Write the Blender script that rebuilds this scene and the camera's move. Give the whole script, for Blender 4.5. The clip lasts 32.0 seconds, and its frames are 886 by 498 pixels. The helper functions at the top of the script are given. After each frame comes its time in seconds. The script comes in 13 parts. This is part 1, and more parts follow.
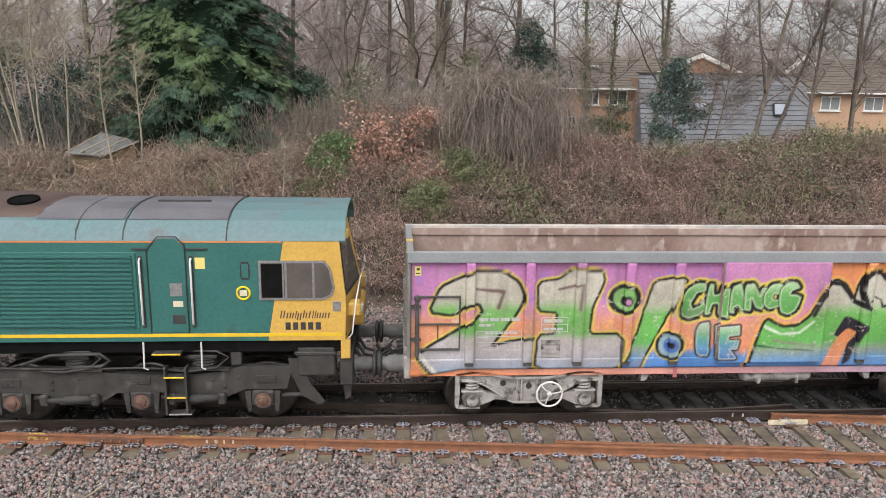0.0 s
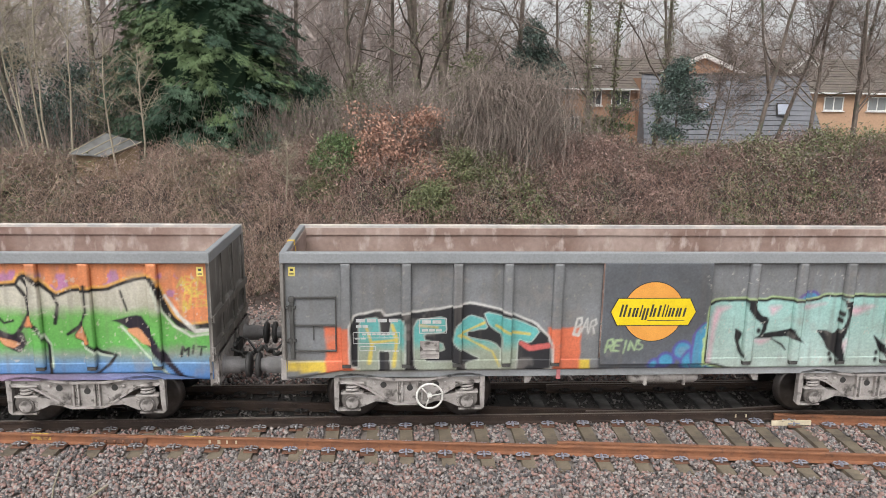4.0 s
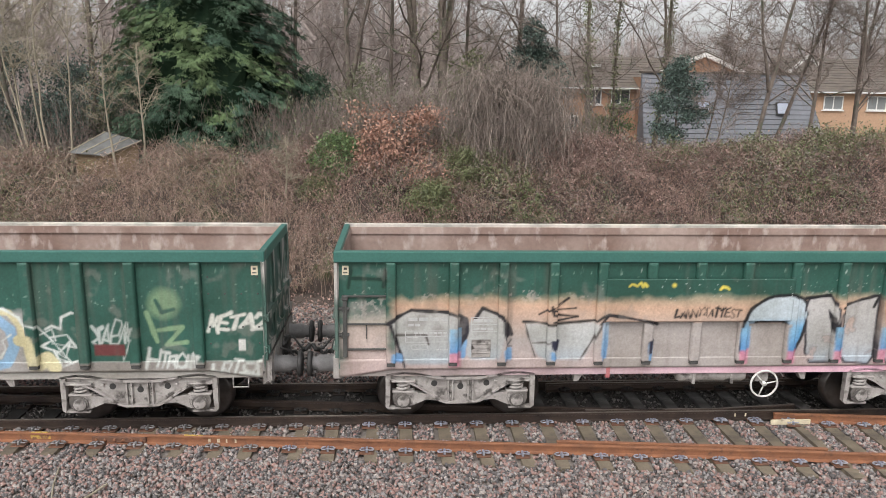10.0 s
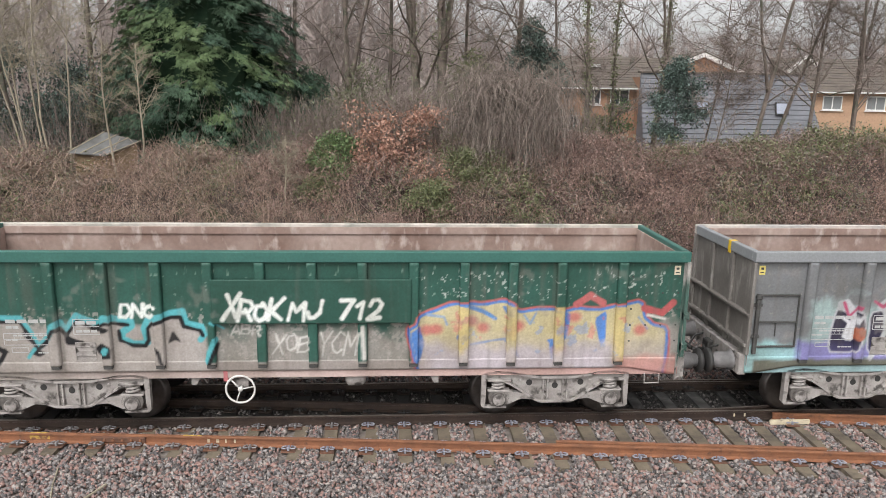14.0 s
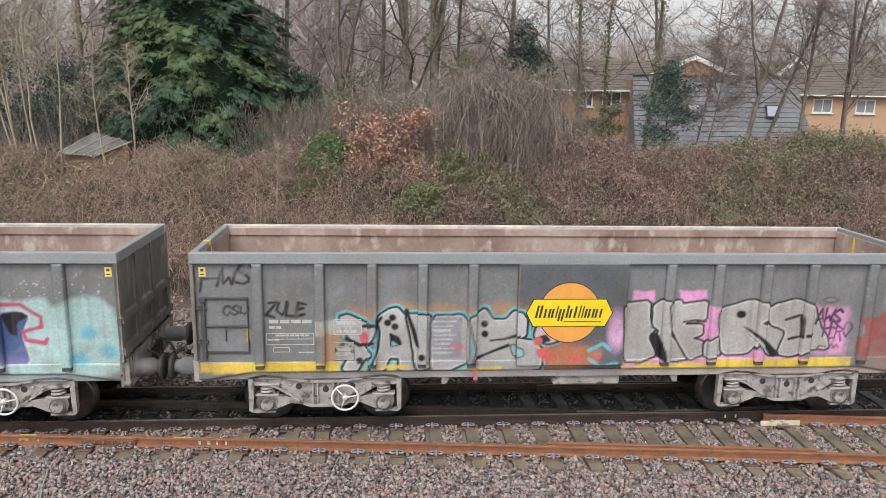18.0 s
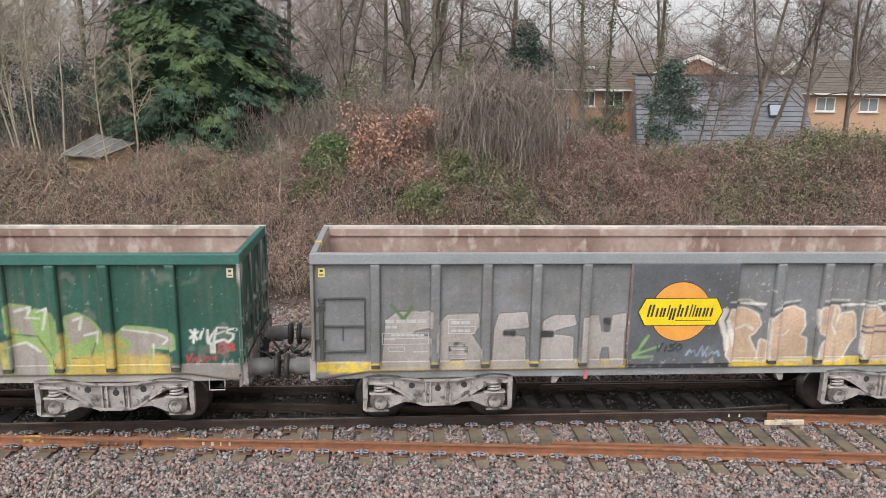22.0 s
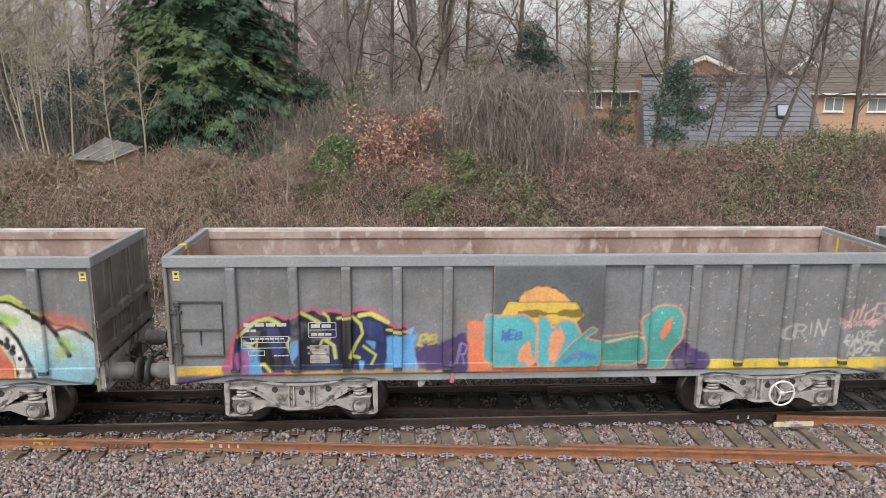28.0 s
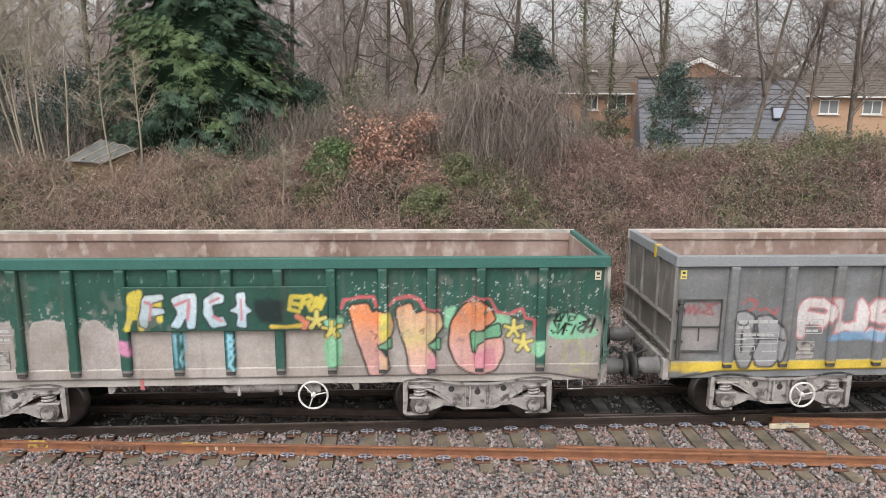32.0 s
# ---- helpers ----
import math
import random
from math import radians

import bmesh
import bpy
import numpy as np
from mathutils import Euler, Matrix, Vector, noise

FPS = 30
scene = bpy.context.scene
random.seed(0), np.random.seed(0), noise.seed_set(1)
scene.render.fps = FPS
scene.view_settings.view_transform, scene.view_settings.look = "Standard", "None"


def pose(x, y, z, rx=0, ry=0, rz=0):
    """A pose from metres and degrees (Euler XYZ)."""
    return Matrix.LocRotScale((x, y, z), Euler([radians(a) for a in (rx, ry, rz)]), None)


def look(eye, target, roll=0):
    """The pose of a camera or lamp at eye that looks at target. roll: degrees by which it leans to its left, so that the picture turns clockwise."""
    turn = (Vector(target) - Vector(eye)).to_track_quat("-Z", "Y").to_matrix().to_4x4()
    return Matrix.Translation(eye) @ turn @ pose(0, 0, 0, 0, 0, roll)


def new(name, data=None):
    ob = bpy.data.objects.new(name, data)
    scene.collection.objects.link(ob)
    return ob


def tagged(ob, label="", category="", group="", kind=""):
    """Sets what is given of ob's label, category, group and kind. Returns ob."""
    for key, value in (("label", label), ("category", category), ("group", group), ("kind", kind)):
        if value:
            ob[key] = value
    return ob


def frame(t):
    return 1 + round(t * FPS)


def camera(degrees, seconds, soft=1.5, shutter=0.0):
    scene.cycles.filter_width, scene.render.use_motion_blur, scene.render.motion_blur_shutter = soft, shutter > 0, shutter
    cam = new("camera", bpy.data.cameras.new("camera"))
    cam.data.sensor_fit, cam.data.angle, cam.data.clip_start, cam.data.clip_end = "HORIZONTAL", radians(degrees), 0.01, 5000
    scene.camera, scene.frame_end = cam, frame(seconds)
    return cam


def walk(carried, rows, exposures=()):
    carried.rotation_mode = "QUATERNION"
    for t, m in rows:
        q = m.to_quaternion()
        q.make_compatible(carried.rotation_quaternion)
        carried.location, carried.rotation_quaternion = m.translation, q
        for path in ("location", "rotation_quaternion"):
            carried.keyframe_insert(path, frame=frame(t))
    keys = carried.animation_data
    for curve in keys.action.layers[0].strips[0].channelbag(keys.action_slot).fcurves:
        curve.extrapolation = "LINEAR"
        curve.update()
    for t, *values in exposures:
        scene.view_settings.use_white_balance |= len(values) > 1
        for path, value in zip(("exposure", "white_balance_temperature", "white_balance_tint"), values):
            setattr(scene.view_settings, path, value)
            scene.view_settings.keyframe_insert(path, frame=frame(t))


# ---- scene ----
cam = camera(62.4, 32.0, soft=0.8)
EYE = (0.0, 0.0, 5.80)
PATH = [
    (0, 77.71, -0.85, -3.64), (0.5, 77.70, -0.84, -3.62), (1, 77.70, -0.83, -3.60), (1.5, 77.70, -0.83, -3.57), (2, 77.70, -0.81, -3.53), (2.5, 77.70,
    -0.81, -3.52), (3, 77.70, -0.80, -3.48), (3.5, 77.75, -0.80, -3.46), (5.5, 77.69, -0.80, -3.38), (6, 77.69, -0.80, -3.38), (6.5, 77.69, -0.81,
    -3.39), (7, 77.67, -0.83, -3.40), (7.5, 77.64, -0.81, -3.43), (8, 77.63, -0.79, -3.46), (8.5, 77.63, -0.79, -3.47), (9, 77.63, -0.79, -3.47),
    (9.5, 77.64, -0.80, -3.47), (10, 77.66, -0.84, -3.46), (10.5, 77.69, -0.80, -3.47), (11, 77.70, -0.80, -3.47), (11.5, 77.75, -0.80, -3.48), (12,
    77.75, -0.82, -3.52), (12.5, 77.70, -0.81, -3.53), (13, 77.68, -0.80, -3.53), (13.5, 77.67, -0.82, -3.52), (14, 77.67, -0.84, -3.52), (14.5,
    77.67, -0.86, -3.52), (16.5, 77.89, -0.86, -3.55), (17, 77.99, -0.95, -3.77), (17.5, 77.93, -1.00, -3.97), (18, 77.80, -1.03, -4.10), (18.5,
    77.70, -1.05, -4.19), (19, 77.67, -1.03, -4.24), (19.5, 77.68, -1.01, -4.23), (20, 77.75, -0.97, -4.22), (20.5, 77.79, -0.95, -4.21), (21, 77.81,
    -0.92, -4.13), (21.5, 77.80, -0.85, -4.04), (22, 77.81, -0.79, -3.93), (22.5, 77.85, -0.74, -3.83), (23, 77.88, -0.66, -3.77), (23.5, 77.90,
    -0.63, -3.73), (24, 77.92, -0.60, -3.69), (24.5, 77.90, -0.57, -3.67), (25, 77.87, -0.53, -3.63), (25.5, 77.86, -0.50, -3.58), (27.5, 77.91,
    -0.49, -3.44), (28, 77.96, -0.49, -3.43), (28.5, 77.98, -0.49, -3.41), (29, 78.01, -0.47, -3.41), (29.5, 78.02, -0.47, -3.41), (30, 78.01, -0.47,
    -3.40), (30.5, 77.97, -0.48, -3.39), (31, 78.01, -0.47, -3.40), (31.5, 78.08, -0.52, -3.53), (32, 78.12, -0.56, -3.71),
]
walk(cam, [(t, pose(*EYE, rx, ry, rz)) for t, rx, ry, rz in PATH])

# how far the train has come along the track (x of the front end of the first wagon)
RUN = [
    (0, 0.20), (1, -3.72), (2, -7.65), (3, -11.66), (4, -15.75), (5, -19.89), (6, -24.15), (7, -28.56), (8, -33.09), (9, -37.73), (10, -42.46), (11,
    -47.31), (12, -52.34), (13, -57.54), (14, -62.88), (15, -68.43), (16, -74.17), (17, -80.03), (18, -86.06), (19, -92.24), (20, -98.58), (21,
    -105.11), (22, -111.77), (23, -118.65), (24, -125.70), (25, -132.95), (26, -140.42), (27, -147.98), (28, -155.67), (29, -163.62), (30, -171.73),
    (31, -179.95), (32, -188.46),
]

# ---- light ----
world = bpy.data.worlds.new("overcast")
scene.world = world
world.use_nodes = True
wn, wl = world.node_tree.nodes, world.node_tree.links
sky = wn.new("ShaderNodeTexSky")
sky.sky_type, sky.sun_disc = "NISHITA", False
sky.sun_elevation, sky.sun_rotation = radians(50), radians(200)
sky.dust_density, sky.air_density = 4.0, 1.0
grey = wn.new("ShaderNodeHueSaturation")
grey.inputs["Saturation"].default_value = 0.10
wl.new(sky.outputs["Color"], grey.inputs["Color"])
wl.new(grey.outputs["Color"], wn["Background"].inputs["Color"])
wn["Background"].inputs["Strength"].default_value = 0.15
sun = new("sun", bpy.data.lights.new("sun", "SUN"))
sun.data.energy, sun.data.angle, sun.data.color = 0.8, radians(50), (1.0, 0.985, 0.965)
sun.matrix_basis = look((0, 0, 30), (6, 16, 0))
scene.view_settings.exposure = 0.56


# ---- materials ----
def surface(name, c1, c2, scale=4.0, rough=0.7, metal=0.0, bump=0.1, fine=None, island=0.0, attr="", detail=6.0, spec=0.4, stain=None, stain_at=0.6, stain_scale=1.5, streak=1.0):
    """Two colours mixed by noise at two scales, with relief; island: brightness spread from piece to piece; attr: a colour attribute as base."""
    m = bpy.data.materials.new(name)
    m.use_nodes = True
    n, l = m.node_tree.nodes, m.node_tree.links
    b = n["Principled BSDF"]
    co = n.new("ShaderNodeTexCoord")
    big, small = n.new("ShaderNodeTexNoise"), n.new("ShaderNodeTexNoise")
    big.inputs["Scale"].default_value, big.inputs["Detail"].default_value = scale, detail
    small.inputs["Scale"].default_value, small.inputs["Detail"].default_value = fine or scale * 12, 3
    for x in (big, small):
        l.new(co.outputs["Object"], x.inputs["Vector"])
    mix = n.new("ShaderNodeMix")
    mix.data_type = "RGBA"
    ramp = n.new("ShaderNodeMapRange")
    ramp.inputs["From Min"].default_value, ramp.inputs["From Max"].default_value = 0.32, 0.68
    l.new(big.outputs["Fac"], ramp.inputs["Value"])
    l.new(ramp.outputs["Result"], mix.inputs["Factor"])
    if attr:
        at = n.new("ShaderNodeAttribute")
        at.attribute_name = attr
        low = n.new("ShaderNodeMix")
        low.data_type, low.blend_type = "RGBA", "MULTIPLY"
        low.inputs["Factor"].default_value = 1.0
        l.new(at.outputs["Color"], low.inputs["A"])
        low.inputs["B"].default_value = (*c1, 1)
        l.new(at.outputs["Color"], mix.inputs["A"])
        l.new(low.outputs["Result"], mix.inputs["B"])
    else:
        mix.inputs["A"].default_value, mix.inputs["B"].default_value = (*c1, 1), (*c2, 1)
    out = mix.outputs["Result"]
    if stain:
        st, sr, sm = n.new("ShaderNodeTexNoise"), n.new("ShaderNodeMapRange"), n.new("ShaderNodeMix")
        st.inputs["Scale"].default_value, st.inputs["Detail"].default_value = stain_scale, 8
        mp = n.new("ShaderNodeMapping")
        mp.inputs["Scale"].default_value = (1, 1, streak)
        l.new(co.outputs["Object"], mp.inputs["Vector"])
        l.new(mp.outputs["Vector"], st.inputs["Vector"])
        sr.inputs["From Min"].default_value, sr.inputs["From Max"].default_value = stain_at, stain_at + 0.12
        l.new(st.outputs["Fac"], sr.inputs["Value"])
        sm.data_type = "RGBA"
        l.new(sr.outputs["Result"], sm.inputs["Factor"])
        l.new(out, sm.inputs["A"])
        sm.inputs["B"].default_value = (*stain, 1)
        out = sm.outputs["Result"]
    hsv = n.new("ShaderNodeHueSaturation")
    l.new(out, hsv.inputs["Color"])
    val = n.new("ShaderNodeMath")
    val.operation = "MULTIPLY_ADD"
    l.new(small.outputs["Fac"], val.inputs[0])
    val.inputs[1].default_value, val.inputs[2].default_value = 0.5, 0.75
    last = val.outputs[0]
    if island:
        geo, add = n.new("ShaderNodeNewGeometry"), n.new("ShaderNodeMath")
        add.operation = "MULTIPLY_ADD"
        l.new(geo.outputs["Random Per Island"], add.inputs[0])
        add.inputs[1].default_value = island
        l.new(last, add.inputs[2])
        sub = n.new("ShaderNodeMath")
        sub.operation = "SUBTRACT"
        l.new(add.outputs[0], sub.inputs[0])
        sub.inputs[1].default_value = island / 2
        last = sub.outputs[0]
    l.new(last, hsv.inputs["Value"])
    l.new(hsv.outputs["Color"], b.inputs["Base Color"])
    rr = n.new("ShaderNodeMapRange")
    rr.inputs["To Min"].default_value, rr.inputs["To Max"].default_value = max(rough - 0.12, 0.03), min(rough + 0.12, 1)
    l.new(small.outputs["Fac"], rr.inputs["Value"])
    l.new(rr.outputs["Result"], b.inputs["Roughness"])
    b.inputs["Metallic"].default_value, b.inputs["Specular IOR Level"].default_value = metal, spec
    if bump:
        bp = n.new("ShaderNodeBump")
        bp.inputs["Strength"].default_value, bp.inputs["Distance"].default_value = bump, 0.02
        l.new(small.outputs["Fac"], bp.inputs["Height"])
        l.new(bp.outputs["Normal"], b.inputs["Normal"])
    return m


def stones(name, cols, scale=30.0, rough=0.9, spread=0.5):
    """Broken stone: each piece takes one of a few colours."""
    m = surface(name, cols[0], cols[1], 20, rough, bump=0.3, fine=60, island=spread)
    n, l = m.node_tree.nodes, m.node_tree.links
    geo, ramp = n.new("ShaderNodeNewGeometry"), n.new("ShaderNodeValToRGB")
    el = ramp.color_ramp.elements
    while len(el) < len(cols):
        el.new(0.5)
    for i, c in enumerate(cols):
        el[i].position, el[i].color = i / len(cols), (*c, 1)
    ramp.color_ramp.interpolation = "CONSTANT"
    l.new(geo.outputs["Random Per Island"], ramp.inputs["Fac"])
    hsv = [x for x in n if x.type == "HUE_SAT"][0]
    l.new(ramp.outputs["Color"], hsv.inputs["Color"])
    return m


MAT = {}
MAT["paint"] = surface("sprayed_paint", (0.72, 0.70, 0.66), (0, 0, 0), 1.3, 0.55, bump=0.05, attr="Col", fine=26)
[x for x in MAT["paint"].node_tree.nodes if x.type == "HUE_SAT"][0].inputs["Saturation"].default_value = 0.9
MAT["green"] = surface("green_wagon_paint", (0.038, 0.125, 0.104), (0.048, 0.145, 0.12), 2, 0.5, bump=0.05, stain=(0.16, 0.17, 0.15), stain_at=0.66)
MAT["grey"] = surface("grey_wagon_paint", (0.23, 0.24, 0.25), (0.27, 0.28, 0.29), 2, 0.5, bump=0.05, stain=(0.32, 0.28, 0.24), stain_at=0.68)
MAT["greyend"] = surface("grimy_grey_end", (0.21, 0.195, 0.18), (0.15, 0.135, 0.122), 2, 0.7, bump=0.1, stain=(0.30, 0.28, 0.26), stain_at=0.56, stain_scale=5, streak=0.25)
MAT["greenend"] = surface("grimy_green_end", (0.06, 0.13, 0.106), (0.10, 0.135, 0.116), 2, 0.7, bump=0.1, stain=(0.42, 0.39, 0.365), stain_at=0.49, stain_scale=4, streak=0.3)
MAT["inner"] = surface("rust_and_stone_dust", (0.41, 0.315, 0.277), (0.20, 0.125, 0.10), 0.8, 0.9, bump=0.25, stain=(0.46, 0.375, 0.335), stain_at=0.55, stain_scale=4, streak=0.5)
MAT["dusty"] = surface("dusty_cast_steel", (0.42, 0.39, 0.37), (0.25, 0.227, 0.213), 4, 0.8, bump=0.4, stain=(0.085, 0.076, 0.07), stain_at=0.535, stain_scale=6)
MAT["grimybox"] = surface("greasy_axlebox", (0.15, 0.135, 0.125), (0.075, 0.067, 0.062), 9, 0.6, bump=0.3, stain=(0.30, 0.275, 0.26), stain_at=0.58, stain_scale=11)
MAT["wheel"] = surface("dark_wheel_steel", (0.06, 0.055, 0.05), (0.10, 0.09, 0.085), 6, 0.6, 0.3, bump=0.1)
MAT["tread"] = surface("worn_wheel_tread", (0.13, 0.12, 0.115), (0.08, 0.072, 0.068), 6, 0.35, 0.9, bump=0.02)
MAT["black"] = surface("black_steel", (0.03, 0.03, 0.03), (0.05, 0.047, 0.045), 5, 0.6, bump=0.1)
MAT["buffer"] = surface("grey_buffer_steel", (0.25, 0.24, 0.24), (0.15, 0.145, 0.145), 5, 0.45, 0.2, bump=0.1)
MAT["white"] = surface("worn_white_paint", (0.70, 0.69, 0.66), (0.55, 0.53, 0.50), 6, 0.5, bump=0.05)
MAT["yellow"] = surface("yellow_paint", (0.75, 0.50, 0.03), (0.66, 0.43, 0.03), 5, 0.45, bump=0.03)
MAT["label"] = surface("yellow_label", (0.78, 0.66, 0.20), (0.72, 0.60, 0.18), 9, 0.5, bump=0)
MAT["palelabel"] = surface("faded_label", (0.68, 0.60, 0.45), (0.60, 0.52, 0.38), 9, 0.5, bump=0)
MAT["rail"] = surface("rusty_rail", (0.27, 0.115, 0.058), (0.19, 0.085, 0.048), 5, 0.7, 0.0, bump=0.3, stain=(0.13, 0.065, 0.042), stain_at=0.60, stain_scale=9)
MAT["usedrail"] = surface("oily_brown_rail", (0.062, 0.042, 0.033), (0.036, 0.026, 0.022), 4, 0.5, 0.1, bump=0.1)
MAT["railhead"] = surface("run_rail_head", (0.25, 0.215, 0.19), (0.17, 0.145, 0.125), 3, 0.45, 0.5, bump=0.02)
MAT["sleeper"] = surface("concrete_sleeper", (0.19, 0.155, 0.113), (0.13, 0.105, 0.077), 3, 0.9, bump=0.35, stain=(0.085, 0.07, 0.058), stain_at=0.56)
# oily sleeper colour, darkened further for the shade under the train
MAT["oilsleeper"] = surface("oily_shaded_sleeper", (0.03, 0.029, 0.028), (0.018, 0.017, 0.016), 3, 0.6, bump=0.2, stain=(0.17, 0.165, 0.16), stain_at=0.57, stain_scale=0.9)
MAT["wornsleeper"] = surface("half_oily_sleeper", (0.155, 0.15, 0.146), (0.03, 0.029, 0.028), 2.2, 0.6, bump=0.2, stain=(0.022, 0.021, 0.02), stain_at=0.56, stain_scale=1.6)
MAT["clip"] = surface("grey_rail_clip", (0.33, 0.32, 0.33), (0.22, 0.21, 0.21), 20, 0.5, 0.5, bump=0.05)
MAT["blueclip"] = surface("blue_grey_rail_clip", (0.24, 0.25, 0.32), (0.36, 0.36, 0.385), 20, 0.5, 0.3, bump=0.05)
MAT["rustplate"] = surface("rusty_baseplate", (0.16, 0.075, 0.045), (0.10, 0.055, 0.04), 12, 0.8, bump=0.2)
MAT["ballast"] = stones("ballast_stone", [(0.25, 0.208, 0.194), (0.155, 0.14, 0.137), (0.30, 0.20, 0.182), (0.35, 0.307, 0.283), (0.09, 0.083, 0.083), (0.275, 0.175, 0.152), (0.215, 0.20, 0.196)])
# oil on the stones plus the train's shade, both in the colours
MAT["oilshade_stone"] = stones("oily_shaded_ballast", [(0.045, 0.042, 0.04), (0.075, 0.069, 0.065), (0.03, 0.028, 0.027), (0.14, 0.129, 0.122)], rough=0.6)
MAT["bed"] = surface("ballast_fines", (0.15, 0.13, 0.12), (0.22, 0.19, 0.17), 12, 0.95, bump=0.6, fine=45)
# oil and under-train shade together make this near-black
MAT["oilbed"] = surface("oily_shaded_fines", (0.018, 0.017, 0.016), (0.034, 0.031, 0.029), 6, 0.6, bump=0.5, fine=40)
MAT["soil"] = surface("leaf_litter_soil", (0.10, 0.078, 0.066), (0.065, 0.05, 0.043), 1.2, 0.95, bump=0.5, stain=(0.075, 0.085, 0.04), stain_at=0.56, stain_scale=0.9)
MAT["stem"] = surface("dry_bramble_stem", (0.31, 0.205, 0.172), (0.20, 0.135, 0.12), 2, 0.85, bump=0, island=1.3)
MAT["straw"] = surface("dead_grass", (0.40, 0.30, 0.235), (0.30, 0.22, 0.17), 2, 0.9, bump=0, island=0.8)
MAT["bramble"] = surface("bramble_leaf", (0.16, 0.155, 0.12), (0.215, 0.16, 0.14), 1.1, 0.5, bump=0, island=1.0)
MAT["ivy"] = surface("evergreen_leaf", (0.14, 0.16, 0.075), (0.175, 0.185, 0.095), 2, 0.45, bump=0, island=0.8)
MAT["holly"] = surface("dark_holly_leaf", (0.065, 0.095, 0.08), (0.09, 0.125, 0.105), 2, 0.4, bump=0, island=1.4)
MAT["laurel"] = surface("laurel_leaf", (0.095, 0.145, 0.06), (0.13, 0.18, 0.075), 2, 0.4, bump=0, island=1.3)
MAT["fir"] = surface("conifer_spray", (0.045, 0.087, 0.06), (0.068, 0.115, 0.066), 0.55, 0.7, bump=0, island=0.9)
MAT["copper"] = surface("dead_beech_leaf", (0.44, 0.26, 0.195), (0.33, 0.19, 0.14), 2, 0.8, bump=0, island=0.8)
MAT["bark"] = surface("grey_brown_bark", (0.20, 0.162, 0.136), (0.115, 0.092, 0.078), 3, 0.95, bump=0.8, fine=18, stain=(0.095, 0.105, 0.07), stain_at=0.55)
MAT["palebark"] = surface("pale_sapling_bark", (0.36, 0.315, 0.24), (0.26, 0.225, 0.165), 3, 0.9, bump=0.3, fine=25)
MAT["twig"] = surface("bare_twig", (0.31, 0.25, 0.22), (0.20, 0.16, 0.143), 1, 0.9, bump=0, island=0.5)
# paler than the near twigs: distance haze is mixed into this colour
MAT["haze"] = surface("bare_wood_with_haze", (0.42, 0.355, 0.33), (0.31, 0.26, 0.24), 0.4, 0.95, bump=0, island=0.4)
MAT["tile"] = surface("brown_roof_tile", (0.15, 0.125, 0.105), (0.11, 0.092, 0.08), 2, 0.9, bump=0.2, stain=(0.13, 0.13, 0.09), stain_at=0.62)
MAT["slate"] = surface("grey_slate_tile", (0.185, 0.19, 0.21), (0.145, 0.15, 0.165), 1.5, 0.7, bump=0.15)
MAT["brick"] = surface("orange_brick", (0.38, 0.225, 0.145), (0.30, 0.175, 0.115), 8, 0.9, bump=0.2)
MAT["render"] = surface("orange_brick_wall", (0.52, 0.34, 0.225), (0.43, 0.275, 0.18), 8, 0.9, bump=0.1)
MAT["board"] = surface("white_board", (0.78, 0.77, 0.74), (0.70, 0.69, 0.66), 4, 0.6, bump=0.03)
MAT["felt"] = surface("weathered_shed_roof", (0.165, 0.165, 0.16), (0.10, 0.098, 0.092), 3, 0.9, bump=0.2)
MAT["shedwood"] = surface("weathered_shed_boards", (0.24, 0.17, 0.10), (0.17, 0.12, 0.075), 4, 0.9, bump=0.2)
MAT["bluetarp"] = surface("blue_plastic", (0.01, 0.20, 0.72), (0.01, 0.15, 0.58), 6, 0.4, bump=0.1)


def glass(name, tint, rough=0.06):
    m = surface(name, tint, tint, 3, rough, bump=0, spec=0.6)
    return m


MAT["glass"] = glass("dark_window_glass", (0.06, 0.065, 0.07))
# grey of reflecting window glass, put into the base colour
MAT["housepane"] = glass("pane_reflection_grey", (0.24, 0.25, 0.25), 0.12)
# pale blue base colour stands for the sky mirrored in the glass
MAT["skylit"] = glass("painted_sky_pane", (0.35, 0.38, 0.45), 0.1)


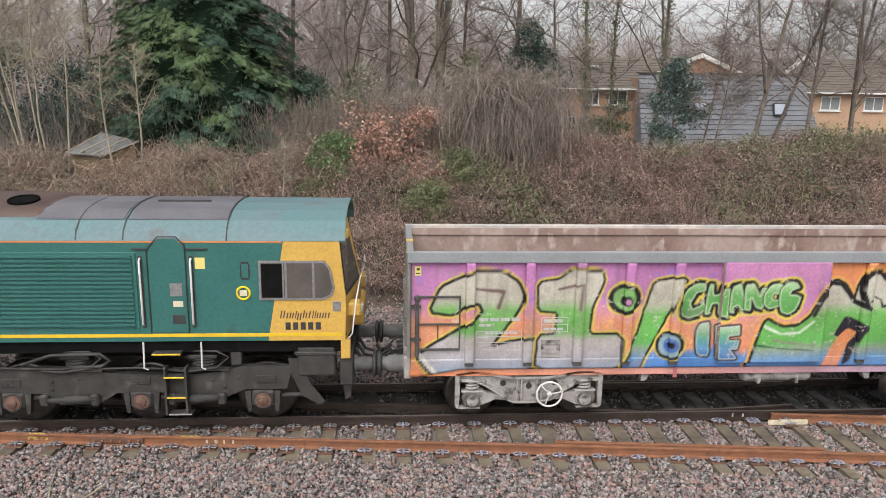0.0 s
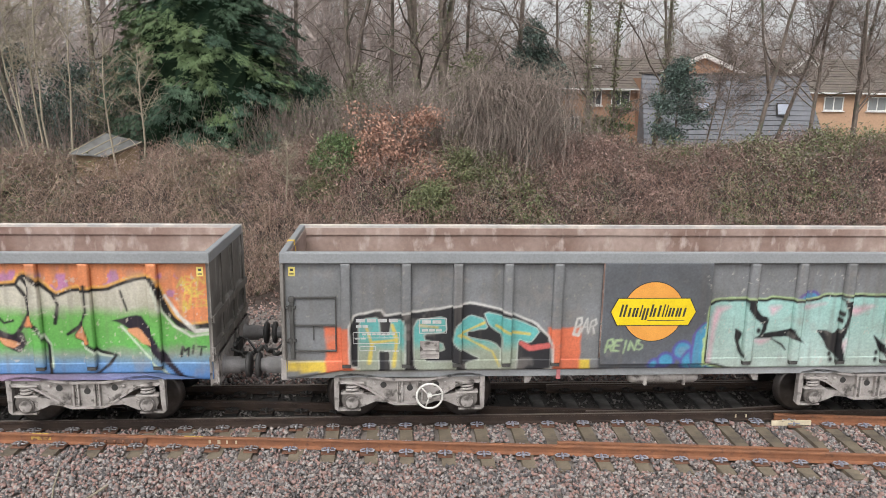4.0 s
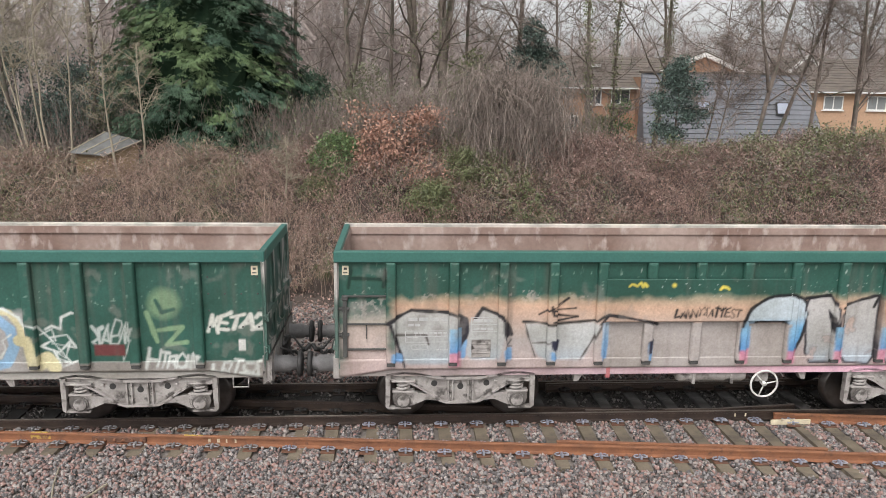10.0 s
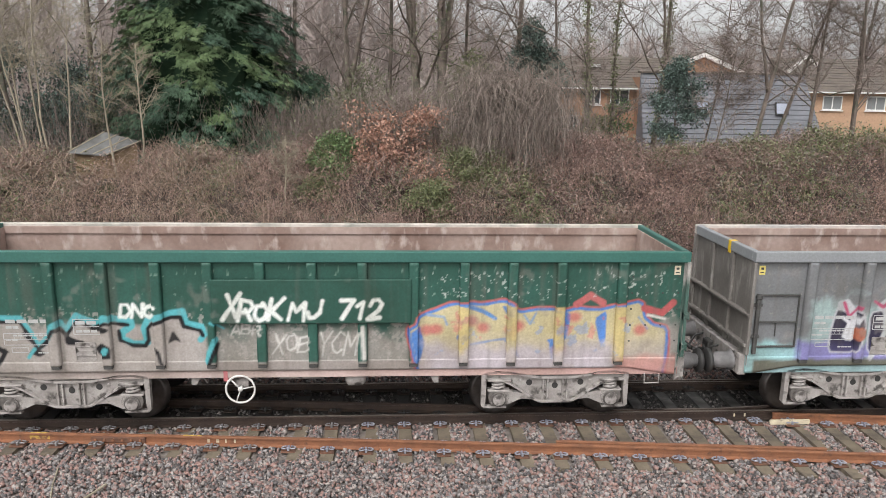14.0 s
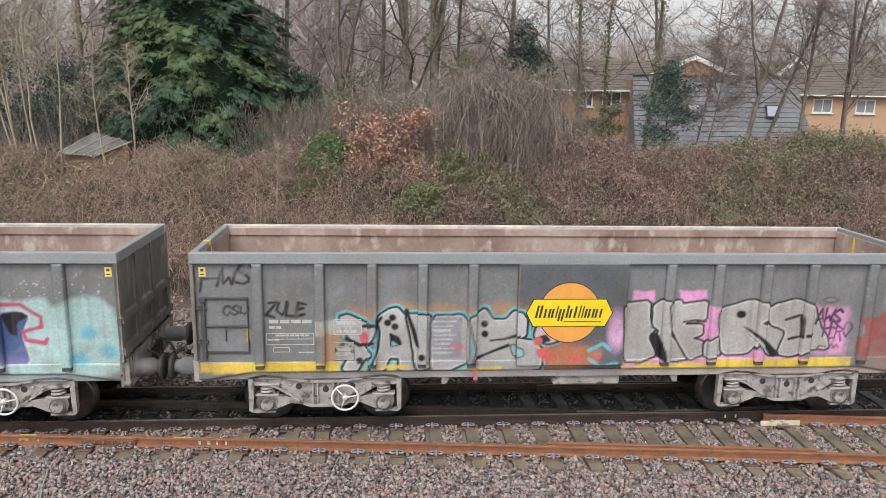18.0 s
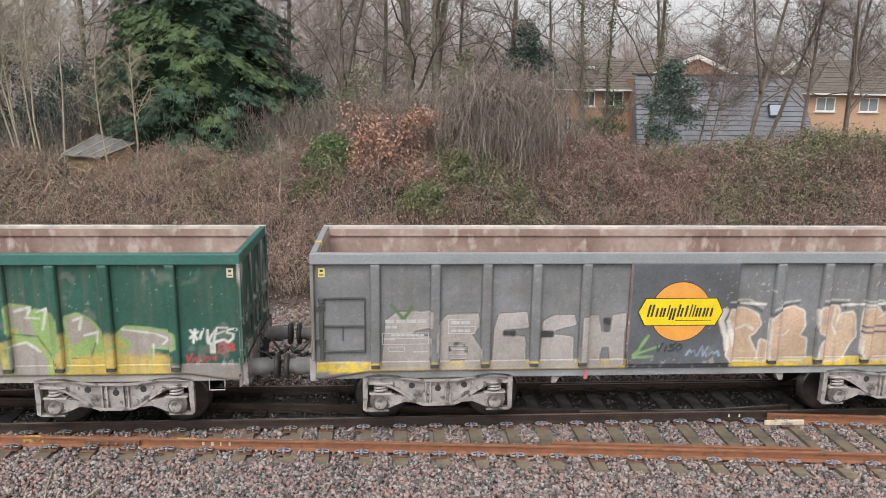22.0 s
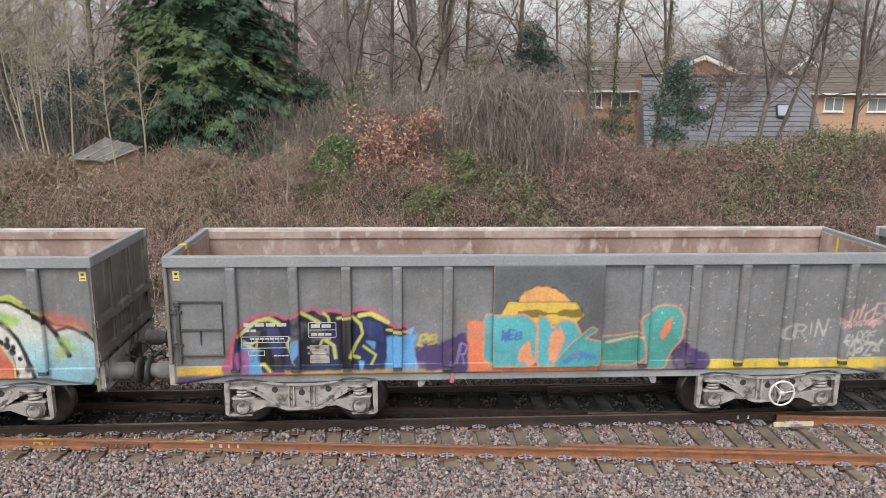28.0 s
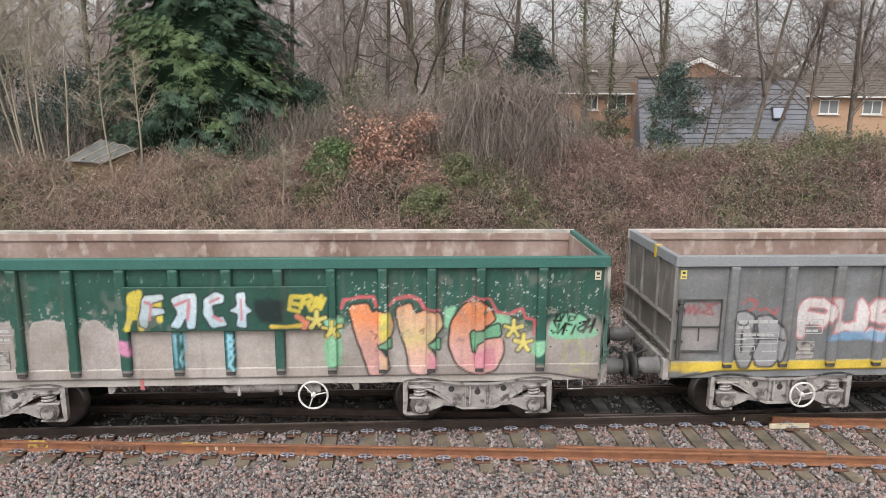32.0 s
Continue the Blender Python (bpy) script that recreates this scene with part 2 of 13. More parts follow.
# ---- building blocks ----
class Geo:
    """Collects vertices and faces of one mesh."""

    def __init__(self):
        self.v, self.f, self.m, self.slot = [], [], [], 0

    def add(self, verts, faces):
        k = len(self.v)
        self.v += [tuple(p) for p in verts]
        self.f += [tuple(i + k for i in q) for q in faces]
        self.m += [self.slot] * len(faces)
        return self

    def box(self, x0, x1, y0, y1, z0, z1, c=0.006, turn=None):
        """A box with chamfered edges."""
        c = min(c, (x1 - x0) / 2.5, (y1 - y0) / 2.5, (z1 - z0) / 2.5)
        lo, hi = (x0, y0, z0), (x1, y1, z1)
        vs, at = [], {}
        for i in (0, 1):
            for j in (0, 1):
                for k in (0, 1):
                    for a in range(3):
                        p = [(lo, hi)[s][n] + (0 if n == a else (c, -c)[s]) for n, s in enumerate((i, j, k))]
                        at[i, j, k, a] = len(vs)
                        vs.append(p)
        fs = []
        for a in range(3):
            b, d = (a + 1) % 3, (a + 2) % 3

            def key(s, t, u):
                q = [0, 0, 0]
                q[a], q[b], q[d] = s, t, u
                return (*q, a)
            fs.append([at[key(1, *w)] for w in ((0, 0), (1, 0), (1, 1), (0, 1))])
            fs.append([at[key(0, *w)] for w in ((0, 0), (0, 1), (1, 1), (1, 0))])
            for s in (0, 1):
                for t in (0, 1):
                    q0, q1 = [0, 0, 0], [0, 0, 0]
                    q0[b], q0[d], q1[b], q1[d] = s, t, s, t
                    q1[a] = 1
                    e = [at[(*q0, b)], at[(*q1, b)], at[(*q1, d)], at[(*q0, d)]]
                    fs.append(e if s == t else e[::-1])
        for i in (0, 1):
            for j in (0, 1):
                for k in (0, 1):
                    e = [at[i, j, k, 0], at[i, j, k, 1], at[i, j, k, 2]]
                    fs.append(e if (i + j + k) % 2 else e[::-1])
        if turn is not None:
            vs = [turn @ Vector(p) for p in vs]
        return self.add(vs, fs)

    def tube(self, pts, rad, sides=8, cap=True):
        """A tube along points; rad is one radius or one for each point."""
        pts = [Vector(p) for p in pts]
        n = len(pts)
        rads = rad if hasattr(rad, "__len__") else [rad] * n
        vs, up = [], None
        for i, p in enumerate(pts):
            t = (pts[min(i + 1, n - 1)] - pts[max(i - 1, 0)]).normalized()
            if up is None:
                up = t.orthogonal().normalized()
            up = (up - t * up.dot(t)).normalized()
            w = t.cross(up)
            vs += [p + (up * math.cos(a) + w * math.sin(a)) * rads[i] for a in [2 * math.pi * j / sides for j in range(sides)]]
        fs = [(i * sides + j, i * sides + (j + 1) % sides, (i + 1) * sides + (j + 1) % sides, (i + 1) * sides + j) for i in range(n - 1) for j in range(sides)]
        if cap:
            fs += [tuple(range(sides))[::-1], tuple(range((n - 1) * sides, n * sides))]
        return self.add(vs, fs)

    def lathe(self, origin, axis, prof, sides=24):
        """Revolves (along, radius) pairs about an axis through origin."""
        o, a = Vector(origin), Vector(axis).normalized()
        u = a.orthogonal().normalized()
        w = a.cross(u)
        vs = [o + a * s + (u * math.cos(q) + w * math.sin(q)) * r for s, r in prof for q in [2 * math.pi * j / sides for j in range(sides)]]
        n = len(prof)
        fs = [(i * sides + j, i * sides + (j + 1) % sides, (i + 1) * sides + (j + 1) % sides, (i + 1) * sides + j) for i in range(n - 1) for j in range(sides)]
        fs += [tuple(range(sides))[::-1], tuple(range((n - 1) * sides, n * sides))]
        return self.add(vs, fs)

    def prism(self, outline, y0, y1):
        """An outline in x, z pulled from y0 to y1."""
        n = len(outline)
        vs = [(x, y0, z) for x, z in outline] + [(x, y1, z) for x, z in outline]
        area = sum(outline[i][0] * outline[(i + 1) % n][1] - outline[(i + 1) % n][0] * outline[i][1] for i in range(n))
        fs = [tuple(range(n)), tuple(range(n, 2 * n))[::-1]] + [((i + 1) % n, i, i + n, (i + 1) % n + n) for i in range(n)]
        if area < 0:
            fs = [q[::-1] for q in fs]
        return self.add(vs, fs)

    def ring(self, centre, axis, big, small, sides=28, thick=8):
        o, a = Vector(centre), Vector(axis).normalized()
        u = a.orthogonal().normalized()
        w = a.cross(u)
        pts = [o + (u * math.cos(q) + w * math.sin(q)) * big for q in [2 * math.pi * j / sides for j in range(sides)]]
        vs = []
        for j, p in enumerate(pts):
            out = (p - o).normalized()
            vs += [p + (out * math.cos(q) + a * math.sin(q)) * small for q in [2 * math.pi * k / thick for k in range(thick)]]
        fs = [(j * thick + k, j * thick + (k + 1) % thick, ((j + 1) % sides) * thick + (k + 1) % thick, ((j + 1) % sides) * thick + k) for j in range(sides) for k in range(thick)]
        return self.add(vs, fs)

    def mesh(self, name, mats):
        me = bpy.data.meshes.new(name)
        me.from_pydata(self.v, [], self.f)
        for m in mats if isinstance(mats, (list, tuple)) else [mats]:
            me.materials.append(MAT[m] if isinstance(m, str) else m)
        if any(self.m):
            me.polygons.foreach_set("material_index", self.m)
        me.update()
        return me


def part(name, geo, mats, parent=None, label="", smooth=False):
    """One mesh object, under a thing or a part where one is given."""
    me = geo if isinstance(geo, bpy.types.Mesh) else geo.mesh(name, mats)
    if smooth:
        me.polygons.foreach_set("use_smooth", [True] * len(me.polygons))
    ob = new(name, me)
    if parent is not None:
        ob.parent = parent
    if label:
        tagged(ob, label)
    return ob


def soup(name, verts, quads, mat):
    """A mesh straight from arrays, for what nobody could count."""
    me = bpy.data.meshes.new(name)
    nv, nf, k = len(verts), len(quads), quads.shape[1]
    me.vertices.add(nv)
    me.vertices.foreach_set("co", verts.astype(np.float32).ravel())
    me.loops.add(nf * k)
    me.loops.foreach_set("vertex_index", quads.astype(np.int32).ravel())
    me.polygons.add(nf)
    me.polygons.foreach_set("loop_start", np.arange(0, nf * k, k, dtype=np.int32))
    me.materials.append(MAT[mat] if isinstance(mat, str) else mat)
    me.update()
    me.validate()
    return me


RNG = np.random.default_rng(7)


# ---- ground ----
def bank_height(x, y):
    """The lie of the land: flat trackbed, a ditch, the bank, and the gardens behind it."""
    top = 2.98 + 0.032 * np.clip(x, -18, 18) + 0.10 * np.sin(x * 0.5) - 0.22 / (1 + np.exp(-(x - 8)))
    s = np.clip((y - 20.1) / 5.2, 0, 1)
    rise = s * s * (3 - 2 * s) * 0.55 + s * 0.45
    z = -0.30 + (top + 0.30) * rise
    z -= np.clip(y - 27, 0, 14) * 0.11 * (1 / (1 + np.exp(-(x - 2) / 2)))
    z -= np.clip(y - 45, 0, 30) * 0.02
    z += np.clip(y - 80, 0, 300) * 0.033
    lump = 0.10 * np.sin(x * 1.3 + y * 0.7) + 0.08 * np.sin(x * 2.9 - y * 1.9) + 0.05 * np.sin(x * 5.1 + y * 4.3)
    return z + lump * np.clip(s * 4, 0, 1)


def ground():
    xs = np.concatenate([[-1500, -700, -300, -150, -90, -60], np.arange(-44, 44.1, 0.5), [60, 90, 150, 300, 700, 1500]])
    ys = np.concatenate([[-1500, -500, -150, -50, -20, 0, 6, 8.5, 11, 14, 16, 17.2], np.arange(18, 34, 0.4), np.arange(34, 60, 2), [70, 80, 100, 130, 200, 400, 900, 2000]])
    X, Y = np.meshgrid(xs, ys)
    Z = bank_height(X, Y)
    Z = np.where(Y > 350, Z[-4].mean(), Z)
    v = np.stack([X, Y, Z], -1).reshape(-1, 3)
    nx = len(xs)
    i = (np.arange(len(ys) - 1)[:, None] * nx + np.arange(nx - 1)).ravel()
    me = soup("ground", v, np.stack([i, i + 1, i + nx + 1, i + nx], -1), "soil")
    return tagged(part("ground", me, None), "brown leaf litter and soil of the railway bank", "ground", kind="structure")


ground()


def front_rail(x):
    """y of the rusty outer rail of the diverging track."""
    return 11.395 - 0.0835 * x - 0.0009 * x * x


RAIL_A, RAIL_B = 12.375, 13.865


def bed():
    g = Geo()
    xs = [-60, -30, -15, -8, -4, 0, 4, 8, 15, 30, 60]
    prof = [(5.0, -0.28), (9.2, -0.22), (14.9, -0.20), (16.5, -0.24), (20.4, -0.30)]
    vs = [(x, y, z) for x in xs for y, z in prof]
    n = len(prof)
    g.add(vs, [(i * n + j, (i + 1) * n + j, (i + 1) * n + j + 1, i * n + j + 1) for i in range(len(xs) - 1) for j in range(n - 1)])
    # dark strip: oily fines with the train's shade painted in
    strip = Geo().box(-60, 60, 12.41, 13.95, -0.205, -0.192)
    tagged(part("oily_shaded_trackbed", strip, "oilbed"), "oil-soaked fines between the running rails, blackened for the train's shade", "ballast bed", kind="structure")
    return tagged(part("trackbed", g, "bed"), "grey and pink granite ballast bed under the tracks", "ballast bed", kind="structure")


bed()


def rail(name, line, mats, label, head_at=0.0):
    """A flat-bottomed rail along points (x, y)."""
    prof = [(-0.075, -0.159), (-0.075, -0.148), (-0.012, -0.128), (-0.010, -0.045), (-0.035, -0.032), (-0.035, -0.006), (-0.026, 0.0),
            (0.026, 0.0), (0.035, -0.006), (0.035, -0.032), (0.010, -0.045), (0.012, -0.128), (0.075, -0.148), (0.075, -0.159)]
    g, n = Geo(), len(prof)
    vs = [(x, y + a, head_at + b) for x, y in line for a, b in prof]
    for i in range(len(line) - 1):
        for j in range(n):
            g.slot = 1 if j == 6 else 0
            g.add([], [])
            k = (j + 1) % n
            g.f.append((i * n + j, i * n + k, (i + 1) * n + k, (i + 1) * n + j))
            g.m.append(g.slot)
    g.v = vs
    g.slot = 0
    g.f += [tuple(range(n)), tuple(range((len(line) - 1) * n, len(line) * n))[::-1]]
    g.m += [0, 0]
    return tagged(part(name, g, mats), label, "rail", group="running rails", kind="structure")


rail("rail", [(-90, RAIL_A), (90, RAIL_A)], ["usedrail", "railhead"], "oily brown steel running rail under the train")
rail("rail", [(-90, RAIL_B), (90, RAIL_B)], ["usedrail", "railhead"], "oily brown steel running rail under the train")
curve = [(x, front_rail(x)) for x in np.arange(-11, 40.1, 1.0)]
rail("rail", curve, ["rail", "rail"], "rusty orange-brown rail of the siding turnout")
rail("rail", [(x, y + 1.49) for x, y in curve if x < 5.2], ["usedrail", "usedrail"], "dark rail of the turnout between the running rails")
rail("rail", [(x, y + 1.49) for x, y in curve if x > 6.4], ["rail", "rail"], "rusty orange-brown rail of the siding turnout")


# ---- sprayed paint: colours worked out stroke by stroke on the wagons' sides ----
def lin(h):
    """A colour written as six hex digits, in linear light."""
    c = [int(h[i:i + 2], 16) / 255 for i in (0, 2, 4)]
    return np.array([x / 12.92 if x <= 0.04045 else ((x + 0.055) / 1.055) ** 2.4 for x in c])


def fuzz(x, z, s, seed=0):
    """Smooth value noise, 0 to 1."""
    x, z = x * s + seed * 17.31, z * s + seed * 9.73
    i, j = np.floor(x), np.floor(z)
    u, v = x - i, z - j
    u, v = u * u * (3 - 2 * u), v * v * (3 - 2 * v)

    def h(a, b):
        q = np.sin(a * 127.1 + b * 311.7) * 43758.5453
        return q - np.floor(q)
    return (h(i, j) * (1 - u) + h(i + 1, j) * u) * (1 - v) + (h(i, j + 1) * (1 - u) + h(i + 1, j + 1) * u) * v


def cloud(x, z, s, seed=0):
    return 0.55 * fuzz(x, z, s, seed) + 0.3 * fuzz(x, z, s * 2.3, seed + 1) + 0.15 * fuzz(x, z, s * 5.1, seed + 2)


STROKES = {
    "A": "0,0 .5,1 1,0/.2,.35 .8,.35", "B": "0,0 0,1 .7,1 .9,.8 .7,.55 0,.5/.7,.55 1,.3 .75,0 0,0", "C": "1,.85 .6,1 .15,.8 0,.5 .15,.15 .6,0 1,.2",
    "D": "0,0 0,1 .6,.95 1,.6 1,.35 .6,.03 0,0", "E": "1,1 0,1 0,0 1,0/0,.52 .8,.52", "F": "1,1 0,1 0,0/0,.52 .8,.52",
    "G": "1,.85 .6,1 .15,.8 0,.5 .15,.15 .6,0 1,.2 1,.45 .55,.45", "H": "0,0 0,1/1,0 1,1/0,.5 1,.5", "I": ".5,0 .5,1", "J": ".9,1 .9,.25 .6,0 .2,.1 .05,.3",
    "K": "0,0 0,1/1,1 .05,.48 1,0", "L": "0,1 0,0 1,0", "M": "0,0 .05,1 .5,.4 .95,1 1,0", "N": "0,0 0,1 1,0 1,1",
    "O": ".5,1 .12,.8 0,.5 .12,.18 .5,0 .88,.18 1,.5 .88,.8 .5,1", "P": "0,0 0,1 .7,1 1,.78 .7,.5 0,.48", "Q": ".5,1 .12,.8 0,.5 .12,.18 .5,0 .88,.18 1,.5 .88,.8 .5,1/.6,.3 1,0",
    "R": "0,0 0,1 .7,1 1,.78 .7,.52 0,.5/.5,.5 1,0", "S": "1,.88 .6,1 .1,.85 .12,.62 .85,.42 .95,.18 .5,0 0,.12", "T": "0,1 1,1/.5,1 .5,0",
    "U": "0,1 0,.25 .35,0 .7,.03 1,.3 1,1", "V": "0,1 .5,0 1,1", "W": "0,1 .22,0 .5,.6 .78,0 1,1", "X": "0,0 1,1/0,1 1,0", "Y": "0,1 .5,.5 1,1/.5,.5 .5,0", "Z": "0,1 1,1 0,0 1,0",
    "0": ".5,1 .12,.8 0,.5 .12,.18 .5,0 .88,.18 1,.5 .88,.8 .5,1", "1": ".15,.72 .6,1 .6,0", "2": "0,.7 .2,.95 .6,1 .95,.78 .8,.48 .4,.2 .02,.0 1,.06", "7": "0,1 1,1 .35,0",
    "9": ".95,.6 .5,.45 .1,.65 .2,.95 .65,1 .95,.75 .8,0", "3": "0,.9 .5,1 .9,.78 .4,.52 .95,.28 .5,0 0,.1", "*": "0,.3 1,.7/0,.7 1,.3/.5,0 .5,1", "~": "0,.3 .25,.7 .5,.4 .75,.8 1,.2", "!": ".5,1 .5,.3/.5,.1 .5,0",
    "@": "0,0 .3,1 .5,.2 .9,1 .6,.5 1,0", "&": "0,1 .6,.6 .1,.2 .9,0 .5,.9 1,1", "#": "0,.2 .2,.9 .4,.1 .6,1 .8,.1 1,.8",
}


def letters(text, x0, x1, z0, z1, slant=0.0, wild=0.0, gap=0.25, seed=1):
    """Line pieces (ax, az, bx, bz) of a word fitted into a box."""
    rnd = random.Random(seed)
    n = len(text)
    step = (x1 - x0) / (n - gap)
    wide = step * (1 - gap)
    out = []
    for i, ch in enumerate(text):
        if ch == " ":
            continue
        lift, tall = wild * rnd.uniform(-0.12, 0.12), 1 + wild * rnd.uniform(-0.12, 0.12)
        for run in STROKES[ch].split("/"):
            pts = []
            for p in run.split():
                a, b = map(float, p.split(","))
                b = (b + lift) * tall
                pts.append((x0 + i * step + wide * a + slant * (b - 0.5) * (z1 - z0) + wild * rnd.uniform(-0.05, 0.05) * wide, z0 + (z1 - z0) * b + wild * rnd.uniform(-0.03, 0.03)))
            out += [(*pts[k], *pts[k + 1]) for k in range(len(pts) - 1)]
    return out


def path(text):
    pts = [tuple(map(float, p.split(","))) for p in text.split()]
    return [(*pts[k], *pts[k + 1]) for k in range(len(pts) - 1)]


class Sprayed:
    """A side's paint: a base coat and what was laid over it, in order."""

    def __init__(self, base):
        self.base, self.ops, self.count = lin(base), [], 0

    def put(self, fn, box=None):
        self.ops.append((fn, box))
        return self

    def shade(self, col, x, z):
        """One colour, or a fade given as (z, colour) steps."""
        if isinstance(col, str):
            return lin(col)
        zs = [c[0] for c in col]
        cs = np.array([lin(c[1]) for c in col])
        w = z + 0.10 * (cloud(x, z, 2.0, 5) - 0.5)
        return np.stack([np.interp(w, zs, cs[:, i]) for i in range(3)], -1)

    def flood(self, col, x0, x1, z0, z1, soft=0.04, rag=0.06, much=1.0, seed=None, posts=True):
        """A patch with ragged, soft edges."""
        self.count += 1
        sd = self.count * 3.1 if seed is None else seed

        def fn(x, z, C, post):
            e = np.minimum(np.minimum(x - x0, x1 - x), np.minimum(z - z0, z1 - z)) + rag * (cloud(x, z, 3.0, sd) - 0.5) * 2
            m = np.clip(e / soft + 0.5, 0, 1)[:, None] * much
            if post and not posts:
                m = m * 0
            return C * (1 - m) + self.shade(col, x, z) * m
        return self.put(fn, (x0 - 0.3, x1 + 0.3))

    def speck(self, col, x0, x1, z0, z1, amount=0.5, size=9.0, posts=True):
        """Flecks that thicken towards the middle of a patch."""
        self.count += 1
        sd = self.count * 2.7

        def fn(x, z, C, post):
            e = np.clip(np.minimum(np.minimum(x - x0, x1 - x), np.minimum(z - z0, z1 - z)) / 0.3 + 0.3, 0, 1)
            m = 0.6 * np.clip((cloud(x, z, size * 1.7, sd) - 1.02 + amount * e) / 0.05, 0, 1)[:, None]
            if post and not posts:
                m = m * 0
            return C * (1 - m) + self.shade(col, x, z) * m
        return self.put(fn, (x0, x1))

    def blob(self, col, cx, cz, rx, rz, soft=0.04, much=1.0):
        self.count += 1
        sd = self.count * 1.9

        def fn(x, z, C, post):
            d = np.hypot((x - cx) / rx, (z - cz) / rz) - 1 + 0.25 * (cloud(x, z, 4, sd) - 0.5)
            m = np.clip(0.5 - d * min(rx, rz) / soft, 0, 1)[:, None] * much
            return C * (1 - m) + self.shade(col, x, z) * m
        return self.put(fn, (cx - rx * 1.3, cx + rx * 1.3))

    def lines(self, segs, coats, soft=0.012, worn=0.0, warp=0.0):
        """Strokes laid in coats, the widest first: (half width, colour)."""
        segs = np.array(segs)
        big = max(c[0] for c in coats) + 0.05
        x0, x1 = segs[:, [0, 2]].min() - big, segs[:, [0, 2]].max() + big
        big += warp
        z0, z1 = segs[:, [1, 3]].min() - big, segs[:, [1, 3]].max() + big
        self.count += 1
        sd = self.count * 2.3

        def fn(x, z, C, post):
            near = np.nonzero((z > z0) & (z < z1) & (x > x0) & (x < x1))[0]
            if not len(near):
                return C
            px, pz = x[near], z[near]
            if warp:
                qx, qz = px + warp * (fuzz(px, pz, 2.6, 31) - 0.5), pz + warp * (fuzz(px, pz, 2.6, 57) - 0.5)
            else:
                qx, qz = px, pz
            d = np.full(len(near), 9.0)
            for ax, az, bx, bz in segs:
                ux, uz = bx - ax, bz - az
                t = np.clip(((qx - ax) * ux + (qz - az) * uz) / (ux * ux + uz * uz + 1e-9), 0, 1)
                d = np.minimum(d, np.hypot(qx - ax - t * ux, qz - az - t * uz))
            d = d + 0.02 * (fuzz(px, pz, 7, sd) - 0.5)
            if warp:
                d = d - min(0.05, 0.5 * coats[-1][0]) * (fuzz(px, pz, 2.2, sd + 9) - 0.5)
            out = C.copy()
            for half, col in coats:
                m = np.clip(0.5 - (d - half) / (2 * max(soft, 0.013)), 0, 1)
                if worn:
                    m = m * np.clip((cloud(px, pz, 5, sd + 4) - worn) / 0.12, 0, 1)
                m = m[:, None]
                out[near] = out[near] * (1 - m) + self.shade(col, px, pz) * m
            return out
        return self.put(fn, (x0, x1))

    def word(self, text, x0, x1, z0, z1, coats, slant=0.0, wild=0.5, gap=0.25, seed=1, worn=0.0):
        """Letters drawn one after another, so that each outline cuts into its neighbour."""
        if len(coats) > 2:
            self.lines(letters(text, x0, x1, z0, z1, slant, wild, gap, seed), coats[:1], worn=worn, warp=0.22)
            coats = coats[1:]
        n = len(text)
        step = (x1 - x0) / (n - gap)
        for i, ch in enumerate(text):
            a = x0 + i * step
            if ch != " ":
                self.lines(letters(ch, a, a + step * (1 - gap), z0, z1, slant, wild, 0.0, seed * 7 + i), coats, worn=worn, warp=0.22)
        return self

    def tag(self, text, x0, x1, z0, z1, col, half=0.018, slant=0.2, wild=0.9, seed=1, worn=0.0):
        return self.lines(letters(text, x0, x1, z0, z1, slant, wild, 0.15, seed), [(half, col)], worn=worn)

    def line(self, text, col, half=0.03):
        return self.lines(path(text), [(half, col)])

    def shape(self, text, coats, worn=0.0, soft=0.010, curve=True):
        """A closed outline filled in coats, the widest first: (how far past the outline, colour)."""
        pts = np.array([tuple(map(float, q.split(","))) for q in text.split()])
        if curve:
            nxt = np.roll(pts, -1, 0)
            pts = np.stack([pts * 0.87 + nxt * 0.13, pts * 0.13 + nxt * 0.87], 1).reshape(-1, 2)
        nxt = np.roll(pts, -1, 0)
        big = max(c[0] for c in coats) + 0.05
        (x0, z0), (x1, z1) = pts.min(0) - big, pts.max(0) + big
        self.count += 1
        sd = self.count * 2.3

        def fn(x, z, C, post):
            near = np.nonzero((z > z0) & (z < z1) & (x > x0) & (x < x1))[0]
            if not len(near):
                return C
            px, pz = x[near], z[near]
            d, inside = np.full(len(near), 9.0), np.zeros(len(near), bool)
            for (ax, az), (bx, bz) in zip(pts, nxt):
                ux, uz = bx - ax, bz - az
                t = np.clip(((px - ax) * ux + (pz - az) * uz) / (ux * ux + uz * uz + 1e-9), 0, 1)
                d = np.minimum(d, np.hypot(px - ax - t * ux, pz - az - t * uz))
                if az != bz:
                    inside ^= ((az > pz) != (bz > pz)) & (px < ux * (pz - az) / uz + ax)
            d = np.where(inside, -d, d) + 0.018 * (fuzz(px, pz, 8, sd) - 0.5)
            out = C.copy()
            for off, col in coats:
                m = np.clip(0.5 - (d - off) / (2 * max(soft, 0.013)), 0, 1)
                if worn:
                    m = m * np.clip((cloud(px, pz, 5, sd + 4) - worn) / 0.12, 0, 1)
                m = m[:, None]
                out[near] = out[near] * (1 - m) + self.shade(col, px, pz) * m
            return out
        return self.put(fn, (x0, x1))

    def spot(self, text, col, rx, rz=None, soft=0.03, much=1.0):
        x, z = map(float, text.split(","))
        return self.blob(col, x, z, rx, rz or rx, soft, much)

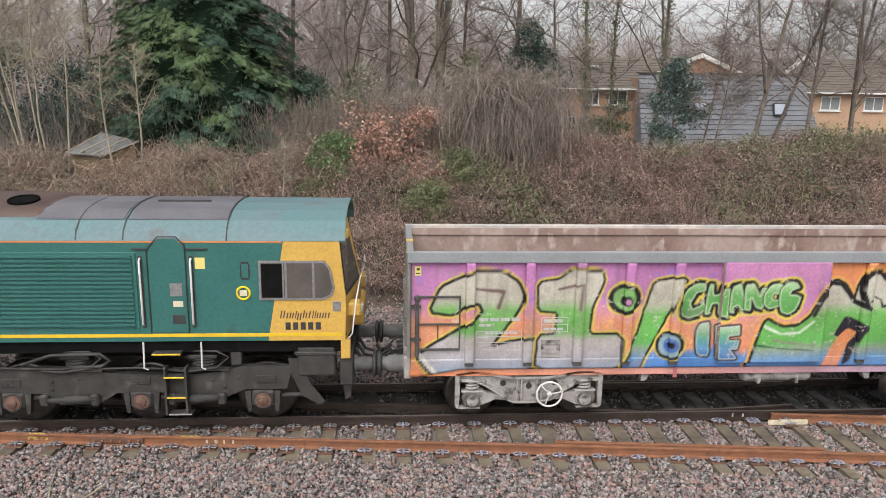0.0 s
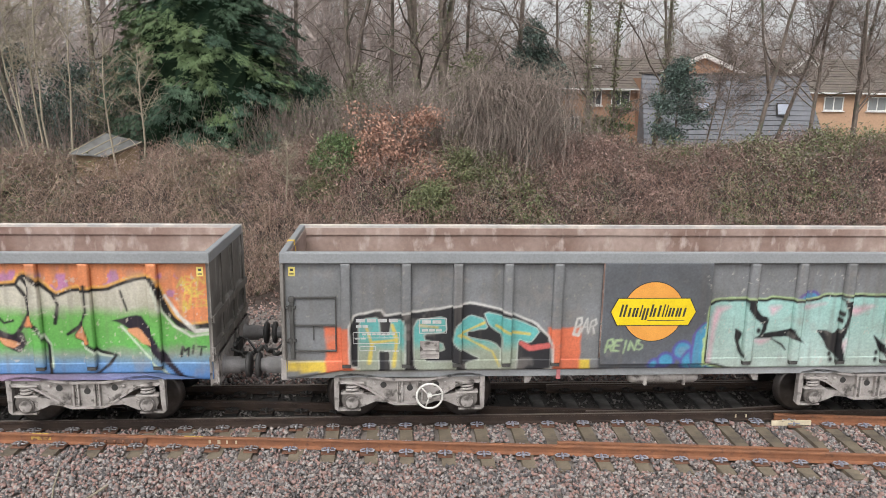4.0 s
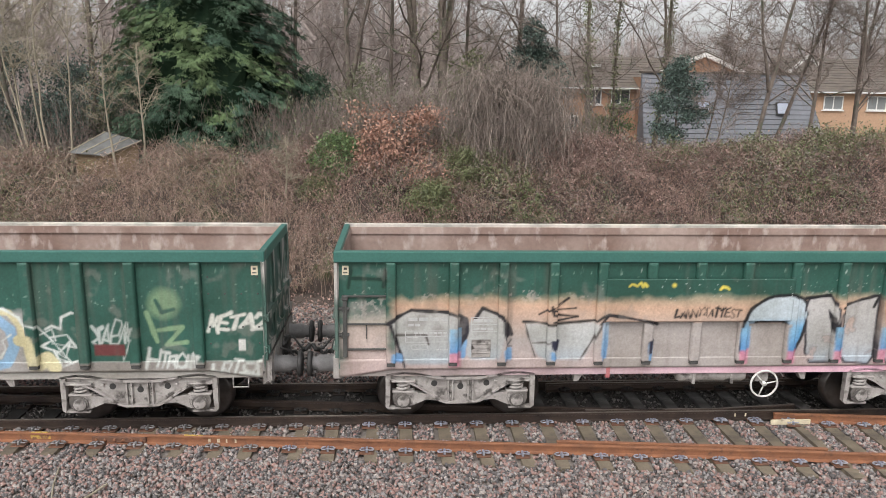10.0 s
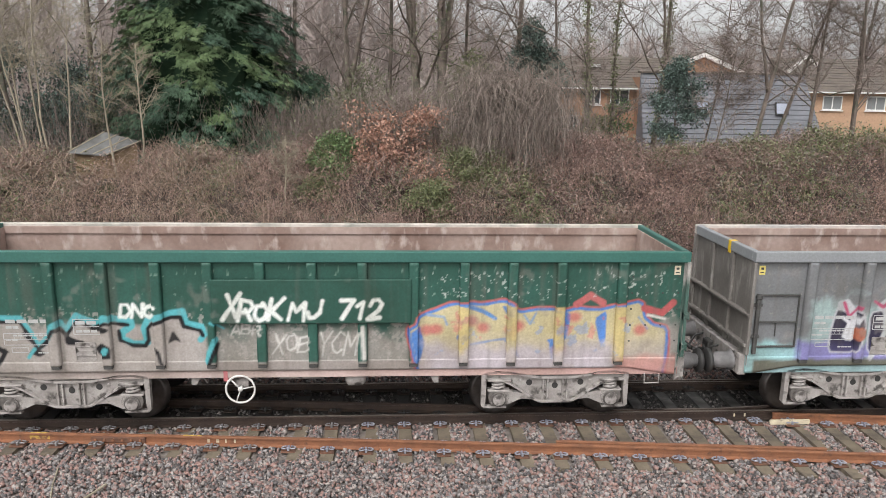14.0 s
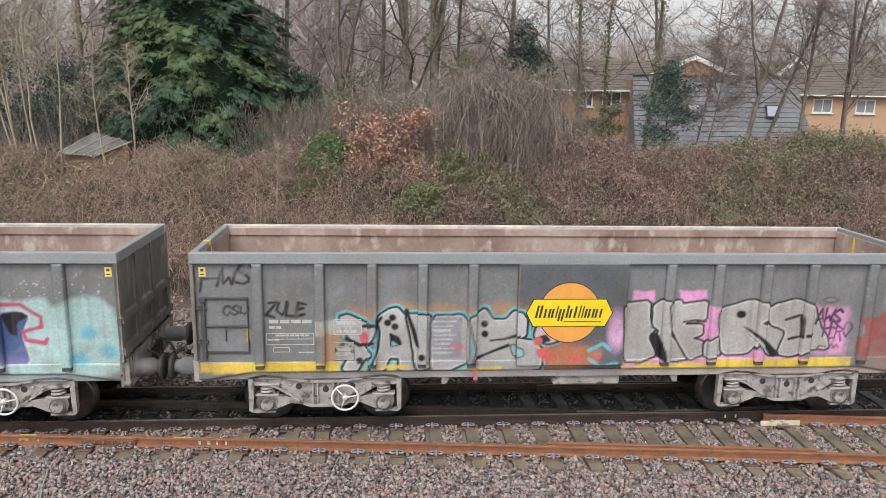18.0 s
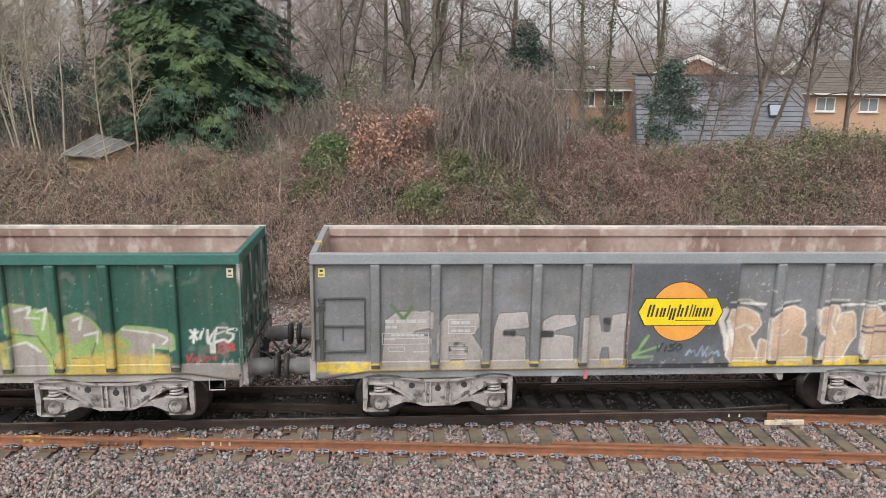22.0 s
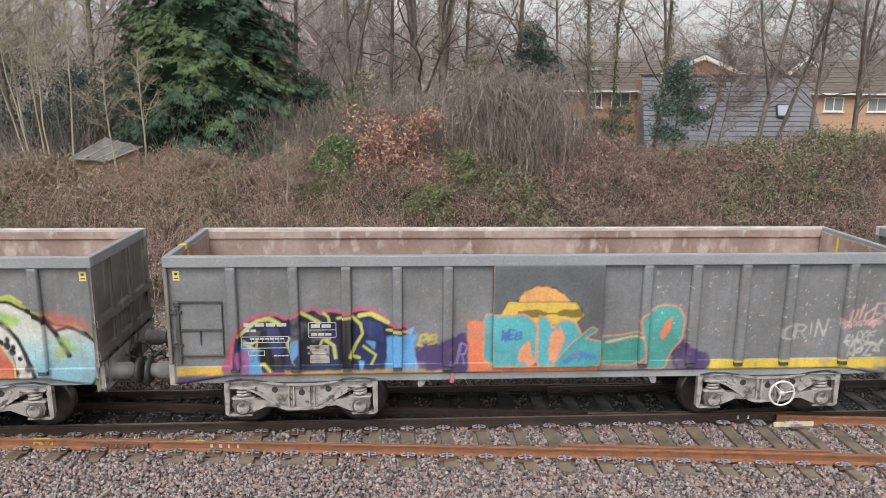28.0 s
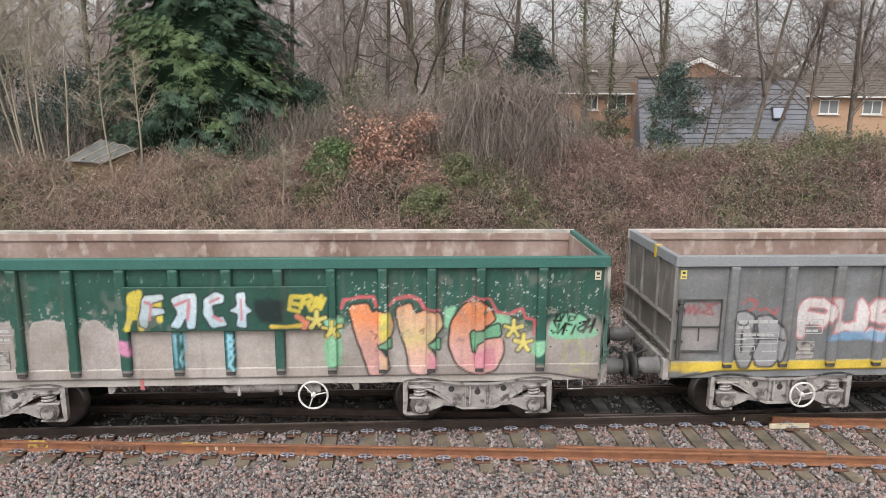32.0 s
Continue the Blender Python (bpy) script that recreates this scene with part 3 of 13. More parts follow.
    def scrawl(self, text, word, col, half=0.016, seed=1, wild=1.3, slant=0.2):
        """A quick tag between two corners."""
        (x0, z1), (x1, z0) = (tuple(map(float, q.split(","))) for q in text.split())
        return self.lines(letters(word, x0, x1, z0, z1, slant, wild, 0.05, seed), [(half, col)], warp=0.10)

    def at(self, x, z, post=False):
        x, z = np.asarray(x, float), np.asarray(z, float)
        C = np.tile(self.base, (len(x), 1)) * (0.92 + 0.16 * cloud(x, z, 1.7, 3))[:, None]
        for fn, box in self.ops:
            if box is None or (x.max() > box[0] and x.min() < box[1]):
                C = fn(x, z, C, post)
        # road dirt: grain, faint runs down the plate, small scuffs
        grain = fuzz(x, z, 38.0, 71) * 0.5 + fuzz(x, z, 16.0, 72) * 0.5
        C = C * (0.88 + 0.24 * grain)[:, None]
        run = 0.6 * fuzz(x * 9.0, z * 0.7, 1.0, 73) + 0.4 * fuzz(x * 23.0, z * 1.6, 1.0, 74)
        m = (np.clip((run - 0.58) / 0.3, 0, 1) * 0.30 * (0.4 + cloud(x, z, 0.8, 75)))[:, None]
        C = C * (1 - m) + np.array([0.16, 0.135, 0.115]) * m
        m = (np.clip((cloud(x, z, 3.1, 76) - 0.66) / 0.1, 0, 1) * 0.3)[:, None]
        C = C * (1 - m) + np.array([0.30, 0.27, 0.25]) * m
        return np.clip(C, 0, 1)


# ---- wagons ----
LEN, TOP, PITCH, HALF, MID = 12.675, 3.16, 13.802, 1.327, 13.15
GREY_POSTS = [1.075, 2.09, 2.965, 3.82, 4.675, 5.53, 6.385, 7.24, 8.095, 8.95, 9.815, 10.645, 11.725]
GREEN_POSTS = [0.945, 2.01, 2.855, 3.715, 4.555, 5.405, 6.26, 7.095, 7.96, 8.82, 9.645, 10.475, 11.535]
FACE, PANEL = -HALF + 0.005, -HALF + 0.10
BOGIES = (2.16, 10.47)


def sheet(name, xs, zs, y, back, paint, parent, mat="paint", low=None, post=False, depth=None):
    """A painted plate in x, z with a plain back. low(x) lifts or lowers its bottom edge; depth(i) sets it back column by column."""
    nx, nz = len(xs), len(zs)
    X, Z = np.meshgrid(xs, zs)
    if low is not None:
        z0, z1 = zs[0], zs[-1]
        lo = np.array([low(x) for x in xs])
        Z = z1 - (z1 - Z) * (z1 - lo)[None, :] / (z1 - z0)
    Y = np.full_like(X, y) if depth is None else y + np.array(depth)[None, :] + 0 * X
    v = np.stack([X, Y, Z], -1).reshape(-1, 3)
    i = (np.arange(nz - 1)[:, None] * nx + np.arange(nx - 1)).ravel()
    f = np.stack([i, i + 1, i + nx + 1, i + nx], -1)
    n = nx * nz
    rim = list(range(nx)) + [r * nx + nx - 1 for r in range(1, nz)] + [(nz - 1) * nx + c for c in range(nx - 2, -1, -1)] + [r * nx for r in range(nz - 2, 0, -1)]
    vb = v[rim].copy()
    vb[:, 1] = back
    m = len(rim)
    k = np.arange(m)
    fr = np.stack([np.array(rim)[(k + 1) % m], np.array(rim)[k], n + k, n + (k + 1) % m], -1)
    c0, c1, c2, c3 = n, n + nx - 1, n + nx + nz - 2, n + 2 * nx + nz - 3
    fb = np.array([[c0, c3, c2, c1]])
    me = soup(name, np.concatenate([v, vb]), np.concatenate([f, fr, fb]), mat)
    col = paint.at(np.concatenate([v[:, 0], vb[:, 0]]), np.concatenate([v[:, 2], vb[:, 2]]), post)
    at = me.color_attributes.new("Col", "FLOAT_COLOR", "POINT")
    at.data.foreach_set("color", np.concatenate([col, np.ones((len(col), 1))], 1).astype(np.float32).ravel())
    return part(name, me, None, parent)


def steps(a, b, d):
    return np.linspace(a, b, max(2, int(round((b - a) / d)) + 1))


def rows_up(a, b, fine):
    cut = 2.76
    if b <= cut:
        return steps(a, b, fine)
    return np.concatenate([steps(a, cut, fine)[:-1], steps(cut, b, 0.06)])


SHARED = {}


def shared(key, make):
    if key not in SHARED:
        SHARED[key] = make()
    return SHARED[key]


def bogie_frame():
    """The cast side frame: a bow-shaped web with flanges, pedestal legs, swing arms, ribs and bolts."""
    g = Geo()
    low = [(-1.24, 0.845), (-0.98, 0.83), (-0.80, 0.755), (-0.58, 0.615), (-0.38, 0.47), (-0.26, 0.425), (0.26, 0.425), (0.38, 0.47), (0.58, 0.615), (0.80, 0.755), (0.98, 0.83), (1.24, 0.845)]
    high = [(1.30, 0.94), (1.02, 0.985), (0.78, 0.965), (0.40, 0.89), (0.24, 0.875), (-0.24, 0.875), (-0.40, 0.89), (-0.78, 0.965), (-1.02, 0.985), (-1.30, 0.94)]

    def flange(line, y0, y1, t):
        for (ax, az), (bx, bz) in zip(line[:-1], line[1:]):
            g.prism([(ax, az - t), (bx, bz - t), (bx, bz + t), (ax, az + t)], y0, y1)
    for s in (-1, 1):
        y0, y1 = (-1.14, -1.08) if s < 0 else (1.08, 1.14)
        g.prism(low + high, y0, y1)
        flange(low, y0 - 0.075, y1 + 0.05, 0.020)
        flange(high[::-1], y0 - 0.075, y1 + 0.05, 0.022)
        for q in (-1, 1):
            g.prism([(q * 1.31, 0.93), (q * 1.31, 0.34), (q * 1.25, 0.30), (q * 1.23, 0.50), (q * 1.22, 0.93)], y0 - 0.05, y1)
            g.prism([(q * 1.26, 0.335), (q * 1.26, 0.29), (q * 0.86, 0.29), (q * 0.86, 0.325)], y0 - 0.03, y1)
            g.prism([(q * 1.0, 0.60), (q * 0.76, 0.605), (q * 0.56, 0.58), (q * 0.36, 0.505), (q * 0.40, 0.455), (q * 0.60, 0.475), (q * 0.84, 0.37), (q * 1.0, 0.36)], y0 - 0.05, y1 - 0.01)
            for x in (0.135, 0.215):
                g.box(q * x - 0.014, q * x + 0.014, y0 - 0.06, y0 + 0.004, 0.445, 0.86)
            for z in (0.52, 0.62, 0.72, 0.80):
                g.lathe((q * 0.175, y0 - 0.002, z), (0, -1, 0), [(0, 0.016), (0.03, 0.016), (0.036, 0.007)], 8)
            g.lathe((q * 0.62, y0 - 0.004, 0.80), (0, -1, 0), [(0, 0.028), (0.03, 0.028), (0.036, 0.01)], 10)
            g.lathe((q * 0.32, y0 - 0.004, 0.54), (0, -1, 0), [(0, 0.05), (0.02, 0.05), (0.024, 0.03)], 12)
            g.box(q * 1.0 - 0.21, q * 1.0 + 0.21, y0 - 0.08, y1, 0.805, 0.835, 0.008)
    g.box(-0.25, 0.25, -1.08, 1.08, 0.55, 0.80)
    return g.mesh("side_frame", "dusty")


def bogie_hole_discs():
    # black disc on the solid web, painted shade of a lightening hole
    r = 0.055
    return Geo().lathe((0, -1.141, 0), (0, -1, 0), [(0, r), (0.006, r), (0.006, r * 0.6)], 14).mesh("hole_shade_disc", "black")


def axlebox():
    g = Geo().prism([(-0.17, 0.60), (-0.19, 0.50), (-0.15, 0.38), (-0.07, 0.335), (0.07, 0.335), (0.15, 0.38), (0.19, 0.50), (0.17, 0.60)], -1.19, -1.02)
    g.lathe((0, -1.19, 0.465), (0, -1, 0), [(0, 0.135), (0.02, 0.135), (0.022, 0.11)], 20)
    g.slot = 1
    g.lathe((0, -1.20, 0.465), (0, -1, 0), [(0, 0.105), (0.035, 0.105), (0.045, 0.09), (0.05, 0.06), (0.055, 0.02)], 18)
    for q in range(3):
        a = q * 2.094 + 0.5
        g.lathe((0.075 * math.cos(a), -1.25, 0.465 + 0.075 * math.sin(a)), (0, -1, 0), [(0, 0.014), (0.015, 0.014)], 6)
    g.box(-0.20, 0.20, -1.19, -1.03, 0.60, 0.635, 0.01)
    return g.mesh("axlebox", ["grimybox", "dusty"])


def spring():
    g = Geo()
    pts = [(0.105 * math.cos(a), -1.11 + 0.075 * math.sin(a), 0.64 + 0.17 * a / (2 * math.pi * 3)) for a in [i * 0.35 for i in range(54)]]
    g.tube(pts, 0.022, 6)
    return g.mesh("coil_spring", "dusty")


def wheelset(r, half=0.70):
    """Two flanged wheels on an axle, round the y axis."""
    g = Geo()
    for s in (-1, 1):
        o = (0, s * half, 0)
        g.slot = 0
        g.lathe(o, (0, s, 0), [(-0.04, 0.09), (-0.03, 0.12), (0.0, r * 0.55), (0.01, r * 0.80), (-0.06, r * 0.84), (-0.065, r * 0.98)], 40)
        g.slot = 1
        g.lathe(o, (0, s, 0), [(-0.068, r * 0.98), (-0.05, r + 0.03), (-0.035, r + 0.03), (-0.025, r), (0.075, r - 0.004), (0.078, r - 0.05)], 40)
        g.slot = 0
        g.lathe(o, (0, s, 0), [(0.077, r - 0.05), (0.06, r * 0.82), (0.03, r * 0.72), (0.02, r * 0.40), (0.07, 0.11), (0.10, 0.10), (0.10, 0.02)], 40)
        for q in range(6):
            a = q * math.pi / 3
            g.lathe((r * 0.6 * math.cos(a), s * (half + 0.03), r * 0.6 * math.sin(a)), (0, s, 0), [(0, 0.022), (0.012, 0.02)], 8)
    g.slot = 0
    g.tube([(0, -half, 0), (0, half, 0)], 0.08, 14)
    return g.mesh("wheelset", ["wheel", "tread"])


WHEELS = []


def bogie(w, x):
    b = part("bogie", shared("frame", bogie_frame), None, w, "dusty grey cast steel bogie frame")
    b.location = (x, 0, 0)
    for hx, hz in ((-0.46, 0.76), (0.46, 0.76), (0.0, 0.70)):
        part("hole_shade_disc", shared("holes", bogie_hole_discs), None, b).location = (hx, 0, hz)
    for q in (-1, 1):
        part("axlebox", shared("axlebox", axlebox), None, b, smooth=False).location = (q * 1.0, 0, 0)
        part("coil_spring", shared("spring", spring), None, b).location = (q * 1.0, 0, 0)
        ws = part("wheelset", shared("wheels", lambda: wheelset(0.46)), None, b, "dark steel wheelset with worn bright treads", True)
        WHEELS.append((ws, q * 1.0, 0.46))
    return b


def handwheel(w, x, z, y, r):
    def make():
        g = Geo().ring((0, 0, 0), (0, 1, 0), r, 0.019)
        for q in range(3):
            a = q * 2.094 + 0.2
            g.tube([(0, 0, 0), (r * math.cos(a), 0, r * math.sin(a))], 0.013, 6)
        g.lathe((0, -0.03, 0), (0, 1, 0), [(0, 0.04), (0.05, 0.045), (0.16, 0.03)], 12)
        return g.mesh("handwheel", "white")
    h = part("handwheel", shared(("hw", r), make), None, w, "white-painted brake handwheel with three spokes", True)
    h.location = (x, y, z)


def hatch():
    """The small hinged side door."""
    g = Geo()
    for x0, x1, z0, z1 in ((0.17, 0.90, 2.36, 2.39), (0.17, 0.90, 1.42, 1.45), (0.17, 0.90, 1.875, 1.90), (0.155, 0.18, 1.42, 2.39), (0.89, 0.91, 1.42, 2.39)):
        g.box(x0, x1, PANEL - 0.045, PANEL - 0.004, z0, z1, 0.006)
    g.box(0.52, 0.535, PANEL - 0.03, PANEL - 0.004, 1.62, 1.88, 0.004)
    return g.mesh("hatch_frame", "hinge")


def hinge():
    g = Geo()
    g.tube([(0.15, PANEL - 0.05, -0.05), (0.15, PANEL - 0.05, 0.05)], 0.03, 8)
    g.box(0.06, 0.24, PANEL - 0.055, PANEL - 0.004, -0.025, 0.025)
    return g.mesh("hinge", "hinge")


MAT["hinge"] = surface("grimy_steel", (0.085, 0.085, 0.08), (0.055, 0.052, 0.05), 6, 0.7, bump=0.1)


def wagon_end(w, base, x, s):
    """One end: plate, posts, ribs, headstock, buffers and coupling. s: -1 left end, 1 right end."""
    def at(a, b):
        return (x + s * b, x + s * a) if s > 0 else (x - b, x - a)
    e0, e1 = at(-0.075, -0.06)
    part("end_panel", Geo().box(e0, e1, -HALF + 0.08, HALF - 0.08, 1.08, 2.98), [base + "end"], w)
    for y in (-HALF + 0.07, -0.42, 0.42, HALF - 0.07):
        a, b = at(-0.06, 0.0)
        part("end_post", Geo().box(a, b, y - 0.06, y + 0.06, 1.30, 2.97, 0.01), base + "end", w)
    a, b = at(-0.06, 0.04)
    part("end_rib", Geo().box(a, b, -HALF + 0.02, HALF - 0.02, 2.0, 2.05, 0.01), base + "end", w)
    part("end_rib", Geo().box(a, b, -HALF + 0.02, HALF - 0.02, 1.44, 1.50, 0.01), base + "end", w)
    a, b = at(-0.10, 0.05)
    part("headstock", Geo().box(a, b, -1.21, 1.21, 0.88, 1.28, 0.02), "dusty", w)
    for y in (-0.875, 0.875):
        g = Geo()
        g.lathe((x + s * 0.03, y, 1.05), (s, 0, 0), [(0, 0.19), (0.03, 0.19), (0.04, 0.15), (0.30, 0.15), (0.305, 0.12), (0.45, 0.12)], 20)
        bf = part("buffer", g, "buffer", w, "grey steel buffer", True)
        g = Geo().lathe((x + s * 0.43, y, 1.05), (s, 0, 0), [(0, 0.10), (0.015, 0.21), (0.05, 0.225), (0.085, 0.20), (0.10, 0.08)], 24)
        part("buffer_head", g, "black", bf, "worn dark buffer head", True)
    g = Geo()
    z = 1.02
    g.box(*at(0.0, 0.16), -0.12, 0.12, z - 0.12, z + 0.12, 0.02)
    g.tube([(x + s * (0.12 + 0.07 * i), 0.05 * (-1) ** i, z - 0.10 * math.sin(i * 0.6)) for i in range(7)], 0.04, 8)
    part("coupling", g, "black", w)
    for y, dz in ((-0.35, 0.28), (0.35, 0.24)):
        g = Geo().tube([(x + s * 0.04, y, 1.15), (x + s * 0.2, y + 0.05, 1.08), (x + s * 0.36, y * 0.8, 1.15 - dz), (x + s * 0.52, y * 0.6, 1.18 - dz)], 0.022, 6)
        part("brake_hose", g, "black", w, "", True)


def near_wheel_things(w, kind):
    """Underframe gear between the bogies: brackets, tank, pipes, brake rod."""
    for x, q in ((3.95, 1), (LEN - 4.05, -1)):
        g = Geo().prism([(x, 1.06), (x + q * 0.38, 1.06), (x + q * 0.38, 0.93), (x + q * 0.30, 0.78), (x + q * 0.22, 0.78), (x + q * 0.22, 0.98), (x, 0.98)], -1.16, -1.02)
        g.box(min(x, x - q * 0.5), max(x, x - q * 0.5), -1.13, -1.07, 0.94, 1.0)
        part("bracket", g, "dusty", w)
    if "tank" in kind:
        x0, x1 = (6.05, 7.35)
        g = Geo().lathe((x0, -1.0, 0.86), (1, 0, 0), [(0, 0.06), (0.03, 0.13), (0.08, 0.155), (x1 - x0 - 0.08, 0.155), (x1 - x0 - 0.03, 0.13), (x1 - x0, 0.06)], 20)
        t = part("air_tank", g, "dusty", w, "dusty grey air reservoir", True)
        for x in (x0 + 0.3, x1 - 0.3):
            part("tank_strap", Geo().box(x - 0.03, x + 0.03, -1.165, -0.84, 0.70, 1.06, 0.01), "dusty", t)
    if "rod" in kind:
        g = Geo().tube([(5.65, -1.0, 0.87), (6.4, -1.0, 0.87)], 0.06, 10)
        g.tube([(5.1, -1.0, 0.88), (7.9, -1.0, 0.88)], 0.022, 6)
        part("brake_cylinder", g, "dusty", w, "", True)
        g = Geo().lathe((6.78, -1.0, 0.84), (1, 0, 0), [(0, 0.08), (0.05, 0.15), (0.30, 0.15), (0.36, 0.08)], 14)
        part("valve", g, "dusty", w, "", True)
    if "box" in kind:
        part("battery_box", Geo().box(6.15, 7.35, -1.15, -0.75, 0.74, 1.03, 0.02), "dusty", w)
    for x in (4.35, 5.0, 8.0):
        part("pipe", shared(("pipe", x), lambda: Geo().tube([(x, -1.05, 1.06), (x, -1.05, 0.86), (x + 0.06, -1.05, 0.78)], 0.014, 6).mesh("pipe", "dusty")), None, w)
    g = Geo().box(4.72, 4.80, -1.22, -1.12, 0.86, 1.06, 0.01)
    part("tap", g, "pinktap", w, "faded red cock handle")


MAT["pinktap"] = surface("faded_red", (0.50, 0.14, 0.15), (0.38, 0.16, 0.16), 8, 0.6, bump=0)


def far_parts(w, base):
    """What is alike on all wagons: far side, floor, inner faces, rails on top, all sharing meshes."""
    def far():
        g = Geo().box(0.06, LEN - 0.06, HALF - 0.085, HALF - 0.070, 1.08, 2.98)
        return g.mesh("side_panel", "inner")
    part("side_panel", shared("far", far), None, w, "rusty inner side coated in stone dust")
    part("floor_plate", shared("floor", lambda: Geo().box(0.08, LEN - 0.08, -HALF + 0.12, HALF - 0.09, 1.08, 1.14).mesh("floor_plate", "inner")), None, w)

    for x in GREY_POSTS:
        part("far_post", shared(("farpost", base, x), lambda: Geo().box(x - 0.07, x + 0.07, HALF - 0.07, HALF - 0.005, 1.16, 2.97).mesh("far_post", base)), None, w)
    for key, b in (("n", (0, LEN, -HALF, -HALF + 0.13)), ("f", (0, LEN, HALF - 0.11, HALF)), ("l", (0, 0.11, -HALF + 0.13, HALF - 0.11)), ("r", (LEN - 0.11, LEN, -HALF + 0.13, HALF - 0.11))):
        part("top_rail", shared(("rail", key, base), lambda: Geo().box(*b, 2.975, TOP, 0.012).mesh("top_rail", base + "rim" if key == "f" else base)), None, w)

    def lip():
        g = Geo().box(0.10, LEN - 0.10, HALF - 0.125, HALF - 0.11, 2.955, 3.10, 0.004)
        for x in (0.105, LEN - 0.125):
            g.box(x, x + 0.02, -HALF + 0.14, HALF - 0.13, 1.14, 3.08, 0.004)
        return g.mesh("inner_lining", "inner")
    part("inner_lining", shared("lip", lip), None, w, "rusty brown inner end lining")

    def sill():
        g = Geo().box(0.1, LEN - 0.1, -1.05, -0.95, 1.06, 1.16)
        g.box(0.1, LEN - 0.1, 0.95, 1.05, 1.06, 1.16)
        for x in (4.3, 6.3, 8.4):
            g.box(x, x + 0.1, -0.94, 0.94, 1.0, 1.10)
        return g.mesh("underframe", "dusty")
    part("underframe", shared("under", sill), None, w)


MAT["greenrim"] = surface("green_rim_dusted", (0.30, 0.30, 0.265), (0.46, 0.41, 0.37), 1.2, 0.7, bump=0.1, stain=(0.56, 0.51, 0.46), stain_at=0.44)
MAT["greyrim"] = surface("grey_rim_dusted", (0.38, 0.37, 0.36), (0.50, 0.44, 0.40), 1.2, 0.7, bump=0.1, stain=(0.58, 0.52, 0.47), stain_at=0.5)


def skirt(x):
    """The side's bottom edge, lower near the ends."""
    return 1.06 - 0.13 * max(0, min(1, (0.95 - x) / 0.75, )) - 0.13 * max(0, min(1, (x - LEN + 0.95) / 0.75))


def side_marks(w, grey):
    """Labels at both ends and the small framed data grid."""
    for x in (0.13, LEN - 0.24):
        lb = part("warning_label", shared(("lab", grey, x), lambda: Geo().box(x, x + 0.11, PANEL - 0.006, PANEL - 0.001, 2.74, 2.90, 0.001).mesh("warning_label", "label" if grey else "palelabel")), None, w, "small yellow warning label")
        part("label_mark", shared(("labmark", x), lambda: Geo().box(x + 0.03, x + 0.08, PANEL - 0.008, PANEL - 0.0065, 2.83, 2.87, 0.0005).mesh("label_mark", "hinge")), None, lb)
        part("label_bar", shared(("labbar", x), lambda: Geo().box(x + 0.02, x + 0.09, PANEL - 0.008, PANEL - 0.0065, 2.77, 2.79, 0.0005).mesh("label_bar", "hinge")), None, lb)

    def grid():
        g = Geo().box(2.335, 2.655, PANEL - 0.008, PANEL - 0.002, 1.275, 1.585)
        for z in (1.27, 1.35, 1.43, 1.51, 1.58):
            g.box(2.33, 2.66, PANEL - 0.022, PANEL - 0.006, z, z + 0.012, 0.003)
        for x in (2.33, 2.65):
            g.box(x, x + 0.012, PANEL - 0.022, PANEL - 0.006, 1.282, 1.58, 0.003)
        return g.mesh("label_holder", "dusty")
    tagged(part("label_holder", shared("grid", grid), None, w), kind="stuff")


def bars(name, spec, mat, y):
    """Plain bars standing in for lines of small writing: (x0, x1, z, height)."""
    g = Geo()
    for x0, x1, z, h in spec:
        n = max(2, int((x1 - x0) / (h * 2.6)))
        st = (x1 - x0) / n
        for i in range(n):
            g.box(x0 + i * st, x0 + (i + 0.84) * st, y - 0.004, y - 0.001, z, z + h, 0.0005)
    return g.mesh(name, mat)


def slant_bars(g, x0, wide, z0, tall, y, rest="FreIghtlIner"):
    """Plain slanted bars in the rhythm of a word: tall, middling and dropped ones."""
    units = {"F": (0.95, 1.0, 0), "r": (0.55, 0.72, 0), "e": (0.85, 0.72, 0), "I": (0.38, 0.95, 0), "g": (0.88, 0.96, 0.26), "h": (0.88, 1.0, 0), "t": (0.58, 0.92, 0), "l": (0.38, 1.0, 0), "n": (0.88, 0.72, 0)}
    total = sum(units[c][0] for c in rest)
    x = x0
    for c in rest:
        u, high, drop = units[c]
        step, sl = wide * u / total, 0.20
        lo, hi = z0 - drop * tall, z0 + (high - drop) * tall
        stroke = min(0.30 * step, 0.16 * tall) if u > 0.7 else min(0.42 * step, 0.17 * tall)
        for a in ((x, x + 0.72 * step - stroke) if u > 0.7 else (x + 0.1 * step,)):
            b, top = a + stroke, hi if a == x or c != "h" else z0 + 0.72 * tall
            g.prism([(a + sl * (lo - z0), lo), (b + sl * (lo - z0), lo), (b + sl * (top - z0), top), (a + sl * (top - z0), top)], y - 0.004, y)
        x += step
    return g


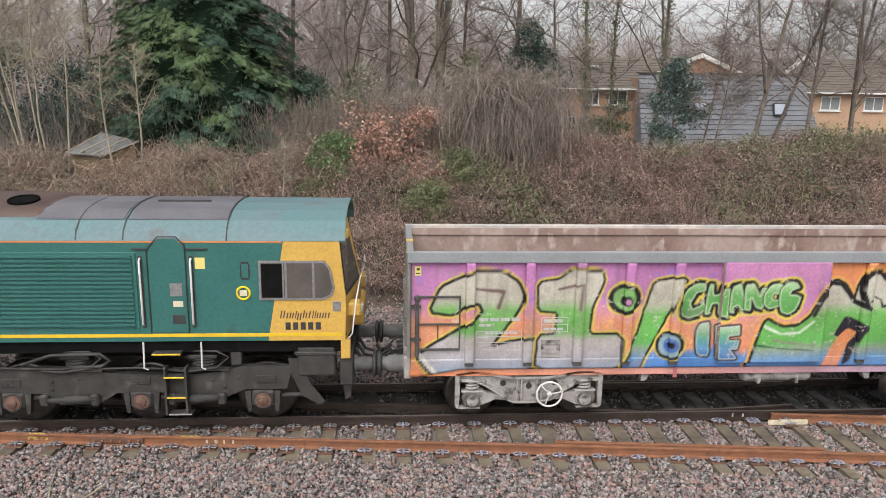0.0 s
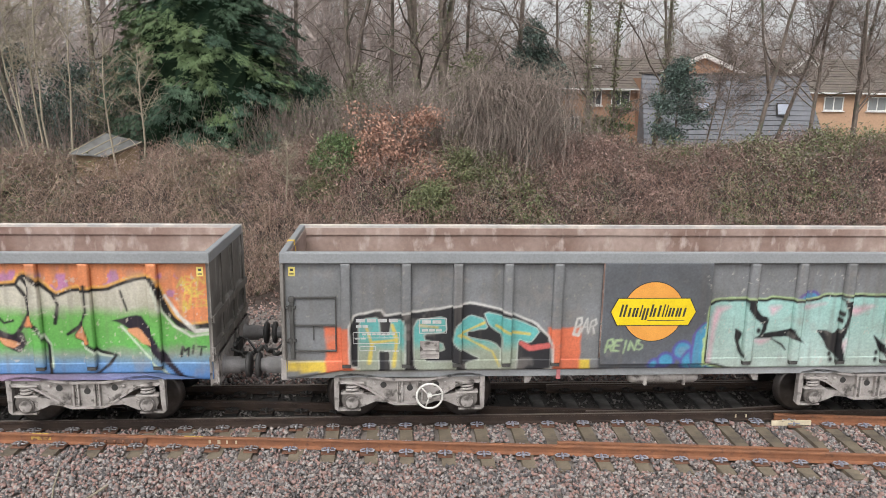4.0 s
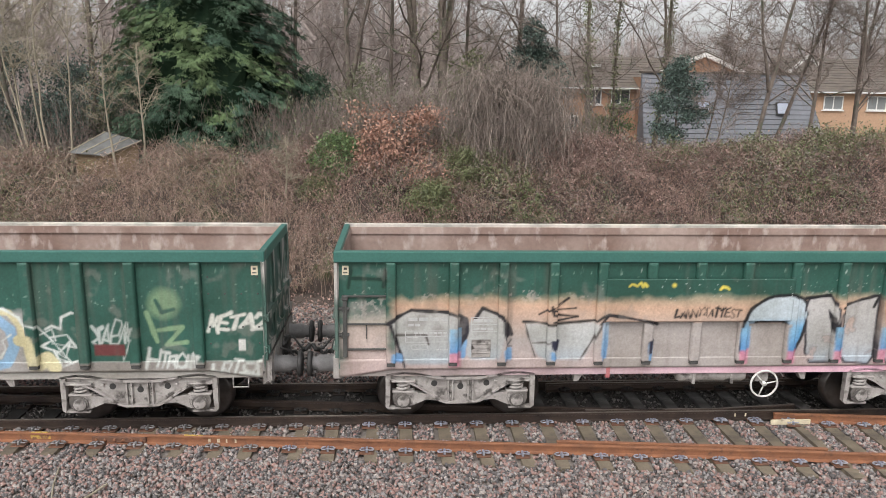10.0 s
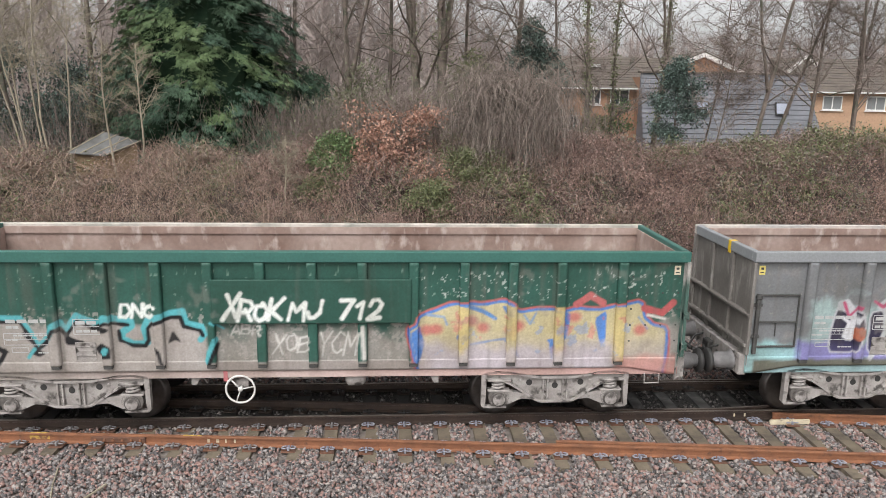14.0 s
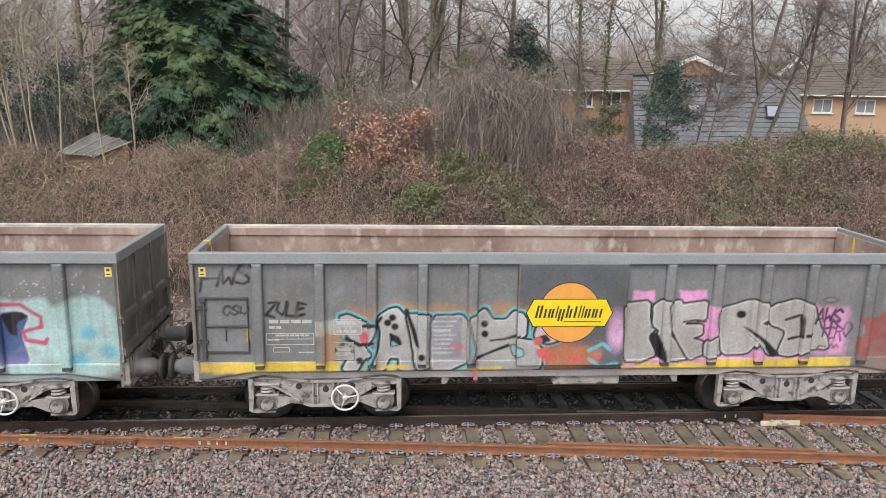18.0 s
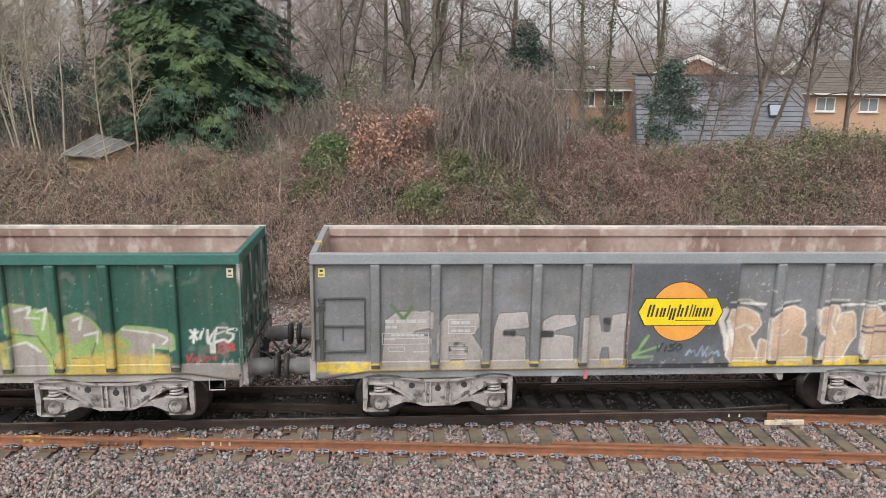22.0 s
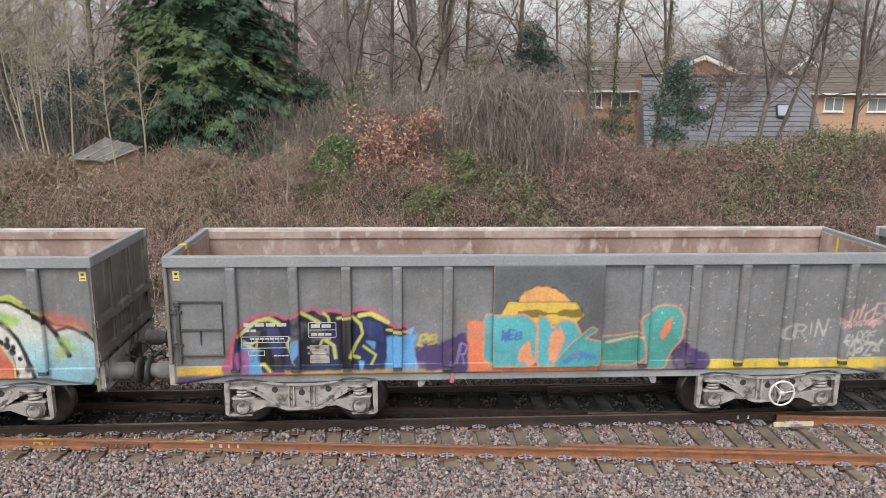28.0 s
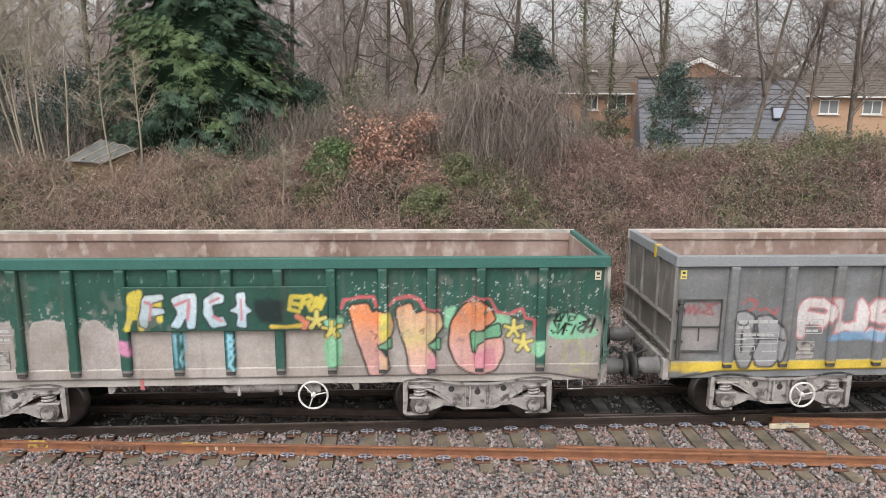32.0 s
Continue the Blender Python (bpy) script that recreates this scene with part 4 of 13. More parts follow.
def emblem(w):
    """The haulier's badge on the plate, in plain shapes: an orange disc behind a yellow lozenge with slanted dark bars."""
    cx, cz = 6.33, 2.13
    y = FACE - 0.016

    def disc(r, a, b, m):
        return Geo().lathe((cx, y - a, cz), (0, -1, 0), [(0, r), (b, r)], 48).mesh("disc", m)
    d = part("orange_disc", shared("disc", lambda: disc(0.525, 0.005, 0.004, "badgeorange")), None, w, "flat orange disc of the badge")
    part("disc_rim", shared("rim", lambda: disc(0.54, 0.001, 0.003, "black")), None, d)
    lz = [(-0.74, 0), (-0.62, 0.235), (0.62, 0.235), (0.74, 0), (0.62, -0.235), (-0.62, -0.235)]
    part("lozenge_rim", shared("lozrim", lambda: Geo().prism([(cx + a * 1.025, cz + b * 1.06) for a, b in lz], y - 0.013, y - 0.010).mesh("lozenge_rim", "black")), None, d)
    z = part("lozenge", shared("loz", lambda: Geo().prism([(cx + a, cz + b) for a, b in lz], y - 0.018, y - 0.0145).mesh("lozenge", "badgeyellow")), None, w, "yellow lozenge of the badge")

    def slants():
        g = slant_bars(Geo(), cx - 0.60, 1.18, cz - 0.085, 0.22, y - 0.0195)
        g.prism([(cx - 0.1, cz - 0.158), (cx + 0.55, cz - 0.158), (cx + 0.55, cz - 0.147), (cx - 0.1, cz - 0.147)], y - 0.022, y - 0.0195)
        return g.mesh("badge_lettering", "black")
    tagged(part("badge_lettering", shared("slants", slants), None, z, "dark slanted bars of the badge"), kind="stuff")


MAT["badgeorange"] = surface("orange_sign_paint", (0.74, 0.34, 0.07), (0.68, 0.30, 0.06), 5, 0.5, bump=0.02)
MAT["badgeyellow"] = surface("yellow_sign_paint", (0.80, 0.60, 0.015), (0.74, 0.54, 0.012), 5, 0.5, bump=0.02)


def data_panel(w):
    """The white-lined load table and the small frames beside it."""
    def table():
        g, y = Geo(), PANEL
        for x0, x1, z0, z1, mid in ((1.19, 1.98, 1.55, 1.75, 2), (1.30, 1.57, 1.42, 1.50, 1), (2.32, 2.78, 1.73, 1.99, 2)):
            for k in range(mid + 1):
                z = z0 + (z1 - z0) * k / mid
                g.box(x0, x1, y - 0.004, y - 0.001, z - 0.006, z + 0.006, 0.0005)
            for x in (x0, x1):
                g.box(x - 0.006, x + 0.006, y - 0.004, y - 0.001, z0 + 0.007, z1 - 0.007, 0.0005)
        for k in range(1, 8):
            g.box(1.27 + 0.09 * k, 1.276 + 0.09 * k, y - 0.004, y - 0.001, 1.66, 1.69, 0.0005)
        return g.mesh("load_table", "faintprint")
    tagged(part("load_table", shared("loadtable", table), None, w, "white-lined load table stencilled on the side"), kind="stuff")


def wagon(grey, paint, label, wheel="left", under="tank", badge=False, plate_mark="", upto=LEN):
    """One open box wagon with its near side painted."""
    w = new("box_wagon")
    w.empty_display_size = 0.3
    base = "grey" if grey else "green"
    posts = GREY_POSTS if grey else GREEN_POSTS
    far_parts(w, base)
    for x, s in ((0, -1), (LEN, 1)):
        wagon_end(w, base, x, s)
    edges = [0.05] + posts + [LEN - 0.05]
    for a, b in zip(edges[:-1], edges[1:]):
        a, b = a + (0.0 if a == 0.05 else 0.078), b - (0.0 if b == LEN - 0.05 else 0.078)
        fine = 0.02 if a < upto else 0.12
        covered = grey and 5.5 < (a + b) / 2 < 7.25
        sheet("side_panel", steps(a, b, 0.3 if covered else fine), steps(1.2, 2.98, 0.4) if covered else rows_up(1.2, 2.98, fine), PANEL, PANEL + 0.012, paint, w)
    for x in posts:
        if grey and 5.4 < x < 7.4:
            continue
        fine = 0.02 if x < upto else 0.12
        xs = np.array([-0.082, -0.076, -0.045, -0.015, 0.015, 0.045, 0.076, 0.082]) + x
        zs = rows_up(1.20, 2.972, fine)
        p = sheet("post", xs, zs, FACE, PANEL + 0.001, paint, w, post=True, depth=[0.09, 0, 0, 0, 0, 0, 0, 0.09])
        # solid dark block in place of the shade inside the post's hollow end
        part("post_foot_shade", shared("postfoot", lambda: Geo().box(-0.072, 0.072, FACE + 0.012, PANEL - 0.009, 1.135, 1.199, 0.004).mesh("post_foot_shade", "hinge")), None, p, "dark block standing for the shaded hollow foot of the post").location = (x, 0, 0)
    xs = steps(0.05, min(upto, LEN - 0.05), 0.025)
    if upto < LEN:
        xs = np.concatenate([xs, steps(upto, LEN - 0.05, 0.3)[1:]])
    sheet("sill_plate", xs, steps(1.06, 1.245, 0.03), PANEL - 0.008, PANEL + 0.012, paint, w, low=skirt)
    if grey:
        x0, x1, z0, z1 = 5.45, 7.33, 1.17, 2.985
    else:
        x0, x1, z0, z1 = 4.61, 7.92, 1.93, 2.69
    fine = 0.02 if x0 < upto else 0.2
    sheet("name_plate", steps(x0, x1, fine), steps(z0, z1, fine), FACE - 0.016, FACE - 0.002, paint, w, mat="paint")
    h = part("hatch_frame", shared("hatch", hatch), None, w)
    for z in (1.62, 2.20) if grey else (1.70, 2.16):
        part("hinge", shared("hinge", hinge), None, h).location = (0, 0, z)
    part("hinge_post", shared(("hpost", grey), lambda: Geo().box(0.135, 0.205, PANEL - 0.06, PANEL - 0.002, 1.30, 2.30, 0.01).box(0.12, 0.225, PANEL - 0.075, PANEL - 0.002, 2.30, 2.40, 0.02).mesh("hinge_post", "hinge")), None, h)
    side_marks(w, grey)
    for x in BOGIES:
        bogie(w, x)
    near_wheel_things(w, under)
    if wheel == "left":
        handwheel(w, 2.50, 0.61, -HALF + 0.02, 0.225)
    elif wheel == "right":
        handwheel(w, 10.66, 0.61, -HALF + 0.02, 0.225)
    else:
        x = 5.0 if wheel == "mid" else 7.62
        handwheel(w, x, 0.72, -1.22, 0.245)
        part("handwheel_bracket", shared(("hwb", x), lambda: Geo().box(x - 0.12, x + 0.12, -1.12, -1.04, 0.72, 1.06, 0.01).mesh("handwheel_bracket", "dusty")), None, w)
    if not grey:
        def step_iron():
            g = Geo().tube([(LEN - 0.62, -1.2, 0.98), (LEN - 0.62, -1.22, 0.76), (LEN - 0.36, -1.22, 0.76), (LEN - 0.36, -1.2, 0.98)], 0.014, 6)
            return g.mesh("step_iron", "dusty")
        part("step_iron", shared("stepiron", step_iron), None, w)
    if not grey:
        for x, z in [(11.72 + 0.27 * i, 1.55 + 0.29 * j) for i in range(4) for j in range(5) if i in (0, 3) or j in (1, 3)]:
            part("rivet", shared("rivet", lambda: Geo().lathe((0, 0, 0), (0, -1, 0), [(0, 0.018), (0.008, 0.016), (0.012, 0.006)], 7).mesh("rivet", "hinge")), None, w).location = (x, PANEL - 0.001, z)
    if badge:
        emblem(w)
    data_panel(w)
    for row in ((1.24, 1.98, 1.93, 0.06), (1.24, 1.46, 1.835, 0.045), (1.34, 1.92, 1.70, 0.03), (1.22, 1.42, 1.625, 0.03), (1.72, 1.98, 1.40, 0.022), (2.36, 2.72, 1.90, 0.06), (2.36, 2.72, 1.76, 0.045)):
        p = part("print_line", shared(("print", row), lambda: bars("print_line", [row], "faintprint", PANEL)), None, w, "faded white line of small print")
        tagged(p, kind="stuff")
    if grey:
        def tapes():
            return Geo().box(-0.006, 0.12, -0.36, -0.26, 2.93, TOP + 0.004, 0.002).mesh("yellow_mark", "yellow")
        part("yellow_mark", shared("tapes", tapes), None, w, "yellow painted mark over the end rail")
        for k, bx in enumerate(((0.124, 0.129, -0.30, -0.24, 2.75, 3.05, 0.001), (LEN - 0.137, LEN - 0.1265, 0.55, 0.61, 2.6, 3.06, 0.001))):
            part("yellow_stripe", shared(("stripe", k), lambda: Geo().box(*bx).mesh("yellow_stripe", "yellow")), None, w, "yellow painted stripe on the inner end")
    if plate_mark == "bars":
        def name():
            return slant_bars(Geo(), 4.70, 3.15, 2.17, 0.44, FACE - 0.018).mesh("name_lettering", "badgeyellow")
        tagged(part("name_lettering", name(), None, w, "yellow slanted bars of the haulier's name"), kind="stuff")
    return tagged(w, label, "wagon", group="train of box wagons")


MAT["faintprint"] = surface("faint_white_print", (0.50, 0.50, 0.49), (0.38, 0.38, 0.375), 9, 0.6, bump=0)


# ---- the fifteen wagons and what is sprayed on them ----
GREY, GREEN, DUST = "7b7d80", "2a5a4e", "a89e99"
INK, PALE = "16151a", "d9d6d0"


def grey_coat(yellow=(0.1, LEN - 0.1), plate="5d6066"):
    p = Sprayed(GREY)
    p.speck("9a968f", 0, LEN, 1.2, 3.2, 0.26, 9)
    if yellow:
        p.flood("dcbc1c", yellow[0] - 0.1, yellow[1], 1.045, 1.24, 0.015, 0.006)
    if plate:
        p.flood(plate, 5.45, 7.33, 1.0, 3.2, 0.01, 0)
    return p


def green_coat(dust_to=2.05, plate=True, amount=0.75, upto=LEN):
    p = Sprayed(GREEN)
    p.flood(DUST, 0.1, upto, 0.8, dust_to - 0.25, 0.3, 0.30, amount, posts=False)
    p.speck("b0a8a2", 0.1, upto, 0.9, dust_to + 0.25, 0.42, 8, posts=False)
    p.flood("9d938e", 0.0, LEN, 0.8, 1.24, 0.03, 0.01, 0.85)
    p.speck("8fa79b", 0, LEN, 1.9, 3.1, 0.25, 10)
    if plate:
        p.flood("255347", 4.6, 7.93, 1.93, 2.7, 0.01, 0)
    return p


def outlined(fill, body=0.13, ink=0.045, edge=None, rim=0.05, line=INK):
    body *= 0.72
    coats = [(body + ink, line), (body, fill)]
    return [(body + ink + rim, edge)] + coats if edge else coats


def ol(fill, ink=0.03, edge=None, rim=0.045, line=INK):
    return ([(ink + rim, edge)] if edge else []) + [(ink, line), (0, fill)]


def paint_1():
    p = Sprayed(GREY)
    p.flood([(1.0, "e0803c"), (1.9, "d98a60"), (2.3, "c07ab0"), (3.0, "bd72b2")], 0, 7.33, 0.8, 3.0, 0.01, 0.0)
    p.flood([(1.0, "d8803c"), (2.2, "df8040"), (3.0, "d87c3c")], 7.33, LEN, 0.8, 3.0, 0.01, 0.0)
    p.speck("9a6fc8", 0, LEN, 1.9, 2.98, 0.40, 2).speck("e8a45a", 0.2, LEN, 1.2, 2.6, 0.40, 3)
    p.flood([(1.0, "2f74c4"), (1.45, "4f8cc8")], 0.9, LEN, 0.8, 1.40, 0.15, 0.12)
    fill = [(1.0, "3a78c0"), (1.22, "5a8cc0"), (1.4, "8a9c8c"), (1.55, "5aae44"), (2.05, "66b04a"), (2.25, "bdb9a8"), (2.9, "c9c2b4")]
    low = [(1.0, "8a9ab4"), (1.3, "b0aab0"), (1.6, "b9b0ae"), (1.75, "6cb04e"), (2.1, "72b454"), (2.3, "c0bbab"), (2.9, "cbc4b6")]
    p.shape("0.41,2.11 0.59,2.53 0.90,2.67 1.21,2.80 1.64,2.77 1.89,2.61 1.99,2.35 1.88,2.09 1.67,1.81 1.40,1.44 2.22,1.64 2.24,1.03 0.45,0.95 0.18,1.31 0.73,1.67 1.16,1.91 1.33,2.10 1.24,2.25 1.04,2.25 0.80,2.06", ol(low, 0.055, "dcc234", 0.03))
    p.shape("2.26,2.61 2.61,2.66 2.84,2.83 3.33,2.79 3.37,2.64 3.19,2.20 3.14,1.67 3.73,1.67 3.74,1.03 2.24,1.05 2.29,1.66 2.58,1.67 2.61,2.10 2.26,2.12", ol(low, 0.045, "dcc234", 0.03))
    p.line("0.19,1.35 0.54,0.92", PALE, 0.04).line("1.19,2.50 1.65,2.45 1.57,2.17", "7a5a58", 0.03).line("2.60,2.49 3.00,2.59 2.97,2.15", "7a5a58", 0.025)
    p.spot("3.76,2.32", "dcc234", 0.31).spot("3.76,2.32", INK, 0.28).spot("3.76,2.32", "7ab45c", 0.20).spot("3.78,2.29", INK, 0.10).spot("3.80,2.28", "c07ab0", 0.05)
    p.shape("4.27,2.61 4.70,2.70 4.83,2.63 4.57,2.14 4.19,1.34 4.06,1.01 3.76,1.01 4.02,1.64 4.16,2.24", ol(fill, 0.045, "dcc234", 0.03))
    p.spot("4.61,1.47", "dcc234", 0.29).spot("4.61,1.47", INK, 0.26).spot("4.61,1.47", "8aa8b4", 0.20).spot("4.62,1.48", "2f64b4", 0.13).spot("4.62,1.49", INK, 0.06)
    p.flood("c880b4", 5.5, 7.3, 2.5, 2.95, 0.1, 0.1)
    lime = [(2.1, "4f9c40"), (2.45, "62a852"), (2.6, "a8cc98")]
    for q in ("4.76,2.03 4.74,2.18 4.84,2.48 5.03,2.60 5.18,2.59 5.18,2.45 5.03,2.43 4.93,2.23 4.97,2.13 5.10,2.18 5.15,2.28 5.21,2.13 5.10,2.01 4.91,1.96", "5.24,2.58 5.31,2.57 5.33,2.38 5.43,2.40 5.46,2.53 5.57,2.53 5.56,2.08 5.57,2.01 5.44,2.03 5.42,2.23 5.31,2.23 5.27,2.03 5.19,2.03", "5.59,2.57 5.75,2.62 5.82,2.38 5.88,2.15 5.78,2.13 5.72,2.23 5.65,2.18 5.67,2.08 5.57,2.10",
              "5.82,2.60 5.97,2.62 6.10,2.38 6.13,2.54 6.22,2.54 6.17,2.15 6.05,2.18 5.94,2.38 5.96,2.13 5.84,2.15", "6.17,2.42 6.29,2.59 6.43,2.62 6.53,2.55 6.43,2.42 6.34,2.44 6.32,2.34 6.48,2.32 6.47,2.20 6.29,2.16 6.19,2.23", "6.45,2.27 6.46,2.52 6.57,2.64 6.74,2.64 6.80,2.54 6.67,2.50 6.63,2.42 6.74,2.42 6.84,2.37 6.77,2.14 6.63,2.05 6.51,2.10"):
        p.shape(q, [(0.10, "dcc234"), (0.06, INK)])
    for q in ("4.76,2.03 4.74,2.18 4.84,2.48 5.03,2.60 5.18,2.59 5.18,2.45 5.03,2.43 4.93,2.23 4.97,2.13 5.10,2.18 5.15,2.28 5.21,2.13 5.10,2.01 4.91,1.96", "5.24,2.58 5.31,2.57 5.33,2.38 5.43,2.40 5.46,2.53 5.57,2.53 5.56,2.08 5.57,2.01 5.44,2.03 5.42,2.23 5.31,2.23 5.27,2.03 5.19,2.03", "5.59,2.57 5.75,2.62 5.82,2.38 5.88,2.15 5.78,2.13 5.72,2.23 5.65,2.18 5.67,2.08 5.57,2.10",
              "5.82,2.60 5.97,2.62 6.10,2.38 6.13,2.54 6.22,2.54 6.17,2.15 6.05,2.18 5.94,2.38 5.96,2.13 5.84,2.15", "6.17,2.42 6.29,2.59 6.43,2.62 6.53,2.55 6.43,2.42 6.34,2.44 6.32,2.34 6.48,2.32 6.47,2.20 6.29,2.16 6.19,2.23", "6.45,2.27 6.46,2.52 6.57,2.64 6.74,2.64 6.80,2.54 6.67,2.50 6.63,2.42 6.74,2.42 6.84,2.37 6.77,2.14 6.63,2.05 6.51,2.10"):
        p.shape(q, [(0.022, INK), (0.0, "b8d4a4"), (-0.022, lime)])
    two = [(1.25, "2f64b4"), (1.45, "4f94c0"), (1.7, "6aac7c"), (1.9, "c0d4b4")]
    p.shape("5.08,1.73 5.14,1.85 5.29,1.88 5.32,1.27 5.14,1.30 5.09,1.51", [(0.05, INK), (0.012, "c4d0c8"), (0, two)])
    p.shape("5.43,1.81 5.79,1.85 5.79,1.70 5.60,1.68 5.59,1.57 5.79,1.57 5.77,1.44 5.62,1.44 5.77,1.26 5.48,1.26", [(0.05, INK), (0.014, "d0d8d4"), (0, two)], curve=False)
    p.shape("6.01,1.01 6.15,1.62 6.27,1.96 6.39,1.89 6.54,1.82 6.83,1.82 7.07,2.02 7.22,2.34 7.41,2.59 7.53,2.63 7.66,2.56 7.89,2.26 7.95,2.57 8.11,2.82 8.30,2.78 8.56,2.52 8.84,2.39 9.00,2.54 9.34,2.57 9.54,2.58 9.63,2.73 9.79,2.70 10.04,2.46 10.15,2.38 10.44,2.50 10.94,2.48 11.37,2.65 11.70,2.70 11.84,2.30 12.00,1.99 12.22,1.82 12.61,1.89 12.67,1.15 12.57,0.61 11.71,0.86 7.64,0.97", [(0.10, "e0a02c"), (0.055, INK), (0, fill)])
    p.line("6.25,1.84 6.54,1.70 6.88,1.72 7.12,1.92", "c8dcc0", 0.025).line("6.08,1.50 6.54,1.43 7.18,1.39", "2c5a30", 0.014).line("6.40,1.60 6.64,1.54 7.18,1.49", "8a8a78", 0.016)
    p.shape("7.36,0.97 7.77,1.83 8.03,1.71 7.86,1.48 7.70,0.99", [(0, [(1.0, "d88a70"), (1.5, "d8803c"), (2.0, "dc8038")])]).shape("7.76,2.02 8.24,1.79 8.11,1.69 8.02,1.50 7.93,1.17 7.79,1.07 7.84,1.45 8.01,1.69 7.83,1.77 7.66,1.59 7.58,1.65", [(0, "231d2c")])
    p.line("7.12,2.04 7.25,2.34 7.43,2.60 7.62,2.57 7.89,2.26 8.21,2.12", INK, 0.04).line("8.09,2.20 7.98,2.46 7.99,2.68 8.12,2.82 8.31,2.78 8.56,2.52 8.92,2.39 9.02,2.39", INK, 0.042).line("8.15,2.28 8.24,2.34 8.37,2.29 8.42,2.16 8.52,2.18", INK, 0.02)
    p.line("9.02,2.39 8.93,2.16 8.85,1.86 8.72,1.71", INK, 0.03).shape("8.59,1.87 8.68,1.73 8.80,1.73 8.85,1.86 8.78,1.39 8.79,0.98 8.68,1.06 8.69,1.50", [(0, "2a2024")]).shape("9.02,1.95 9.35,1.75 9.57,1.80 9.62,1.60 9.48,1.43 9.26,1.54 9.10,1.74", [(0, "2a1c2c")]).shape("9.16,1.70 9.42,1.63 9.52,1.59 9.39,1.50 9.23,1.58", [(0, "d8905a")])
    p.line("9.17,2.08 9.28,1.95 9.42,1.99", INK, 0.018).line("9.54,2.58 9.67,2.39 9.70,2.16 9.58,1.91 9.42,1.70", INK, 0.03).shape("9.59,1.88 9.67,2.08 9.79,1.90", [(0.02, INK), (0, "d8803c")]).line("9.63,2.71 9.73,2.56 9.69,2.16", INK, 0.028).line("9.79,2.70 10.08,2.45 10.16,2.26 10.09,1.94", INK, 0.03).line("9.79,1.90 9.97,1.59 9.96,1.07", INK, 0.032).line("9.85,1.82 10.00,1.57 10.00,1.17", "c8d8c0", 0.014)
    p.line("10.63,2.58 10.63,2.16 10.49,1.88 10.28,1.75", INK, 0.03).shape("10.38,1.71 10.55,1.92 10.64,1.57", [(0.02, INK), (0, "d8803c")]).line("10.62,1.56 10.81,1.44 11.04,1.38 10.93,1.23 10.70,1.04", INK, 0.028).line("10.51,1.59 10.77,1.40 10.96,1.36", "d0dcc8", 0.016)
    p.shape("11.00,1.98 11.48,2.10 11.63,1.84 11.76,1.56 12.01,1.16 12.53,0.61 12.18,0.81 11.67,1.42 11.30,1.82 11.09,1.96", [(0, "241c2c")]).shape("11.22,1.83 11.45,1.86 11.66,1.51 11.49,1.57", [(0, "d8905a")]).line("11.16,1.88 11.55,1.37 11.96,0.94", "c8d8c0", 0.016).line("11.18,2.49 11.27,2.15", INK, 0.014)
    p.line("11.70,2.70 11.81,2.45 11.90,2.15 12.11,1.89 12.38,1.80 12.61,1.89", INK, 0.042).line("11.71,2.56 11.79,2.20 12.01,1.89 12.29,1.70 12.58,1.74", "cfd4c4", 0.022)
    p.line("11.90,2.41 12.11,2.05 12.37,1.79 12.62,1.81", PALE, 0.03)
    p.scrawl("12.11,2.74 12.57,2.57", "AEON", "d8b93a", 0.013).scrawl("12.22,2.49 12.55,2.39", "RBK", "d8b93a", 0.013, 2).scrawl("12.20,2.31 12.57,2.21", "WHSD", "d8b93a", 0.013, 3)
    p.tag("MIT", 12.12, 12.5, 1.38, 1.52, INK, 0.02).speck("c8beb4", 0.6, LEN, 1.1, 2.9, 0.29, 9)
    return p


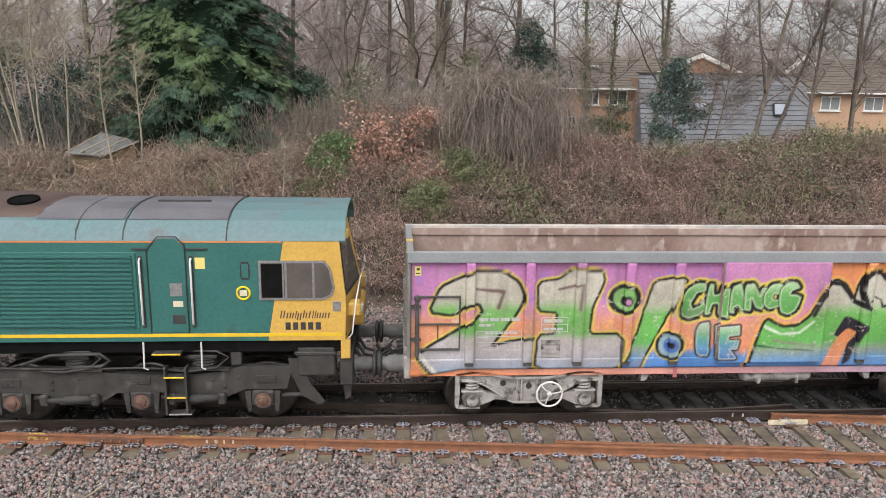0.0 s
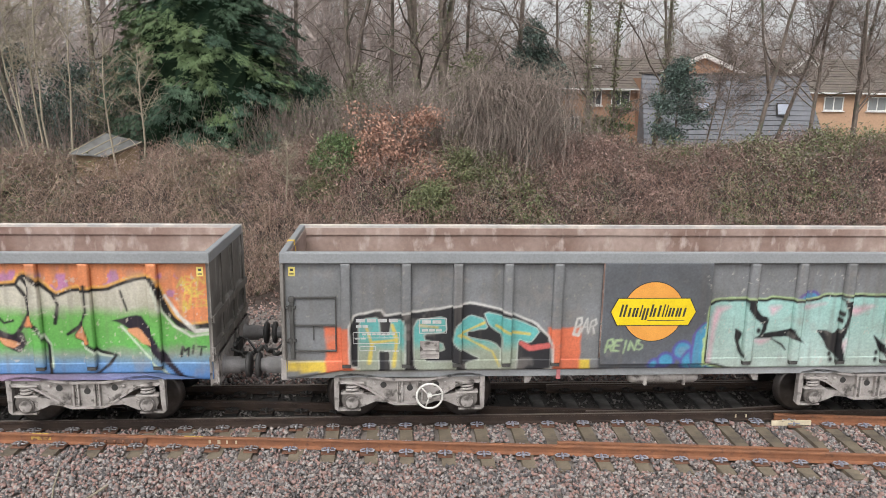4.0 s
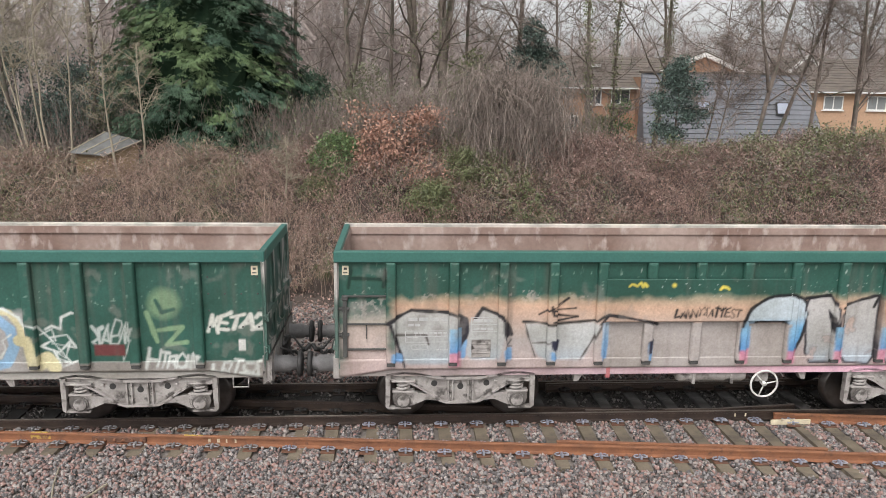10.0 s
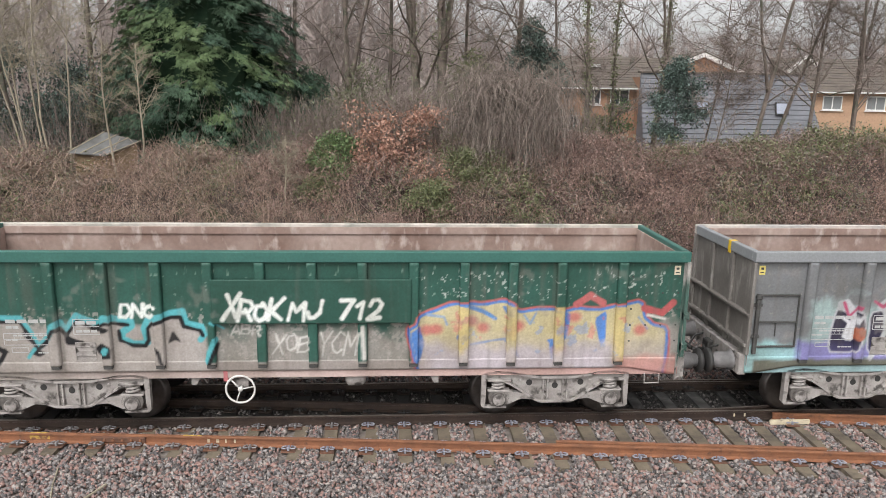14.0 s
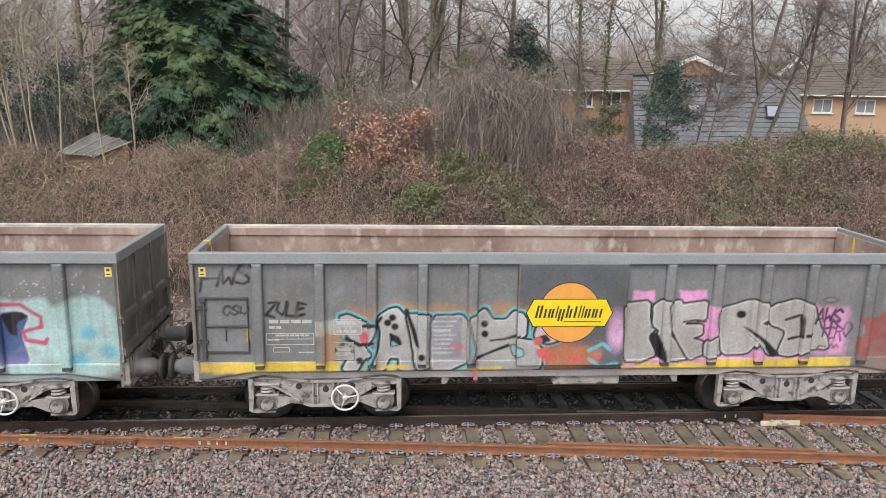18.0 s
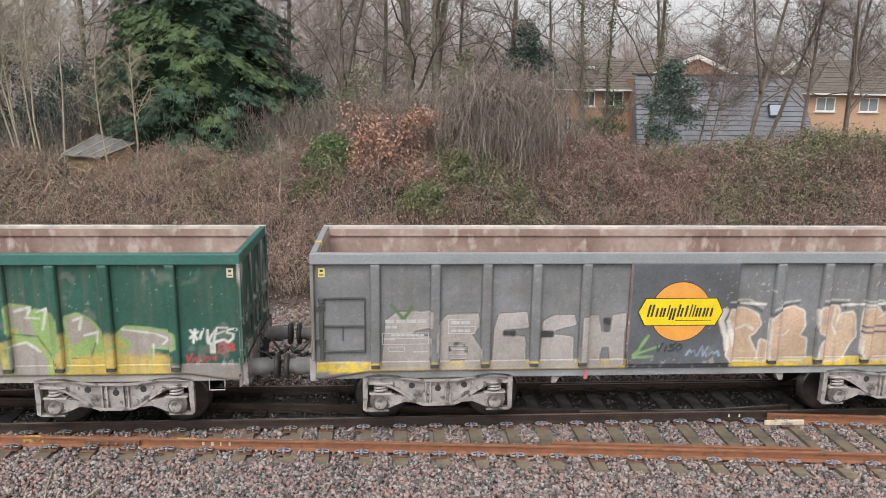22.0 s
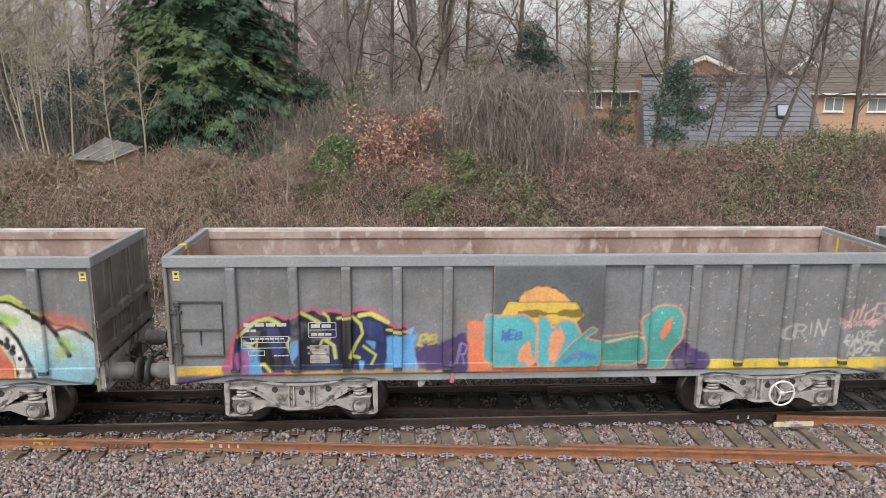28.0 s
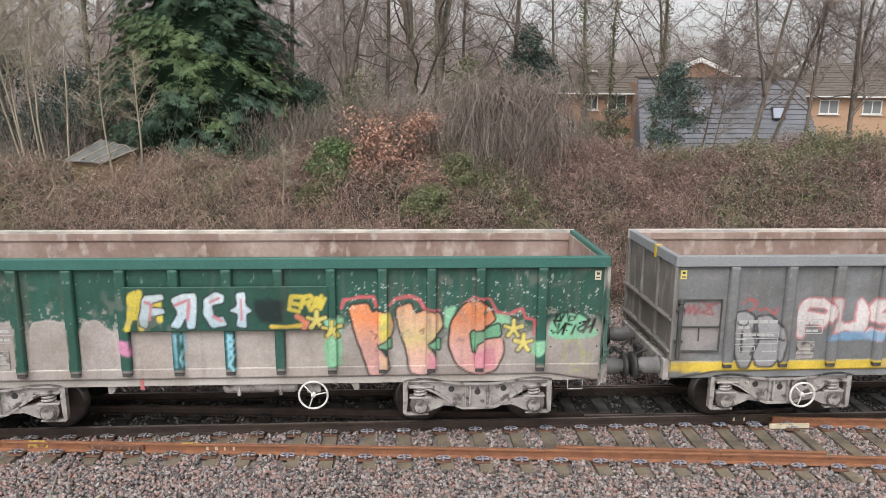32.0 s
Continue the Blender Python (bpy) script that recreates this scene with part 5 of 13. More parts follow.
def paint_2():
    p = grey_coat((0.1, 5.3))
    p.flood("d8622c", 0.72, 1.22, 1.0, 1.84, 0.05, 0.03).flood("d8622c", 4.55, 5.12, 1.0, 1.82, 0.05, 0.03)
    p.flood("b1aaa2", 1.2, 4.5, 0.9, 1.25, 0.1, 0.12, 0.7)
    p.shape("1.18,1.04 1.16,2.00 1.64,2.12 1.72,2.00 2.04,2.06 2.71,2.14 3.00,2.20 3.20,2.24 3.72,2.11 4.30,1.88 4.57,1.59 4.60,1.01", [(0.055, "c8c6c2"), (0.015, "26262a"), (0, "2c2c30")])
    teal = [(1.0, "9aa092"), (1.4, "96a290"), (1.62, "58aeaa"), (2.2, "52a8a8")]
    for q in ("1.28,1.97 1.62,2.00 1.64,1.69 1.82,1.69 1.84,1.97 2.07,1.97 2.07,1.04 1.84,1.04 1.81,1.42 1.61,1.43 1.62,1.04 1.28,1.04", "2.22,1.95 2.74,2.02 2.79,1.76 2.39,1.71 2.40,1.59 2.71,1.55 2.75,1.42 2.37,1.35 2.43,1.21 2.94,1.21 2.96,1.03 2.24,1.03",
              "2.95,1.86 3.17,2.05 3.42,1.99 3.49,1.81 3.14,1.77 3.13,1.65 3.62,1.55 3.79,1.34 3.72,1.02 3.16,1.02 3.11,1.18 3.39,1.26 3.02,1.45 2.88,1.60", "3.43,2.10 3.93,1.99 4.41,1.77 4.23,1.54 4.02,1.63 4.01,1.02 3.70,1.02 3.76,1.70 3.52,1.86"):
        p.shape(q, [(0.012, "c8ccc4"), (0, teal)])
    p.line("1.42,1.82 1.51,1.51 1.46,1.20", "cdb84a", 0.03).line("1.85,1.87 1.93,1.61 1.88,1.14", "cdb84a", 0.03).line("1.50,1.56 1.90,1.61", "cdb84a", 0.025).line("2.33,1.87 2.63,1.83", "cdb84a", 0.02).line("3.43,1.91 3.00,1.71 3.58,1.39 3.71,1.12", "cdb84a", 0.02).line("3.64,1.86 3.85,1.75 4.22,1.70", "cdb84a", 0.025).line("4.08,1.54 4.24,1.44 4.55,1.49", "c4504a", 0.045)
    p.tag("BAR", 5.02, 5.38, 1.72, 1.98, "cfcdc8", 0.02)
    p.tag("REINS", 5.55, 6.2, 1.42, 1.62, "9fb88a", 0.016)
    for x, z, r in ((6.42, 1.16, 0.10), (6.62, 1.24, 0.14), (6.9, 1.42, 0.16), (7.1, 1.22, 0.2), (7.3, 1.62, 0.22), (7.35, 1.3, 0.3)):
        p.blob("4b4a94", x, z, r + 0.03, r + 0.03).blob("2f8ab0", x, z, r - 0.02, r - 0.02)
    p.shape("7.10,1.71 7.24,1.89 7.41,1.97 7.39,1.05 7.09,1.05", [(0.03, "5a4c94"), (0, "2f8ab0")])
    for q in ("8.88,2.26 9.01,2.40 9.22,2.43 9.36,2.28", "10.61,2.32 10.70,2.44 10.90,2.42 10.97,2.30", "8.21,2.23 8.29,2.30 8.42,2.26 8.36,2.03"):
        p.shape(q, [(0.05, "5a4c94"), (0, "2f86b4")])
    p.shape("11.61,2.09 11.80,2.01 11.91,1.80 12.07,1.53 12.22,1.32 12.44,1.32 12.56,1.15 12.51,0.92 11.76,0.97", [(0.035, "5a4c94"), (0, [(1.0, "7ab4c4"), (1.25, "3a94b8"), (2.2, "2f86b4")])])
    for q in ("12.00,1.78", "12.30,1.39"):
        p.spot(q, "5a4c94", 0.16).spot(q, "2f86b4", 0.10)
    teal = [(1.0, "b0bfb8"), (1.4, "a6c0ba"), (2.3, "94c2bc")]
    p.shape("7.34,1.04 7.37,2.18 7.49,2.27 8.05,2.28 8.38,2.26 8.48,2.30 9.11,2.25 9.32,2.29 9.41,2.35 10.42,2.34 10.85,2.29 11.40,2.30 11.61,2.20 11.68,1.99 11.60,1.56 11.77,1.18 11.86,0.99", [(0.075, "a4bc84"), (0.045, INK), (0, teal)])
    for q in ("7.45,2.17 7.77,2.19 7.58,2.07 7.51,1.83 7.45,1.17 7.40,1.17", "8.44,2.18 8.67,2.19 8.50,2.02", "9.88,2.14 10.39,2.21 10.01,2.00", "10.80,2.18 11.27,2.18 10.95,2.01 10.84,1.76", "10.57,1.59 10.75,1.50 10.72,1.35", "9.01,2.19 9.49,2.24 9.11,2.14", "8.21,1.56 8.54,1.60 8.34,1.48", "9.77,1.49 9.86,1.61 9.81,1.20"):
        p.shape(q, [(0, "d0a8b4")], soft=0.05)
    for q in ("8.00,2.33 8.13,2.31 8.19,2.17 8.32,2.02 8.44,1.98 8.38,1.82 8.15,2.01 8.04,2.14", "8.19,1.59 8.40,1.70 8.73,1.74 8.90,1.80 8.95,1.68 9.16,1.49 9.04,1.55 8.79,1.64 8.49,1.60", "7.85,1.81 8.00,1.70 7.95,1.56 8.01,1.36 8.07,1.21 7.95,1.35 7.87,1.56", "9.70,2.37 9.83,2.28 9.95,2.30 9.90,2.00 9.84,1.71 9.78,1.55 9.82,1.39 9.88,1.18 9.76,1.07 9.73,1.28 9.56,1.40 9.48,1.56 9.34,1.75 9.51,1.74 9.66,1.69 9.78,1.82 9.84,2.06", "10.57,2.33 10.67,2.25 10.79,2.32 10.76,2.01 10.79,1.73 10.64,2.01", "10.40,1.66 10.54,1.53 10.67,1.34 10.74,1.17 10.55,1.33",
              "11.29,1.79 11.56,1.68 11.64,1.58 11.63,1.37 11.79,1.16 11.53,1.48", "11.57,2.21 11.71,2.13 11.68,1.68 11.56,1.68", "8.36,1.90 8.46,1.96 8.42,1.72 8.30,1.61 8.34,1.74"):
        p.shape(q, [(0, "1c1c20")])
    p.line("8.54,1.59 8.73,1.48 8.81,1.38", INK, 0.016).line("11.58,1.58 11.72,1.56 11.78,1.62", "b4c878", 0.016).line("7.26,1.63 7.28,1.22 7.34,1.07", "b4c878", 0.014)
    for q in ("9.63,1.30", "9.66,1.20", "9.75,2.06", "9.73,1.94", "10.50,1.32", "10.49,1.19", "11.52,1.89", "11.49,1.81", "8.29,1.74"):
        p.spot(q, INK, 0.035, 0.05)
    p.speck("c0b8b0", 8.2, 9.6, 1.0, 1.3, 0.46, 8)
    p.speck("c4beb6", 7, LEN, 1.1, 3.0, 0.26, 9)
    return p


def paint_3():
    p = green_coat(2.1, amount=0.55, upto=4.4)
    p.flood("b3a9a3", 4.2, 8.6, 0.9, 1.95, 0.12, 0.10, 0.95)
    blue, deep, cream = "86aed0", "5f96c8", "cfc59a"
    p.flood("a8a4a2", 3.75, 4.75, 1.1, 2.15, 0.12, 0.10, 0.9).flood("a8a4a2", 8.0, 8.75, 1.1, 2.15, 0.1, 0.1, 0.9)
    p.line("3.72,1.26 3.73,1.66 3.77,1.83", cream, 0.10).line("3.86,1.85 3.90,2.05 4.02,2.12", "c8ccc8", 0.04).line("3.96,2.00 4.25,2.14 4.48,2.16", "c8c4b0", 0.08).line("4.06,2.08 4.30,2.19 4.48,2.19", cream, 0.03)
    for q, w in (("3.88,1.21 3.86,1.46 3.88,1.75 3.98,1.93 4.24,2.04 4.52,2.09 4.80,2.19 5.07,2.25 5.35,2.28 5.52,2.18", 0.065), ("4.52,2.09 4.75,2.16 5.07,2.19 5.33,2.12", 0.055), ("5.33,2.09 5.39,2.18 5.58,2.28 5.81,2.33 6.03,2.23 6.25,2.13 6.33,1.93", 0.06), ("5.41,1.89 5.41,1.64 5.35,1.45", 0.07), ("5.40,1.24 5.46,1.44 5.38,1.59", 0.045), ("5.65,2.04 5.87,1.96 6.10,2.01", 0.05), ("5.80,1.89 5.79,1.54 5.82,1.29 5.96,1.24", 0.10), ("6.20,2.03 6.28,1.89 6.17,1.69 6.31,1.59", 0.04), ("6.38,2.03 6.62,2.13 6.89,2.11 7.06,2.01 7.06,1.73 7.16,1.43 7.11,1.23", 0.06), ("7.08,2.03 7.19,2.15 7.36,2.15 7.49,2.03 7.53,2.11 7.69,2.17 7.84,2.10 7.93,1.93 7.98,1.62", 0.065), ("7.96,1.22 7.94,1.42 7.99,1.52", 0.08), ("8.05,2.00 8.29,2.00 8.47,1.82 8.51,1.52 8.36,1.22 8.17,1.17", 0.085), ("6.50,1.64 6.55,1.83 6.74,1.88 6.86,1.73 6.84,1.53 6.71,1.38 6.58,1.43", 0.09), ("4.50,1.95 4.53,1.75 4.45,1.45 4.51,1.25", 0.03), ("4.35,1.75 4.39,1.55", 0.05)):
        p.line(q, blue, w)
    for q, w in (("6.39,2.08 6.67,2.15 6.99,2.11", 0.025), ("7.10,2.07 7.22,2.18 7.38,2.17", 0.025), ("7.55,2.13 7.72,2.20 7.87,2.12 7.96,1.97", 0.025), ("5.48,2.23 5.81,2.35 6.08,2.28", 0.022), ("4.61,2.12 4.98,2.24 5.30,2.29", 0.022), ("5.37,1.94 5.39,1.72", 0.03), ("7.09,1.88 7.19,1.58 7.15,1.33", 0.022)):
        p.line(q, deep, w)
    for q, w in (("6.16,2.15 6.34,2.07 6.44,2.15 6.72,2.21 6.94,2.18 7.12,2.08", 0.045), ("7.19,2.18 7.46,2.24 7.74,2.22 7.87,2.17", 0.04), ("7.99,2.07 8.20,2.14 8.48,2.10 8.64,1.87 8.66,1.57", 0.055), ("8.61,1.62 8.75,1.62 8.79,1.21", 0.11), ("8.89,1.21 9.03,1.31 9.13,1.16", 0.12), ("5.94,1.36 6.06,1.34", 0.10), ("4.41,1.90 4.41,1.73", 0.05), ("5.82,1.89 5.91,1.92 5.98,1.99", 0.045), ("7.22,2.07 7.31,2.08", 0.03), ("4.99,1.82 5.06,1.84", 0.06)):
        p.line(q, cream, w)
    p.spot("6.70,1.65", "d8c85c", 0.12, 0.17, 0.04).spot("6.03,1.34", "d8c85c", 0.13, 0.09, 0.05)
    for q, w in (("4.11,1.65 4.05,1.56 4.04,1.67 4.21,1.90 4.21,1.95 4.09,1.93", 0.013), ("4.13,1.65 4.27,1.65", 0.013), ("5.60,1.44 5.71,1.64 5.65,1.74", 0.012), ("6.89,1.23 7.00,1.43 6.96,1.63 7.04,1.73", 0.012), ("7.34,1.63 7.48,1.68 7.62,1.65", 0.012), ("8.27,1.32 8.37,1.47 8.33,1.62 8.47,1.72", 0.012), ("4.81,1.35 5.05,1.43", 0.012), ("4.75,1.65 5.29,1.62", 0.02), ("4.75,1.69 5.30,1.67", 0.012), ("3.94,2.19 3.94,2.09 3.96,1.95", 0.018), ("4.03,2.16 4.26,2.24 4.44,2.26", 0.016), ("8.06,2.14 8.39,2.17 8.62,2.02 8.71,1.82", 0.02), ("8.71,1.92 8.90,1.87 9.13,1.62 8.94,1.52 9.23,1.41 9.42,1.61 9.32,1.31 9.13,1.46 9.27,1.16 9.51,1.26", 0.014), ("9.04,1.82 9.14,1.87 9.28,1.82 9.31,2.02 9.47,2.10 9.50,2.09", 0.018), ("9.13,1.57 9.51,1.49 9.37,1.72 9.09,1.67 9.42,1.21 9.18,1.31", 0.013), ("8.94,1.72 9.14,1.82 9.18,1.62", 0.013), ("7.17,2.01 7.27,2.11 7.37,2.03", 0.014), ("7.54,2.01 7.68,2.11 7.80,2.01", 0.014), ("4.49,1.85 4.58,1.65 4.54,1.35", 0.016), ("5.42,1.49 5.48,1.39 5.40,1.26", 0.014)):
        p.line(q, "d4d8d4", w)
    p.flood("55606e", 5.55, 6.1, 2.0, 2.12, 0.08, 0.06, 0.5)
    p.scrawl("2.29,2.22 2.83,1.99", "HBER", "cfd2cc", 0.02, 3).tag("#", 3.3, 3.8, 1.7, 2.1, "cfd2cc", 0.018).tag("@", 4.1, 4.5, 1.6, 2.0, "e0e0dc", 0.016)
    p.line("3.39,2.19 3.37,2.06 3.60,1.96 3.44,1.64 3.30,1.62", "c8ccc4", 0.018)
    p.scrawl("9.76,1.88 10.44,1.54", "&AB#", "b4bcb8", 0.02, 3).scrawl("10.13,1.59 10.40,1.30", "V", "b4bcb8", 0.018).flood("6a3030", 9.8, 10.3, 1.35, 1.55, 0.03, 0.02)
    p.spot("10.98,2.25", "7d9c76", 0.25, 0.26, 0.14, 0.85).line("10.69,2.10 10.84,1.59", "7d9c76", 0.04).line("10.87,1.79 11.27,1.84 10.99,1.53 11.32,1.58", "7d9c76", 0.035).line("10.85,2.31 10.94,2.10 11.14,2.15", "2a5a4e", 0.03)
    p.scrawl("11.70,2.08 12.65,1.78", "@ETA2", "d4d4cc", 0.03).scrawl("10.65,1.36 11.47,1.11", "HTRC#", "c8ccc8", 0.024, 2).scrawl("11.70,1.25 12.55,0.99", "HBTS&", "c8ccc8", 0.024, 4).flood("d8d8d4", 12.18, 12.30, 1.42, 1.62, 0.01, 0)
    return p


def paint_4():
    p = green_coat(2.3, amount=0.95)
    p.flood([(1.0, "bfa9a6"), (1.6, "b5aba8"), (1.95, "c2a594"), (2.2, "cfa68a"), (2.45, "9a9a80")], 0.95, LEN, 0.8, 2.36, 0.14, 0.12, 0.93)
    p.flood([(1.0, "c0a8a6"), (1.8, "b9a79c"), (2.3, "7d9384")], 0.1, 0.95, 0.8, 2.0, 0.2, 0.15, 0.9)
    p.flood("aba29e", 4.62, 7.05, 0.9, 1.9, 0.02, 0.02)
    pale = [(1.15, "a4b0bc"), (1.5, "b0b0b0"), (2.2, "b6b2af")]
    for q in ("0.93,1.92 1.15,2.06 1.30,2.11 1.93,2.08 2.13,2.01 2.15,1.80 2.09,1.61 2.02,1.15 1.18,1.14 1.10,1.41 1.01,1.74", "2.27,1.87 2.39,1.99 2.51,2.15 2.82,2.01 2.97,1.77 2.89,1.60 2.81,1.22 2.25,1.23", "3.23,1.90 3.69,1.86 4.54,1.90 4.57,1.80 4.43,1.51 4.28,1.21 3.53,1.22 3.32,1.62"):
        p.shape(q, [(0.0, [(1.15, "a8b2bc"), (1.5, "b2b4b4"), (2.2, "bcbab6")])], soft=0.03)
    p.line("0.88,1.90 1.15,2.05 1.29,2.12 1.97,2.08 2.14,2.01", "26242a", 0.032).line("0.93,1.90 1.06,1.50 1.14,1.24 1.18,1.10", "2c2a30", 0.026).shape("2.14,2.03 2.27,1.98 2.29,1.73 2.20,1.43 2.08,1.43 2.06,1.63", [(0, "2c2a34")]).line("2.39,1.97 2.51,2.15 2.84,2.02 2.99,1.79 3.02,1.68", "26242a", 0.03).shape("2.87,1.93 3.04,1.73 2.92,1.58 2.88,1.73", [(0, "2c2a34")]).line("3.02,1.59 2.94,1.47 3.03,1.47", "2c2a34", 0.014)
    p.line("3.22,1.91 3.46,1.90 3.69,1.86 4.49,1.93 4.64,2.04", "3a3634", 0.02).line("3.25,1.88 3.32,1.62 3.45,1.26", "56504c", 0.014).line("4.61,1.90 4.41,1.51 4.24,1.21", "56504c", 0.016).line("3.39,1.52 3.68,1.53", "56504c", 0.014).line("4.56,1.88 4.68,2.05 4.97,2.01 5.41,1.92 5.57,1.86", "26242a", 0.028)
    p.line("3.49,2.04 3.79,2.19 3.99,2.33 3.75,2.12 4.12,2.15", INK, 0.018).line("3.70,2.19 3.73,2.04 4.16,2.00 3.74,1.91", INK, 0.018).line("1.04,1.68 1.54,1.68 1.59,1.51", "56504c", 0.014)
    for q in ("1.47,1.97", "1.77,1.75", "1.30,1.88"):
        p.spot(q, "96928e", 0.10, 0.10, 0.1, 0.75)
    for q in ("0.96,1.38 1.14,1.33 1.15,1.18 0.96,1.20", "2.90,1.43 3.03,1.45 3.04,1.22 2.91,1.20", "2.03,1.63 2.09,1.63 2.10,1.37 2.26,1.63 2.23,1.25 2.06,1.25", "4.59,1.89 4.73,1.93 4.71,1.23 4.60,1.21", "5.41,1.53 5.53,1.57 5.52,1.20 5.43,1.20", "3.71,1.39 3.78,1.36 3.83,1.21 3.70,1.24"):
        p.shape(q, [(0, [(1.1, "5a94cc"), (1.6, "7aa8d0"), (1.9, "b4c4d4")])])
    for q in ("5.41,1.57 5.54,1.59 5.52,1.37 5.43,1.32", "3.70,1.58 3.87,1.59 3.84,1.36 3.73,1.42"):
        p.shape(q, [(0, "2a2c44")])
    p.tag("LANNY&ATTEST", 5.85, 7.0, 2.02, 2.16, INK, 0.014)
    sky_fade = [(1.1, "d88aa0"), (1.3, "3f93d4"), (1.75, "5ca6d4"), (2.0, "b8c6d0"), (2.3, "c0ccd4")]
    p.shape("7.09,1.38 7.10,1.88 7.23,2.17 7.52,2.34 7.90,2.38 8.18,2.25 8.26,2.03 8.16,1.57 8.00,1.21 7.90,1.21 7.91,1.93 7.28,1.93 7.27,1.22", ol(sky_fade, 0.06))
    p.flood("aba29e", 7.22, 7.95, 0.95, 1.86, 0.02, 0.01)
    for q in ("8.23,2.28 8.64,2.36 8.79,2.08 8.84,1.15 8.34,1.16", "8.89,2.15 9.52,2.37 9.52,2.02 9.54,1.11 8.98,1.15", "9.71,2.02 10.26,2.02 10.39,1.61 10.41,1.11 9.78,1.11", "10.43,2.12 10.79,2.24 11.17,2.17 11.39,1.96 11.42,1.13 10.65,1.14 10.57,1.61"):
        p.shape(q, [(0.045, "343038"), (0, pale)], worn=0.25)
    p.line("8.21,2.31 8.64,2.37", INK, 0.03).shape("8.61,2.18 8.91,1.72 8.94,1.15 8.78,1.57", [(0, "26242a")]).line("8.87,2.15 9.06,2.23 9.54,2.37 9.46,2.15", INK, 0.022).shape("9.67,2.17 9.92,2.35 10.22,2.32 10.31,2.17 10.14,2.04 9.78,2.04", ol("6a9cc8", 0.05)).line("10.40,2.14 10.62,2.02 10.54,1.73 10.41,1.61", INK, 0.05).line("10.64,2.27 11.08,2.32 11.38,2.01 11.27,1.89", "343038", 0.05).shape("11.43,1.76 11.79,1.77 11.61,1.34 11.49,1.10", ol("4f94c8", 0.02))
    for x in (8.88, 9.7, 10.53, 7.16, 8.02, 2.05):
        p.flood([(1.15, "d884a0"), (1.35, "d07a96"), (1.4, "3f8ecc"), (1.75, "7fb4d8")], x - 0.1, x + 0.1, 1.1, 1.8, 0.03, 0.02, 0.85)
    p.scrawl("12.02,2.32 12.51,2.16", "PPZ", "3a3234", 0.018).scrawl("11.94,2.09 12.65,1.85", "NSSRE", "3a3234", 0.018, 2).scrawl("11.95,1.70 12.71,1.33", "CMLK", "3a3234", 0.02, 3)
    p.flood("d58cae", 11.4, LEN, 0.8, 1.42, 0.15, 0.12, 0.85).tag("21", 11.85, 12.2, 1.12, 1.2, "6a3a5a", 0.016)
    p.tag("H", 0.25, 0.85, 2.55, 2.85, "12352a", 0.03).speck("d8dcd6", 5, LEN, 2.2, 3.0, 0.23, 14)
    p.tag("~~", 5.0, 5.3, 2.56, 2.62, "d8c83a", 0.02).blob("d8c83a", 5.78, 2.58, 0.04, 0.04).tag("~", 6.6, 6.75, 2.5, 2.58, "d8c83a", 0.02)
    return p


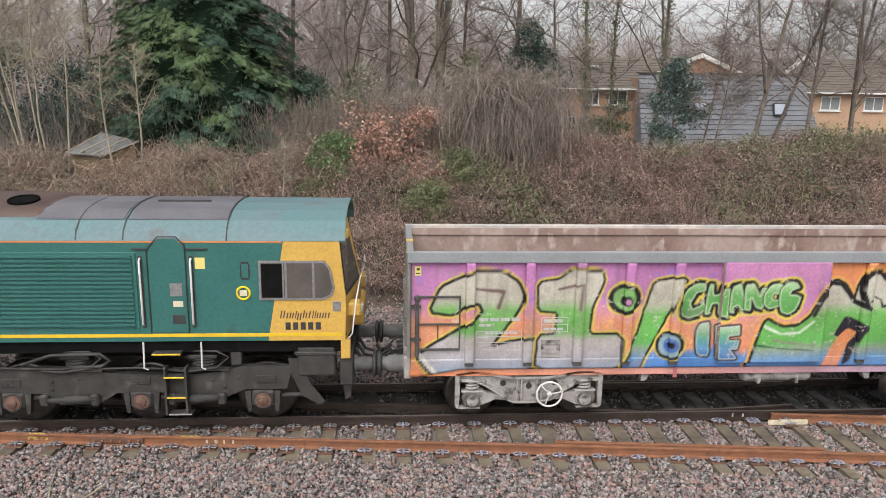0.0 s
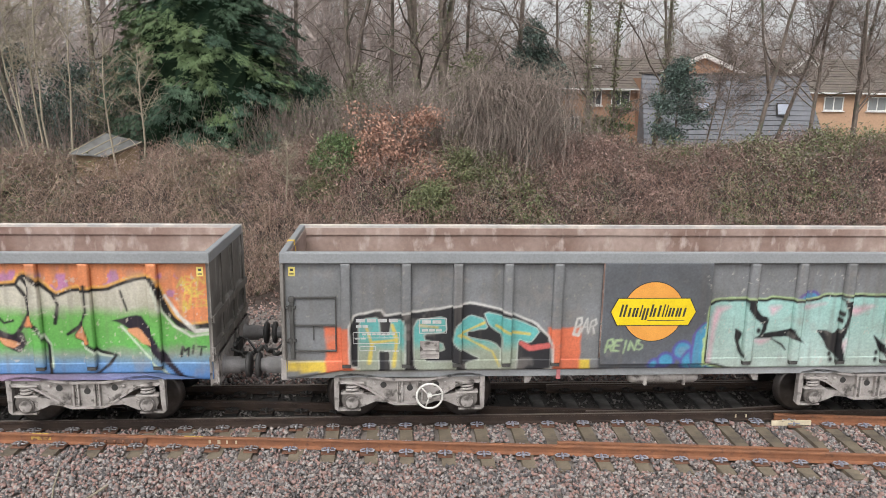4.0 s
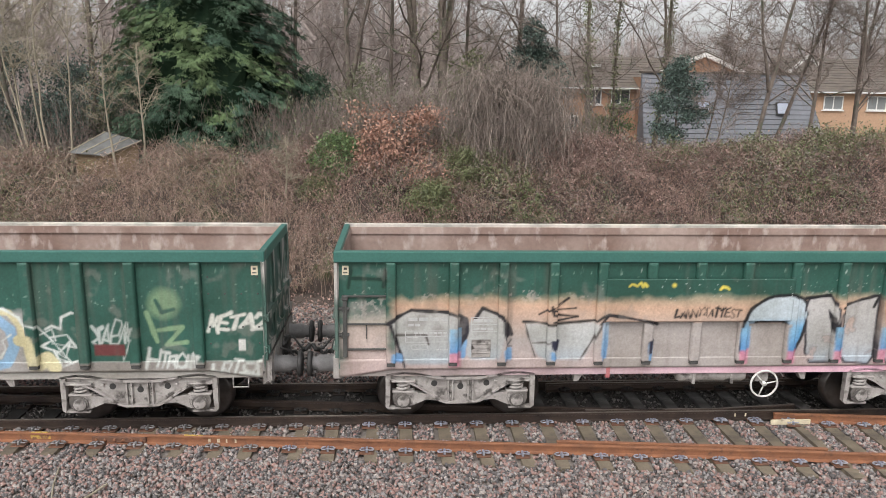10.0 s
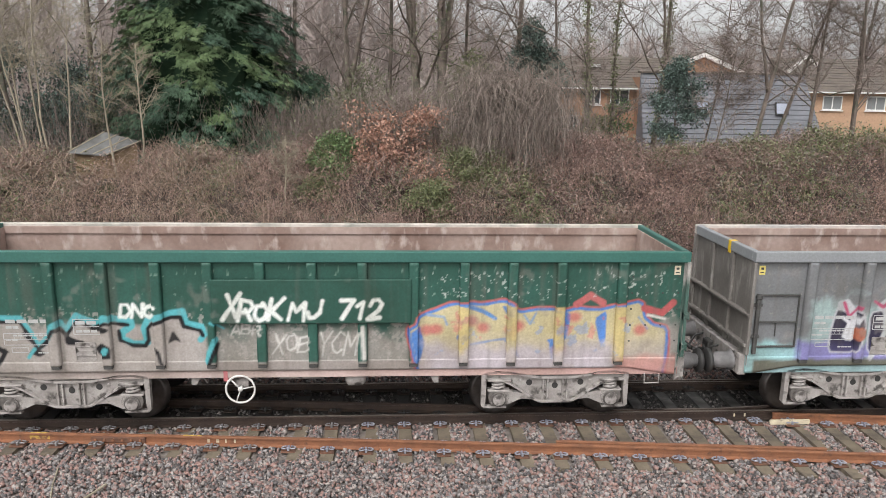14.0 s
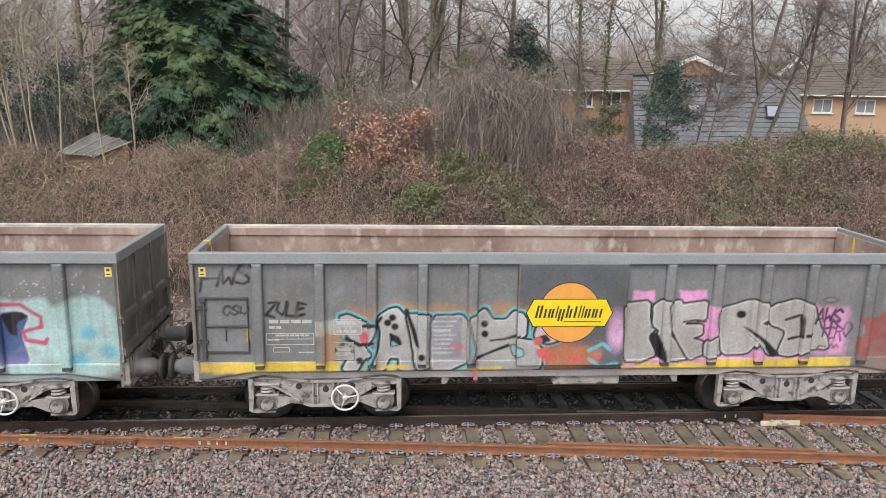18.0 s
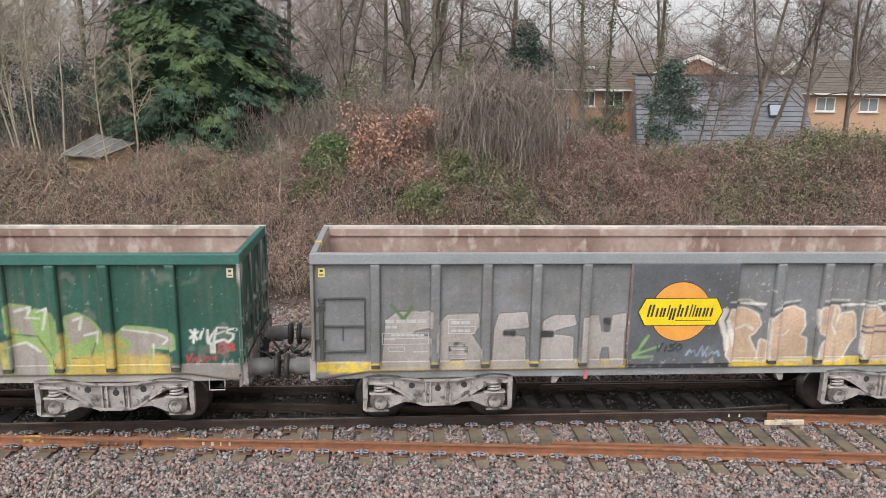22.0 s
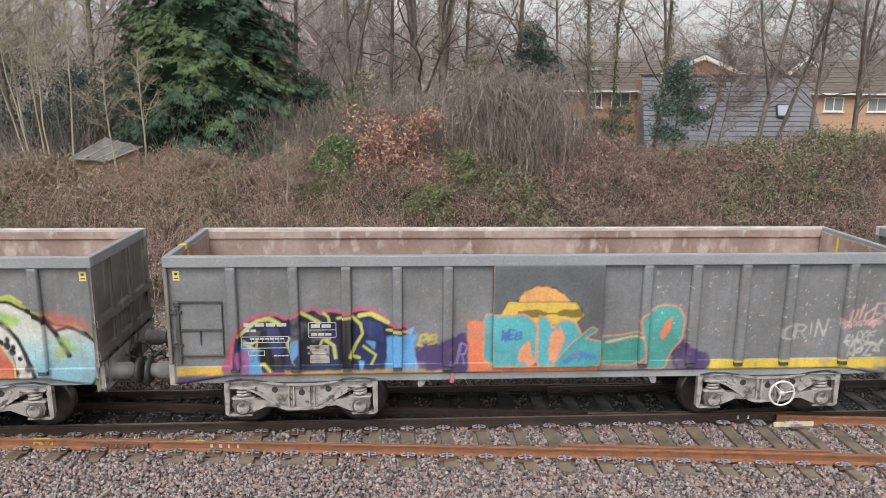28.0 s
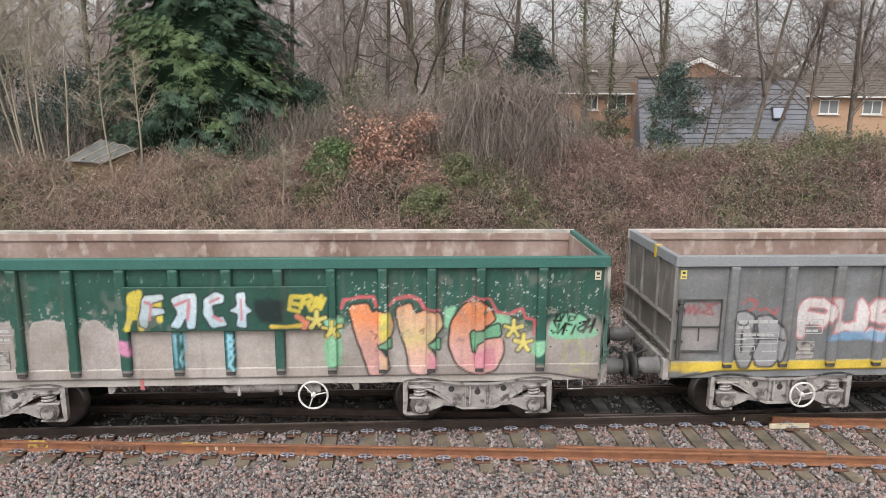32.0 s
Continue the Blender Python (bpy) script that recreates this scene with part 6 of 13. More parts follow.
def paint_5():
    p = green_coat(2.05)
    p.flood("a89f9a", 1.15, 4.5, 0.9, 1.85, 0.08, 0.12, 0.95)
    cyan = "4ab0ba"
    p.shape("0.76,1.14 0.83,1.74 0.93,1.91 1.08,2.00 1.48,2.00 1.58,1.84 1.74,1.53 1.89,1.67 2.01,1.86 2.11,1.91 2.20,1.77 2.38,2.03 2.70,1.90 2.85,2.01 3.25,1.93 3.27,1.85 3.11,1.75 3.09,1.65 3.28,1.56 3.46,1.62 3.48,1.82 3.53,1.95 3.90,2.07 4.11,2.10 4.15,1.90 4.44,1.82 4.46,1.74 4.36,1.64 4.40,1.20 4.37,1.05", [(0, "aaa29d")])
    edge = "0.76,1.24 0.91,1.52 0.82,1.72 0.93,1.92 1.08,2.01 1.48,2.01 1.58,1.84 1.74,1.52 1.90,1.68 2.01,1.88 2.11,1.93 2.20,1.78 2.38,2.05 2.71,1.91 2.85,2.03 3.25,1.95 3.27,1.87 3.11,1.77 3.09,1.65 3.28,1.56"
    p.lines(path(edge), [(0.055, cyan)]).lines(path("3.32,1.56 3.51,1.58 3.46,1.82 3.53,1.97 3.90,2.09 4.11,2.12 4.15,1.92 4.45,1.83 4.47,1.74 4.38,1.62"), [(0.055, cyan)])
    p.line("0.95,1.52 0.88,1.70 0.97,1.86 1.10,1.95 1.47,1.94 1.54,1.81 1.72,1.47 1.87,1.59 2.01,1.81 2.11,1.83 2.20,1.71 2.39,1.97 2.64,1.83 2.85,1.93 3.21,1.89", INK, 0.032).line("3.05,1.79 3.07,1.62 3.26,1.53 3.47,1.52 3.53,1.62 3.52,1.82 3.59,1.90 3.92,2.02 4.07,2.02 4.11,1.86 4.38,1.78 4.42,1.70", INK, 0.03)
    for q in ("0.92,1.66 1.12,1.52 1.28,1.42 1.13,1.40 1.00,1.52", "1.06,1.16 1.23,1.42 1.19,1.52 1.05,1.24", "1.48,1.78 1.67,1.64 1.72,1.49 1.55,1.64", "1.56,1.41 1.70,1.51 1.83,1.39 1.73,1.33", "2.15,1.83 2.27,1.67 2.48,1.61 2.44,1.53 2.17,1.55", "2.65,1.48 2.79,1.60 2.93,1.51 2.92,1.32 2.79,1.32 2.69,1.39", "3.84,1.56 3.93,1.79 4.07,1.56 3.97,1.62", "4.07,1.96 4.15,1.88 4.11,1.80", "3.61,1.54 3.72,1.44 3.78,1.19 3.70,1.21 3.67,1.40", "2.56,1.81 2.77,1.88 2.92,1.83 2.84,1.77"):
        p.shape(q, [(0, "1c1c20")])
    p.shape("2.72,1.40 2.82,1.53 2.88,1.50 2.84,1.38", [(0, cyan)]).line("4.63,1.63 4.54,1.41 4.48,1.25", cyan, 0.05).line("4.67,1.55 4.58,1.35 4.52,1.20", INK, 0.03).line("1.56,1.33 1.66,1.47", cyan, 0.03).line("4.57,1.94 4.77,1.82", cyan, 0.02)
    p.tag("DNC", 3.1, 3.65, 2.04, 2.24, "dfe3de", 0.03, wild=0.5).scrawl("0.27,2.21 0.89,2.01", "RIIN", "b9c4bd", 0.02)
    p.tag("XROK", 4.82, 5.78, 1.98, 2.34, "e2e6e2", 0.035, wild=1.2, seed=2).tag("MJ", 5.9, 6.42, 2.0, 2.32, "e2e6e2", 0.033, seed=3).tag("712", 6.72, 7.42, 2.02, 2.34, "e2e6e2", 0.035, wild=0.4)
    p.tag("ABR", 4.9, 5.4, 1.72, 1.9, "cfcbc6", 0.014).tag("XOB", 5.6, 6.2, 1.4, 1.7, "d5d2cd", 0.016).tag("YCM", 6.35, 7.0, 1.35, 1.75, "d5d2cd", 0.016).line("7.1,1.85 7.12,1.3", "d5d2cd", 0.03)
    p.shape("7.88,1.77 8.03,1.86 8.08,1.99 8.32,2.09 8.61,2.21 9.19,2.20 9.47,2.26 9.63,2.21 9.71,2.06 10.31,2.12 10.58,2.07 10.78,2.12 11.13,2.09 11.54,2.17 11.88,2.24 11.95,1.98 12.10,1.82 12.36,1.77 12.38,1.32 12.34,0.89 11.80,0.95 8.07,0.99 8.02,1.25", [(0.085, "c05a52"), (0.05, "3478c8"), (0, [(1.0, "b8a8a8"), (1.4, "bcb0a2"), (1.75, "c6b98c"), (2.2, "c8bc90")])])
    p.line("10.76,2.21 11.00,2.38 11.22,2.24", "c05a5a", 0.06).line("11.95,2.14 12.28,2.06 12.46,2.24", "b84a4c", 0.06).line("12.02,2.02 12.34,1.95", PALE, 0.018)
    for q in ("7.89,1.73 8.07,1.85 8.15,1.52 8.11,1.32 8.04,1.15", "10.56,2.10 10.69,2.03 10.60,1.55 10.33,1.51 10.27,1.58 10.49,1.61 10.50,2.06", "11.09,1.96 11.30,2.10 11.31,1.54 11.22,1.44", "9.51,1.61 9.72,1.58 9.70,1.46 9.81,1.24 9.64,1.41", "10.31,1.55 10.40,1.53 10.45,1.23 10.35,1.21", "9.47,2.20 9.70,2.15 9.69,1.99 9.57,2.04"):
        p.shape(q, [(0, "3a7ccc")])
    p.line("8.20,2.04 8.48,2.00 8.53,1.87", "8aa4c4", 0.025).line("8.84,2.20 9.15,2.10 9.37,1.97", "4a84c4", 0.03).line("9.86,2.03 9.97,1.87 10.07,2.07", "8aa4c4", 0.02).line("11.87,1.98 12.03,1.77", "8aa4c4", 0.02).line("8.95,1.50 9.35,1.58 9.55,1.60", "7a90b8", 0.018)
    for q in ("8.18,1.77", "8.35,1.79", "8.95,1.93", "9.15,1.81", "9.64,1.77", "9.76,1.84", "10.48,1.39", "11.91,1.75", "10.74,1.99"):
        p.spot(q, "c4605c", 0.11, 0.09, 0.08, 0.85)
    p.spot("8.79,1.63", "2f70c4", 0.09, 0.07)
    for x in (8.82, 9.645, 10.475, 11.535):
        p.flood("cbb672", x - 0.09, x + 0.09, 1.15, 2.2, 0.02, 0.02, 0.85)
    p.flood("b9b0ba", 8.2, 11.4, 0.95, 1.45, 0.2, 0.2, 0.8).speck("c86a6a", 8.1, 11.8, 1.5, 2.2, 0.34, 3).speck("8fa4cc", 8.1, 12.2, 1.2, 2.1, 0.36, 3)
    p.flood("c8766a", 11.5, LEN, 0.9, 1.25, 0.15, 0.1, 0.6).speck("dfe3df", 7.9, LEN, 2.2, 2.95, 0.33, 12)
    return p


def paint_6():
    p = grey_coat(None)
    p.flood("a3bcbc", 1.1, 9.3, 1.3, 2.22, 0.3, 0.34, 0.9).flood("93bcc0", 0, 1.2, 0.8, 1.5, 0.12, 0.15)
    p.flood("8480bc", 1.0, 10.9, 1.15, 1.5, 0.1, 0.10).flood("6c6c60", 0.2, 11.0, 0.8, 1.17, 0.05, 0.03)
    p.shape("10.57,1.05 10.53,2.07 10.71,2.40 10.95,2.31 11.44,2.40 11.55,2.22 11.93,2.40 12.28,2.40 12.56,2.17 12.63,1.01", [(0, "a4c4c4")], soft=0.05)
    for q in ("12.09,1.78", "11.92,1.33", "12.40,1.45", "7.50,2.33", "9.16,2.23"):
        p.spot(q, "58b4d0", 0.14, 0.12, 0.08, 0.9)
    p.spot("6.29,2.19", "2c2a26", 0.53).spot("6.29,2.19", "dc9c48", 0.51).shape("5.67,2.14 5.74,2.34 5.95,2.34 5.94,2.09", [(0, "d0b040")])
    dark = [(1.15, "5a5490"), (1.5, "302c4c"), (2.1, "262438")]
    for q in ("1.62,2.11 1.84,2.03 2.06,2.06 2.14,1.72 2.03,1.33 1.54,1.33", "2.26,2.03 2.56,2.09 2.80,2.13 2.93,1.72 2.82,1.27 2.30,1.28", "3.02,1.91 3.36,2.01 3.63,1.96 3.83,1.79 3.78,1.26 3.00,1.27", "3.91,1.99 4.33,2.08 4.62,2.10 4.65,1.31 3.92,1.26", "4.72,1.78 4.95,2.04 5.29,2.02 5.40,1.70 5.21,1.35 4.79,1.36", "5.47,1.80 5.66,2.00 5.89,1.95 5.88,1.70 5.65,1.65"):
        p.shape(q, [(0.03, "c4c4cc"), (0, dark)])
    for q in ("1.64,2.26 1.82,2.30 1.94,2.16 2.03,1.92 1.96,1.53 1.83,1.53 1.91,1.92 1.75,2.09 1.62,2.09", "2.34,2.15 2.54,2.35 2.71,2.30 2.77,2.15 2.60,2.06 2.64,1.72 2.38,1.13 2.29,1.18 2.52,1.67 2.49,2.03"):
        p.shape(q, [(0, "c0c2c8")])
    for q, w in (("2.93,1.72 2.90,1.12", 0.07), ("3.35,1.81 3.40,1.32 3.54,1.11", 0.045), ("4.30,1.71 4.48,1.49 4.71,1.59", 0.03), ("4.73,1.85 5.22,1.58 5.59,1.25", 0.04), ("4.74,1.15 5.40,1.38 5.67,1.60", 0.035), ("3.05,1.47 3.32,1.47 3.64,1.41", 0.03), ("4.74,2.00 5.02,2.10 5.34,1.98", 0.03), ("5.48,2.05 5.50,1.50 5.35,1.15", 0.045), ("4.07,1.66 4.19,1.31 4.64,1.15", 0.04), ("6.73,1.69 7.02,1.79 7.21,1.69 7.30,1.28 7.87,1.28", 0.035), ("7.44,1.79 7.68,1.94 7.97,2.09", 0.03), ("8.07,1.88 8.26,1.58 8.31,1.07", 0.05), ("7.54,1.69 7.59,1.54 7.39,1.44", 0.03)):
        p.line(q, "d0d0d6", w)
    for q in ("2.30,2.25 2.47,2.15 2.62,2.30 2.78,2.22", "3.11,2.17 3.25,2.01 3.53,2.14 3.62,2.08", "3.95,2.23 4.19,2.14", "4.34,2.28 4.35,2.08", "1.74,2.23 1.86,1.98 2.03,2.15"):
        p.line(q, "b83a68", 0.028)
    for q in ("2.06,1.67", "3.20,1.40", "4.21,1.36", "4.89,1.45", "6.80,1.37"):
        p.spot(q, "b8603c", 0.10, 0.13)
    for q in ("5.47,1.75", "4.07,1.61", "5.03,1.40", "6.59,1.69"):
        p.spot(q, "d8b090", 0.12, 0.14)
    curl = "6a584e"
    for q, rx, rz in (("4.72,2.01", 0.30, 0.20), ("5.05,2.06", 0.30, 0.20), ("5.34,2.00", 0.28, 0.20), ("5.60,1.96", 0.28, 0.20), ("6.78,1.93", 0.28, 0.20), ("7.06,1.98", 0.28, 0.16), ("7.35,2.01", 0.25, 0.14), ("6.54,2.03", 0.28, 0.20)):
        p.spot(q, INK, rx, rz).spot(q, curl, rx - 0.035, rz - 0.035)
    for q, rx, rz in (("6.12,2.20", 0.45, 0.30), ("5.74,1.90", 0.24, 0.22), ("6.49,1.88", 0.24, 0.22), ("5.68,1.58", 0.17, 0.2), ("6.53,1.56", 0.17, 0.2), ("5.69,1.33", 0.14, 0.13), ("6.51,1.32", 0.14, 0.13)):
        p.spot(q, INK, rx, rz).spot(q, curl, rx - 0.035, rz - 0.035)
    p.spot("6.11,1.62", INK, 0.42, 0.38).spot("6.11,1.62", "8c6c56", 0.39, 0.35).spot("6.12,1.98", curl, 0.42, 0.16, 0.06).line("5.93,1.98 6.12,2.06 6.30,1.98", "4e3e36", 0.02).line("5.98,2.20 6.22,2.23", "c8b8a0", 0.03)
    p.shape("4.82,1.19 4.93,1.29 5.05,1.18 5.02,1.08 4.83,1.09", [(0, "4a8c70")], soft=0.02).shape("4.96,1.24 5.15,1.34 5.47,1.13 5.19,1.06", [(0, "4a8c70")], soft=0.02).spot("4.22,1.15", "dcc22c", 0.17, 0.09)
    for q in ("1.76,1.95 1.88,1.86 1.81,1.61 1.94,1.56 1.94,1.81 2.08,2.00", "2.87,1.80 2.90,1.60 3.02,1.45 2.96,1.20", "3.19,1.80 3.26,1.55 3.19,1.25", "3.49,1.50 3.72,1.58 3.92,1.70 4.02,1.84 4.30,1.94 4.48,1.79", "4.02,1.89 4.05,1.64 4.18,1.49 4.41,1.47", "4.58,1.99 4.86,2.07 5.23,2.06 5.41,1.93 5.59,1.78", "4.62,1.89 4.56,1.69 4.69,1.49 4.63,1.19", "5.23,1.94 5.50,1.78 5.39,1.49", "6.58,1.68 6.72,1.78 6.91,1.76 7.10,1.62 7.22,1.52", "6.73,1.83 6.92,1.93 7.20,1.98 7.44,2.12 7.58,2.07", "7.10,1.67 7.34,1.57 7.49,1.67 7.58,1.47", "7.29,1.27 7.48,1.42 7.67,1.31 7.96,1.47 8.06,1.41", "7.77,1.97 7.96,2.07 8.11,1.97 8.06,1.77 8.21,1.72", "8.25,2.02 8.40,1.92 8.35,1.67 8.50,1.51"):
        p.line(q, "d4d6dc", 0.03)
    for q in ("4.89,1.69", "5.01,1.39", "5.52,1.78", "6.72,1.68", "4.19,1.59"):
        p.spot(q, "dcae8c", 0.11, 0.08)
    p.shape("7.02,1.69 7.26,1.84 7.49,1.69 7.54,1.28 7.10,1.23", [(0.03, "d0d0d6"), (0, "2c2a30")]).shape("7.54,1.79 7.73,2.04 8.02,2.06 7.97,1.73 7.73,1.64", ol("3a5a90", 0.03, None, 0, "d0d0d6")).shape("8.26,1.83 8.49,2.03 8.59,1.68 8.40,1.68", [(0, "2c2a30")])
    mud = [(1.2, "a05c40"), (1.7, "b0603c"), (2.0, "b86a44")]
    p.shape("8.47,1.68 8.54,1.96 8.87,2.06 9.31,2.06 9.62,2.02 9.82,1.79 10.34,1.79 10.57,1.65 10.06,1.53 9.71,1.57 9.47,1.65 9.03,1.56", [(0.05, "c8c4c4"), (0, mud)])
    p.shape("8.45,1.58 9.03,1.68 9.47,1.55 9.53,1.16 8.50,1.12", [(0, "8480bc")]).line("8.94,1.42 9.33,1.45 9.48,1.16", "d0d0d6", 0.03).spot("8.74,1.78", "c4c0bc", 0.09, 0.13).spot("8.40,1.43", "c8a48c", 0.15, 0.1)
    p.shape("9.80,1.88 9.89,2.16 10.13,2.28 10.37,2.23 10.48,1.92 10.29,1.77", [(0, "c8c0b4")]).shape("9.91,2.03 10.04,2.16 10.33,2.15 10.43,1.95 10.19,1.89", ol("24242a", 0.0)).shape("9.87,1.26 10.11,1.52 10.45,1.57 10.52,1.15 9.92,1.11", [(0.02, "d0d0d6"), (0, "54504c")])
    p.shape("10.63,1.25 10.59,1.77 10.72,2.12 10.96,2.17 11.18,2.07 11.03,1.77 11.13,1.25", [(0.05, "c0c8d0"), (0, [(1.2, "8480bc"), (1.5, "3a5a90"), (2.1, "34548c")])]).shape("10.72,2.11 11.06,2.15 11.16,2.07 10.97,1.97 10.96,1.72 10.83,1.77", [(0, INK)])
    p.line("10.66,2.27 11.05,2.27 11.36,2.05 11.35,1.89 11.06,1.81 11.09,1.66 11.39,1.61 11.43,1.68", "b83a68", 0.035).line("9.29,2.23 9.50,2.28 9.79,2.22", "b83a68", 0.035).line("8.14,2.06 8.35,2.20 8.64,2.13", "b83a68", 0.035)
    p.speck("cfd0d4", 7, LEN, 2.2, 2.95, 0.28, 10)
    return p


def paint_7():
    p = grey_coat((0.1, 11.55))
    p.flood("b47a44", 2.6, 5.6, 1.9, 2.22, 0.15, 0.15, 0.7).flood("b46a34", 5.5, 6.9, 1.15, 1.55, 0.2, 0.2, 0.8)
    silver = [(1.0, "a6a4a6"), (1.6, "aaa9aa"), (2.1, "b0afb0")]
    word7 = ("2.42,2.03 2.55,2.08 2.87,1.92 3.03,1.86 2.95,1.65 2.80,1.53 2.94,1.39 2.80,1.25 2.70,1.07 2.45,1.08 2.62,1.39 2.67,1.54 2.50,1.79", "3.05,2.02 3.24,2.15 3.39,2.19 3.53,2.04 3.66,1.74 3.74,1.48 3.78,1.06 3.44,1.07 3.43,1.30 3.26,1.30 3.15,1.07 2.92,1.06 3.09,1.45 3.12,1.75", "3.55,2.08 3.85,2.08 3.96,2.03 3.97,1.11 3.72,1.06 3.65,1.62", "3.99,2.03 4.50,2.06 4.60,1.93 4.61,1.22 4.29,1.07 3.97,1.07", "4.64,2.02 4.75,2.07 4.88,2.18 5.03,1.97 5.26,1.97 5.40,2.12 5.51,2.12 5.60,2.01 5.60,1.73 5.45,1.66 5.74,1.62 5.89,1.46 5.87,1.04 4.63,1.03 4.78,1.41 4.71,1.71")
    for q in word7:
        p.shape(q, [(0.085, "62b4c0")])
    for q in word7:
        p.shape(q, [(0.045, "14181c"), (0.0, "cfd0d0"), (-0.02, silver)])
    p.shape("3.26,1.75 3.42,1.69 3.48,1.53 3.27,1.48", [(0, "14181c")]).shape("3.30,1.61 3.42,1.54 3.30,1.51", [(0, "7ab8c4")]).line("5.01,1.60 5.26,1.63 5.49,1.69", INK, 0.026).line("4.64,1.05 4.74,1.27 5.06,1.41 5.31,1.51", INK, 0.03).shape("5.36,1.52 5.54,1.47 5.57,1.36 5.41,1.31", [(0.02, INK), (0, "8ab4bc")]).line("2.53,1.65 2.76,1.53 2.97,1.59", INK, 0.035).line("2.82,1.87 3.04,1.91 3.12,2.02", INK, 0.03).line("3.55,2.14 3.65,1.84 3.74,1.52", INK, 0.035)
    for q in ("3.23,1.93", "3.31,2.02", "3.35,1.86", "4.89,1.90", "4.90,1.72", "3.81,1.33", "2.75,1.25"):
        p.spot(q, INK, 0.06, 0.06)
    p.flood("8f8c8e", 4.1, 4.75, 1.2, 2.0, 0.08, 0.1, 0.55)
    p.spot("2.83,1.67", "c84a50", 0.08, 0.1).spot("4.40,1.49", "c8606a", 0.14, 0.08).flood("c8c4be", 2.0, 2.62, 1.72, 1.98, 0.02, 0.01, 0.6)
    p.shape("5.74,1.71 5.78,1.87 5.98,2.00 6.17,1.97 6.26,1.82 6.18,1.64 5.98,1.58 5.83,1.62", [(0.06, "62b4c0"), (0.04, INK), (0, "c4a8b4")]).spot("6.10,1.83", INK, 0.05, 0.05).shape("5.78,1.69 5.95,1.75 6.05,1.62 5.89,1.58", [(0, "2a2430")])
    p.spot("5.81,1.62", "c8483e", 0.08).shape("5.78,1.46 5.99,1.54 6.05,1.38 5.85,1.30", [(0, "d04a40")]).blob("d0a0cc", 7.18, 1.8, 0.15, 0.35, 0.12).line("6.71,1.44 6.95,1.57 7.08,1.46", "5ab0bc", 0.03).line("6.71,1.29 6.91,1.15 7.21,1.20", "5ab0bc", 0.03).spot("6.87,1.35", "c84a50", 0.07)
    p.tag("#~#", 5.9, 6.6, 1.25, 1.4, "c8423a", 0.02)
    p.flood("d890c2", 7.45, 7.85, 2.3, 2.5, 0.05, 0.05).flood("d890c2", 8.3, 8.75, 2.28, 2.48, 0.05, 0.05).flood("d890c2", 8.6, 9.2, 1.3, 2.2, 0.05, 0.08).flood("d890c2", 7.4, 10.6, 1.1, 1.4, 0.1, 0.08, 0.8).flood("d890c2", 10.7, 11.4, 1.3, 2.2, 0.1, 0.1, 0.9)
    for q in ("7.30,2.19 7.37,2.27 7.77,2.30 7.80,1.89 7.93,1.85 7.78,1.64 7.95,1.31 7.66,1.19 7.38,1.21", "7.84,2.21 8.00,2.32 8.13,2.30 8.18,1.91 8.14,1.71 8.45,1.39 8.58,1.25 8.14,1.18 7.99,1.45 7.92,1.61 7.99,1.76 7.86,1.86", "8.13,2.26 8.32,2.31 8.36,2.23 8.80,2.31 8.80,1.95 8.46,1.91 8.42,1.86 8.75,1.86 8.76,1.70 8.58,1.61 8.79,1.54 8.85,1.33 8.56,1.22 8.33,1.55 8.18,1.86", "8.81,1.54 9.08,1.69 9.15,1.32 8.83,1.27", "9.01,2.00 9.05,2.16 9.59,2.31 9.90,2.26 9.94,2.00 9.77,1.90 10.29,1.77 10.18,1.31 10.01,1.29 9.74,1.59 9.57,1.70 9.79,1.53 9.60,1.32 9.15,1.32 9.09,1.59", "9.92,2.15 10.10,2.25 10.44,2.33 10.76,2.20 10.89,1.84 11.06,1.63 11.11,1.41 10.71,1.39 10.42,1.26 10.17,1.31 10.30,1.74 9.97,1.88"):
        p.shape(q, [(0.04, "242226"), (0.0, "cccccb"), (-0.024, "aaa8a7")])
    p.shape("7.79,1.72 7.97,1.71 8.10,1.39 8.14,1.17 7.94,1.30", [(0, "201e22")]).spot("9.43,2.05", INK, 0.09, 0.07).shape("9.46,1.85 9.79,1.61 10.08,1.24 10.23,1.31 9.90,1.60 9.67,1.76", [(0, "201e22")]).line("10.26,1.95 10.54,2.04 10.57,1.64 10.35,1.59", "2a2628", 0.022).line("10.65,1.67 10.77,1.67", INK, 0.03).line("8.41,1.92 8.61,1.95 8.80,1.93", "242226", 0.02)
    p.scrawl("10.84,2.17 11.32,1.91", "AWS", "3a2440", 0.02).scrawl("10.95,1.86 11.50,1.60", "HERO", "5a2a5a", 0.02, 2).spot("11.05,2.31", "2c2a2e", 0.14, 0.05).spot("11.05,2.31", "8a8c8e", 0.11, 0.03).tag("~~", 10.9, 11.3, 1.4, 1.5, "5a2a5a", 0.012)
    p.flood("96504a", 11.7, 12.52, 1.2, 2.05, 0.05, 0.2).flood("8f7a70", 11.7, LEN, 0.8, 1.3, 0.1, 0.1, 0.8)
    p.scrawl("0.22,2.88 0.93,2.55", "HWS", "2c2a2e", 0.022, 3).tag("CSU", 0.5, 0.9, 2.1, 2.24, "2c2a2e", 0.016).tag("ZULE", 1.22, 1.85, 2.08, 2.3, "1c1a1e", 0.022)
    p.flood("b4824e", 2.12, 2.42, 1.2, 1.75, 0.12, 0.08, 0.7)
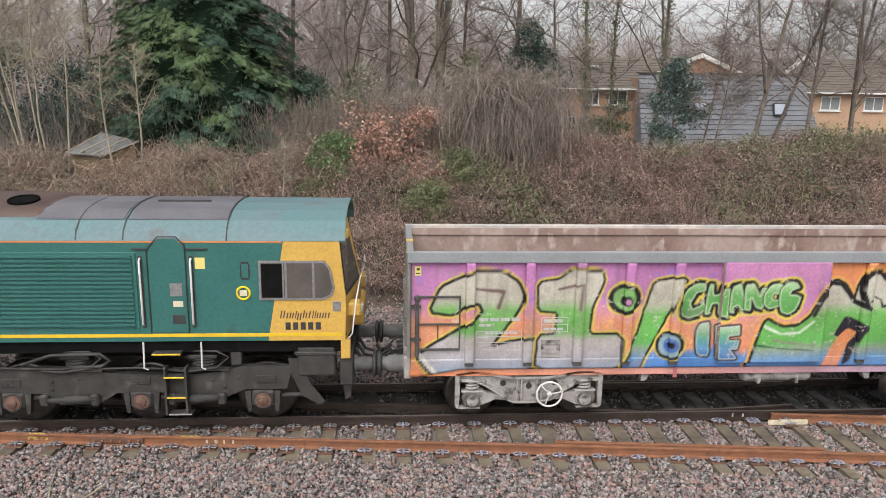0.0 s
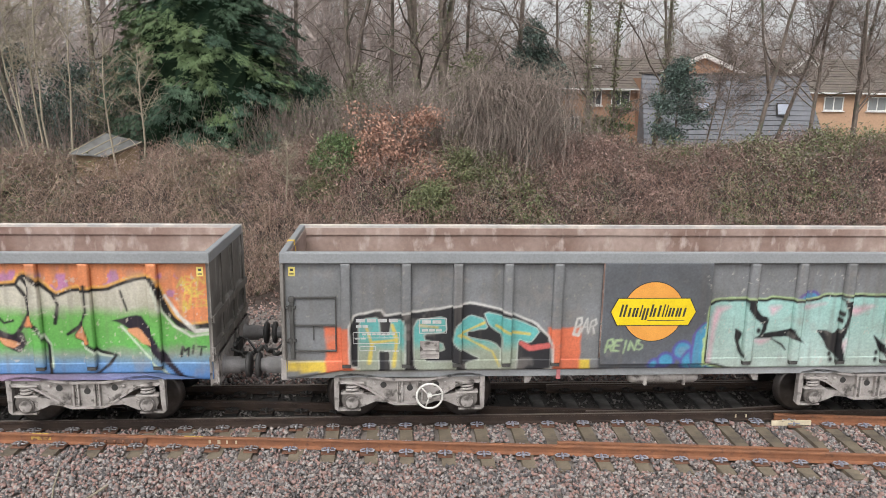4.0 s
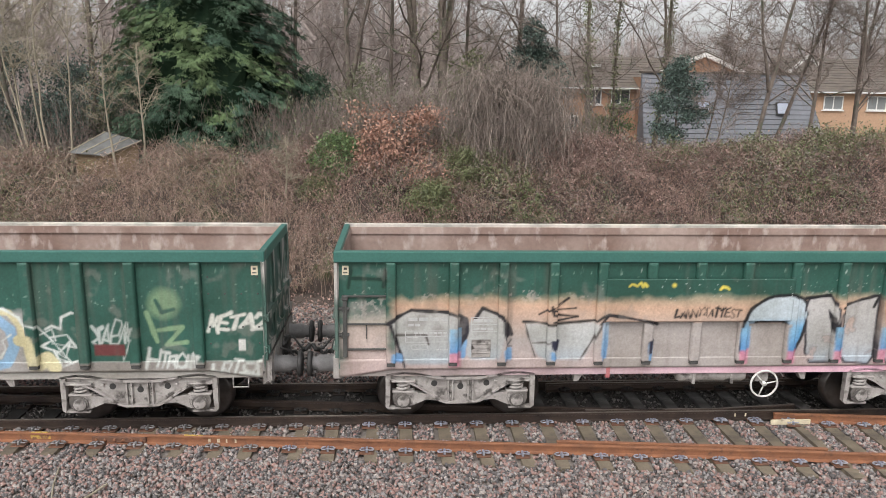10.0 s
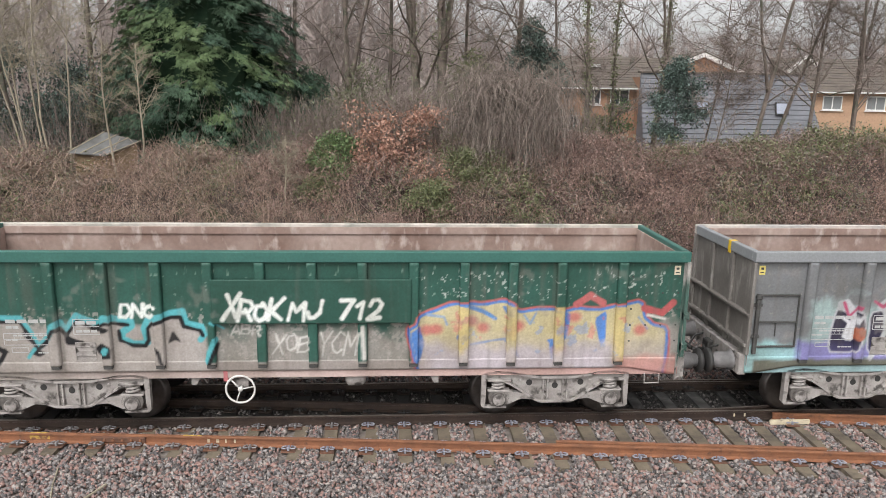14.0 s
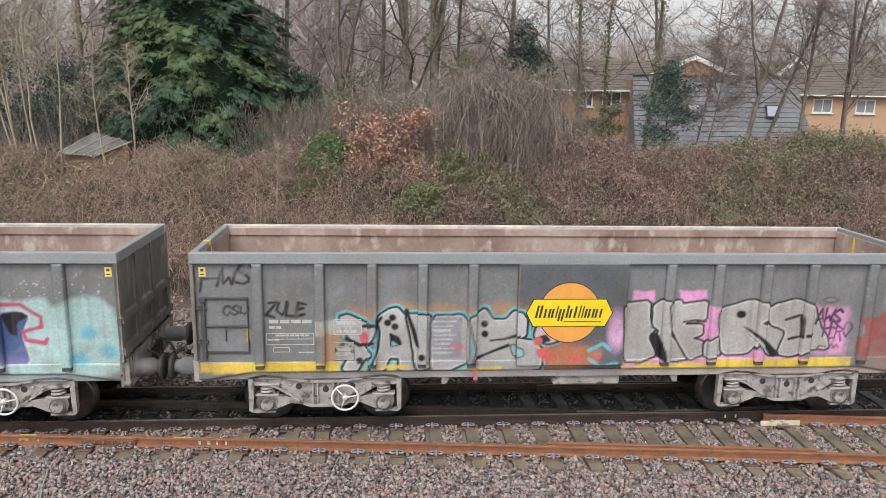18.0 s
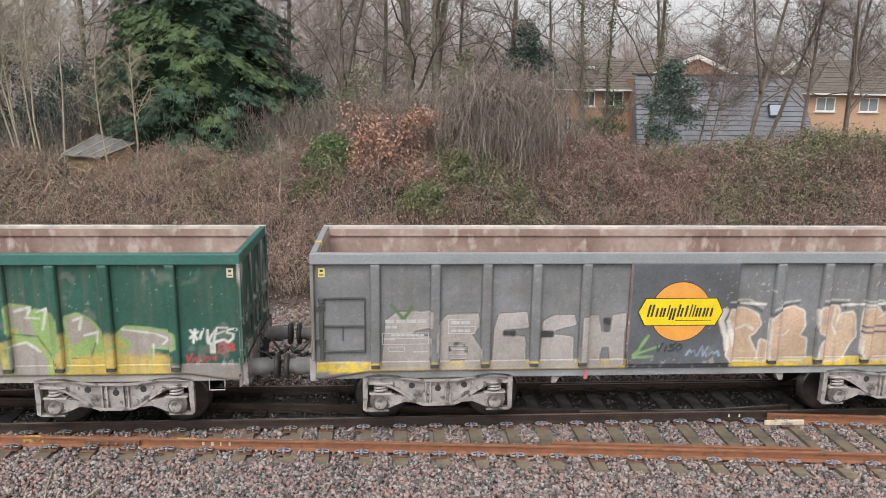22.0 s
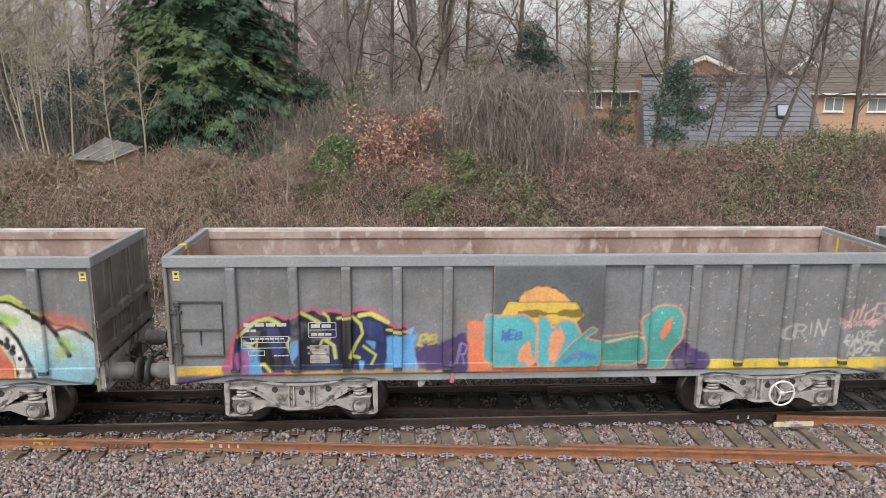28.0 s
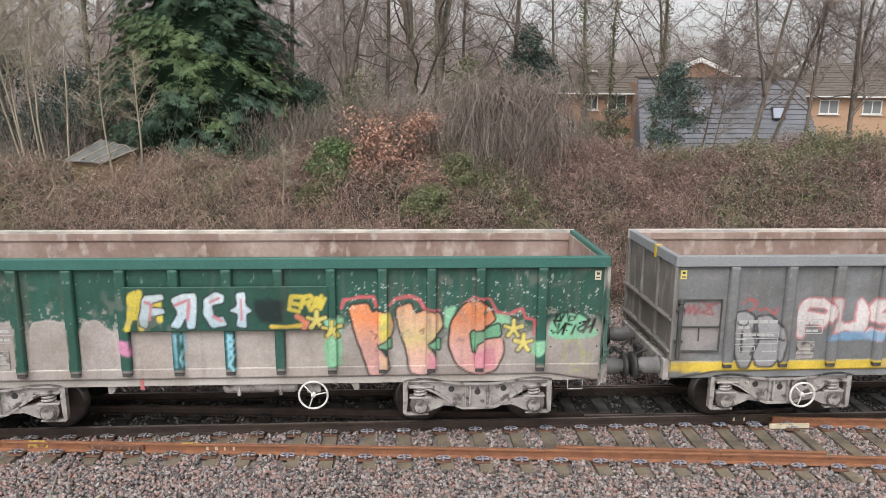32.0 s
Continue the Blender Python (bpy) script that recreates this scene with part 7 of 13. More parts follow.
    p.flood("dcbc1c", 7.6, 11.5, 1.04, 1.15, 0.02, 0.045).flood("dcbc1c", 8.9, 11.5, 1.1, 1.22, 0.02, 0.03).flood("dcbc1c", 2.95, 3.6, 1.09, 1.17, 0.02, 0.03, 0.9).flood("dcbc1c", 4.6, 5.2, 1.05, 1.11, 0.02, 0.03, 0.9)
    p.flood("d8b820", 0.87, 0.93, 1.62, 1.84, 0.02, 0.01).flood("6e7080", 3.93, 4.5, 1.28, 2.02, 0.03, 0.02, 0.55)
    for k in range(8):
        p.flood("c4c6c8", 4.0, 4.4 - 0.05 * (k % 3), 1.93 - 0.08 * k, 1.96 - 0.08 * k, 0.02, 0.02, 0.6)
    return p


def paint_8():
    p = green_coat(1.2, amount=0.3)
    p.flood("c9ac44", 0.1, 1.15, 0.8, 1.38, 0.03, 0.10).flood("3fae84", 0.1, 1.1, 1.34, 1.42, 0.03, 0.03, 0.8)
    p.flood("c9ac44", 1.1, 11.4, 0.95, 1.42, 0.06, 0.12, 0.9)
    lime, ash = "8cac60", [(1.0, "9a928d"), (2.3, "a1988f")]
    p.flood(lime, 1.5, 7.9, 1.7, 2.02, 0.08, 0.14, 0.9).flood("c2b05c", 6.3, 11.0, 1.0, 1.75, 0.06, 0.15, 0.8)
    for q in ("1.14,1.13 1.15,1.58 1.25,1.98 1.51,2.27 1.94,2.39 1.99,2.07 1.90,1.12", "1.96,2.19 2.21,2.34 2.53,2.21 2.82,2.16 2.93,1.96 2.89,1.11 2.22,1.12 1.97,1.27", "2.99,2.06 3.09,2.38 3.37,2.42 3.57,2.30 3.76,2.25 3.88,2.06 3.80,1.10 3.03,1.11", "3.83,2.18 4.17,2.09 4.56,2.05 4.77,2.25 5.04,2.33 5.32,2.20 5.50,2.00 5.50,1.08 3.85,1.10"):
        p.shape(q, [(0.05, lime), (0, lime)])
    for q in ("1.19,1.13 1.20,1.56 1.32,1.95 1.56,2.19 1.94,2.32 1.94,2.07 1.85,1.12", "2.25,1.12 2.29,1.45 2.52,1.61 2.73,1.77 2.83,1.94 2.88,1.87 2.86,1.11", "3.06,2.21 3.38,2.14 3.21,1.64 3.55,1.68 3.69,2.04 3.75,1.20 3.47,1.26 3.06,1.11", "3.90,1.94 4.42,1.63 4.54,1.53 4.49,1.09 4.23,1.09 3.92,1.35", "4.63,1.99 4.82,2.19 5.04,2.24 5.25,2.15 5.34,1.99 5.35,1.08 4.62,1.09", "5.54,1.89 6.21,1.89 6.23,1.07 5.54,1.08", "6.39,1.84 6.99,1.87 7.04,1.06 6.77,1.06 6.71,1.43 6.58,1.06 6.38,1.07", "7.20,1.63 7.34,1.83 7.68,1.91 7.86,1.77 7.91,1.21 7.60,1.42 7.36,1.05 7.23,1.06", "8.03,1.72 8.22,1.93 8.47,1.94 8.68,1.72 8.74,1.04 8.10,1.05", "8.87,1.56 9.04,1.65 9.27,1.61 9.43,1.40 9.45,1.03 8.90,1.04", "8.89,2.29 9.25,2.23 9.27,1.71 8.92,1.80", "9.78,2.06 9.98,2.12 10.21,1.99 10.36,1.75 10.01,1.71 10.03,1.48 9.85,1.60", "10.62,1.78 10.75,1.89 11.50,1.80 11.53,1.52 11.08,1.57 11.16,1.11 10.78,1.12 10.62,1.36 10.84,1.59"):
        p.shape(q, [(0.045, lime), (0, ash)], worn=0.0)
    for q in ("9.25,2.25 9.67,2.16 9.67,1.18 9.55,1.12 9.41,1.61 8.90,1.74 8.89,1.90 9.27,1.69", "10.06,1.68 10.42,1.74 10.31,1.37 9.82,1.39 9.86,1.56", "6.38,2.04 6.59,2.29 6.96,2.28 7.18,2.03 7.14,1.85 6.41,1.86", "7.62,2.03 7.81,2.15 8.02,2.03 8.06,1.77 7.86,1.83", "1.58,1.76 1.70,1.83 1.90,1.83 1.97,1.65 1.99,1.41 1.80,1.28 1.66,1.44", "3.25,2.06 3.45,2.10 3.49,1.71 3.31,1.66", "3.88,2.16 4.20,2.03 4.39,1.85 4.54,2.03 4.50,1.73 4.12,1.94", "6.58,1.06 6.73,1.51 6.80,1.06", "7.36,1.09 7.43,1.56 7.64,1.40 7.81,1.10"):
        p.shape(q, [(0, lime)])
    for q in ("4.07,2.19 4.30,2.27 4.51,2.19 4.45,2.05 4.26,2.07", "5.55,2.20 5.77,2.24 6.20,2.26 6.45,2.04 5.68,1.98", "7.18,2.19 7.37,2.22 7.52,2.11 7.23,1.97", "8.87,1.87 9.02,1.90 8.98,1.71", "9.75,1.60 9.78,1.18 9.51,1.08 9.59,1.40", "10.44,1.55 10.64,1.53 10.57,1.15 10.43,1.18", "3.47,1.21 3.71,1.34 3.85,1.15 3.61,1.08", "7.49,1.05 7.65,1.33 7.83,1.05", "2.39,2.21 2.62,2.26 2.69,2.20 2.48,2.16"):
        p.shape(q, [(0.03, "7cb474"), (0, "c0aa5c")])
    p.shape("1.83,1.70 1.95,1.62 2.07,1.55 1.98,1.41 1.87,1.52", [(0.016, "4a4030"), (0, "c8a858")]).shape("4.72,1.99 4.85,2.13 5.04,2.19 5.23,2.10 5.29,1.99", [(0, "44525c")]).shape("6.67,2.12 6.81,2.19 6.96,2.12 6.89,1.98 6.71,1.98", [(0, "7c7c84")])
    for q in ("1.59,1.80 1.54,1.63 1.56,1.43 1.72,1.26 1.98,1.35", "1.66,2.27 1.80,2.30 1.94,2.29", "1.99,2.17 2.17,2.05 2.31,1.87 2.36,1.75", "2.57,2.11 2.71,2.06 2.79,1.89 2.71,1.75", "3.18,2.21 3.36,2.14 3.26,1.81 3.17,1.60 3.52,1.68", "3.87,2.04 4.15,1.77 4.35,1.63", "4.27,1.85 4.45,1.97 4.63,1.91 4.73,1.85", "4.60,2.03 4.82,2.20 5.04,2.25 5.25,2.15 5.37,1.99", "4.58,1.53 4.86,1.55 5.05,1.42 5.10,1.32", "2.89,1.62 2.96,1.41 2.93,1.16", "6.50,2.08 6.74,2.19 6.96,2.12", "7.28,1.56 7.39,1.78 7.63,1.91", "8.08,1.82 8.27,1.93 8.52,1.87 8.66,1.70 8.54,1.53", "9.00,2.18 9.25,2.25 9.18,2.06", "9.35,2.17 9.50,2.22 9.42,1.87", "9.16,2.07 9.38,2.06", "9.92,2.02 10.05,2.07 10.00,1.86", "10.07,1.76 10.29,1.81 10.27,1.62", "10.69,1.86 11.22,1.78 11.43,1.69 11.34,1.59", "11.18,1.59 11.16,1.27", "8.91,1.59 9.14,1.65 9.35,1.48", "8.07,1.58 8.30,1.43"):
        p.line(q, "ccd0c2", 0.02)
    for x in (2.01, 2.855, 3.715, 4.555, 8.82):
        p.speck("3a6458", x - 0.12, x + 0.12, 1.2, 1.95, 0.62, 6)
    p.line("8.92,1.79 9.32,1.75 9.64,1.21", "4a5a3a", 0.012).line("9.85,1.36 10.15,1.36 10.24,1.62", "4a5a3a", 0.012)
    p.flood("9c948c", 4.62, 7.9, 1.0, 1.9, 0.03, 0.03, 0.45)
    p.flood("c9ac44", 9.9, 11.5, 1.05, 1.4, 0.1, 0.1, 0.8)
    p.scrawl("0.26,1.87 0.65,1.61", "POX", "cfd8d2", 0.018).scrawl("11.79,1.87 12.54,1.62", "*IVES", "d8dcd8", 0.022).flood("cfccc4", 12.1, 12.2, 1.42, 1.62, 0.01, 0).tag("BB", 12.25, 12.5, 1.45, 1.58, "b8343a", 0.016).tag("VANG~", 11.7, 12.2, 1.28, 1.4, "b8343a", 0.016)
    p.tag("SLEN", 8.05, 8.45, 1.42, 1.52, "6a3a7a", 0.014).tag("JOI", 8.1, 8.4, 1.28, 1.36, "6a3a7a", 0.014)
    return p


def paint_9():
    p = grey_coat((0.1, LEN - 0.1))
    p.speck("a79d92", 0.1, 11.3, 0.9, 1.4, 0.41, 6)
    cold = [(1.1, "a39b97"), (2.0, "aca5a2")]
    for q in ("1.20,1.17 1.26,1.97 1.45,2.11 2.04,2.13 2.03,1.86 1.75,1.81 1.65,1.72 2.01,1.66 1.98,1.16", "2.17,1.91 2.31,2.06 2.82,2.07 2.84,1.85 2.71,1.71 2.89,1.45 2.87,1.15 2.64,1.15 2.61,1.46 2.22,1.16 2.12,1.51", "3.13,1.80 3.19,2.07 3.66,2.09 3.70,1.85 3.27,1.80 3.30,1.70 3.64,1.65 3.66,1.14 3.11,1.15", "3.98,1.94 4.17,2.04 4.50,2.04 4.53,1.89 4.17,1.79 4.16,1.69 4.49,1.64 4.51,1.13 3.96,1.14 3.95,1.59", "4.66,2.01 4.93,2.03 4.97,1.73 5.16,1.73 5.19,2.03 5.40,2.06 5.40,1.12 5.19,1.12 5.16,1.48 5.00,1.48 4.96,1.12 4.65,1.13"):
        p.shape(q, [(0.028, "4c4446"), (0.012, "c8c2be"), (0, cold)], curve=False)
    for q in ("3.27,1.78 3.49,1.78 3.48,1.67 3.27,1.68", "3.93,1.77 4.17,1.77 4.16,1.65 3.93,1.65", "5.02,2.00 5.16,2.00 5.13,1.73 5.02,1.73"):
        p.shape(q, [(0, "3a3a3e")])
    p.flood("a8a09b", 1.1, 5.3, 0.95, 1.22, 0.08, 0.06, 0.75)
    p.line("1.35,2.25 1.55,2.0 1.7,2.2", "57774a", 0.03).line("5.55,1.3 5.8,1.7", "7fa86a", 0.025).line("5.55,1.35 6.0,1.5", "7fa86a", 0.025).line("5.55,1.3 5.9,1.32", "7fa86a", 0.025)
    p.tag("VISO", 5.95, 6.4, 1.42, 1.54, "2c2e34", 0.012).tag("~@~", 6.5, 7.1, 1.3, 1.5, "8fa0b4", 0.012)
    tan = [(1.1, "bba48e"), (1.5, "c6aa90"), (2.2, "cdae92")]
    for q in ("7.23,1.21 7.22,2.14 7.53,2.16 7.78,2.03 7.86,1.86 7.75,1.70 7.64,1.64 7.87,1.20", "7.86,1.58 7.99,1.51 8.01,1.20 7.85,1.17", "8.03,1.20 8.02,1.94 8.16,2.09 8.40,2.18 8.61,2.09 8.67,1.83 8.57,1.63 8.71,1.58 8.73,1.20", "8.88,2.16 9.21,2.18 9.27,2.08 9.20,1.71 9.30,2.03 9.55,2.08 9.63,1.62 9.53,1.51 9.40,1.19 8.93,1.18 8.97,1.52 9.10,1.62 8.91,1.73", "9.71,2.13 9.98,2.15 10.07,2.02 10.30,2.10 10.35,1.97 10.37,1.18 9.76,1.19", "10.36,2.02 10.56,1.97 10.63,1.71 10.43,1.56 10.59,1.50 10.56,1.19 10.40,1.16"):
        p.shape(q, [(0.028, "dcd6cc"), (0, tan)])
    for q in ("7.22,2.23 7.58,2.25 7.84,2.09", "8.04,2.05 8.26,2.19 8.50,2.24", "8.94,2.24 9.38,2.23 9.37,2.13", "9.72,2.23 10.04,2.23 10.09,2.12 10.32,2.20"):
        p.line(q, "56585a", 0.022)
    for q in ("7.22,2.29 7.60,2.31 7.87,2.15", "8.04,2.13 8.26,2.25 8.52,2.29", "8.94,2.30 9.42,2.29", "9.72,2.28 10.06,2.28 10.12,2.19 10.34,2.26"):
        p.line(q, "c0c0bc", 0.016)
    p.line("6.99,2.10 7.14,2.14 7.07,1.96 7.19,1.65 7.21,1.45", "d8d2c8", 0.05).line("7.39,1.77 7.58,1.85 7.73,1.75", "dcd6cc", 0.018).line("8.13,1.69 8.28,1.64 8.37,1.74", "dcd6cc", 0.014).line("9.19,2.16 9.15,1.84 9.24,1.67", "dcd6cc", 0.02).line("10.09,2.01 10.02,1.97", "dcd6cc", 0.018).line("9.73,1.81 10.31,1.80", "56506c", 0.016).line("9.73,1.71 10.31,1.69", "56506c", 0.016).line("10.59,2.08 10.72,1.93 10.66,1.74", "a4a49c", 0.035)
    p.line("7.2,1.95 7.35,1.5 7.3,1.7", PALE, 0.04).line("7.45,2.25 7.9,2.22", PALE, 0.02).line("9.3,2.2 10.2,2.22", PALE, 0.02)
    p.tag("19", 10.98, 11.18, 1.84, 2.08, PALE, 0.022, wild=0.2).scrawl("11.72,2.08 12.58,1.79", "REKN", "d3d4c0", 0.026).scrawl("11.77,1.63 12.66,1.39", "OBSE*", "5aaac0", 0.022, 2)
    p.speck("cfcac2", 6, LEN, 1.6, 3.0, 0.26, 10)
    return p


def paint_10():
    p = grey_coat((0.1, LEN - 0.1))
    p.flood("c5ac90", 0.8, 5.5, 0.95, 1.5, 0.15, 0.15, 0.7)
    sea = [(1.0, "9ab0a2"), (1.4, "8ab0a8"), (1.8, "6aaca6"), (2.1, "62a8a2")]
    p.shape("0.64,1.12 0.91,1.34 1.14,1.53 1.34,1.74 1.49,1.89 1.63,1.89 1.54,1.13", [(0, "d4b68c")]).line("0.69,1.15 1.00,1.39 1.20,1.55 1.36,1.76 1.50,1.90", INK, 0.022)
    p.shape("1.64,1.94 2.32,2.04 2.78,1.95 2.96,1.85 3.12,2.03 3.92,2.03 4.24,1.83 4.48,1.78 4.86,1.70 5.00,1.57 5.10,1.10 1.61,1.16", [(0, sea)])
    p.line("1.49,1.98 1.50,2.14 1.69,2.16 1.97,2.21 2.26,2.15 2.79,2.13 2.81,2.00 2.99,1.97 3.07,2.12 3.55,2.19 3.74,2.15 4.29,2.12 4.29,1.93", "d8a23c", 0.05).line("1.64,1.98 1.72,2.04 1.97,2.05 2.34,2.04 2.74,2.03 2.80,1.93 2.98,1.88 3.08,2.01 3.14,2.05 3.55,2.07 3.92,2.04", "22262a", 0.035)
    for q in ("1.69,1.87 1.92,2.02 1.91,1.32 1.66,1.33", "2.32,1.99 2.56,1.97 2.52,1.61 2.26,1.66", "3.15,1.96 3.45,2.00 3.42,1.30 3.16,1.30", "3.98,1.95 4.18,1.81 4.16,1.69 3.99,1.70"):
        p.shape(q, [(0, "a8b8b0")], soft=0.06)
    for x, z in ((2.09, 1.98), (2.965, 1.85), (3.82, 1.98), (4.675, 1.70)):
        p.flood([(1.2, "5cc4d0"), (1.38, "5cc4d0"), (1.42, "2a96ac"), (2.0, "2a9cb0")], x - 0.09, x + 0.09, 1.15, z, 0.02, 0.01)
    for q in ("2.10,1.68 2.26,1.68 2.22,1.48 2.08,1.50", "2.05,1.32 2.17,1.32 2.23,1.10 2.06,1.10", "2.80,1.67 2.91,1.67 2.92,1.39 2.82,1.39", "3.57,1.73 3.91,1.73 3.91,1.61 3.57,1.61", "4.41,1.58 4.57,1.58 4.58,1.34 4.45,1.37", "3.58,1.38 3.85,1.48 4.48,1.58 4.45,1.51 3.84,1.41", "1.63,1.88 1.74,1.92 1.71,1.72 1.63,1.63", "2.58,1.96 2.65,1.97 2.59,1.61"):
        p.shape(q, [(0, "2c2c32")])
    p.line("4.18,1.77 4.48,1.81 4.84,1.82 4.97,1.71 5.03,1.53 5.08,1.17", "dcb080", 0.075).line("4.23,1.87 4.51,1.91 4.88,1.91 5.03,1.76", "2c2c32", 0.025).shape("5.03,1.46 5.31,1.36 5.52,1.04 5.02,1.05", [(0, "d8b88c")]).line("5.22,1.43 5.41,1.27 5.54,1.04", INK, 0.02)
    p.flood("c8ae5c", 2.0, 5.4, 1.0, 1.14, 0.05, 0.06, 0.6)
    p.tag("EDS", 5.55, 6.0, 1.55, 1.72, "22242a", 0.018).blob("4fc0a0", 5.85, 1.38, 0.1, 0.07)
    p.flood("c8ae8c", 5.6, 10.9, 0.95, 1.2, 0.06, 0.05, 0.85)
    p.shape("6.18,1.23 6.48,1.46 6.67,1.54 6.73,1.66 6.77,1.79 6.92,1.66 7.05,1.53 7.17,1.46 7.28,1.45 7.26,1.16 6.97,1.16", [(0, "dcc890")]).line("6.13,1.25 6.38,1.44 6.67,1.56 6.74,1.76 6.85,1.82", INK, 0.03).line("6.14,1.25 6.48,1.13 6.58,1.09", INK, 0.022)
    tide = [(1.0, "a8b0a4"), (1.4, "a4b4ac"), (1.8, "9cb8ae"), (2.3, "96b8ae")]
    p.shape("7.13,2.14 7.44,2.19 7.83,2.14 8.08,2.02 8.22,2.05 8.38,1.96 8.57,2.20 8.73,2.15 9.00,2.14 9.31,1.98 9.44,1.83 9.49,1.62 9.70,1.46 9.75,1.08 8.36,1.10 7.81,1.07 7.55,1.64 7.25,1.67 7.09,1.89", [(0, tide)])
    p.shape("7.11,2.06 7.22,2.14 7.25,1.70 7.13,1.81", [(0, "5cc0cc")]).shape("7.95,2.05 8.12,1.99 8.05,1.80 7.87,1.85", [(0, "5cc0cc")]).shape("8.73,2.13 8.89,2.13 8.84,1.89 8.77,1.74", [(0, "5cc0cc")])
    for x in (8.095, 8.95, 9.815):
        p.flood([(1.2, "2a90a4"), (1.9, "2a9cb0")], x - 0.09, x + 0.09, 1.15, 1.72 if x < 9.8 else 1.62, 0.02, 0.02, 0.95)
    p.shape("6.80,1.84 7.06,1.77 7.27,1.67 7.47,1.65 7.18,1.57 7.06,1.46 6.91,1.65", [(0, "1e1c20")]).shape("6.99,2.36 7.12,2.36 7.22,2.20 7.13,1.89 7.00,1.83 6.95,2.00 7.11,2.10", [(0, "1e1c20")])
    p.line("7.22,2.20 7.53,2.20 7.85,2.14 8.08,2.02", INK, 0.035).line("8.08,2.02 8.22,2.17 8.30,2.05 8.45,2.25 8.52,2.49 8.59,2.25 8.71,2.16 9.00,2.15 9.31,1.98 9.40,2.12 9.50,1.98 9.48,1.78", INK, 0.04).line("7.74,1.77 7.98,1.79 8.18,1.90 8.47,1.97", INK, 0.02).line("8.80,1.89 9.02,1.82 9.44,1.75", INK, 0.025).shape("9.44,1.86 9.59,1.69 9.73,1.48 9.59,1.53", [(0, "1e1c20")])
    p.line("7.54,1.86 7.49,1.65 7.59,1.39 7.72,1.11", "5c5854", 0.03).line("8.47,1.90 8.61,1.64 8.60,1.22", "6a6660", 0.02).line("7.79,1.65 7.86,1.75 7.86,1.53", "2c2a2e", 0.03).line("8.16,1.49 8.25,1.66 8.29,1.44", "4a4846", 0.02)
    p.line("7.30,2.27 7.78,2.21 8.02,2.13", "b8aa48", 0.03).line("8.19,2.25 8.40,2.37", "b8aa48", 0.04).line("8.80,2.25 9.30,2.08 9.57,2.19", "b8aa48", 0.03)
    p.shape("9.72,1.73 10.29,1.71 10.38,1.19 9.82,1.14", [(0, "d8b894")]).shape("9.53,1.92 9.67,1.88 9.76,1.71 9.61,1.69", [(0, "dcb478")]).line("9.63,1.96 9.78,1.77 10.25,1.70", INK, 0.024).line("10.32,1.56 10.43,1.36 10.55,1.18", INK, 0.03).speck("6a6460", 7.3, 10, 1.1, 1.7, 0.42, 5)
    p.blob("55585a", 11.05, 1.75, 0.3, 0.3, 0.05, 0.7).tag("TS", 10.9, 11.2, 1.4, 1.52, PALE, 0.018).blob(PALE, 12.2, 2.06, 0.22, 0.09, 0.02).blob(GREY, 12.2, 2.06, 0.15, 0.045, 0.02)
    p.tag("ZUE", 11.82, 12.5, 1.66, 1.95, "dad9d5", 0.03, seed=2).tag("CSV!", 11.85, 12.45, 1.3, 1.52, "dad9d5", 0.026)
    p.speck("cfcac2", 9, LEN, 1.8, 3.0, 0.28, 10)
    return p


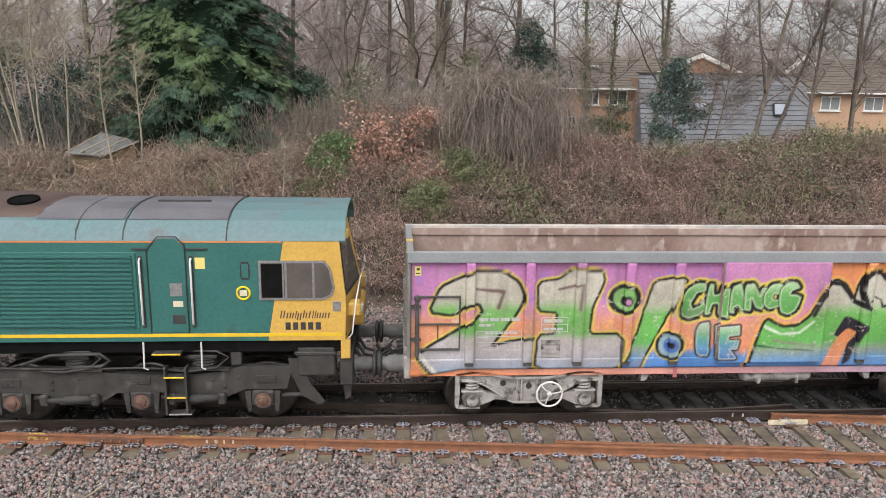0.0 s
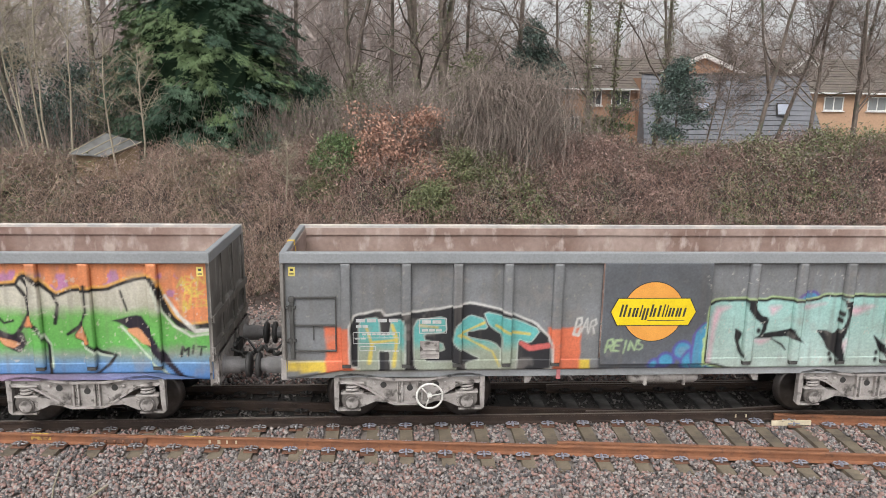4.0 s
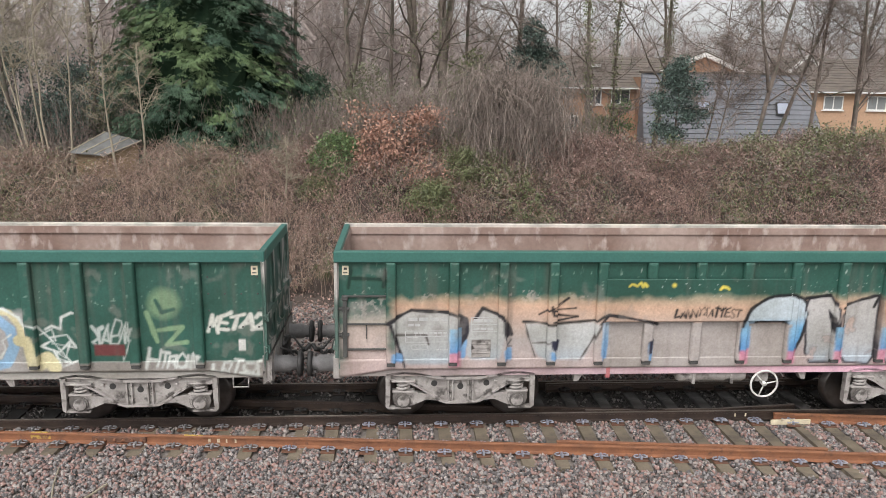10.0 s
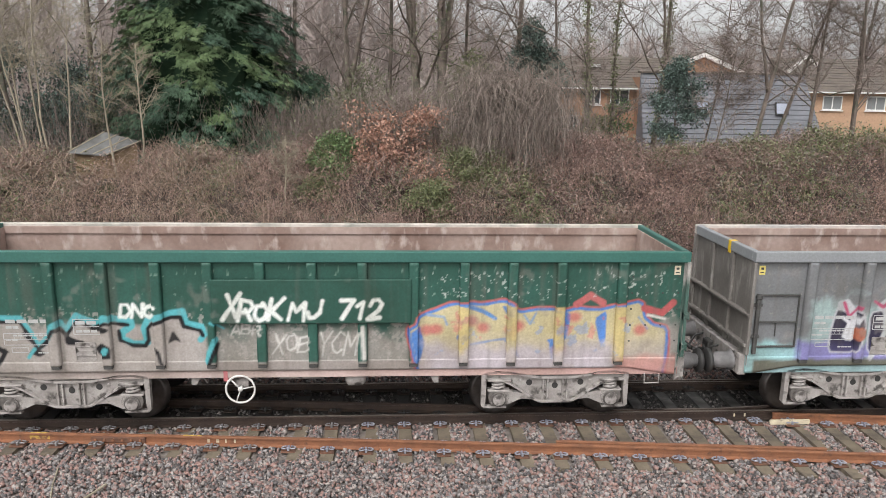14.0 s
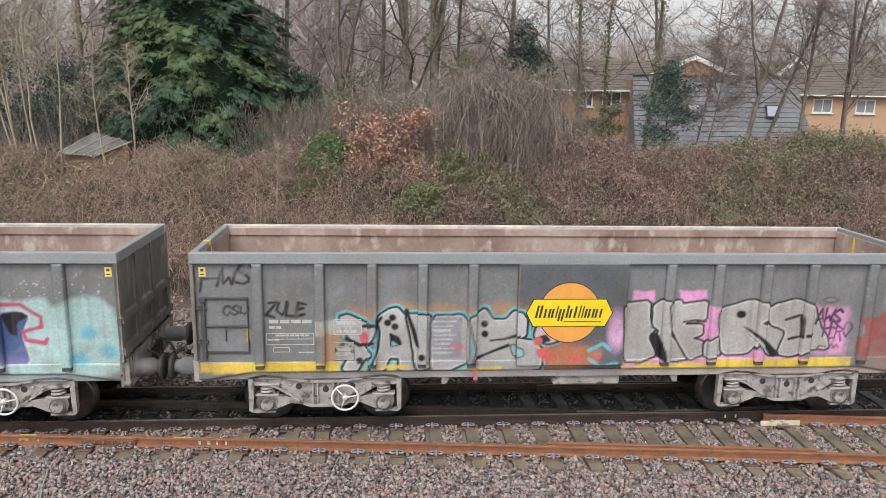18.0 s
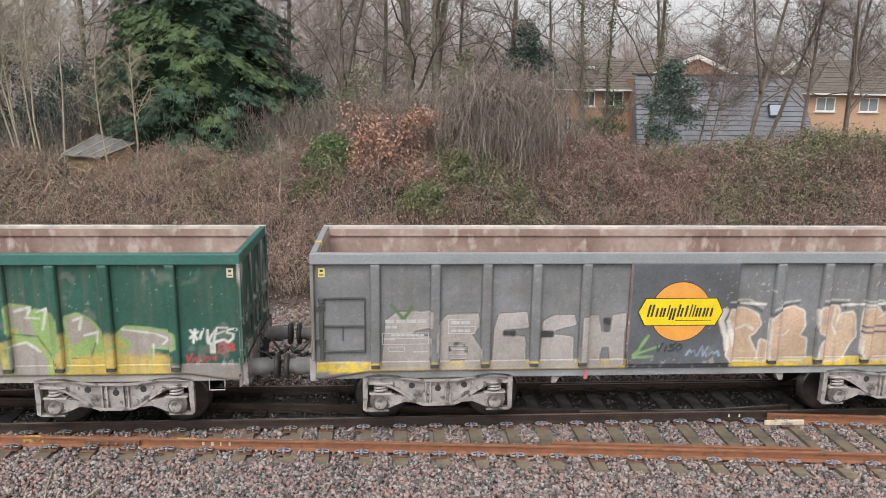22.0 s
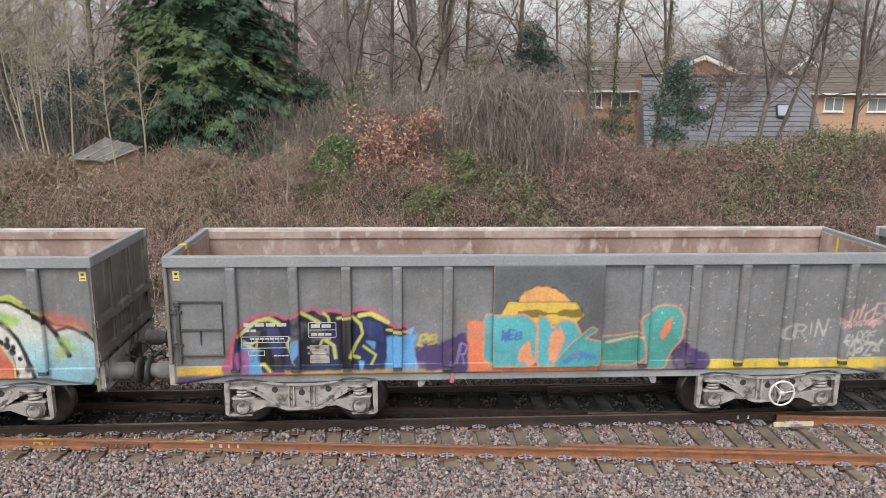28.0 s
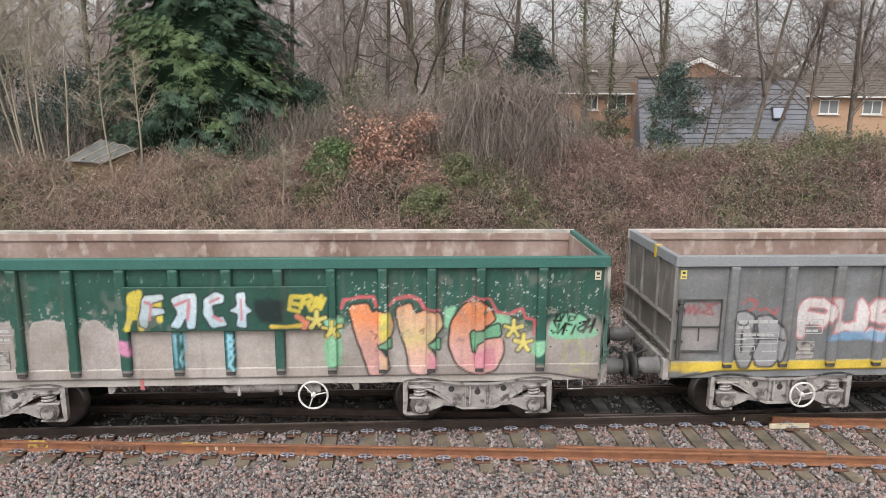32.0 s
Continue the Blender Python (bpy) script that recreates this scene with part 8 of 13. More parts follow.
def paint_11():
    p = grey_coat((0.1, 7.3))
    p.tag("EVON", 1.25, 1.95, 2.5, 2.78, "d8d8d4", 0.024, wild=1.6).line("1.4,2.4 1.55,2.46 1.75,2.44 1.9,2.36", "d8d8d4", 0.02)
    p.tag("FINE", 2.4, 2.95, 2.58, 2.82, "d8d8d4", 0.02).tag("@#", 2.4, 2.8, 2.1, 2.4, "a8a8a6", 0.012).tag("IPSH", 3.2, 3.78, 2.55, 2.8, "d8d8d4", 0.02).tag("*", 3.35, 3.65, 2.25, 2.45, "d8d8d4", 0.016)
    p.tag("#REDIK", 0.15, 0.95, 1.2, 1.4, "3a3436", 0.016).tag("DRIBOR", 1.25, 2.1, 1.22, 1.4, "3a2c4a", 0.018).tag("BAR", 4.8, 5.3, 1.5, 1.75, "cfcfca", 0.018)
    p.tag("NOD", 5.55, 6.1, 1.62, 1.78, "3f4a7a", 0.016).tag("ZMS", 5.55, 6.1, 1.36, 1.5, "3f4a7a", 0.016)
    p.flood("b8403a", 6.3, 7.4, 1.25, 1.62, 0.1, 0.1).flood("9a4a40", 5.8, 8.0, 0.9, 1.2, 0.05, 0.05)
    fill = [(1.0, "7aacc0"), (1.35, "88b6c6"), (1.6, "a0c2c4"), (1.9, "c8cac2"), (2.5, "d4d2ca")]
    p.shape("7.28,2.34 7.83,2.55 8.03,2.61 8.32,2.50 8.64,2.56 8.93,2.53 9.04,2.36 9.21,2.26 9.61,2.23 9.98,2.30 10.27,2.50 10.55,2.51 10.79,2.54 10.84,2.39 11.28,2.36 11.46,2.24 11.74,2.14 11.94,1.98 12.20,1.94 12.44,1.79 12.60,1.67 12.59,1.16 12.36,0.75 11.78,0.91 7.13,1.03", [(0.09, "aeb83c"), (0.05, INK), (0, fill)])
    p.line("8.06,2.65 8.47,2.66 8.65,2.69", "b8c040", 0.02).line("8.90,2.63 9.10,2.65 9.26,2.42", "b8c040", 0.02).line("9.76,2.41 10.18,2.49 10.41,2.56", "b8c040", 0.02).line("10.96,2.42 11.29,2.50 11.47,2.38", "b8c040", 0.02)
    spotted = ("7.20,1.64 7.59,1.69 7.38,1.04 7.13,1.05", "8.08,1.59 8.27,1.55 8.40,1.34 8.40,1.02 8.08,1.03", "8.62,2.50 8.76,2.50 8.69,1.82 8.59,2.11", "8.93,1.72 9.15,1.71 9.05,1.22 8.99,1.32", "10.27,2.44 10.46,2.44 10.39,2.10 10.30,1.70 10.24,1.90", "10.01,1.30 10.11,1.66 10.37,1.71 10.20,1.15 10.06,0.98", "10.90,2.11 11.13,1.96 11.35,1.70 11.45,1.29 11.56,1.08 11.31,1.00 11.25,1.50 11.12,1.70 10.93,1.80")
    rnd = random.Random(3)
    for q in spotted:
        p.shape(q, [(0.02, "34302e"), (0, "d0ccc6")])
        pts = [tuple(map(float, c.split(","))) for c in q.split()]
        mx, mz = sum(c[0] for c in pts) / len(pts), sum(c[1] for c in pts) / len(pts)
        for a, b in pts:
            u = rnd.uniform(0.3, 0.75)
            p.spot("%.2f,%.2f" % (a * u + mx * (1 - u), b * u + mz * (1 - u)), INK, rnd.uniform(0.035, 0.065), rnd.uniform(0.04, 0.07), 0.02)
    for q, w in (("7.27,2.26 7.69,2.46 8.01,2.53 8.36,2.44 8.53,2.22 8.60,1.98 8.48,1.83 8.20,1.77", 0.032), ("7.63,1.89 7.53,1.56 7.38,1.06", 0.024), ("8.05,1.58 8.23,1.54 8.37,1.34 8.40,1.05", 0.026), ("8.73,2.51 8.72,2.13 8.71,1.74 8.86,1.75 9.22,1.76", 0.03), ("8.83,1.68 8.96,1.38 9.01,1.04", 0.026), ("9.15,1.72 9.03,1.04", 0.022), ("9.72,1.77 10.33,1.76", 0.034), ("9.73,1.73 9.92,1.31 10.00,1.10 10.23,1.70", 0.026), ("10.46,2.50 10.39,2.11 10.28,1.51 10.20,1.15", 0.03), ("10.70,2.20 10.95,2.15 11.18,2.00 11.35,1.75 11.44,1.50 11.56,1.08", 0.032), ("10.83,2.11 10.89,1.71 10.87,1.01", 0.028), ("11.55,2.24 11.79,2.11 11.97,1.84 12.15,1.46", 0.042), ("11.96,1.89 12.16,1.95 12.44,1.86 12.60,1.68", 0.024)):
        p.line(q, INK, w)
    p.shape("9.79,1.72 10.07,1.73 9.92,1.32", [(0.025, "dcb060"), (0, "bc5c3c")]).shape("10.92,1.81 11.11,1.55 11.24,1.30 11.24,1.00 10.88,1.01", [(0.025, "dcb060"), (0, [(1.0, "c87a3c"), (1.3, "b8503a"), (1.8, "c86a44")])]).shape("11.79,2.25 12.39,2.09 12.56,1.91 12.20,1.99 11.96,1.93", [(0, "b8605a")], soft=0.08)
    for q in ("7.51,2.09", "8.25,2.08", "8.56,1.52", "8.93,2.12", "9.36,1.61", "9.90,2.10", "10.46,1.55", "10.65,1.61", "11.29,2.09", "12.13,1.63", "7.60,1.24", "8.06,2.18"):
        x, z = map(float, q.split(","))
        for i in range(4):
            p.blob(rnd.choice(("9cc45a", "b8c85c", "86b45c")), x + rnd.uniform(-0.16, 0.16), z + rnd.uniform(-0.12, 0.12), rnd.uniform(0.06, 0.13), rnd.uniform(0.05, 0.11), 0.07, 0.8)
    for x in GREY_POSTS[8:12]:
        p.flood([(1.2, "4f9cd0"), (1.4, "5aa4d0"), (1.6, "9cc0cc")], x - 0.09, x + 0.09, 1.15, 1.55, 0.08, 0.02, 0.9)
    return p


def paint_12():
    p = grey_coat((9.2, LEN - 0.1), plate="62656a")
    p.flood("cfa81e", 0.1, 0.85, 1.075, 1.22, 0.02, 0.02).flood("54406e", 0.1, 0.9, 0.8, 1.06, 0.04, 0.03)
    navy = [(1.1, "23335c"), (1.5, "20265a"), (2.1, "1c1c3a")]
    p.shape("0.81,1.13 0.95,1.53 1.08,1.68 1.07,1.12", [(0, "9a506c")])
    p.shape("1.02,1.12 1.10,1.72 1.24,1.93 1.38,2.05 1.61,2.12 1.79,2.10 1.92,2.02 2.11,2.10 2.22,2.16 2.41,2.21 2.53,2.11 2.68,2.18 2.96,2.11 3.19,2.20 3.43,2.17 3.61,2.00 3.70,1.90 3.98,1.88 3.95,1.70 4.00,1.13 3.81,1.08", [(0.065, "b8506c"), (0, navy)])
    for q in ("2.21,2.15 2.49,2.11 2.51,1.30 2.18,1.16", "2.83,2.10 3.05,2.11 3.09,1.19 2.82,1.15", "1.35,1.82 1.93,1.92 1.92,1.16 1.35,1.17"):
        p.shape(q, [(0, "1c1c24")])
    p.shape("1.59,1.89 1.82,1.91 1.89,1.48 1.72,1.34", [(0, "26346c")]).shape("3.20,2.06 3.57,1.97 3.60,1.61 3.32,1.72", [(0, "26346c")])
    for q, w in (("1.17,1.78 1.32,1.93 1.47,2.03 1.66,2.07 1.84,1.97", 0.035), ("2.20,2.16 2.34,2.09 2.49,1.99", 0.032), ("2.58,2.15 2.65,2.09 2.67,2.01", 0.024), ("2.81,2.06 3.05,2.10 3.19,1.96 3.23,1.79 3.12,1.61 3.02,1.40 3.16,1.36", 0.026), ("3.18,2.11 3.38,2.14 3.66,1.98", 0.036), ("1.22,1.68 1.35,1.61 1.45,1.68 1.41,1.22", 0.016), ("2.01,1.74 1.95,1.62 2.03,1.37 2.07,1.27", 0.016), ("2.60,1.67 2.74,1.58 2.76,1.36", 0.026), ("2.48,1.53 2.55,1.69 2.68,1.70", 0.016), ("3.24,1.56 3.45,1.40 3.38,1.25", 0.02), ("3.64,1.85 4.03,1.80", 0.02), ("3.67,1.38 3.86,1.24 3.96,1.03", 0.02), ("1.36,1.22 1.55,1.26 1.65,1.13", 0.026)):
        p.line(q, "c4c660", w)
    for q in ("1.99,1.67 2.15,1.72 2.15,1.47 2.03,1.32", "3.64,1.62 3.74,1.62 3.75,1.30 3.64,1.30", "3.78,1.65 4.02,1.65 4.01,1.08 3.86,1.03 3.80,1.30", "1.16,1.63 1.35,1.58 1.37,1.33 1.18,1.33", "1.12,1.22 1.47,1.33 1.53,1.07 1.14,1.07", "3.26,1.66 3.46,1.65 3.43,1.48", "3.97,1.85 4.11,1.90 4.05,1.70", "3.15,1.31 3.27,1.30 3.20,1.09"):
        p.shape(q, [(0, [(1.0, "5aa4d0"), (1.5, "4f96d0"), (1.9, "5aa8d8")])])
    p.line("1.22,1.62 1.40,1.54 1.33,1.42", "d0d0d0", 0.02).line("2.31,1.55 2.59,1.54", "b8bcc0", 0.02).line("2.31,1.45 2.59,1.44", "b8bcc0", 0.02)
    for q in ("4.04,1.08 4.07,1.49 4.25,1.60 4.45,1.57 4.50,1.07", "4.52,1.07 4.55,1.49 4.78,1.64 4.99,1.70 5.04,1.06"):
        p.shape(q, [(0, "4e3f70")])
    p.line("4.16,1.59 4.30,1.52 4.41,1.58 4.39,1.48 4.20,1.48", "b8a83c", 0.022)
    p.flood("4f9cd8", 3.6, 4.15, 1.1, 1.75, 0.04, 0.08).flood("4f9cd8", 1.2, 1.5, 1.1, 1.55, 0.05, 0.1, 0.8).flood("a85a94", 1.1, 1.3, 1.05, 1.5, 0.05, 0.05, 0.8).flood("c8a43a", 1.9, 4.6, 1.0, 1.14, 0.04, 0.05, 0.7)
    for x, z, r in ((4.4, 1.35, 0.25), (4.75, 1.45, 0.25), (5.0, 1.6, 0.2), (8.7, 1.5, 0.2), (8.9, 1.25, 0.25), (9.15, 1.2, 0.18)):
        p.blob("4c3a6a", x, z, r, r)
    p.tag("PB", 4.2, 4.5, 1.6, 1.75, "b8a43a", 0.018).tag("JR", 4.75, 5.0, 1.2, 1.6, "8f86c0", 0.016)
    p.flood("df7038", 5.02, 5.5, 0.95, 1.98, 0.03, 0.06).flood("df7a44", 5.3, 7.3, 1.0, 1.22, 0.03, 0.05)
    return p


def paint_12_plate(p):
    p.spot("6.27,2.10", "2c2a26", 0.53).spot("6.27,2.10", "dc9c48", 0.51).shape("5.55,2.10 5.70,2.35 6.85,2.34 7.00,2.11 6.85,1.94 5.70,1.95", [(0.012, "2c2a26"), (0, "d4b030")], curve=False).flood("2c2a26", 5.85, 6.95, 2.09, 2.2, 0.02, 0.06, 0.7)
    teal2, orange2 = [(1.1, "4aa8b0"), (1.6, "46a6b0"), (2.1, "4aacb4")], "d88a5c"
    p.shape("5.31,1.20 5.32,2.09 5.55,2.10 5.99,2.12 6.18,1.95 6.18,1.21", [(0.03, orange2), (0, teal2)]).shape("6.23,1.18 6.22,2.10 6.37,2.05 6.47,1.84 6.61,2.01 6.85,1.99 6.96,1.74 6.77,1.48 6.48,1.20", [(0.03, orange2), (0, teal2)])
    p.shape("5.89,1.50 6.08,1.70 6.18,1.21 5.89,1.29", [(0, orange2)]).shape("6.42,1.79 6.61,1.91 6.69,1.69 6.54,1.28 6.41,1.28", [(0, orange2)]).shape("6.45,1.18 6.81,1.59 7.15,1.89 7.25,1.84 7.01,1.69 7.35,1.63 7.31,1.17", [(0.02, orange2), (0, "3a9a9c")])
    p.tag("WEB", 5.6, 5.95, 1.7, 1.85, "2b5fae", 0.016).tag("~~", 6.8, 7.15, 1.3, 1.4, "2b5fae", 0.014)
    p.shape("7.36,1.19 7.35,1.68 7.59,1.68 8.08,1.77 8.23,1.67 8.19,1.41 7.95,1.18", [(0.03, orange2), (0, "3a948c")]).shape("8.14,1.47 8.02,2.03 8.35,2.23 8.67,2.22 8.81,1.97 8.78,1.61 8.59,1.41 8.50,1.10 8.16,1.10", [(0.03, orange2), (0, "46a09c")]).shape("8.38,1.67 8.45,1.92 8.61,2.07 8.57,1.77 8.46,1.62", [(0, "d87a4c")]).line("7.45,1.58 7.89,1.68 8.08,1.69", "d8a888", 0.02).line("6.72,1.28 6.91,1.43 7.21,1.36", "2b6fb0", 0.05)
    p.scrawl("11.64,2.17 12.53,1.93", "JUICE*", "d0a0a0", 0.02, 3).scrawl("11.66,1.92 12.39,1.81", "ROOSTER", "d0a0a0", 0.014).scrawl("10.61,1.90 11.39,1.63", "ORIN", "b4b4b2", 0.018).scrawl("11.69,1.65 12.32,1.50", "SPUDGE", "c0c0bc", 0.016).scrawl("11.76,1.50 12.44,1.33", "KBZ&", "c0c0bc", 0.016, 3)
    return p.speck("cfcac2", 8, LEN, 1.3, 3.0, 0.26, 10)


def paint_13():
    p = grey_coat((0.2, 12.0), plate="5d6066")
    mint = [(2.2, "98d486"), (2.5, "92cc80"), (2.72, "78a884")]
    for q in ("-0.05,2.38 -0.02,2.53 0.15,2.63 0.34,2.69 0.60,2.66 0.72,2.74 0.83,2.68 0.91,2.56 1.15,2.56 1.22,2.44 1.30,2.41 1.18,2.30 0.94,2.35 0.48,2.35", "1.96,2.42 2.04,2.51 2.22,2.55 2.37,2.66 2.51,2.66 2.68,2.58 2.88,2.51 3.00,2.38 2.96,2.28 2.80,2.28 2.58,2.38 2.35,2.34 2.20,2.26 2.07,2.29", "3.71,2.32 3.74,2.52 3.88,2.60 4.16,2.59 4.44,2.63 4.51,2.49 4.34,2.42 4.21,2.50 4.02,2.47 3.82,2.27 3.75,2.28", "5.40,2.46 5.47,2.58 5.71,2.68 5.99,2.68 6.28,2.58 6.31,2.46 6.04,2.46 5.66,2.44 5.43,2.39", "6.93,2.53 7.18,2.61 7.66,2.70 7.86,2.62 7.65,2.41 7.48,2.31 7.31,2.21 7.14,2.29", "9.34,2.57 9.51,2.57 9.71,2.55 10.00,2.61 10.30,2.52 10.61,2.36 10.64,2.21 10.53,2.11 10.40,2.26 10.21,2.37 9.92,2.32 9.72,2.27 9.61,2.22 9.42,2.47", "11.42,2.25 11.45,2.51 11.64,2.61 11.98,2.67 12.28,2.65 12.39,2.57 12.20,2.50 11.90,2.47 11.73,2.40 11.71,2.17 11.58,2.07"):
        p.shape(q, [(0.05, "5f9070"), (0, mint)], soft=0.035)
    grey_fill = [(2.0, "76797c"), (2.7, "7f8285")]
    for q in ("1.10,2.33 1.26,2.40 1.45,2.59 1.62,2.69 1.78,2.69 1.91,2.58 1.96,2.44 2.04,2.28 2.06,2.14 1.74,2.15 1.29,2.23", "2.96,2.33 3.03,2.45 3.24,2.57 3.38,2.64 3.56,2.60 3.69,2.47 3.64,2.23 3.58,2.08 3.21,2.13", "4.53,2.46 4.69,2.63 5.01,2.66 5.21,2.59 5.36,2.41 5.35,2.11 4.71,2.12 4.57,2.27", "6.28,2.48 6.47,2.67 6.61,2.73 6.75,2.66 6.90,2.49 7.14,2.27 6.71,2.15 6.52,2.30", "7.48,2.31 7.76,2.49 7.95,2.55 8.13,2.58 8.25,2.43 8.31,2.18 7.87,2.14 7.58,2.21", "8.28,2.33 8.44,2.43 8.62,2.48 8.74,2.38 8.80,2.13 8.40,2.18", "8.96,2.28 8.96,2.43 9.17,2.57 9.32,2.49 9.51,2.27 9.54,2.11 9.04,2.15", "10.67,2.26 10.79,2.56 11.04,2.62 11.29,2.54 11.42,2.41 11.32,2.17 10.92,2.16 10.73,2.10", "11.71,2.17 11.73,2.38 12.10,2.49 12.39,2.59 12.51,2.45 12.48,2.19 11.93,2.15"):
        p.shape(q, [(0.026, "1e1e22"), (0, grey_fill)])
    for q in ("1.40,2.48 1.50,2.39 1.52,2.25 1.57,2.17", "1.58,2.28 1.68,2.34 1.76,2.22", "3.23,2.52 3.34,2.43 3.41,2.31 3.56,2.18", "3.41,2.31 3.50,2.40", "3.41,2.31 3.29,2.23", "4.91,2.59 4.98,2.46 5.02,2.29 5.20,2.15", "5.02,2.29 5.14,2.43 5.23,2.51", "5.02,2.29 4.85,2.22", "6.50,2.58 6.61,2.40 6.82,2.28", "6.61,2.40 6.73,2.45", "8.45,2.38 8.57,2.28", "9.18,2.27 9.37,2.37", "10.96,2.31 11.13,2.40", "11.81,2.33 11.97,2.25 12.32,2.30", "10.85,2.51 10.96,2.36"):
        p.line(q, "1e1e22", 0.018)
    brown = [(1.9, "8a5a4c"), (2.4, "94685a")]
    for q in ("2.06,2.13 2.21,2.29 2.39,2.34 2.53,2.36 2.71,2.33 2.87,2.25 2.95,2.12 3.06,1.94 2.64,1.84 2.18,1.95", "3.63,2.08 3.78,2.25 3.97,2.44 4.14,2.50 4.30,2.42 4.43,2.24 4.52,2.07 4.46,1.82 3.95,1.83", "5.39,2.16 5.39,2.36 5.66,2.43 6.04,2.45 6.23,2.46 6.47,2.35 6.61,2.20 6.69,1.98 6.23,1.98 5.85,2.11"):
        p.shape(q, ol(brown, 0.026))
    p.line("5.94,2.18 6.09,2.08 6.23,2.10 6.28,2.20", "d8a8b4", 0.022).line("6.33,2.10 6.47,2.05 6.57,1.95 6.66,2.05", "d8a8b4", 0.022)
    # the painted brick wall
    p.shape("-0.31,0.88 -0.08,2.31 0.12,2.36 0.26,2.40 0.92,2.40 0.94,2.35 1.16,2.30 1.42,2.20 1.19,2.13 1.11,1.76 1.12,1.51 0.94,1.37 0.72,1.05 0.52,0.87", [(0.02, "2c2a26"), (0, "c0b8a4")], curve=False)
    p.flood("c9a43a", 0.75, 1.6, 1.05, 1.2, 0.04, 0.05, 0.8)
    for j, (z, xs) in enumerate(((2.26, (0.35, 0.72)), (2.10, (0.2, 0.62, 1.02)), (1.94, (0.42, 0.82, 1.2)), (1.78, (0.2, 0.58, 1.0, 1.3)), (1.62, (0.36, 0.8, 1.22)), (1.46, (0.2, 0.62, 1.0)), (1.30, (0.4, 0.8)), (1.14, (0.55, 0.9)), (1.0, (0.3,)))):
        p.line("0.02,%g 0.6,%g 1.28,%g" % (z + 0.01, z - 0.015, z + 0.012), "2c2a26", 0.021)
        for x in xs:
            p.line("%g,%g %g,%g" % (x, z, x + 0.02, z - 0.15), "2c2a26", 0.021)
    p.line("0.26,2.40 0.92,2.40", "d8d0c0", 0.02).flood("2c2a26", 0.42, 0.52, 1.3, 2.2, 0.03, 0.05, 0.75)
    # pink letters
    mag = [(1.0, "b8307e"), (1.6, "c0388a"), (2.1, "c4448c")]
    pale = "e0b0b4"
    p.shape("0.72,1.05 0.84,1.32 0.99,1.45 1.13,1.51 3.17,1.34 3.15,1.01", [(0.03, "2a2026"), (0, mag)], curve=False)
    word = (("1.16,2.01 1.36,2.05 1.66,2.10 1.76,1.85 1.79,1.63 1.82,1.35 1.86,1.07 1.10,1.08 1.16,1.56", mag), ("1.79,2.13 1.97,2.15 2.23,2.03 2.26,1.75 2.24,1.15 1.89,1.15 1.91,1.75", mag), ("2.27,1.95 2.47,2.12 2.69,1.99 2.88,2.02 3.01,1.92 3.00,1.24 2.89,1.06 2.21,1.07", mag), ("3.10,2.18 3.31,2.23 3.41,2.08 3.46,1.93 3.43,1.73 3.51,1.61 3.57,1.73 3.67,1.88 3.85,1.88 3.83,1.68 3.70,1.55 3.78,1.33 4.04,1.22 4.01,1.04 3.68,1.04 3.53,1.28 3.46,1.05 3.16,1.05 3.12,1.34", mag),
            ("3.72,1.93 3.81,2.01 4.05,1.98 4.09,1.83 3.99,1.68 3.77,1.71", mag), ("3.83,1.65 4.13,1.65 4.16,1.32 4.23,1.22 3.97,1.22 3.91,1.43", mag), ("4.15,1.83 4.28,2.00 4.47,1.94 4.40,1.72 4.56,1.72 4.69,1.47 4.88,1.26 4.78,1.03 4.37,1.03 4.39,1.57 4.26,1.32 4.17,1.42", mag), ("4.56,1.77 4.59,1.97 4.80,2.10 5.09,2.06 5.20,1.86 5.22,1.71 5.35,1.69 5.28,1.41 5.28,1.15 5.16,1.02 4.87,1.02 4.86,1.31 4.69,1.52", "deb48a"))
    for q, c in word:
        p.shape(q, [(0.075, "e2cfd2"), (0.042, "241c22")])
    for q, c in word:
        p.shape(q, [(0.0, c)])
    for q, c in (("1.40,1.96 1.56,1.95 1.66,1.78 1.48,1.76", "b8d4d4"), ("1.99,1.87 2.08,1.87 2.11,1.30 2.03,1.27", "a8c8dc"), ("2.37,1.94 2.69,1.92 2.84,1.79 2.68,1.69 2.57,1.44 2.52,1.74 2.31,1.80", "b8d4d4"), ("1.36,1.41 1.49,1.36 1.42,1.06 1.33,1.11", "b8d4d4"), ("3.16,2.03 3.32,2.05 3.36,1.73 3.31,1.23 3.17,1.34 3.17,1.74", pale), ("3.39,1.63 3.62,1.83 3.74,1.78 3.56,1.58", pale), ("3.81,1.83 3.95,1.91 4.02,1.81 3.90,1.73", pale), ("3.92,1.61 4.03,1.61 4.00,1.32 3.91,1.32", "e0d0c4"), ("4.20,1.67 4.34,1.77 4.23,1.34 4.17,1.32", "dcb08c"), ("4.34,1.72 4.45,1.74 4.49,1.11 4.36,1.11", "2a2630"), ("3.12,1.18 3.49,1.18 3.46,1.05 3.16,1.05", "d8b03c"), ("4.09,1.17 4.35,1.17 4.32,1.03 4.11,1.04", "d8b03c"), ("2.73,1.56 2.81,1.56 2.78,1.46 2.71,1.48", "b8d4e0"), ("1.71,1.21 1.87,1.20 1.86,1.07 1.65,1.07", "d8b03c")):
        p.shape(q, [(0, c)], soft=0.02)
